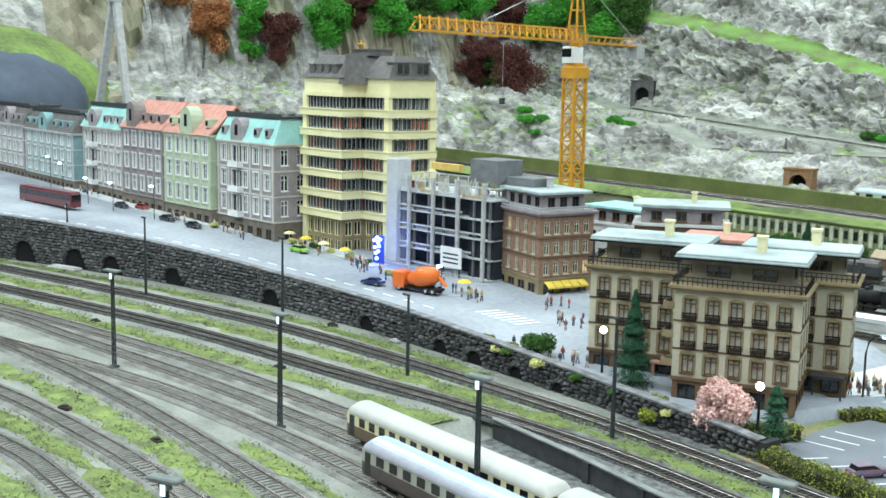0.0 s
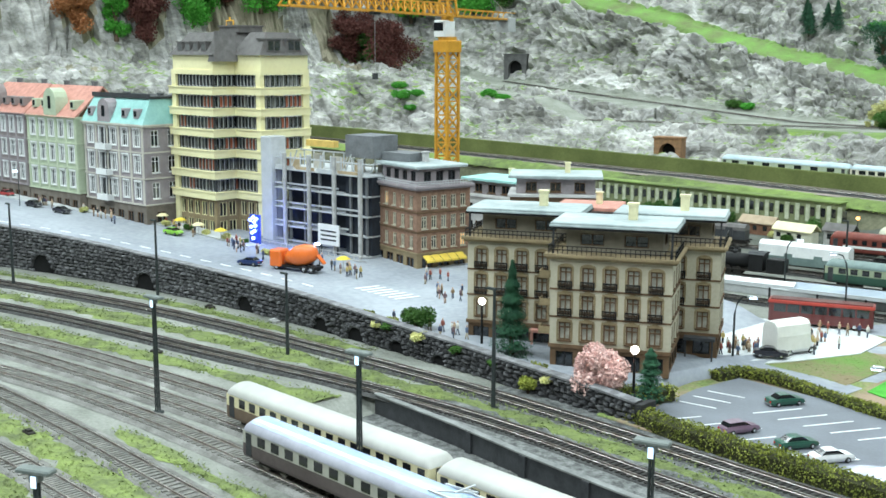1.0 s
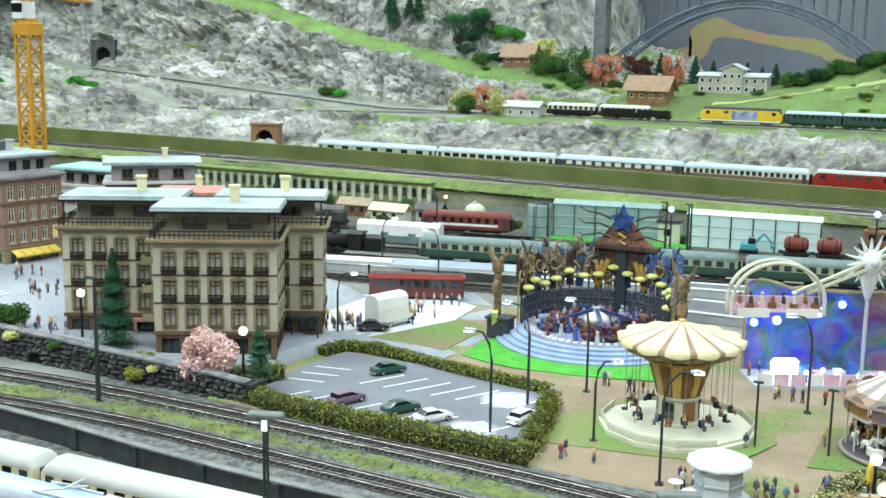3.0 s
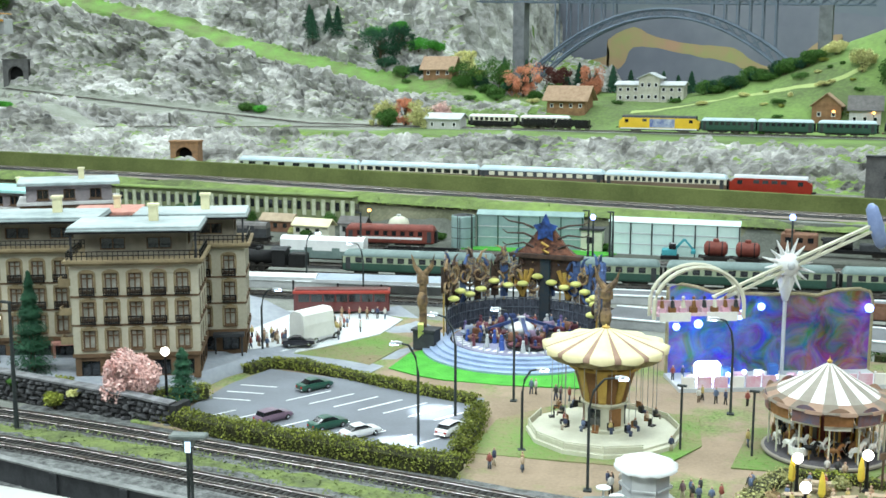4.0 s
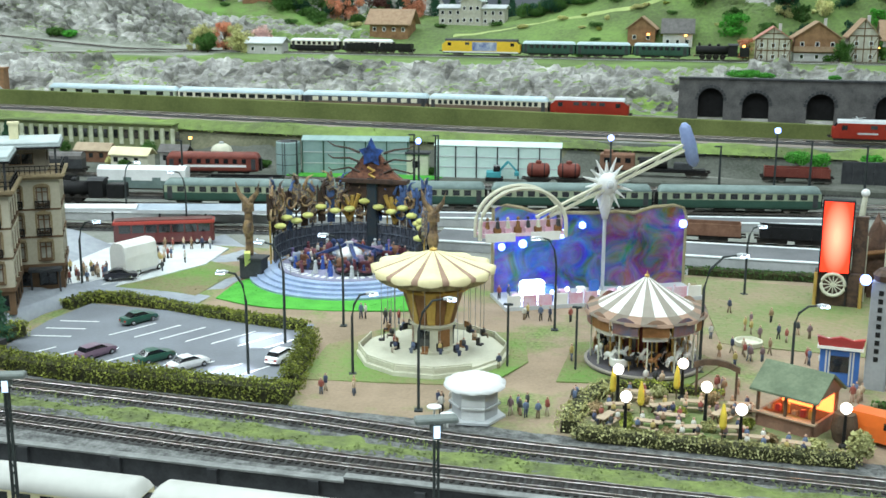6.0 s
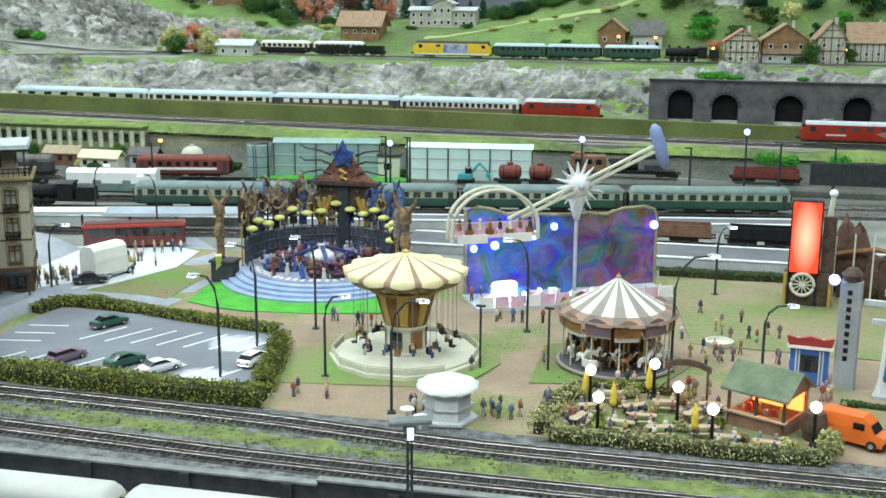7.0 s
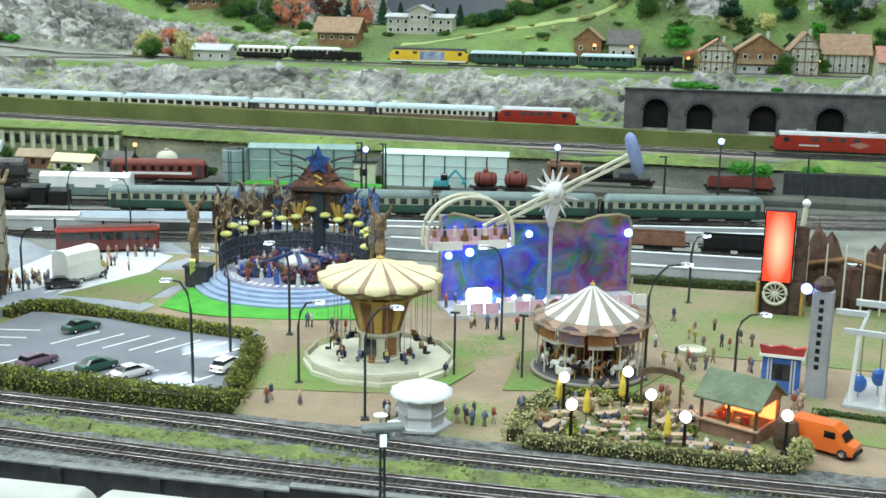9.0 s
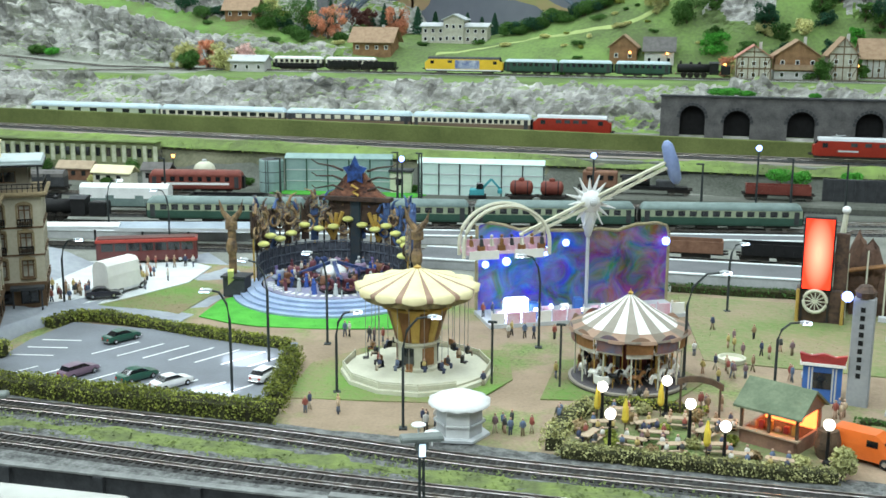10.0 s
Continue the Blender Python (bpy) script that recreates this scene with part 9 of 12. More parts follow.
van(cm(14.4, 101.8, 0.45, -28), P_ORANGE, "bright orange model delivery van at the garden's end")
root = van(cm(-78.4, 140.6, 0.5, 72), P_WHITE, "white covered model van on the access road")
part("cover", Build().extrude([(-1.5, 0.9), (-1.5, 2.9), (-1.3, 4.3), (-0.7, 4.8), (0.7, 4.8), (1.3, 4.3), (1.5, 3.6), (1.5, 0.9)], -4.4, 1.4), M_CANVAS_W, root)
root = bus(cm(-83.8, 157.6, 0.53, 24), paint("dark_red_coach_paint", (0.13, 0.03, 0.028)), "long dark red model bus with a bright red roof edge", 15)
part("roof_edge", Build().box(-7.6, 7.6, -1.5, 1.5, 3.3, 3.75, 0.12), paint("red_coach_paint", (0.42, 0.06, 0.045)), root, "bright red roof edge")
for i in range(7):
    figurine(-83.0 + i * 1.25, 152.6 + i * 0.55 + (0.5 if i % 2 else 0), 0.53, 40 * i, label="small plain figurine waiting beside the bus", group="bus passengers")

# rides at the fairground's end
root = thing("lit_sign_tower", cm(13.2, 147.6, 0.35, -6), "glowing red sign tower on a fairground ride", "sign tower")
part("box", Build().box(-1.9, 1.9, -0.4, 1.2, 4.3, 13.6, 0.15), M_BLACK, root)
M_SIGN = lamp_mat("red_sign_light", (1.0, 0.07, 0.02), 2.2)
nt = M_SIGN.node_tree
tc, mp, gr, rp = (nt.nodes.new("ShaderNode" + k) for k in ("TexCoord", "Mapping", "TexGradient", "ValToRGB"))
gr.gradient_type = 'SPHERICAL'
mp.inputs["Location"].default_value = (0, 0, -9.1 / 4.9)
mp.inputs["Scale"].default_value = (1 / (1.75 * U), 0, 1 / (4.9 * U))
rp.color_ramp.elements[0].color = (0.8, 0.016, 0.006, 1)
rp.color_ramp.elements[1].position, rp.color_ramp.elements[1].color = 0.85, (1.0, 0.34, 0.22, 1)
nt.links.new(tc.outputs["Object"], mp.inputs["Vector"])
nt.links.new(mp.outputs[0], gr.inputs["Vector"])
nt.links.new(gr.outputs["Fac"], rp.inputs[0])
for node in list(nt.nodes):
    if node.type in ('BSDF_PRINCIPLED', 'EMISSION'):
        nt.links.new(rp.outputs[0], node.inputs["Emission Color" if node.type == 'BSDF_PRINCIPLED' else "Color"])
part("sign_panel", Build().box(-1.7, 1.7, -0.5, -0.4, 4.5, 13.4), M_SIGN, root, "red lit sign panel, orange-hot in the middle")
for x in (-1.6, 1.6):
    part("leg", Build().box(x - 0.15, x + 0.15, 0, 0.3, 0, 4.4), M_DGREY, root)
part("wheel_emblem", Build().tube([(1.4 * math.cos(a), -0.8, 3.0 + 1.4 * math.sin(a)) for a in np.linspace(0, 6.2832, 17)], 0.22, 6), M_PALE, root)
M_BOOTH = mat("dark_umber_ornament", (0.13, 0.08, 0.055), (0.05, 0.035, 0.03), 1.2, 0.6, 0.3, fine=3)
part("booth_wall", Build().box(-2.3, 3.6, 0.0, 2.2, 0, 4.4, 0.15), M_BOOTH, root, "dark brown ornamented booth")
part("side_board", Build().box(2.0, 3.6, 0.5, 1.1, 4.4, 11.6, 0.1), M_BOOTH, root)
for k in range(6):
    a = k * math.pi / 6
    part("wheel_spoke", Build().bar((-1.4 * math.cos(a), -0.8, 3.0 - 1.4 * math.sin(a)), (1.4 * math.cos(a), -0.8, 3.0 + 1.4 * math.sin(a)), 0.12, 0.12), M_PALE, root)
for x in (-2.1, 3.3):
    part("booth_column", Build().tube([(x, -0.25, 0), (x, -0.25, 4.3)], 0.22, 8), M_GOLD, root)
root = thing("dark_ride", cm(28.2, 151.8, 0.35, -4), "brown carved mountain facade of a dark ride", "fairground ride")
rocks = []
for i in range(14):
    x = -11.5 + i * 1.75
    hh = 7.5 + 2.2 * math.sin(i * 1.3) + (0.6 if i < 3 else 0)
    rocks.append(Build().ball((x, 1.0, hh * 0.5), 1.6, 9, hh * 0.55, 0.12, rnd))
M_RIDE_ROCK = (mat("brown_ride_rock", (0.17, 0.10, 0.07), (0.08, 0.05, 0.04), 0.4, 0.8, 0.6))
for b in rocks:
    part("rock", b, M_RIDE_ROCK, root)
part("track_rail", Build().tube([(-11, -0.8, 6.2), (-6, -1.0, 7.2), (-1, -1.0, 6.0), (4, -1.0, 7.0), (9, -1.0, 6.2)], 0.2, 6).tube([(-11, -1.6, 6.2), (-6, -1.8, 7.2), (-1, -1.8, 6.0), (4, -1.8, 7.0), (9, -1.8, 6.2)], 0.2, 6), M_BRONZE, root)
for i in range(10):
    part("fence_post", Build().box(-11 + i * 2.3, -10.8 + i * 2.3, -2.0, -1.8, 0, 8.6 + 0.5 * math.sin(i)), M_PALE, root)
part("lamp_globe", Build().ball((-11.6, -1.4, 14.0), 0.55, 12), M_WHITE, root)
part("white_pole", Build().tube([(-12.3, -1.4, 3.0), (-12.0, -1.4, 9.0), (-11.6, -1.4, 13.6)], 0.5, 8, 0.32), M_PALE, root, "weathered white pole")

root = thing("observation_tower", cm(15.2, 117.0, 0.35, -12), "tall grey tower sign with a column of dark marks", "sign tower")
part("shaft", Build().box(-1.05, 1.05, -0.7, 0.7, 0, 11.2, 0.12), mat("grey_sign_panel", (0.36, 0.37, 0.38), (0.28, 0.29, 0.30), 0.5, 0.6, 0.1), root)
for i in range(9):
    part("dark_mark", Build().box(-0.3, 0.15, -0.74, -0.7, 3.0 + i * 0.85, 3.5 + i * 0.85), M_BLACK, root)
part("crest", Build().lathe([(0.9, 11.2), (1.1, 11.8), (0.6, 12.4), (0.0, 12.6)], 10), M_BOOTH, root)
part("cap_wing", Build().box(1.3, 4.2, -0.3, 0.3, 8.9, 9.4), M_LGREY, root)
part("led", Build().ball((-1.6, -1.0, 11.3), 0.55, 10), M_LED_B, root)
root = thing("ticket_booth", cm(11.8, 118.0, 0.35, -6), "small blue ticket booth with a red and white crown", "ticket booth")
part("body", Build().box(-1.9, 1.9, -1.3, 1.3, 0, 3.9, 0.08), P_BLUE, root)
part("window", Build().box(-0.9, 0.9, -1.36, -1.3, 1.5, 3.2), M_GLASS, root)
for x in (-1.3, -1.0, 1.0, 1.3):
    part("pilaster", Build().box(x - 0.08, x + 0.08, -1.38, -1.3, 0.2, 3.7), M_LGREY, root)
part("cornice", Build().box(-2.2, 2.2, -1.6, 1.6, 3.9, 4.2), M_CANVAS_W, root)
part("crown", Build().add([(-2.1, -1.5, 4.2), (2.1, -1.5, 4.2), (2.3, -1.6, 5.2), (1.2, -1.6, 4.95), (0, -1.6, 5.25), (-1.2, -1.6, 4.95), (-2.3, -1.6, 5.2), (-2.1, -1.1, 4.2), (2.1, -1.1, 4.2), (2.3, -1.1, 5.2), (1.2, -1.1, 4.95), (0, -1.1, 5.25), (-1.2, -1.1, 4.95), (-2.3, -1.1, 5.2)],
     [(0, 1, 2, 3, 4, 5, 6), (13, 12, 11, 10, 9, 8, 7), (2, 9, 10, 3), (3, 10, 11, 4), (4, 11, 12, 5), (5, 12, 13, 6), (1, 8, 9, 2), (6, 13, 7, 0)]), P_RED, root, "red scalloped crown board")
root = thing("frame_ride", cm(22.9, 116.9, 0.35, -14), "ride of white frames with blue seats on a paved deck", "fairground ride")
part("deck", Build().box(-4.6, 12, -4.0, 6, 0, 0.4, 0.1), M_CONC, root)
for x in (-4.0, -1.0, 2.0, 5.0):
    part("frame_post", Build().tube([(x, -3.2, 0.4), (x + 0.3, -2.8, 7.4)], 0.22, 8), M_WHITE, root)
    part("frame_beam", Build().tube([(x + 0.3, -2.8, 7.4), (x + 0.5, 3.5, 8.2)], 0.2, 8), M_LGREY, root)
part("top_beam", Build().box(-5.2, 8, -3.0, -2.5, 7.3, 7.8).box(-4.8, 8, 2.8, 3.4, 8.8, 9.4), M_LGREY, root)
for i in range(6):
    part("blue_seat", Build().ball((-3.4 + i * 1.7, -1.4 + (i % 2) * 1.4, 1.9 + (i % 3) * 0.5), 0.75, 10, 0.95), P_BLUE, root)
    part("seat_bar", Build().tube([(-3.4 + i * 1.7, -1.4 + (i % 2) * 1.4, 0.4), (-3.4 + i * 1.7, -1.4 + (i % 2) * 1.4, 7.4)], 0.08, 6), M_CHAIN, root)
part("yellow_figurehead", Build().lathe([(0.2, 4.0), (0.6, 4.6), (0.3, 5.6), (0.0, 5.9)], 9, (-0.2, -1.0, 0)), M_PARASOL, root)
hedge([(15, 111.6), (20, 110.6), (27, 109.4)], 0.5, 0.6, M_LEAF, "low clipped edging round the ride's deck", 47, 0.3, 14)
lawn([(14, 105), (34, 100), (36, 110), (16, 111)], 0.36, M_GRASS, "green grass strip by the frame ride", 48, 400)

# figures strolling over the fairground
spots = []
rnd = random.Random(17)
for cx, cy, n, sx, sy in ((-17.0, 100.5, 7, 1.6, 1.4), (-13.6, 104.6, 3, 0.6, 0.8), (-25.6, 100.2, 4, 0.9, 0.8), (4.5, 133, 12, 4.0, 6.5), (2.0, 124, 8, 2.5, 2.5), (-15.5, 117.5, 2, 0.5, 0.5), (-41.8, 127.0, 2, 0.6, 0.4), (-38.0, 125.8, 3, 1.0, 0.5),
                          (-20.0, 132.0, 5, 2.5, 0.8), (12.5, 112.6, 6, 2.2, 1.0), (16.0, 104.5, 2, 0.6, 0.6), (-38.0, 101.5, 2, 0.3, 0.8), (-34.8, 101.5, 2, 0.3, 0.8), (-6.0, 112.0, 4, 3.0, 0.5), (0.5, 111.5, 5, 1.4, 0.7), (9, 122, 3, 1.2, 1.2), (-22.4, 113.0, 1, 0.1, 0.1)):
    for _ in range(n):
        figurine(cx + rnd.gauss(0, 0.6) * sx, cy + rnd.gauss(0, 0.6) * sy, 0.42, rnd.uniform(0, 360), group="strolling figurines")
for cx, cy, n, sx, sy in ((-176, 116.5, 14, 8, 1.6), (-198, 116.6, 10, 6, 1.2), (-218, 110.6, 9, 7, 1.0), (-150, 119, 14, 6, 2.2), (-240, 107, 6, 8, 0.6), (-285, 105, 8, 10, 0.6), (-111, 107.5, 4, 1.2, 1.0), (-137, 127, 6, 3, 3), (-84, 136, 26, 4.0, 4.5), (-79, 146, 14, 3.5, 4.0), (-128, 121, 8, 4.0, 2.0)):
    for _ in range(n):
        x = cx + rnd.gauss(0, 0.6) * sx
        figurine(x, cy + rnd.gauss(0, 0.6) * sy, street_zz(x, cy) + 0.03, rnd.uniform(0, 360), label="small plain painted figurine on the street", group="street figurines")
root = thing("pond_bench", cm(3.0, 128.5, 0.4, 10), "low round pale fountain basin on the soil", "fountain")
part("basin", Build().lathe([(1.5, 0), (1.6, 0.5), (1.4, 0.55), (1.3, 0.2), (0, 0.2)], 20), M_PALE, root)

# ---- station behind the fair ----
M_GREEN_D = mat("bottle_green_livery", (0.045, 0.10, 0.075), (0.03, 0.07, 0.05), 0.3, 0.4, 0.05)
M_GREEN_P = mat("pale_green_window_band", (0.36, 0.40, 0.27), (0.26, 0.31, 0.21), 0.3, 0.5, 0.05)
M_GREENROOF = mat("grey_green_coach_roof", (0.19, 0.255, 0.24), (0.13, 0.18, 0.17), 0.3, 0.45, 0.05)
M_ICE = mat("ice_white_coach_roof", (0.52, 0.63, 0.67), (0.42, 0.53, 0.57), 0.2, 0.35, 0.03)
M_SIGNAL = mat("signal_red_livery", (0.310, 0.034, 0.019), (0.248, 0.025, 0.015), 0.25, 0.35, 0.03)
M_MAROON = mat("oxide_red_livery", (0.21, 0.058, 0.042), (0.14, 0.036, 0.028), 0.35, 0.5, 0.05)
M_TEALP = mat("teal_machine_paint", (0.08, 0.38, 0.42), (0.05, 0.28, 0.32), 0.5, 0.5, 0.05)
M_PLAT = mat("platform_asphalt", (0.17, 0.175, 0.185), (0.12, 0.125, 0.13), 0.2, 0.85, 0.15, fine=14)
M_PLATEDGE = mat("white_platform_edge", (0.76, 0.80, 0.80), (0.62, 0.66, 0.66), 0.5, 0.75, 0.05)
M_CANOPY = mat("blue_grey_canopy_roof", (0.34, 0.40, 0.46), (0.26, 0.31, 0.36), 0.2, 0.5, 0.05)
M_MINT = mat("mint_white_glazing", (0.66, 0.82, 0.76), (0.54, 0.72, 0.66), 0.2, 0.2, 0.03)
M_MINT_D = mat("grey_teal_glazing", (0.30, 0.42, 0.40), (0.22, 0.32, 0.31), 0.2, 0.2, 0.03)
M_RUST = mat("rusty_wagon_brown", (0.26, 0.14, 0.09), (0.16, 0.08, 0.05), 0.6, 0.75, 0.1)
M_AMBER = lamp_mat("amber_lamp", (1.0, 0.42, 0.10), 6)


def along(a, b, z, inset=0.0):
    """A matrix whose x runs from a to b on the plan, and their distance."""
    d = Vector((b[0] - a[0], b[1] - a[1]))
    return cm(a[0], a[1], z, math.degrees(math.atan2(d.y, d.x))), d.length


def platform(a, b, width, label, edge=0.5):
    m, n = along(a, b, 0.05)
    root = thing("platform", m, label, "platform", "", "structure")
    part("slab", Build().box(0, n, 0.15, width - 0.15, 0, 1.35), M_CONC, root)
    part("surface", Build().box(0.1, n - 0.1, edge, width - edge, 1.35, 1.46), M_PLAT, root)
    for y in (0.0, width - edge):
        part("edge_strip", Build().box(0, n, y, y + edge - 0.02, 1.35, 1.5), M_PLATEDGE, root)
    return root


platform((-44, 166), (40, 166), 9.5, "dark asphalt station platform with a white front edge", 0.8)
platform((-114, 170.5), (18, 194.5), 5.5, "narrow station platform with pale edge strips", 0.9)
track([(-120, 164), (-60, 174), (-20, 179.5), (40, 181)], label="station track between two platforms")
track([(-170, 172), (-103, 186), (14, 208.6), (60, 217.5)], label="station track under the green train")
track([(-175, 179), (-118, 193), (14, 216.5), (60, 225)], label="dark goods track behind the station")
track([(-200, 196), (-114, 216.5), (-60, 221), (0, 229), (40, 232)], label="dark goods track behind the station")
track([(-180, 188), (-118, 202), (-40, 214), (20, 222)], label="dark goods track behind the station")


def canopy(a, b, width, z, roof, label):
    m, n = along(a, b, 0.0)
    root = thing("platform_canopy", m, label, "canopy")
    part("roof", Build().extrude([(0, z), (width / 2, z + 0.55), (width, z), (width, z + 0.25), (width / 2, z + 0.8), (0, z + 0.25)], 0, n), roof, root)
    part("fascia", Build().box(0, n, -0.1, 0.0, z - 0.25, z + 0.3), M_LGREY, root)
    k = max(2, int(n / 7))
    for i in range(k):
        x = n * (i + 0.5) / k
        part("post", Build().box(x - 0.15, x + 0.15, width / 2 - 0.15, width / 2 + 0.15, 0.1, z + 0.5), M_DGREY, root)
    return root


canopy((-126, 158), (-93.5, 166.5), 2.6, 3.5, M_WHITE, "narrow platform canopy with a white roof")
canopy((-94, 166), (-72, 171.5), 6.0, 3.3, M_CANOPY, "platform canopy with a blue-grey roof")


# ---- rolling stock ----
def wagon_base(name, m, length, label, category, group="", bogies=True):
    root = thing(name, m, label, category, group)
    part("underframe", Build().box(0.2, length - 0.2, -1.25, 1.25, 0.95, 1.25), M_BOGIE, root)
    for x in ((2.2, length - 2.2) if length > 9 else (length / 2,)):
        bogie(root, x)
    for x, s in ((0.2, -1), (length - 0.2, 1)):
        part("buffer", Build().tube([(x, -1.0, 1.2), (x + s * 0.7, -1.0, 1.2)], 0.16, 8).tube([(x, 1.0, 1.2), (x + s * 0.7, 1.0, 1.2)], 0.16, 8), M_BOGIE, root)
    return root


def open_wagon(m, length, colour, label, h=3.1):
    root = wagon_base("open_wagon", m, length, label, "goods wagon", "goods wagons")
    b = Build().box(0.3, length - 0.3, -1.55, -1.4, 1.25, h).box(0.3, length - 0.3, 1.4, 1.55, 1.25, h).box(0.3, 0.45, -1.4, 1.4, 1.25, h).box(length - 0.45, length - 0.3, -1.4, 1.4, 1.25, h)
    part("body", b, colour, root)
    part("load", Build().box(0.5, length - 0.5, -1.38, 1.38, 1.3, h - 0.5, 0.3), M_BALLAST, root)
    k = int(length / 1.6)
    for i in range(k + 1):
        x = 0.4 + (length - 0.95) * i / k
        part("stanchion", Build().box(x, x + 0.14, -1.66, -1.56, 1.2, h), colour, root)
    return root


def tank_wagon(m, length, colour, label):
    root = wagon_base("tank_wagon", m, length, label, "tank wagon", "goods wagons")
    b = Build()
    prof = [(0.0, 0.5), (0.8, 0.55), (1.35, 0.9), (1.45, 1.2), (1.45, length - 1.2), (1.35, length - 0.9), (0.8, length - 0.55), (0.0, length - 0.5)]
    b.lathe(prof, 16).moved(Matrix.Translation((0, 0, 2.8)) @ Matrix.Rotation(radians(90), 4, "Y"))
    part("tank", b, colour, root, smooth=True)
    part("dome", Build().lathe([(0.6, 4.0), (0.6, 4.6), (0.4, 4.75), (0.0, 4.78)], 12, (length / 2, 0, 0)), colour, root)
    for x in (length * 0.28, length * 0.72):
        part("strap", Build().lathe([(1.49, x - 0.1), (1.49, x + 0.1)], 16).moved(Matrix.Translation((0, 0, 2.8)) @ Matrix.Rotation(radians(90), 4, "Y")), M_BLACK, root)
    return root


def box_wagon(m, length, lower, upper, label, split=2.6, top=5.0):
    root = wagon_base("box_wagon", m, length, label, "goods wagon", "goods wagons")
    part("body", Build().box(0.3, length - 0.3, -1.5, 1.5, 1.25, split), lower, root)
    part("roof", Build().extrude([(-1.52, split), (-1.52, top - 0.7), (-1.0, top - 0.2), (0, top), (1.0, top - 0.2), (1.52, top - 0.7), (1.52, split)], 0.3, length - 0.3), upper, root)
    for x in (length * 0.3, length * 0.62):
        part("door", Build().box(x, x + 1.6, -1.58, -1.5, 1.35, split + 0.6), lower, root)
    return root


def diesel_loco(m, length, body, roof, label, category="locomotive", lozenge=None):
    """A locomotive with a cab at each end."""
    root = thing("locomotive", m, label, category)
    w = 1.62
    b = Build()
    k = 0.9
    secs = [(0.0, 1.0, 3.1), (0.35, 1.35, 3.3), (k + 0.5, w, 4.15), (length - k - 0.5, w, 4.15), (length - 0.35, 1.35, 3.3), (length, 1.0, 3.1)]
    for x, h, z in secs:
        b.v += [(x, -h, 1.0), (x, -h, 2.6), (x, -h * 0.94, z), (x, h * 0.94, z), (x, h, 2.6), (x, h, 1.0)]
    b.f = [(r * 6 + i, r * 6 + (i + 1) % 6, (r + 1) * 6 + (i + 1) % 6, (r + 1) * 6 + i) for r in range(5) for i in range(6)]
    b.f += [(5, 4, 3, 2, 1, 0), tuple(30 + i for i in range(6))]
    part("body", b, body, root)
    part("roof", Build().extrude([(-1.5, 4.12), (-1.2, 4.6), (-0.6, 4.85), (0.6, 4.85), (1.2, 4.6), (1.5, 4.12)], 1.0, length - 1.0), roof, root)
    part("skirt", Build().box(0.4, length - 0.4, -1.45, 1.45, 0.5, 1.02), M_BOGIE, root)
    for x in (5.0, length - 5.0):
        bogie(root, x, 3, 1.9)
    for x in (1.9, length - 3.0):
        part("window", Build().box(x, x + 1.1, -w - 0.02, -w + 0.05, 2.75, 3.7), M_COACH_WIN, root)
    for i in range(4):
        x = length * 0.3 + i * length * 0.11
        part("grille", Build().box(x, x + 1.3, -w - 0.03, -w + 0.05, 3.05, 3.8), M_DGREY, root)
    for x, s in ((0.15, 1), (length - 0.15, -1)):
        part("windscreen", Build().add([(x + s * 0.25, -1.1, 3.32), (x + s * 0.25, 1.1, 3.32), (x + s * 0.95, 1.2, 4.05), (x + s * 0.95, -1.2, 4.05)], [(0, 1, 2, 3)]), M_COACH_WIN, root)
        part("buffer", Build().tube([(x, -1.0, 1.2), (x - s * 0.9, -1.0, 1.2)], 0.17, 8).tube([(x, 1.0, 1.2), (x - s * 0.9, 1.0, 1.2)], 0.17, 8), M_BOGIE, root)
    if lozenge:
        c = length * 0.68
        part("emblem", Build().add([(c - 2.2, -w - 0.015, 2.5), (c, -w - 0.015, 1.7), (c + 2.2, -w - 0.015, 2.5), (c, -w - 0.015, 3.2)], [(0, 1, 2, 3)]), lozenge, root)
        part("plate", Build().box(length * 0.2, length * 0.36, -w - 0.02, -w + 0.03, 1.9, 2.25), M_LGREY, root)
        for x in (4.0, length - 7.0):
            part("pantograph", Build().bar((x, -0.8, 4.95), (x + 2.6, 0, 5.3), 0.1, 0.1).bar((x, 0.8, 4.95), (x + 2.6, 0, 5.3), 0.1, 0.1).bar((x + 0.8, -1.1, 5.32), (x + 0.8, 1.1, 5.32), 0.12, 0.1), M_LGREY, root)
    return root


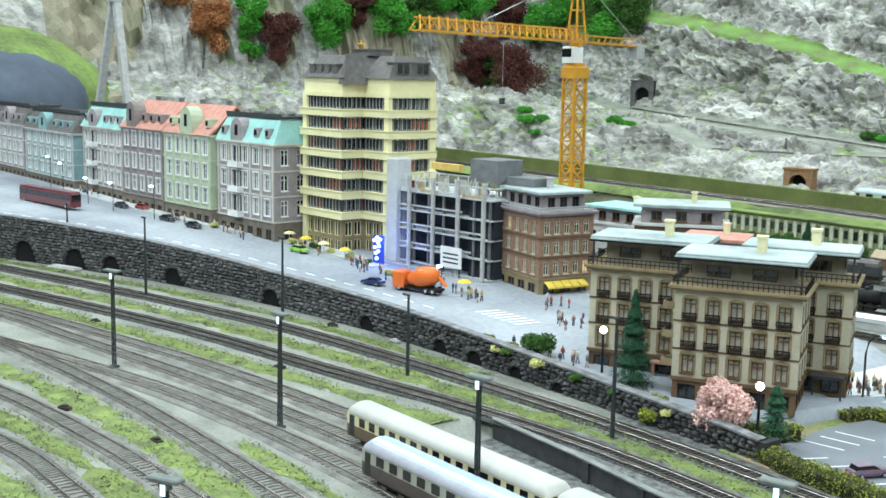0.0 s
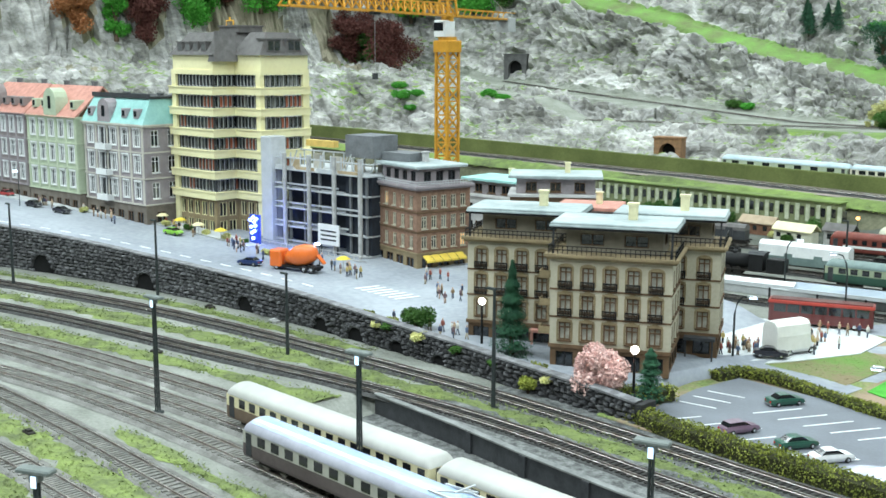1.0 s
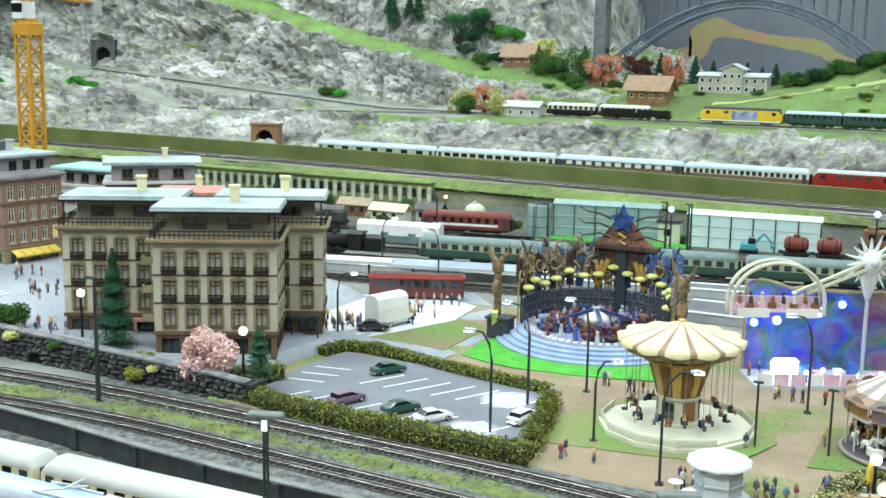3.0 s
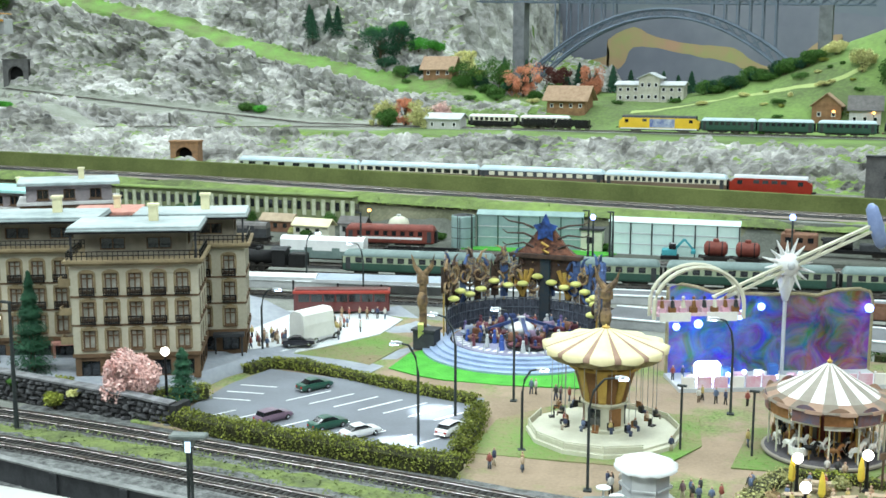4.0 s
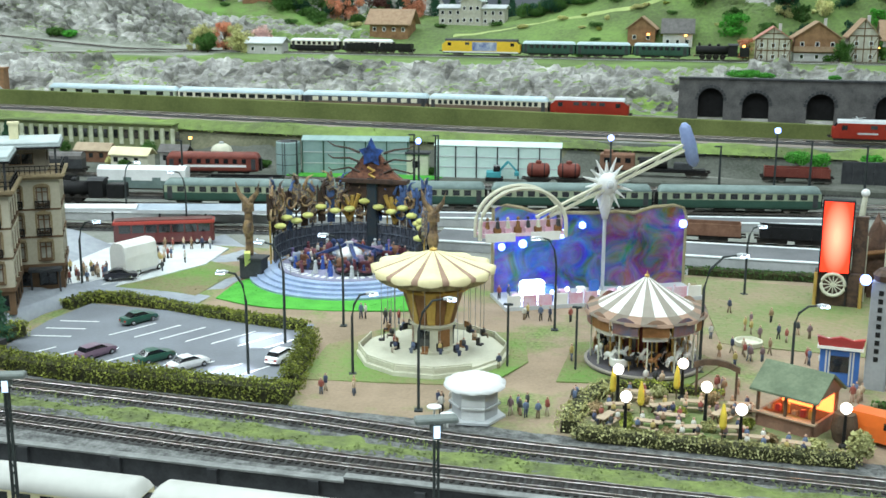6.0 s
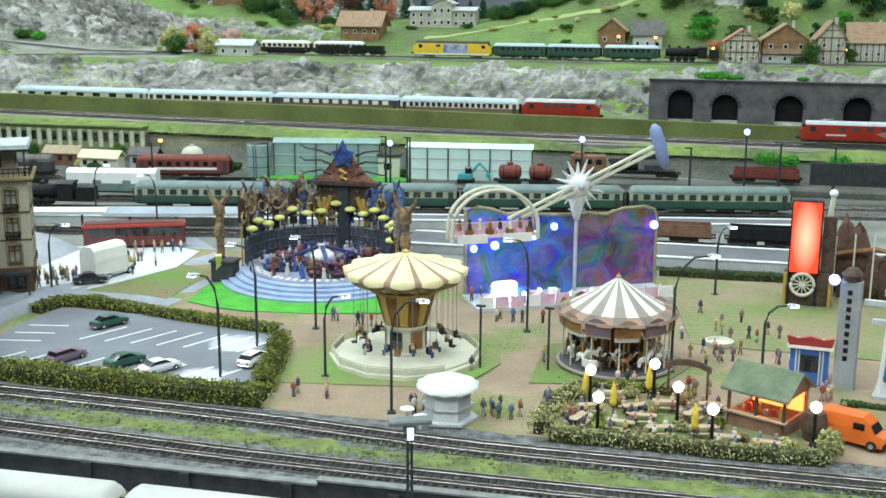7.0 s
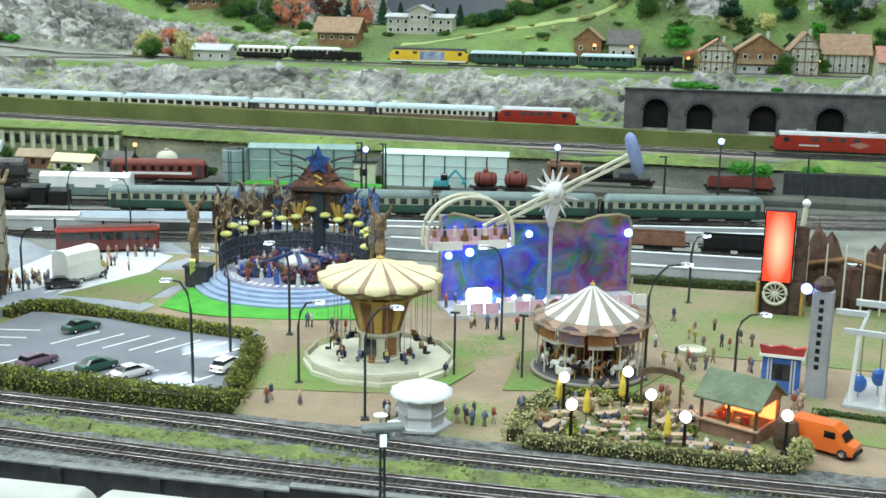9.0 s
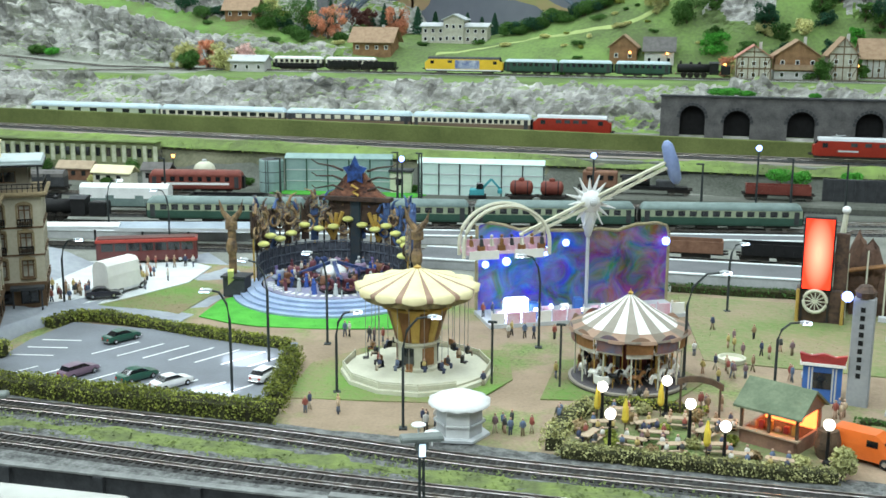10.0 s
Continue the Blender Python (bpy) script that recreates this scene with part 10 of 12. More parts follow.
def steam_loco(m, length, label):
    root = thing("steam_locomotive", m, label, "locomotive")
    bl = length * 0.62
    part("boiler", Build().lathe([(0.0, 0.4), (1.25, 0.5), (1.3, 1.0), (1.3, bl)], 16).moved(Matrix.Translation((0, 0, 2.7)) @ Matrix.Rotation(radians(90), 4, "Y")), M_BLACK, root, smooth=True)
    part("cab", Build().box(bl, bl + 2.6, -1.5, 1.5, 1.2, 4.3), M_BLACK, root)
    part("cab_roof", Build().extrude([(-1.7, 4.2), (-0.9, 4.6), (0.9, 4.6), (1.7, 4.2)], bl - 0.2, bl + 2.9), M_DGREY, root)
    part("tender", Build().box(bl + 3.2, length, -1.4, 1.4, 1.2, 3.6, 0.15), M_BLACK, root)
    part("chimney", Build().lathe([(0.35, 3.9), (0.3, 4.6), (0.45, 4.8)], 10, (1.4, 0, 0)), M_BLACK, root)
    for x in (bl * 0.45, bl * 0.7):
        part("dome", Build().lathe([(0.5, 3.8), (0.48, 4.3), (0.25, 4.55), (0.0, 4.6)], 12, (x, 0, 0)), M_BLACK, root)
    part("footplate", Build().box(0.2, length - 0.2, -1.4, 1.4, 1.0, 1.2), M_BOGIE, root)
    for i in range(4):
        for s in (-1, 1):
            part("wheel", Build().tube([(bl * 0.25 + i * 1.9, s * 0.85, 0.85), (bl * 0.25 + i * 1.9, s * 1.1, 0.85)], 0.85, 14), M_BOGIE, root)
    part("buffer_beam", Build().box(0.0, 0.25, -1.4, 1.4, 0.9, 1.4), M_MAROON, root)
    return root


TA = math.degrees(math.atan2(22.6, 117))


def on_line(x, y0, x0=-103.0, slope=22.6 / 117):
    return y0 + (x - x0) * slope


for x0 in (-98.5, -69.7, -41.0, -12.3):
    coach(cm(x0, on_line(x0, 186) + 0.0, 0.62, TA), 28.0, 12, M_GREEN_D, M_GREEN_P, M_GREENROOF, "bottle green railway coach with a pale window band and grey-green roof", group="green train", ww=1.2)
steam_loco(cm(-122.5, on_line(-122.5, 186), 0.62, TA), 17.0, "black steam locomotive with tender on the station track")
box_wagon(cm(-116, 193.4, 0.62, 10), 17.5, M_GREENROOF, M_WHITE, "grey-green van with a tall white roof on the goods track", 2.7, 5.4)
open_wagon(cm(-134, 188.6, 0.62, 12), 15.0, M_BLACK, "black open wagon on the goods track")
open_wagon(cm(-97, 200.2, 0.62, 10), 15.0, M_BLACK, "black open wagon on the goods track")
open_wagon(cm(-6.5, 180.4, 0.62, 1), 8.8, M_RUST, "rusty brown open wagon beside the platform")
open_wagon(cm(4.5, 180.6, 0.62, 1), 10.0, M_BLACK, "black open wagon beside the platform")
rb = coach(cm(-113.5, 216.8, 0.62, 12), 19.0, 8, M_MAROON, M_MAROON, M_MAROON, "dark red railbus with a rounded roof and white stripe", "railcar", ww=0.9)
part("stripe", Build().box(2.5, 16.5, -1.68, -1.66, 1.75, 2.25), M_WHITE, rb)
tank_wagon(cm(-40, 225.0, 0.62, 7), 5.6, M_MAROON, "oxide red tank wagon on the goods track")
tank_wagon(cm(-34.0, 225.8, 0.62, 7), 5.6, M_MAROON, "oxide red tank wagon on the goods track")

# ---- goods yard at the foot of the bank ----
M_YARD = mat("dark_yard_cinder", (0.15, 0.155, 0.135), (0.07, 0.078, 0.062), 0.10, 0.95, 0.6, fine=18)
b = Build()
ys_ = np.linspace(0, 1, 19)
for x in np.arange(-195, 66, 4.0):
    y0 = np.interp(x, [-195, -114, 14, 66], [192, 196, 212, 221])
    for v in ys_:
        y = y0 + (247 - y0) * v
        b.v.append((x, y, 0.13 + 0.06 * noise.noise((x * 0.2, y * 0.2, 5)) + 6.6 * float(smooth01(239, 248, y))))
b.f = [(i * 19 + k, (i + 1) * 19 + k, (i + 1) * 19 + k + 1, i * 19 + k + 1) for i in range(len(b.v) // 19 - 1) for k in range(18)]
solid("yard_ground", b, M_YARD, "dark cinder ground of the goods yard", "ground", "", "structure", smooth=True)
solid("raised_track_bed", Build().box(-30, 60, 229.5, 236.6, 0.0, 1.6, 0.4), M_YARD, "low gravel bed along the foot of the bank", "track bed", "", "structure")


def crane_wagon():
    root = wagon_base("crane_wagon", cm(-26.5, 234, 1.7, 3), 22, "rust-brown railway crane with a black boiler and long jib", "crane wagon")
    part("house", Build().box(0.5, 7.5, -1.5, 1.5, 1.25, 4.4, 0.2).box(1.2, 3.0, -1.2, 1.2, 4.4, 5.0, 0.1), M_RUST, root)
    for x in (1.4, 3.6, 5.6):
        part("window", Build().box(x, x + 1.1, -1.56, -1.5, 2.7, 3.7), M_COACH_WIN, root)
    part("boiler", Build().tube([(8.4, 0, 2.7), (14.0, 0, 2.7)], 1.2, 12), M_BLACK, root)
    part("chimney", Build().tube([(13.2, 0, 3.6), (13.2, 0, 5.0)], 0.35, 8), M_BLACK, root)
    for y in (-0.6, 0.6):
        part("jib", Build().bar((8, y, 3.4), (21.5, y * 0.4, 4.6), 0.25, 0.45), M_BLACK, root)
    for i in range(6):
        x = 9 + i * 2.1
        part("jib_brace", Build().bar((x, -0.5, 3.5 + i * 0.17), (x + 1.2, 0.5, 3.6 + i * 0.17), 0.15, 0.15), M_BLACK, root)
    part("deck", Build().box(8.2, 21.5, -1.4, 1.4, 1.25, 1.7), M_BLACK, root)
    part("load", Build().box(15.2, 19.0, -1.2, 1.2, 1.7, 2.9, 0.15), M_DGREY, root)


crane_wagon()
open_wagon(cm(6, 234, 1.7, 2), 13, M_MAROON, "oxide red open wagon at the foot of the bank", 3.0)
root = thing("loading_wall", cm(21, 235.6, 0.0), "dark grey ribbed loading wall at the foot of the bank", "wall", "", "structure")
part("wall_panel", Build().box(0, 40, 0, 0.8, 0, 6.0), M_DGREY, root)
for i in range(20):
    part("rib", Build().box(i * 2.0, i * 2.0 + 0.35, -0.3, 0, 0, 6.0), M_DGREY, root)


def glazed_hall(x0, y0, x1, y1, h, glass, label, n, green=False):
    m, w = along((x0, y0), (x1, y1), 0.1)
    root = thing("glazed_hall", m, label, "greenhouse", "glazed halls")
    pm = mesh_of("hall_pane", Build().box(0.08, w / n - 0.08, 0, 0.1, 0.08, h / 3 - 0.08), glass)
    for i in range(n):
        for k in range(3):
            part("pane", pm, None, root, m=cm(i * w / n, 0, k * h / 3))
            part("pane", pm, None, root, m=cm(i * w / n, 4.0, k * h / 3))
    for i in range(n + 1):
        part("mullion", Build().box(i * w / n - 0.13, i * w / n + 0.13, -0.15, 0.22, 0, h), M_MAST if not green else M_GREEN_D, root)
    for k in range(4):
        part("transom", Build().box(0, w, -0.1, 0.18, k * h / 3 - 0.09, k * h / 3 + 0.09), M_LGREY, root)
    part("roof", Build().extrude([(-0.2, h), (2.0, h + 0.8), (4.3, h), (4.3, h + 0.15), (2.0, h + 0.95), (-0.2, h + 0.15)], -0.2, w + 0.2), glass, root)
    for x in (0, w - 0.12):
        part("end_wall", Build().box(x, x + 0.12, 0, 4.0, 0, h), glass, root)
    return root


glazed_hall(-88, 227.5, -66, 231.5, 7.0, M_MINT_D, "grey-teal glazed hall with dark posts beside the goods tracks", 5, True)
glazed_hall(-60, 231.0, -34, 233.5, 6.6, M_MINT, "mint white glazed hall with a grid of dark bars", 6)
lawn([(-90, 223.5), (-60, 226), (-58, 230), (-62, 231.5), (-92, 227)], 0.12, M_LAWN, "bright green lawn mat beside the glazed hall", 41, 500, 0.2)
hut = thing("small_hut", cm(-66, 230.5, 0.1, 8), "cream hut with a flat grey roof", "hut")
part("wall", Build().box(0, 4.5, 0, 3, 0, 4.6), M_PALE, hut)
part("roof", Build().box(-0.3, 4.8, -0.4, 3.3, 4.6, 5.0), M_DGREY, hut)
part("window", Build().box(1.2, 2.8, -0.06, 0.02, 1.8, 3.2), M_COACH_WIN, hut)
silo = thing("silo", cm(-91, 227, 0.0), "grey cylindrical storage silo with seam rings", "silo")
part("shell", Build().lathe([(2.6, 0), (2.6, 6.7), (2.45, 6.95)], 28), M_MINT_D, silo, smooth=False)
part("lid", Build().lathe([(2.5, 6.9), (1.2, 7.2), (0, 7.25)], 28), M_DGREY, silo)
for z in (2.2, 4.4):
    part("seam_ring", Build().lathe([(2.63, z - 0.06), (2.63, z + 0.06)], 28), M_DGREY, silo)
part("ladder", Build().box(-0.3, -0.22, -2.8, -2.65, 0, 7).box(0.22, 0.3, -2.8, -2.65, 0, 7), M_DGREY, silo)
dig = thing("digger", cm(-47, 229.2, 0.3, 10), "teal construction digger beside the glazed hall", "digger")
part("track_unit", Build().box(-1.8, 1.8, -1.2, -0.6, -0.1, 0.7, 0.15).box(-1.8, 1.8, 0.6, 1.2, -0.1, 0.7, 0.15), M_BLACK, dig)
part("body", Build().box(-1.6, 1.4, -1.1, 1.1, 0.7, 1.9, 0.2), M_TEALP, dig)
part("cab", Build().box(-0.2, 1.2, -1.05, 0.1, 1.9, 3.2, 0.15), M_COACH_WIN, dig)
part("boom", Build().bar((1.0, 0.5, 1.8), (2.8, 0.5, 3.8), 0.4, 0.5).bar((2.8, 0.5, 3.8), (4.6, 0.5, 1.8), 0.3, 0.4), M_TEALP, dig)
part("bucket", Build().box(4.1, 5.1, 0.0, 1.0, 0.9, 1.8, 0.2), M_TEALP, dig)
tankh = thing("round_tank", cm(-106.5, 227.5, 0.1), "cream domed storage tank behind the railbus", "tank")
part("shell", Build().lathe([(2.3, 0), (2.3, 4.2), (2.0, 5.0), (1.1, 5.6), (0, 5.8)], 24), M_PALE, tankh, smooth=True)
part("hatch", Build().lathe([(0.5, 5.6), (0.5, 6.1), (0, 6.2)], 12), M_LGREY, tankh)


def yard_hut(x, y, w, h, wall, roof, label):
    root = thing("yard_hut", cm(x, y, 0.1, rng.uniform(-4, 10)), label, "hut", "yard huts")
    part("wall", Build().box(0, w, 0, 3.2, 0, h), wall, root)
    part("roof", Build().extrude([(-0.5, h - 0.1), (1.6, h + 1.4), (3.7, h - 0.1), (3.7, h + 0.15), (1.6, h + 1.65), (-0.5, h + 0.15)], -0.4, w + 0.4), roof, root)
    for i in range(max(1, int(w / 2.6))):
        part("window", Build().box(0.7 + i * 2.5, 1.7 + i * 2.5, -0.05, 0.03, h * 0.4, h * 0.8), M_COACH_WIN, root)
    return root


yard_hut(-143.0, 229.5, 8, 2.6, M_RUST, M_TABLE, "brown hut with a pale tan roof in the goods yard")
yard_hut(-132.0, 225.5, 9, 2.6, M_PALE, M_CREAM, "pale hut with a yellow-green roof in the goods yard")
yard_hut(-122.0, 229.0, 6, 3.0, M_GREYW, M_SLATE, "grey hut with a slate roof in the goods yard")
yard_hut(-158.0, 222.0, 7, 2.8, M_PALE, M_LGREY, "pale hut with a light grey roof in the goods yard")
M_SHED_P = mat("faded_olive_pilaster", (0.60, 0.63, 0.48), (0.38, 0.41, 0.28), 0.8, 0.8, 0.1)
long_shed = thing("long_shed", cm(-193, 240.4, 2.5, 0.6), "long olive goods shed with pale pilasters along the bank", "shed")
part("wall", Build().box(0, 68, 0, 3, -2.6, 4.9), mat("olive_shed_render", (0.27, 0.30, 0.16), (0.17, 0.20, 0.10), 0.6, 0.85, 0.2), long_shed)
part("roof", Build().box(-0.3, 68.3, -0.6, 3.3, 4.9, 5.2), M_BANK, long_shed)
for i in range(27):
    part("pilaster", Build().box(i * 2.6 + 0.1, i * 2.6 + 1.05, -0.3, 0.0, 0.3, 4.2), M_SHED_P, long_shed)
    part("bay_window", Build().box(i * 2.6 + 1.2, i * 2.6 + 2.2, -0.12, 0.0, 1.6, 3.6), M_GLASS, long_shed)
rnd = random.Random(87)
for i in range(9):
    bush(-191 + i * 7.6 + rnd.uniform(-2, 2), 238.4, 0.0, rnd.uniform(1.5, 2.4), rnd.uniform(2.4, 4.6), M_LEAF, "tall green shrub along the goods shed", 840 + i, 300)
conifer(-149.5, 214, 0.0, 11.0, 3.4, "dark green fir beside the goods yard", 801)
conifer(-152.5, 217, 0.0, 8.0, 2.6, "small dark green fir beside the goods yard", 802)
tree(-163, 226, 0.0, 6.0, 2.6, M_LEAF, "round green tree in the goods yard", 803)
for i, (x, r) in enumerate(((-176, 2.0), (-168, 1.6), (-116, 1.8), (-111, 1.5), (-99, 1.6), (-62, 1.5))):
    bush(x, 233.0 if x > -120 else 231.0, 0.0, r, r * 1.1, M_LEAF, "green bush at the foot of the bank", 820 + i)
for i, (x, y, z, r) in enumerate(((13, 240.5, 3.8, 3.0), (17, 240.8, 3.8, 2.2), (27, 240.8, 4.3, 2.2))):
    bush(x, y, z, r, 3.4 - 0.4 * i, M_LEAF_BR, "bright green bush on the grassed bank", 830 + i)
rndg = random.Random(44)
for i in range(26):
    x, y = rndg.uniform(-182, -100), rndg.uniform(221, 234)
    bush(x, y, 0.0, rndg.uniform(0.9, 1.9), rndg.uniform(1.2, 2.8), (M_LEAF, M_LEAF_DK, M_LEAF, M_LEAF_YE)[i % 4], "green shrub among the yard huts", 840 + i, 300)
for i, (x, y) in enumerate(((-170, 203.1), (-156, 206.5), (-142, 209.8), (-186, 199.3))):
    box_wagon(cm(x, y, 0.62, 13), 12, (M_RUST, M_GREENROOF, M_DGREY, M_MAROON)[i], (M_LGREY, M_DGREY, M_SLATE, M_LGREY)[i], ("brown", "grey-green", "dark grey", "dark red")[i] + " covered van standing in the goods yard", 3.2, 4.6)
for x, y, h in ((-131, 178, 11), (-106, 208, 9), (-62, 222, 10), (-57, 222, 10), (-2, 214, 11), (14, 218, 12), (24, 222, 11), (-160, 200, 11), (-84, 214, 9)):
    street_mast(x, y, 0.0, h)


def amber_lamp(x, y, z, h):
    root = thing("amber_lamp", cm(x, y, z), "small amber lamp on a thin post", "lamp", "amber lamps")
    part("post", Build().tube([(0, 0, 0), (0, 0, h)], 0.1, 6), M_MAST, root)
    part("bulb", Build().ball((0, 0, h + 0.35), 0.42, 10), M_AMBER, root)
    part("cap", Build().lathe([(0.5, h + 0.7), (0.1, h + 0.95), (0, h + 0.95)], 10), M_MAST, root)
    return root


amber_lamp(-116.5, 233.0, 0.1, 5.5)

# ---- trains on the high line ----
M_CREAMSIDE = mat("ivory_coach_side", (0.72, 0.69, 0.54), (0.62, 0.59, 0.45), 0.3, 0.45, 0.03)
M_CHARCOAL = mat("charcoal_coach_band", (0.07, 0.075, 0.085), (0.05, 0.053, 0.06), 0.3, 0.35, 0.03)
M_SILVER = mat("silver_grey_livery", (0.50, 0.52, 0.53), (0.42, 0.44, 0.45), 0.3, 0.4, 0.03)
for x0, ln, n, low, band, ww in ((-71.2, 28.6, 18, M_COCOA, M_CREAMSIDE, 0.85), (-103.3, 31.6, 11, M_COCOA, M_CHARCOAL, 1.5), (-137.0, 33.0, 12, M_COCOA, M_CREAMSIDE, 1.7)):
    coach(cm(x0, 270, 8.9), ln, n, low, band, M_ICE, "brown railway coach with a " + ("dark" if band is M_CHARCOAL else "cream") + " window band and an ice-blue roof", group="ivory train", ww=ww, pane=M_GLASS if band is not M_CHARCOAL else M_CREAMSIDE)
coach(cm(-173.8, 270, 8.9), 36.0, 7, M_GREENW, M_GREENW, M_ICE, "pale green railway coach with an ice-blue roof at the train's end", group="ivory train", ww=2.0, pane=M_GLASS)
diesel_loco(cm(-42.0, 270, 8.9), 18.3, M_SIGNAL, M_LGREY, "red diesel locomotive with a grey roof on the high line")
diesel_loco(cm(20.0, 255, float(shelf_z(32)) + 0.62), 25.4, M_SIGNAL, M_LGREY, "red electric locomotive with an emblem on the high line", lozenge=mat("emblem_grey", (0.45, 0.20, 0.16), None, 0.5, 0.5, 0.0))
for x0 in (46.4, 80.0):
    coach(cm(x0, 255, float(shelf_z(x0)) + 0.62), 33.0, 12, M_SILVER, M_CHARCOAL, M_SILVER, "silver grey express coach with a charcoal window band", group="express train", w=3.3, top=4.9)

# ---- dark arcade wall behind the high line ----
M_ARCADE = mat("arcade_grey_stone", (0.135, 0.133, 0.13), (0.075, 0.074, 0.074), 0.4, 0.9, 0.3)


def arch_wall(root, x0, x1, z0, z1, y, d, arches, material, name="wall"):
    """A wall along x with round-headed openings (centre, half width, top)."""
    b = Build()
    cur = x0
    for c, hw, top in sorted(arches):
        b.box(cur, c - hw, y, y + d, z0, z1)
        n = 14
        for i in range(n):
            a0, a1 = math.pi - math.pi * i / n, math.pi - math.pi * (i + 1) / n
            xa, xb = c + hw * math.cos(a0), c + hw * math.cos(a1)
            za, zb = top - hw + hw * math.sin(a0), top - hw + hw * math.sin(a1)
            b.add([(xa, y, za), (xb, y, zb), (xb, y, z1), (xa, y, z1), (xa, y + d, za), (xb, y + d, zb), (xb, y + d, z1), (xa, y + d, z1)],
                  [(0, 1, 2, 3), (7, 6, 5, 4), (0, 4, 5, 1), (3, 2, 6, 7)])
        cur = c + hw
    b.box(cur, x1, y, y + d, z0, z1)
    return part(name, b, material, root)


arcade = thing("arcade_wall", Matrix(), "dark grey stone wall with round-arched openings behind the high line", "wall", "", "structure")
arch_wall(arcade, -13, 120, 6.8, 18.0, 277.5, 2.0, [(-5.6, 2.9, 16.0), (4.6, 3.0, 15.1), (19.0, 3.1, 15.2), (34, 3.1, 15.2)], M_ARCADE)
# black plate in place of the shade behind the openings
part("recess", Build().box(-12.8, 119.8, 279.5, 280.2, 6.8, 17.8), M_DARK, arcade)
part("coping", Build().box(-13.2, 120, 277.2, 280, 18.0, 18.35), M_DGREY, arcade)
for c, hw, top in ((-5.6, 2.9, 16.0), (4.6, 3.0, 15.1), (19.0, 3.1, 15.2), (34, 3.1, 15.2)):
    for i in range(11):
        a = math.pi * (i + 0.5) / 11
        part("voussoir", Build().box(-0.38, 0.38, -0.12, 0.05, 0, 0.7), M_DGREY, arcade,
             m=cm(c + hw * math.cos(a), 277.5, top - hw + hw * math.sin(a)) @ Matrix.Rotation(math.pi / 2 - a, 4, "Y"))


def top_z(x, y):
    return float(mountain_z(np.array([float(x)]), np.array([float(y)]))[0])


bush(1.5, 283, 17.9, 4.2, 2.2, M_LEAF_BR, "bright green bush above the arcade wall", 900, 700)
bush(6.5, 284, 17.9, 2.4, 1.4, M_LEAF_BR, "bright green bush above the arcade wall", 901)
bush(22, 284, 17.9, 1.6, 1.2, M_LEAF_BR, "bright green bush above the arcade wall", 902)

# ---- narrow-gauge line on the ledge ----
track([(-338, 357), (-300, 353), (-250, 350), (-197, 347.5), (-160, 345), (-100, 345), (-20, 345), (60, 346)], lambda x: float(ledge_z(x)) + 0.12, 1.4, "narrow-gauge track on the mountain ledge", 2.2, M_LEDGE)
track([(-262, 318), (-235, 319), (-208, 322), (-185, 330), (-165, 340)], lambda x: float(np.interp(x, [-262, -200], [16.4, 17.4])) + 0.15, 1.4, "narrow-gauge siding on a lower rock ledge", 2.2, M_LEDGE)
M_YELLOW_L = mat("yellow_loco_paint", (0.80, 0.52, 0.05), (0.70, 0.44, 0.04), 0.4, 0.4, 0.03)
M_BLUE_L = mat("blue_loco_panel", (0.10, 0.14, 0.36), (0.55, 0.58, 0.66), 0.55, 0.4, 0.03)
LZ = 18.24
yl = diesel_loco(cm(-87.2, 345, LZ), 24.2, M_YELLOW_L, M_DGREY, "yellow narrow-gauge railcar with blue and grey panels")
part("panel", Build().box(9.5, 17.0, -1.68, -1.58, 1.3, 3.9), M_BLUE_L, yl)
part("skirt_stripe", Build().box(0.6, 23.6, -1.66, -1.56, 0.75, 1.15), M_WHITE, yl)
for x0 in (-62.4, -46.3, -29.5):
    coach(cm(x0, 345, LZ), 15.6, 7, M_GREEN_D, M_GREEN_D, M_ICE, "dark green narrow-gauge coach with a pale blue roof", group="narrow-gauge coaches", w=3.0, top=4.5)
steam_loco(cm(-12.4, 345, LZ), 15.5, "black narrow-gauge steam locomotive on the ledge")
open_wagon(cm(-107, 345, LZ), 10.5, M_BLACK, "dark narrow-gauge wagon on the ledge", 2.9)
open_wagon(cm(-118, 345, LZ), 10.0, M_BLACK, "dark narrow-gauge wagon on the ledge", 2.9)
for x0 in (-138, -120.5):
    coach(cm(x0, 350, top_z(x0, 350) + 0.3), 16, 7, M_BLACK, M_CREAMSIDE, M_WHITE, "white and dark narrow-gauge coach on the ledge", group="white coaches", w=3.0, top=4.4)


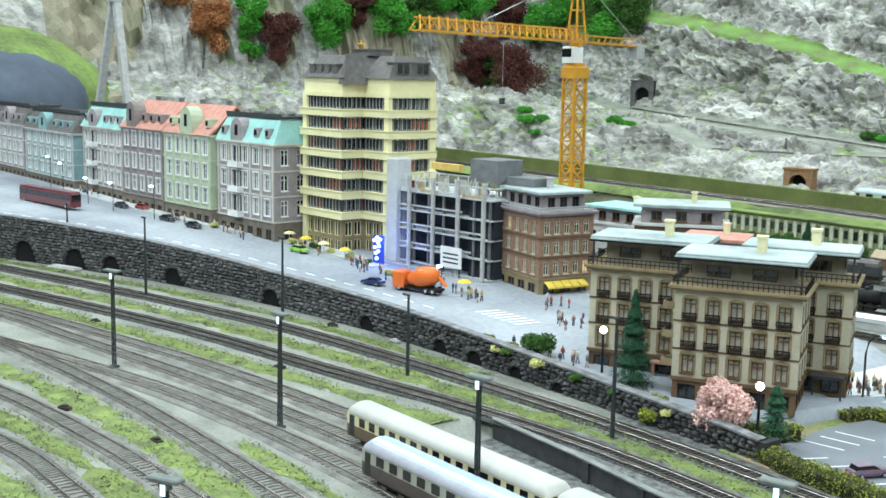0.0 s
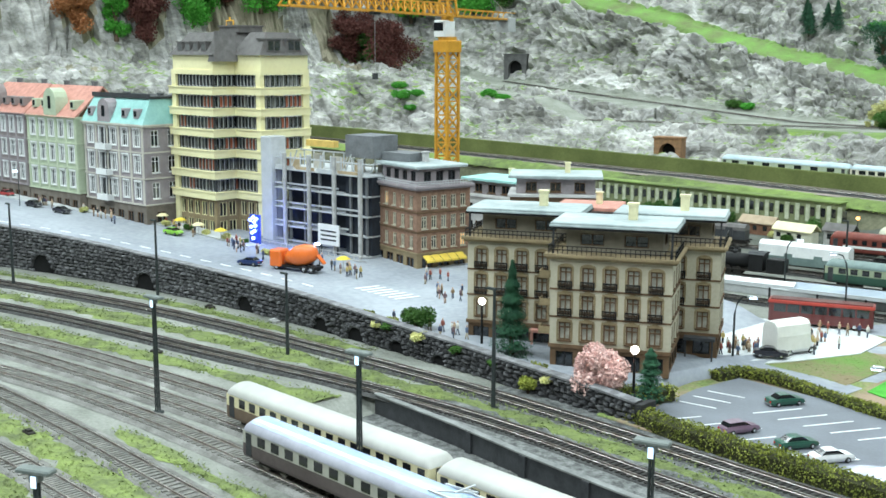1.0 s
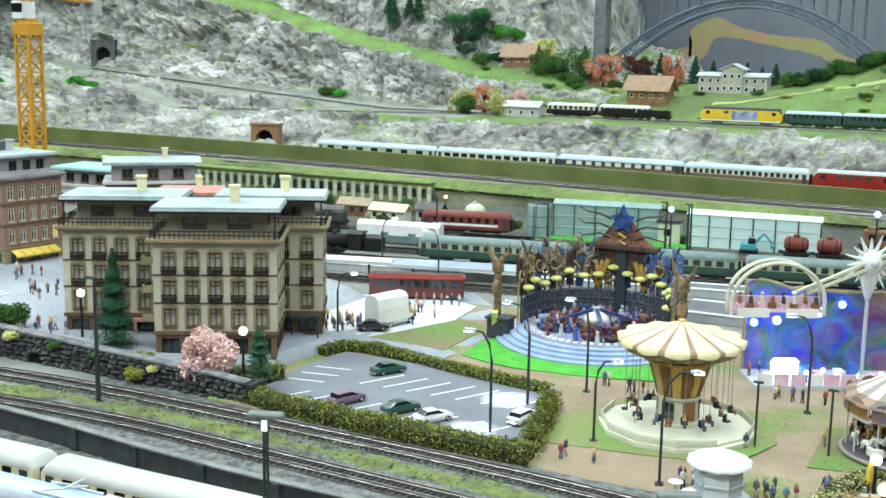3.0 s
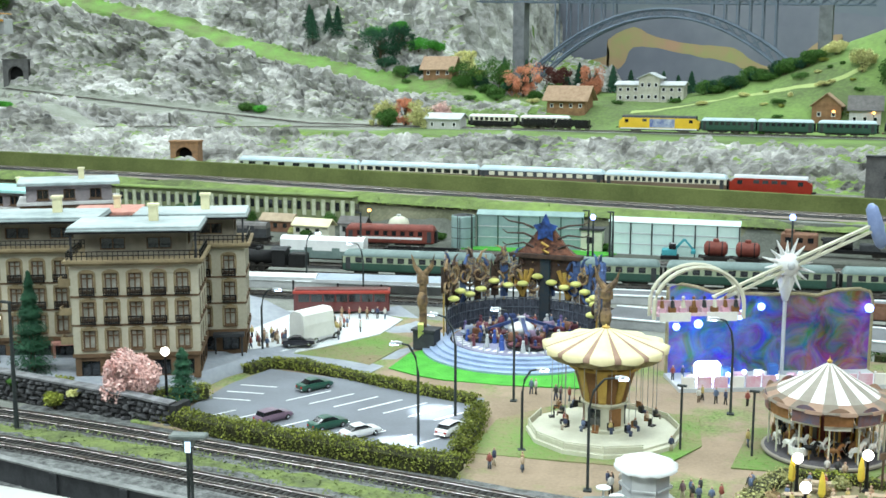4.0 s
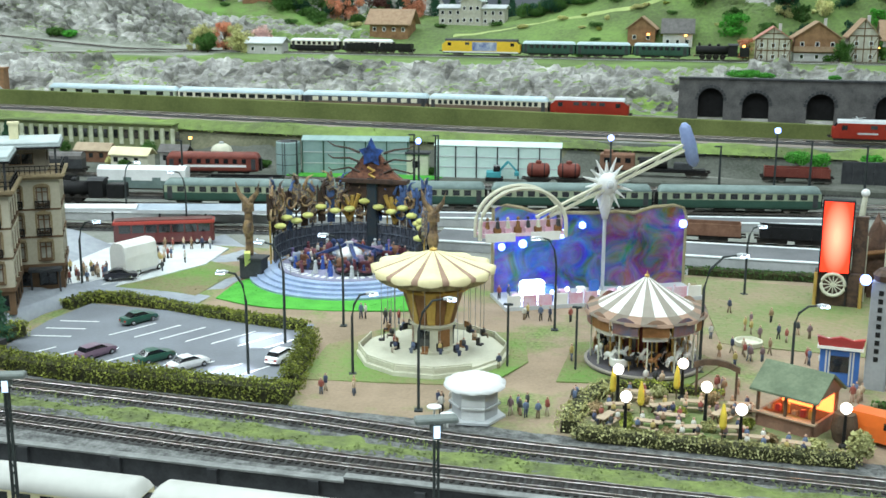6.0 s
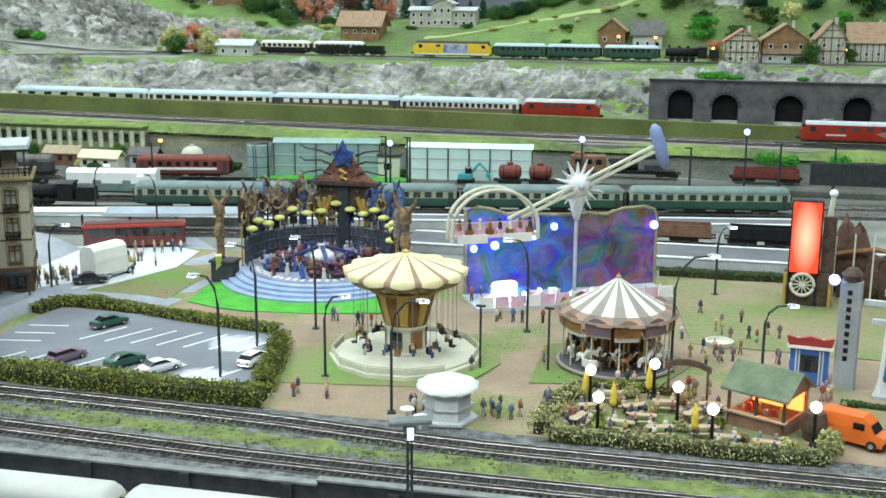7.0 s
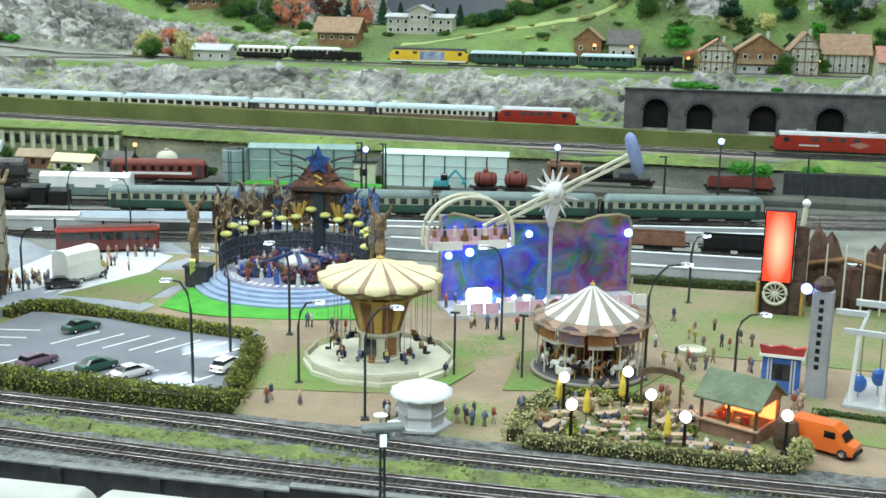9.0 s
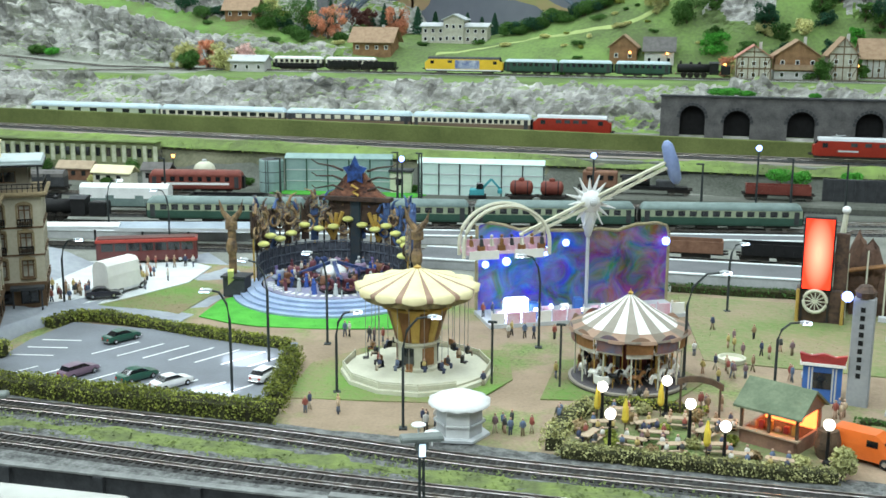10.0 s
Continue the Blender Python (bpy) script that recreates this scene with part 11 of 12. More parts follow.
def house(x, y, z, rz, w, d, h, rise, wall, roof, label, cols=3, rows=2, across=False, chimney=True, over=0.7, base=None, frames=None, timber=None):
    """A small pitched-roof house; the ridge runs along x, or along y when across."""
    root = thing("house", cm(x, y, z, rz), label, "house", "mountain houses")
    body = part("wall", Build().box(0, w, 0, d, -1.5, h), wall, root)
    if across:
        for yy in (0.0, d):
            part("gable", Build().add([(0, yy, h), (w, yy, h), (w / 2, yy, h + rise)], [(0, 1, 2)]), frames or wall, root)
        for s in (0, 1):
            a, bq = (-over, h - over * rise / (w / 2)), (w / 2, h + rise)
            pts = [(a[0], a[1]), (bq[0], bq[1]), (bq[0], bq[1] + 0.3), (a[0], a[1] + 0.3)]
            if s:
                pts = [(w - p, q) for p, q in pts]
            b = Build()
            b.v = [(p, yy, q) for yy in (-over, d + over) for p, q in pts]
            b.f = [(0, 1, 2, 3), (7, 6, 5, 4)] + [(i, (i + 1) % 4, 4 + (i + 1) % 4, 4 + i) for i in range(4)]
            part("roof", b, roof, root)
    else:
        for xx in (0.0, w):
            part("gable", Build().add([(xx, 0, h), (xx, d, h), (xx, d / 2, h + rise)], [(0, 1, 2)]), frames or wall, root)
        k = over * rise / (d / 2)
        part("roof", Build().extrude([(-over, h - k), (d / 2, h + rise), (d + over, h - k), (d + over, h - k + 0.3), (d / 2, h + rise + 0.3), (-over, h - k + 0.3)], -over, w + over), roof, root)
    if base:
        part("plinth", Build().box(-0.1, w + 0.1, -0.12, d + 0.1, -1.5, h * 0.36), base, root)
    wm = mesh_of("house_pane", Build().box(0, 0.9, -0.03, 0.04, 0, 1.1), M_COACH_WIN)
    fm = mesh_of("house_window_frame", welded(Build().box(-0.15, 0, -0.09, 0.03, -0.15, 1.25).box(0.9, 1.05, -0.09, 0.03, -0.15, 1.25).box(0, 0.9, -0.09, 0.03, -0.15, 0).box(0, 0.9, -0.09, 0.03, 1.1, 1.25)), M_WHITE)
    for r in range(rows):
        for c in range(cols):
            mx = cm(w * (c + 0.5) / cols - 0.45, -0.13 if base and r == 0 else -0.02, h * (r + 0.28) / rows)
            win = part("window", wm, None, root, m=mx)
            part("frame", fm, None, win)
    if timber:
        for k in range(rows + 1):
            part("timber_beam", Build().box(-0.05, w + 0.05, -0.1, 0.05, h * k / rows - 0.18, h * k / rows + 0.18), timber, root)
        for k in range(cols * 2 + 1):
            part("timber_post", Build().box(w * k / (cols * 2) - 0.14, w * k / (cols * 2) + 0.14, -0.08, 0.05, 0, h), timber, root)
        for k in (0, cols * 2 - 1):
            x0, x1 = w * k / (cols * 2), w * (k + 1) / (cols * 2)
            for r in range(rows):
                part("timber_brace", Build().bar((x0, -0.02, h * r / rows), (x1, -0.02, h * (r + 1) / rows), 0.12, 0.22), timber, root)
        if across:
            part("timber_post", Build().box(w / 2 - 0.14, w / 2 + 0.14, -0.08, 0.05, h, h + rise - 0.2), timber, root)
            part("timber_beam", Build().box(w * 0.22, w * 0.78, -0.1, 0.05, h + rise * 0.42, h + rise * 0.42 + 0.3), timber, root)
    if across and base:
        part("balcony", Build().box(-0.3, w + 0.3, -1.1, -0.02, h * 0.42, h * 0.48).box(-0.3, w + 0.3, -1.1, -0.98, h * 0.48, h * 0.64), roof, root)
    if chimney:
        part("chimney", Build().box(w * 0.66, w * 0.66 + 0.8, d * 0.55, d * 0.55 + 0.8, h, h + rise + 1.0), M_GREYW, root)
    return root


M_CHALET = mat("weathered_chalet_timber", (0.33, 0.19, 0.10), (0.20, 0.11, 0.06), 0.6, 0.8, 0.3)
M_SHINGLE = mat("tan_shingle_roof", (0.42, 0.29, 0.19), (0.30, 0.20, 0.13), 0.8, 0.85, 0.3)
M_STONEW = mat("pale_house_stone", (0.56, 0.54, 0.46), (0.40, 0.38, 0.32), 0.7, 0.85, 0.3)
house(4.8, 346.5, 17.8, 2, 9.5, 7, 6.5, 3.2, M_STONEW, M_REDROOF, "half-timbered house with a red gabled roof by the ledge railway", 3, 2, True, timber=M_BROWN)
house(15.5, 349.5, 17.8, 3, 12.5, 9, 7.0, 4.2, M_CHALET, M_SHINGLE, "brown timber chalet on a white base by the ledge railway", 3, 2, True, base=M_GREYW)
house(30.5, 352, 17.8, 4, 8.0, 8, 7.5, 4.6, M_STONEW, M_SHINGLE, "half-timbered house with a steep roof by the ledge railway", 2, 2, True, timber=M_BROWN)
house(40.5, 362, top_z(44, 366), 4, 13.5, 9, 6.0, 5.0, M_GREYW, M_SHINGLE, "half-timbered house with a large brown tiled roof on the mountain", 4, 1, timber=M_BROWN)
house(54.5, 349, 17.8, 4, 9, 7, 5.0, 3.6, M_STONEW, M_REDROOF, "stone house with a red tiled roof", 2, 1)
house(-120, 375, top_z(-113, 378) - 0.2, -3, 13.5, 8, 4.5, 3.6, M_CHALET, M_SHINGLE, "low timber farmhouse with a wide tan roof", 4, 1, over=1.4)
vz = top_z(-90, 396) - 0.2
villa = house(-101, 394, vz, 2, 8, 8, 5.6, 1.0, M_STONEW, M_LGREY, "cream villa wing with white windows", 3, 2, chimney=False)
house(-93, 393, vz, 2, 7, 9, 8.0, 1.6, M_STONEW, M_LGREY, "taller cream middle block of the villa", 3, 2, True, False)
house(-86, 394, vz, 2, 8, 8, 5.6, 1.0, M_STONEW, M_LGREY, "cream villa wing with white windows", 3, 2, chimney=False)
house(-34, 371, top_z(-30, 374) - 1.6, -2, 8.5, 7, 4.6, 3.4, M_CHALET, M_SHINGLE, "small timber barn with a gable on the slope", 2, 1, True, False)
house(-23, 370, top_z(-19, 372) - 1.6, 2, 9, 7, 5.0, 3.6, M_GREYW, M_SLATE, "grey barn with a slate roof on the slope", 3, 1, False, False)
house(-150, 342, top_z(-145, 345), 0, 11.5, 6, 3.4, 1.4, M_GREYW, M_LGREY, "white shed with a pale grey roof on the ledge", 3, 1, chimney=False)
house(-172, 389.5, top_z(-166, 392) - 0.6, 4, 11, 8, 3.6, 3.6, M_CHALET, M_SHINGLE, "brown hut with a broad grey-brown roof on the slope", 3, 1, chimney=False, over=1.2)
for x, y in ((-62, 352), (-37, 353), (-27.5, 369.5), (-16, 369), (13, 347.5), (27.5, 350), (38.5, 353), (1.5, 349)):
    amber_lamp(x, y, top_z(x, y) - 0.1, 4.2)

# ---- mountain trees and shrubs ----
for i, (x, y, h, r, leaf, label) in enumerate((
        (-168, 346, 9, 3.6, M_LEAF_YE, "pale yellow tree on the mountain ledge"),
        (-161, 350, 10, 3.6, M_LEAF_OR, "salmon tree on the mountain ledge"),
        (-154, 345, 9.5, 3.8, M_LEAF_YE, "pale yellow tree on the mountain ledge"),
        (-164, 343, 6, 3.0, M_LEAF, "green tree on the mountain ledge"),
        (-149, 352, 8, 3.4, M_LEAF_PK, "pinkish tree on the mountain ledge"),
        (-134, 391, 11.5, 5.2, M_LEAF_OR, "orange autumn tree on the slope"),
        (-113, 403, 11, 4.2, M_LEAF_OR, "orange autumn tree behind the farmhouse"),
        (-126, 405, 9, 4.5, M_LEAF_MA, "dull red tree on the slope"),
        (-155, 391, 9, 6.0, M_LEAF, "broad green tree on the slope"),
        (-146, 400, 10, 6.0, M_LEAF, "broad green tree on the slope"),
        (-192, 395, 12, 6.0, M_LEAF_DK, "dark green tree beside the hut"),
        (-186, 399, 11, 5.0, M_LEAF_DK, "dark green tree beside the hut"),
        (-160, 402, 9, 4.0, M_LEAF_YE, "pale yellow tree on the slope"),
        (-11, 384, 8, 4.5, M_LEAF, "green tree on the grassy slope"),
        (-2, 374, 7, 4.0, M_LEAF_BR, "bright green tree beside the barn"),
        (-21, 389, 7, 3.6, M_LEAF_YE, "yellow-green tree on the grassy slope"),
        (-30, 400, 5, 3.0, M_LEAF_YE, "yellow-green tree on the grassy slope"),
        (12, 392, 8, 4.0, M_LEAF, "green tree among the rocks"),
        (28, 350, 7, 3.2, M_LEAF, "green tree between the houses"))):
    tree(x, y, top_z(x, y) - 0.4, h * 1.05, r * 1.3, leaf, label, 1000 + i, 900, 0.42, 0.02)
for i, (x, y, h) in enumerate(((-222, 397, 12), (-217, 401, 10), (-212, 399, 12), (-226, 402, 9), (-106, 408, 10), (-119, 410, 11), (-100, 410, 9), (-88, 409, 9), (-83, 410, 8), (-78, 408, 8), (-94, 411, 8), (-113, 411, 9), (-125, 414, 10), (-140, 412, 12), (-148, 410, 11))):
    conifer(x, y, top_z(x, y) - 0.3, h, h * 0.42, "dark fir on the mountain slope", 1100 + i, count=1100, size=0.55)
for i, (x, y, r) in enumerate(((-141, 383, 3), (-150, 380, 2.5), (-128, 384, 2.5), (-99, 388, 2.2), (-80, 390, 2.5), (-70, 385, 2), (-45, 380, 2.5), (-40, 392, 3), (-57, 388, 2), (8, 376, 3), (-5, 392, 3), (-32, 386, 2.2), (-205, 396, 3), (-178, 388, 2))):
    bush(x, y, top_z(x, y) - 0.3, r, r * 0.8, M_LEAF_YE if i % 3 == 2 else M_LEAF, "low shrub on the mountain slope", 1150 + i, 260)
for i, (x, y, h, r, leaf) in enumerate(((10, 362, 8, 4, M_LEAF), (18, 368, 10, 4.5, M_LEAF_DK), (25, 366, 8, 4, M_LEAF), (33, 368, 11, 4.5, M_LEAF_DK), (39, 358, 7, 3.5, M_LEAF), (48, 380, 10, 5, M_LEAF_DK), (58, 372, 9, 4.5, M_LEAF), (3, 362, 7, 3.5, M_LEAF_OR), (30, 384, 9, 4.5, M_LEAF), (14, 380, 10, 4.5, M_LEAF_DK), (42, 392, 10, 5, M_LEAF_DK), (-46, 356, 3.5, 2, M_LEAF), (-54, 357, 3, 2, M_LEAF), (-70, 358, 3, 2, M_LEAF_DK))):
    tree(x, y, top_z(x, y) - 0.3, h, r, leaf, "green tree behind the ledge houses", 1300 + i, 800, 0.42, 0.02)
# dense growth along the hill's crest, among the houses and on the crag above the hut
rh = random.Random(63)
for i in range(16):
    x = -72 + i * 2.4
    y = 399 + rh.uniform(-3, 3)
    bush(x, y, top_z(x, y) - 0.5, rh.uniform(2.6, 4.2), rh.uniform(3.2, 5.6), (M_LEAF, M_LEAF_DK, M_LEAF)[i % 3], "dark green shrub along the hill's crest", 1500 + i, 420, 0.4)
for i in range(30):
    x, y = rh.uniform(-4, 56), rh.uniform(360, 404)
    leaf = (M_LEAF, M_LEAF_DK, M_LEAF, M_LEAF_BR, M_LEAF_YE, M_LEAF)[i % 6]
    tree(x, y, top_z(x, y) - 0.4, rh.uniform(4.5, 8.0), rh.uniform(2.4, 4.2), leaf, "green tree among the rocks above the houses", 1540 + i, 420, 0.42, 0.02)
for i in range(26):
    x, y = rh.uniform(-60, 2), rh.uniform(364, 400)
    bush(x, y, top_z(x, y) - 0.3, rh.uniform(0.8, 2.0), rh.uniform(0.7, 1.6), (M_LEAF, M_HEDGE, M_LEAF_YE)[i % 3], "low shrub on the grassy hill", 1580 + i, 160)
for i, (x, y, r, leaf) in enumerate(((-198, 404, 4.5, M_LEAF_BR), (-190, 407, 4, M_LEAF_BR), (-180, 403, 5, M_LEAF_BR), (-174, 406, 4, M_LEAF_BR), (-160, 404, 4, M_HEDGE), (-156, 402, 4, M_HEDGE), (-188, 393, 4.5, M_LEAF_DK), (-181, 392, 4.5, M_LEAF), (-176, 393, 3.6, M_LEAF_DK), (-157, 390, 4.2, M_LEAF), (-152, 393, 4.6, M_LEAF_DK), (-147, 390, 4, M_LEAF), (-143, 387, 3.6, M_LEAF), (-139, 393, 4, M_LEAF_DK), (-124, 397, 4.5, M_LEAF), (-129, 390, 3, M_LEAF), (-232, 365, 3.4, M_LEAF), (-226, 365, 3.0, M_LEAF_BR))):
    bush(x, y, top_z(x, y) - 0.6, r, r * 1.1, leaf, "leafy shrub on the mountainside", 1620 + i, 460, 0.4)
# pale foot path over the hill
b = Build()
for x, y in spline([(-92, 378), (-77, 384), (-65, 389), (-53, 387.6), (-41, 387.2), (-30, 387), (-22, 390)], 1.5):
    for d in (-0.9, 0.0, 0.9):
        b.v.append((x, y + d, top_z(x, y + d) + 0.12))
b.f = [(3 * i + k, 3 * i + 3 + k, 3 * i + 4 + k, 3 * i + 1 + k) for i in range(len(b.v) // 3 - 1) for k in range(2)]
solid("foot_path", b, mat("pale_path_grass", (0.42, 0.50, 0.20), (0.32, 0.40, 0.15), 0.2, 0.95, 0.4), "pale worn foot path over the green hill", "path", "", "structure", smooth=True)
# wood on the far slope
WOOD = {"rust": (M_LEAF_RU, "rust-coloured autumn"), "lime": (M_LEAF_BR, "bright green"), "maroon": (M_LEAF_MA, "maroon"), "green": (M_LEAF, "green")}
for i, (x, y, h, r, kind) in enumerate((
        (-451, 222, 24, 8.5, "rust"), (-461, 205, 20, 9, "rust"), (-447, 237, 30, 8, "lime"), (-444, 249, 24, 8.5, "maroon"), (-441, 271, 26, 10, "lime"),
        (-440, 287, 24, 8, "maroon"), (-436, 302, 22, 11, "lime"), (-434, 316, 22, 8, "green"), (-433, 328, 20, 11, "lime"), (-428, 341, 22, 9, "lime"),
        (-421, 341, 26, 8.5, "maroon"), (-416, 349, 20, 7, "green"), (-404, 348, 28, 12, "maroon"), (-424, 362, 22, 10, "maroon"), (-414, 372, 22, 9, "lime"),
        (-399, 375, 22, 10, "lime"), (-386, 377, 20, 9, "green"), (-373, 377, 22, 10, "lime"), (-362, 380, 18, 8, "green"), (-452, 258, 24, 8, "green"),
        (-449, 296, 24, 9, "maroon"), (-440, 352, 24, 9, "green"), (-408, 390, 24, 9, "maroon"))):
    leaf, word = WOOD[kind]
    tree(x, y, top_z(x, y) - 3.2, h, r * 1.12, leaf, word + " tree in the wood on the far mountainside", 1200 + i, 2600, 0.75, 0.05, full=0.1)
for i, (x, y, r) in enumerate(((-339, 299, 4), (-334, 303, 3), (-345, 304, 3.5), (-300, 308, 3.5), (-295, 310, 3), (-330, 296, 2.5))):
    bush(x, y, top_z(x, y) - 0.4, r, r, M_LEAF_BR, "bright green shrub on the crag", 1290 + i, 500, 0.4)


# ---- tunnel mouths ----
M_BRICKO = mat("orange_brick_portal", (0.34, 0.19, 0.10), (0.20, 0.12, 0.07), 0.8, 0.85, 0.3)
for x, y, z, rz, w, h, material, label in ((-204.5, 286.5, 9.0, 14, 8.6, 6.2, M_BRICKO, "orange brick tunnel mouth in the rock"), (-341, 366, 28.0, 25, 10, 11, M_ARCADE, "grey stone tunnel mouth in the rock")):
    tun = thing("tunnel_portal", cm(x, y, z, rz), label, "tunnel portal", "", "structure")
    arch_wall(tun, -w / 2, w / 2, -2, h, 0, 4.0, [(0, w * 0.3, h * 0.78)], material)
    # the tunnel's inner shade is given by a black plate
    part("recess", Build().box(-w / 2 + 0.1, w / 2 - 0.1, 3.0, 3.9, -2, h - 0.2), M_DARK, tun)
    part("coping", Build().box(-w / 2 - 0.3, w / 2 + 0.3, -0.3, 4, h, h + 0.5), material, tun)


# ---- steel arch bridge over the valley ----
def bridge():
    root = thing("steel_arch_bridge", Matrix(), "blue-grey steel arch bridge high over the valley", "bridge")
    steel = mat("blue_grey_bridge_steel", (0.16, 0.20, 0.26), (0.11, 0.14, 0.18), 0.2, 0.6, 0.05)
    deck = mat("pale_teal_bridge_deck", (0.40, 0.50, 0.50), (0.32, 0.41, 0.41), 0.2, 0.7, 0.05)
    x0, x1, y = -166.0, -20.0, 430.0

    def dz(x):
        return 63.2 + (59.9 - 63.2) * (x + 160.5) / 135.3

    part("deck", Build().add([(x0, y - 3, dz(x0)), (x1, y - 3, dz(x1)), (x1, y + 3, dz(x1)), (x0, y + 3, dz(x0)), (x0, y - 3, dz(x0) + 1.0), (x1, y - 3, dz(x1) + 1.0), (x1, y + 3, dz(x1) + 1.0), (x0, y + 3, dz(x0) + 1.0)],
                             [(3, 2, 1, 0), (4, 5, 6, 7), (0, 1, 5, 4), (1, 2, 6, 5), (2, 3, 7, 6), (3, 0, 4, 7)]), steel, root)
    part("parapet_rail", Build().bar((x0, y - 3.1, dz(x0) + 2.2), (x1, y - 3.1, dz(x1) + 2.2), 0.5, 1.6), deck, root)
    ax0, ax1 = -143.0, -44.0

    def az(x):
        u = (x - ax0) / (ax1 - ax0)
        return 34.5 + 22.0 * 4 * u * (1 - u)

    n = 22
    for yy in (y - 2.6, y + 2.6):
        top, low = [], []
        for i in range(n + 1):
            x = ax0 + (ax1 - ax0) * i / n
            k = 1 - 4 * (i / n) * (1 - i / n)
            top.append((x, yy, az(x) + 1.2))
            low.append((x, yy, az(x) - 1.6 - 3.0 * k))
        part("arch_rib", Build().tube(top, 0.55, 6), steel, root)
        part("arch_rib", Build().tube(low, 0.5, 6), steel, root)
        for i in range(n):
            part("arch_brace", Build().bar(top[i], low[i + 1], 0.35, 0.35).bar(low[i], top[i + 1], 0.35, 0.35), steel, root)
        for i in range(2, n - 1, 1):
            if abs(i - n / 2) > 3:
                part("spandrel_post", Build().bar(top[i], (top[i][0], yy, dz(top[i][0])), 0.45, 0.45), steel, root)
        for i in range(36):
            xa, xb = x0 + (x1 - x0) * i / 36, x0 + (x1 - x0) * (i + 1) / 36
            za, zb = dz(xa), dz(xb)
            part("truss_brace", Build().bar((xa, yy, za), ((xa + xb) / 2, yy, za - 1.7), 0.35, 0.35).bar(((xa + xb) / 2, yy, za - 1.7), (xb, yy, zb), 0.35, 0.35), steel, root)
        part("truss_chord", Build().bar((x0, yy, dz(x0) - 1.8), (x1, yy, dz(x1) - 1.8), 0.5, 0.5), steel, root)
    for x, w in ((-148.5, 4.5), (-36.0, 4.5)):
        part("pier", Build().box(x - w / 2, x + w / 2, y - 3.2, y + 3.2, 8, dz(x) - 2.0), M_CONC_D, root)


bridge()
# hills painted low on the backdrop
M_HILL = mat("painted_ochre_field", (0.34, 0.36, 0.15), (0.46, 0.29, 0.19), 0.035, 0.95, 0.0, fine=6)
M_HILL2 = mat("painted_slate_hill", (0.215, 0.225, 0.265), (0.17, 0.18, 0.225), 0.03, 0.95, 0.0, fine=5)
HILLS = (([(-300, 66), (-210, 72), (-150, 64), (-90, 70), (-20, 60), (60, 74), (120, 70)], M_HILL2, 619.4),
         ([(-300, 30), (-176, 38), (-164, 50), (-150, 56), (-138, 51), (-118, 47), (-97, 45), (-86, 38), (-70, 34), (-58, 46), (-44, 52), (-30, 44), (120, 40)], M_HILL, 618.9),
         ([(-300, 26), (-172, 30), (-150, 45), (-132, 44), (-112, 40), (-96, 37), (-84, 30), (-60, 37), (-40, 42), (-24, 34), (120, 30)], M_HILL2, 618.4))
for line, material, yy in HILLS:
    pts = spline(line, 4.0)
    b = Build()
    b.v = [(x, yy, -10.0) for x, z in pts] + [(x, yy, z + 0.8 * noise.noise((x * 0.15, yy, 0))) for x, z in pts]
    b.f = [(i, i + 1, len(pts) + i + 1, len(pts) + i) for i in range(len(pts) - 1)]
    solid("painted_hills", b, material, "soft hills and fields painted along the foot of the backdrop", "backdrop", "", "structure")


# ---- far corner: pylon and dark lake panel ----
def pylon():
    root = thing("cable_pylon", cm(-336.2, 133.6, 8.0), "grey A-shaped concrete cable pylon behind the town", "pylon")
    for s in (-27, 15):
        part("leg", Build().bar((s, 0, -9), (0.8 if s > 0 else -0.8, 0, 54), 2.0, 2.0), M_COPING, root)
    part("head", Build().box(-2.4, 2.4, -1.7, 1.7, 52, 58, 0.4), M_CONC, root)


pylon()
solid("slate_mound", Build().ball((-421, 119, 27), 37, 28, 21, 0.02, random.Random(5)), mat("slate_blue_board", (0.10, 0.125, 0.165), (0.07, 0.085, 0.115), 0.05, 0.7, 0.1), "dark slate blue mound below the far hill", "mound", smooth=True)
solid("grass_mound", Build().ball((-438, 124, 26), 46, 36, 29, 0.03, random.Random(6)), M_BANK, "lime green grassed hill behind the slate mound", "mound", smooth=True)


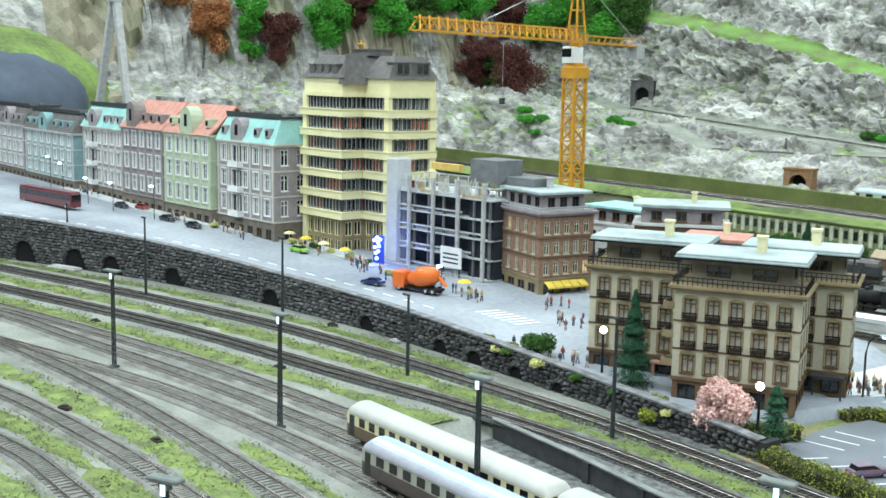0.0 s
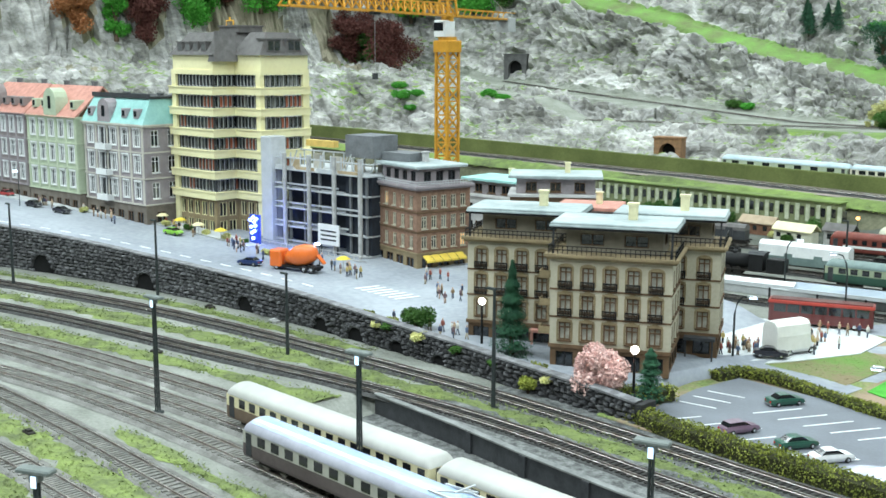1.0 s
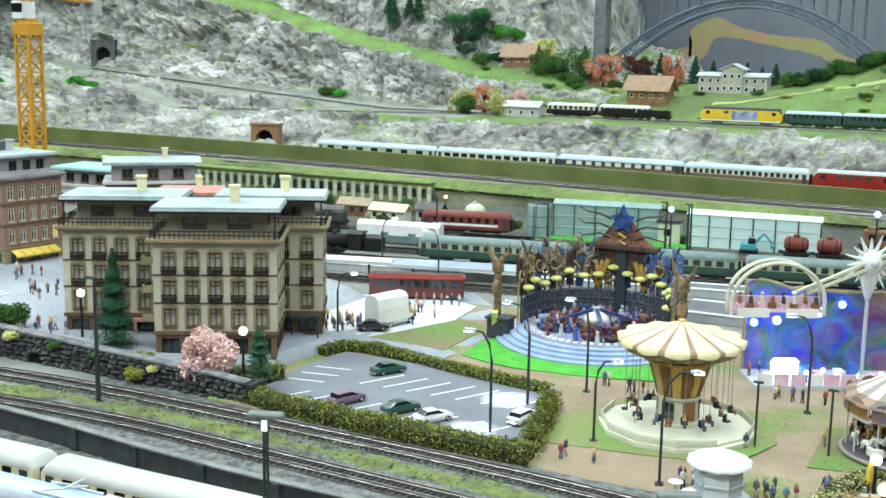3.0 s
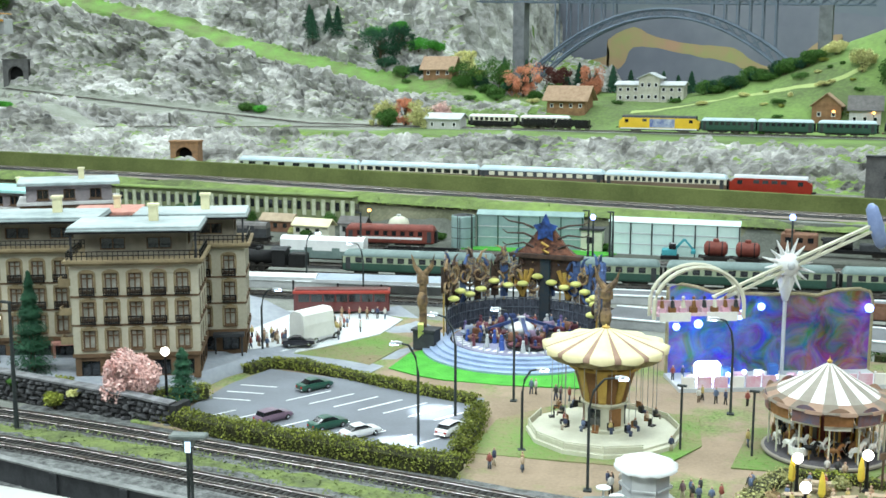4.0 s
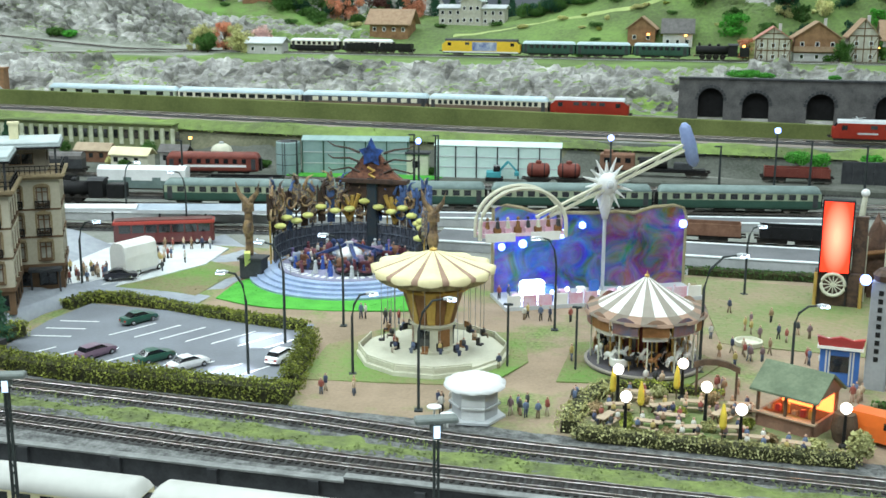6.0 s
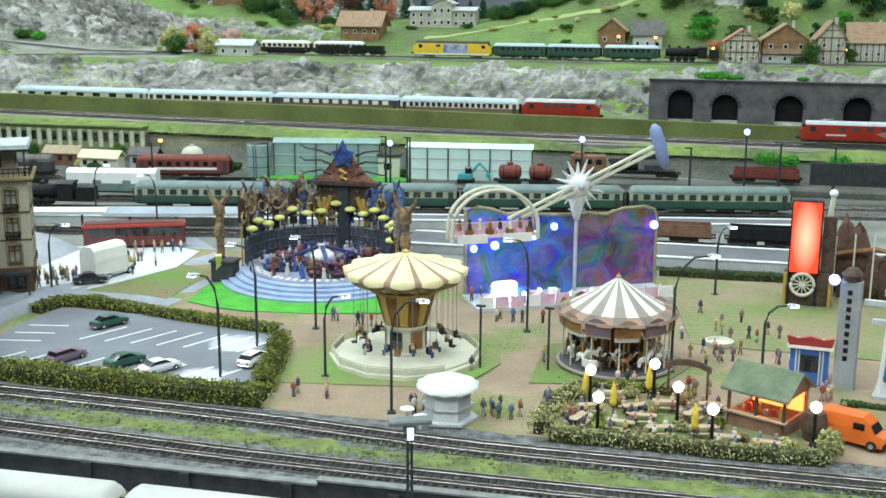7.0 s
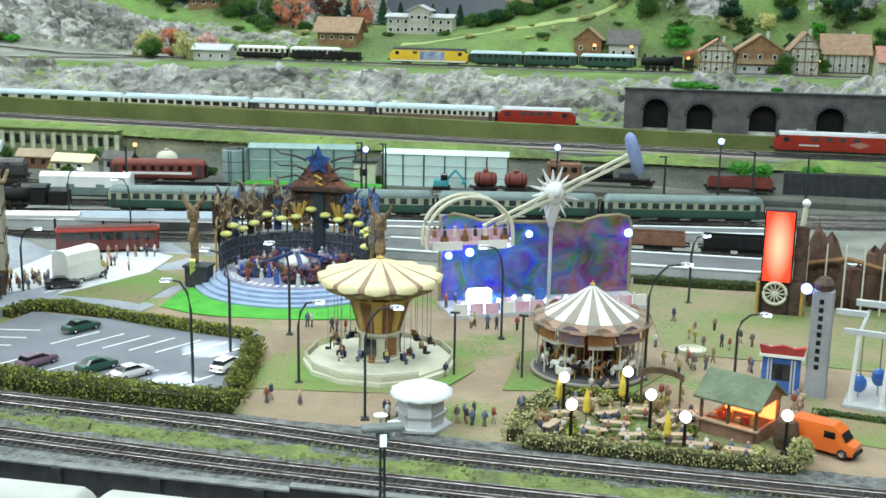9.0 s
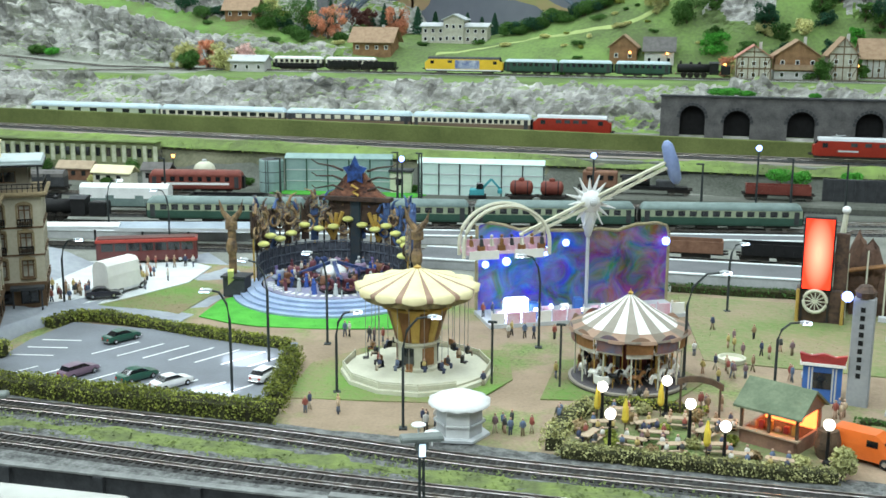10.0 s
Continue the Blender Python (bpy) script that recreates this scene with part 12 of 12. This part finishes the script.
# ---- tower crane over the building site ----
def tower_crane():
    m = cm(-188.5, 180, 2.0)
    root = thing("tower_crane", m, "amber lattice tower crane beside the yellow tower block", "crane")
    amber = mat("amber_crane_paint", (0.66, 0.33, 0.04), (0.52, 0.25, 0.03), 0.5, 0.5, 0.05)
    w = 1.75
    mast = part("mast", Build().box(-2.6, 2.6, -2.6, 2.6, -2.2, 0.3), M_CONC, root)
    for sx in (-1, 1):
        for sy in (-1, 1):
            part("leg", Build().box(sx * w - 0.26, sx * w + 0.26, sy * w - 0.26, sy * w + 0.26, 0.3, 40), amber, mast)
    n = 13
    for k in range(n):
        z0, z1 = 0.3 + 39.7 * k / n, 0.3 + 39.7 * (k + 1) / n
        for a, c in (((-w, -w), (w, -w)), ((w, -w), (w, w)), ((w, w), (-w, w)), ((-w, w), (-w, -w))):
            part("lattice_bar", Build().bar((*a, z0), (*c, z1), 0.3, 0.3).bar((*c, z0), (*a, z1), 0.3, 0.3).bar((*a, z1), (*c, z1), 0.25, 0.25), amber, mast)
    part("collar", Build().box(-2.3, 2.3, -2.3, 2.3, 38.6, 41.2, 0.2), amber, root)
    cab = part("cab", Build().box(-2.2, 1.4, -2.3, 1.2, 42.0, 45.6, 0.3), M_WHITE, root)
    part("window", Build().box(-1.9, 1.0, -2.36, -2.3, 43.3, 45.1), M_COACH_WIN, cab)
    part("window", Build().box(-2.26, -2.2, -2.0, 0.8, 43.3, 45.1), M_COACH_WIN, cab)
    part("slewing_ring", Build().lathe([(2.1, 41.2), (2.1, 42.0), (1.4, 42.0), (1.4, 47.2)], 20), amber, root)
    d = Vector((-164 + 188.5, 118 - 180, 0)).normalized()
    side = Vector((-d.y, d.x, 0))
    zj, h, L = 46.6, 2.7, 66.5

    def P(u, s, z):
        p = d * u + side * s
        return (p.x, p.y, z)

    jib = part("jib", Build().bar(P(-2, 0, zj + h), P(L, 0, zj + h * 0.8), 0.36, 0.36), amber, root)
    for s in (-1.1, 1.1):
        part("chord", Build().bar(P(-2, s, zj), P(L, s, zj), 0.36, 0.36), amber, jib)
    k = 22
    for i in range(k):
        ua, ub = -2 + (L + 2) * i / k, -2 + (L + 2) * (i + 1) / k
        um = (ua + ub) / 2
        b = Build()
        for s in (-1.1, 1.1):
            b.bar(P(ua, s, zj), P(um, 0, zj + h * 0.95), 0.26, 0.26).bar(P(um, 0, zj + h * 0.95), P(ub, s, zj), 0.26, 0.26)
        b.bar(P(ub, -1.1, zj), P(ub, 1.1, zj), 0.2, 0.2)
        part("lattice_bar", b, amber, jib)
    cj = part("counter_jib", Build().add([P(-2, -1.1, zj - 0.1), P(-38, -1.1, zj - 0.1), P(-38, 1.1, zj - 0.1), P(-2, 1.1, zj - 0.1)], [(0, 1, 2, 3)]), M_DGREY, root)
    for s in (-1.1, 1.1):
        part("chord", Build().bar(P(-2, s, zj), P(-38, s, zj), 0.4, 0.5).bar(P(-2, s, zj + 1.6), P(-38, s, zj + 1.6), 0.2, 0.2), amber, cj)
    for i in range(10):
        u = -4 - 3.4 * i
        part("rail_post", Build().bar(P(u, -1.1, zj), P(u, 1.1, zj), 0.2, 0.2).bar(P(u, -1.1, zj), P(u - 1.7, -1.1, zj + 1.6), 0.18, 0.18), amber, cj)
    part("ballast_block", Build().box(-2.5, 2.5, -1.6, 1.6, -3.0, 0.4, 0.15).moved(Matrix.Translation(Vector(P(-35, 0, zj))) @ Matrix.Rotation(math.atan2(d.y, d.x), 4, "Z")), M_CONC, root)
    head = part("tower_head", Build().box(-0.5, 0.5, -0.5, 0.5, 60.5, 62), amber, root)
    for sx in (-1, 1):
        for sy in (-1, 1):
            part("leg", Build().bar((sx * 1.5, sy * 1.5, 46.5), (sx * 0.35, sy * 0.35, 61), 0.36, 0.36), amber, head)
    for z in (50, 53.5, 57):
        r = 1.5 - 1.15 * (z - 46.5) / 14.5
        part("lattice_bar", Build().bar((-r, -r, z), (r, -r, z), 0.25, 0.25).bar((-r, r, z), (r, r, z), 0.25, 0.25).bar((-r, -r, z), (-r, r, z), 0.25, 0.25).bar((r, -r, z), (r, r, z), 0.25, 0.25), amber, head)
    part("stay", Build().tube([(0, 0, 61.2), P(42, 0, zj + h)], 0.12, 5), M_CHAIN, root)
    part("stay", Build().tube([(0, 0, 61.2), P(-36, 0, zj + 1)], 0.12, 5), M_CHAIN, root)
    hook = part("trolley", Build().box(-0.8, 0.8, -0.8, 0.8, zj - 0.7, zj - 0.1).moved(Matrix.Translation((d * 34))), M_DGREY, root)
    part("hoist_rope", Build().tube([P(34, 0, zj - 0.5), P(34, 0, zj - 12)], 0.07, 5), M_CHAIN, hook)
    part("hook", Build().box(-0.4, 0.4, -0.4, 0.4, zj - 13.2, zj - 12).moved(Matrix.Translation((d * 34))), M_DGREY, hook)


tower_crane()

# ---- street details ----
M_ZEBRA = M_LINE
for i in range(7):
    x = -139.5 + i * 1.5
    solid("zebra_stripe", Build().box(-0.3, 0.3, -2.2, 2.2, 0, 0.05), M_ZEBRA, "white zebra crossing stripe on the street", "road marking", "zebra stripes", m=cm(x, 115.5 + 0.1 * i, street_zz(x, 115.5) + 0.05, -12))
lane = thing("lane_marking", Matrix(), "thin white dashed lane line along the street", "road marking")
for i in range(34):
    x = -318 + i * 5.2
    y = float(wall_y(x)) + 7.5
    ang = math.degrees(math.atan2(float(wall_y(x + 2) - wall_y(x - 2)), 4))
    dz = float(street_z(x + 2) - street_z(x - 2)) / 4
    part("dash", Build().add([(-1.3, -0.12, 0.08 - 1.3 * dz), (1.3, -0.12, 0.08 + 1.3 * dz), (1.3, 0.12, 0.08 + 1.3 * dz), (-1.3, 0.12, 0.08 - 1.3 * dz), (-1.3, -0.12, -1.3 * dz), (1.3, -0.12, 1.3 * dz), (1.3, 0.12, 1.3 * dz), (-1.3, 0.12, -1.3 * dz)],
                             [(0, 1, 2, 3), (0, 4, 5, 1), (2, 6, 7, 3), (1, 5, 6, 2), (3, 7, 4, 0)]), M_LINE, lane, m=cm(x, y, street_zz(x, y), ang))


def pavement(line, width, label, h=0.22):
    """A raised kerbed strip along a line on the street."""
    pts = spline(line, 3.0)
    b = Build()
    for k, (x, y) in enumerate(pts):
        z = street_zz(x, y)
        b.v += [(x, y, z - 0.4), (x, y, z + h), (x, y + width, z + h), (x, y + width, z - 0.4)]
    for k in range(len(pts) - 1):
        b.f += [(k * 4 + i, k * 4 + 4 + i, k * 4 + 5 + i, k * 4 + 1 + i) for i in range(3)]
    b.f += [(0, 1, 2, 3), tuple(4 * (len(pts) - 1) + i for i in (3, 2, 1, 0))]
    return solid("pavement", b, M_PAVE, label, "pavement", "", "structure")


pavement([(-300, 103.0), (-250, 106.0), (-212, 114.5), (-196, 117.5), (-178, 119.0)], 4.0, "pale kerbed pavement before the town houses")
M_PLAZA = mat("white_plaza_paving", (0.66, 0.69, 0.69), (0.54, 0.57, 0.58), 0.35, 0.7, 0.1)
solid("plaza", Build().prism([(-97, 132.5), (-80, 129.5), (-76, 137), (-72, 147), (-73, 157), (-80, 160), (-91, 156), (-105, 150)], 0.30, 0.52), M_PLAZA, "white paved square behind the hotel", "square", "", "structure")
for i, (x, y, r, leaf) in enumerate(((-203, 116.5, 1.0, M_LEAF_YE), (-197, 118.0, 1.1, M_LEAF), (-192, 118.8, 0.9, M_LEAF_YE), (-186, 119.6, 1.0, M_LEAF_YE), (-181, 120.4, 0.8, M_LEAF), (-171, 118.2, 0.9, M_LEAF_YE), (-164, 119.5, 0.8, M_LEAF), (-226, 110.6, 1.0, M_LEAF_YE))):
    bush(x, y, street_zz(x, y), r, r * 1.3, leaf, "small potted shrub on the pavement", 2000 + i, 260, 0.2)
for i, x in enumerate((-205, -199, -193, -186, -160, -152)):
    y = 117.0 + (x + 205) * 0.07
    root = thing("street_parasol", cm(x, y, street_zz(x, y)), "small yellow cafe parasol on the pavement", "parasol", "street parasols")
    part("pole", Build().tube([(0, 0, 0), (0, 0, 2.4)], 0.07, 6), M_LGREY, root)
    part("cloth", Build().lathe([(1.3, 1.9), (0.7, 2.3), (0.0, 2.5)], 8), M_PARASOL if i % 2 else M_CANVAS, root)
# cobalt lit hoarding of the building site
root = thing("lit_hoarding", cm(-179.8, 121.8, street_zz(-179.8, 121.8), 8), "cobalt blue lit hoarding beside the building site", "hoarding")
part("board", Build().box(-1.4, 1.4, 0, 0.3, 0, 5.6), mat("cobalt_board", (0.04, 0.08, 0.45), (0.03, 0.06, 0.3), 0.4, 0.4, 0.05), root)
for x, z in ((-0.8, 4.6), (0.0, 5.2), (0.5, 3.6), (0.8, 4.9), (-0.4, 2.2), (-0.6, 3.3), (0.3, 2.6), (0.2, 4.3), (-0.1, 1.2)):
    part("blue_lamp", Build().ball((x, -0.3, z), 0.36, 8), M_LED_B, root)
data = bpy.data.lights.new("hoarding_light", "POINT")
data.energy, data.color, data.shadow_soft_size = 0.10, (0.14, 0.22, 1.0), 0.01
ob = new("hoarding_light", data)
ob.matrix_world = cm(-176.6, 122.4, street_zz(-176.6, 122.4) + 4.6)
for x, y, z in ((-154, 117.2, 9.0), (-161, 118.5, 7.0), (-240, 103, 15.5), (-256, 100, 15.0), (-283, 98, 17.5), (-292, 98, 18.5), (-269, 99, 15)):
    root = thing("bracket_lamp", cm(x, y, street_zz(x, y)), "thin street lamp with a bright cold white head", "lamp", "street lamps")
    h = z - street_zz(x, y)
    part("post", Build().tube([(0, 0, 0), (0, 0, h - 0.3), (0.5, -0.7, h)], 0.09, 6), M_MAST, root)
    part("head", Build().ball((0.6, -0.9, h), 0.5, 8, 0.25), M_LED_W, root)
# amber lamp in the wall's niche
amber_lamp(-283, float(wall_y(-283)) - 1.2, 0.0, 4.0)

for i, (x, r) in enumerate(((-104.5, 1.1), (-112, 1.3), (-118.5, 1.0), (-121, 0.8), (-98, 0.7), (-88.5, 0.9))):
    bush(x, float(wall_y(x)) - 0.3, float(street_z(x)) - 0.2, r, r * 1.1, (M_LEAF, M_LEAF_YE)[i % 2], "creeper growing over the stone wall", 2100 + i, 260, 0.22)
for i in range(9):
    x = -121 + i * 1.6
    figurine(x, float(wall_y(x)) + 3.0 + (i % 3), street_zz(x, 105) + 0.03, 40 * i, label="small plain painted figurine on the street", group="street figurines")

# ---- stones of the retaining wall: laid last ----
rnd = random.Random(91)
M_STONES = mat("split_wall_stone", (0.135, 0.135, 0.138), (0.04, 0.04, 0.042), 1.1, 0.9, 0.8, spread=0.75)
NICHES = [(-133.5, 2.0, 2.3), (-125.5, 2.0, 2.2), (-116.5, 1.7, 1.9), (-108, 1.5, 1.6), (-152, 2.2, 2.6), (-178, 2.6, 3.0), (-205, 2.6, 3.4), (-246, 3.0, 4.4), (-232, 3.0, 4.2), (-222, 2.6, 3.8), (-268, 3.0, 5.0)]


def rough_stone(seed):
    """A unit block with a broken face: chamfered and uneven."""
    r = random.Random(seed)
    q = [(sx * (0.5 - r.uniform(0, 0.06)), 0.5, sz * (0.5 - r.uniform(0, 0.1))) for sx, sz in ((-1, -1), (1, -1), (1, 1), (-1, 1))]
    f = [(sx * (0.40 - r.uniform(0, 0.10)), -0.5 - r.uniform(-0.15, 0.25), sz * (0.36 - r.uniform(0, 0.12))) for sx, sz in ((-1, -1), (1, -1), (1, 1), (-1, 1))]
    mid = (r.uniform(-0.15, 0.15), -0.75 - r.uniform(0, 0.2), r.uniform(-0.1, 0.1))
    return Build().add(q + f + [mid], [(0, 1, 5, 4), (1, 2, 6, 5), (2, 3, 7, 6), (3, 0, 4, 7), (4, 5, 8), (5, 6, 8), (6, 7, 8), (7, 4, 8)])


blocks = [rough_stone(300 + i) for i in range(8)]
shared = [mesh_of("wall_stone", b, M_STONES) for b in blocks]
far, made, pts = Build(), 0, wall_pts
arc = [0.0]
for k in range(1, len(pts)):
    arc.append(arc[-1] + math.hypot(pts[k][0] - pts[k - 1][0], pts[k][1] - pts[k - 1][1]))
px_, py_ = [p[0] for p in pts], [p[1] for p in pts]
todo = []
for course in range(19):
    zc = 0.05 + course * 0.62
    s = rnd.uniform(0.2, 1.0)
    while s < arc[-1] - 0.6:
        ln = rnd.uniform(0.55, 1.7)
        x, y = float(np.interp(s + ln / 2, arc, px_)), float(np.interp(s + ln / 2, arc, py_))
        top = float(street_z(x)) + 0.85
        h = min(rnd.uniform(0.46, 0.72), top - zc)
        s += ln + 0.1
        if h < 0.2:
            continue
        if any(abs(x - c) < hw and zc + h / 2 < tp - hw + math.sqrt(max(0, hw * hw - (x - c) ** 2)) for c, hw, tp in NICHES):
            continue
        x2, y2 = float(np.interp(s + 1, arc, px_)), float(np.interp(s + 1, arc, py_))
        todo.append((x, y, zc + h / 2, ln, h, math.atan2(y2 - y, x2 - x) if x2 > x else 0.0))
todo.sort(key=lambda q: -q[0])
for x, y, z, ln, h, a in todo:
    m = Matrix.Translation((x, y - 0.1, z)) @ Matrix.Rotation(a + rnd.uniform(-0.1, 0.1), 4, "Z") @ Matrix.Rotation(rnd.uniform(-0.12, 0.12), 4, "Y") @ Matrix.Diagonal((ln, rnd.uniform(0.25, 0.75), h, 1))
    i = rnd.randrange(8)
    if made < 300:
        mw = m.copy()
        mw.translation = m.translation * U
        part("wall_stone", shared[i], None, stone_root, m=mw)
        made += 1
    else:
        far.add([tuple(m @ Vector(p)) for p in blocks[i].v], blocks[i].f)
tagged(part("far_stones", far, M_STONES, stone_root), kind="stuff")
for c, hw, tp in NICHES:
    y = float(wall_y(c))
    a = math.atan2(float(wall_y(c + 1) - wall_y(c - 1)), 2)
    # flat black panel on the wall face, coloured as the arch's shaded depth
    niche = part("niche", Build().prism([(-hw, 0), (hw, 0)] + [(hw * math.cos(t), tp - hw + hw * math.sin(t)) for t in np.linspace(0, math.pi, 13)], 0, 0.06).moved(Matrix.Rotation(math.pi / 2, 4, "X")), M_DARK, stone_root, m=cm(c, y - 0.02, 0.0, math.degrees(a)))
    for i in range(9):
        t = math.pi * (i + 0.5) / 9
        part("arch_stone", shared[i % 8], None, niche, m=Matrix.Translation(Vector((hw * math.cos(t) * 1.1, -0.2, tp - hw + hw * 1.1 * math.sin(t))) * U) @ Matrix.Rotation(math.pi / 2 - t, 4, "Y") @ Matrix.Diagonal((hw * 0.38, 0.7, 0.75, 1)))
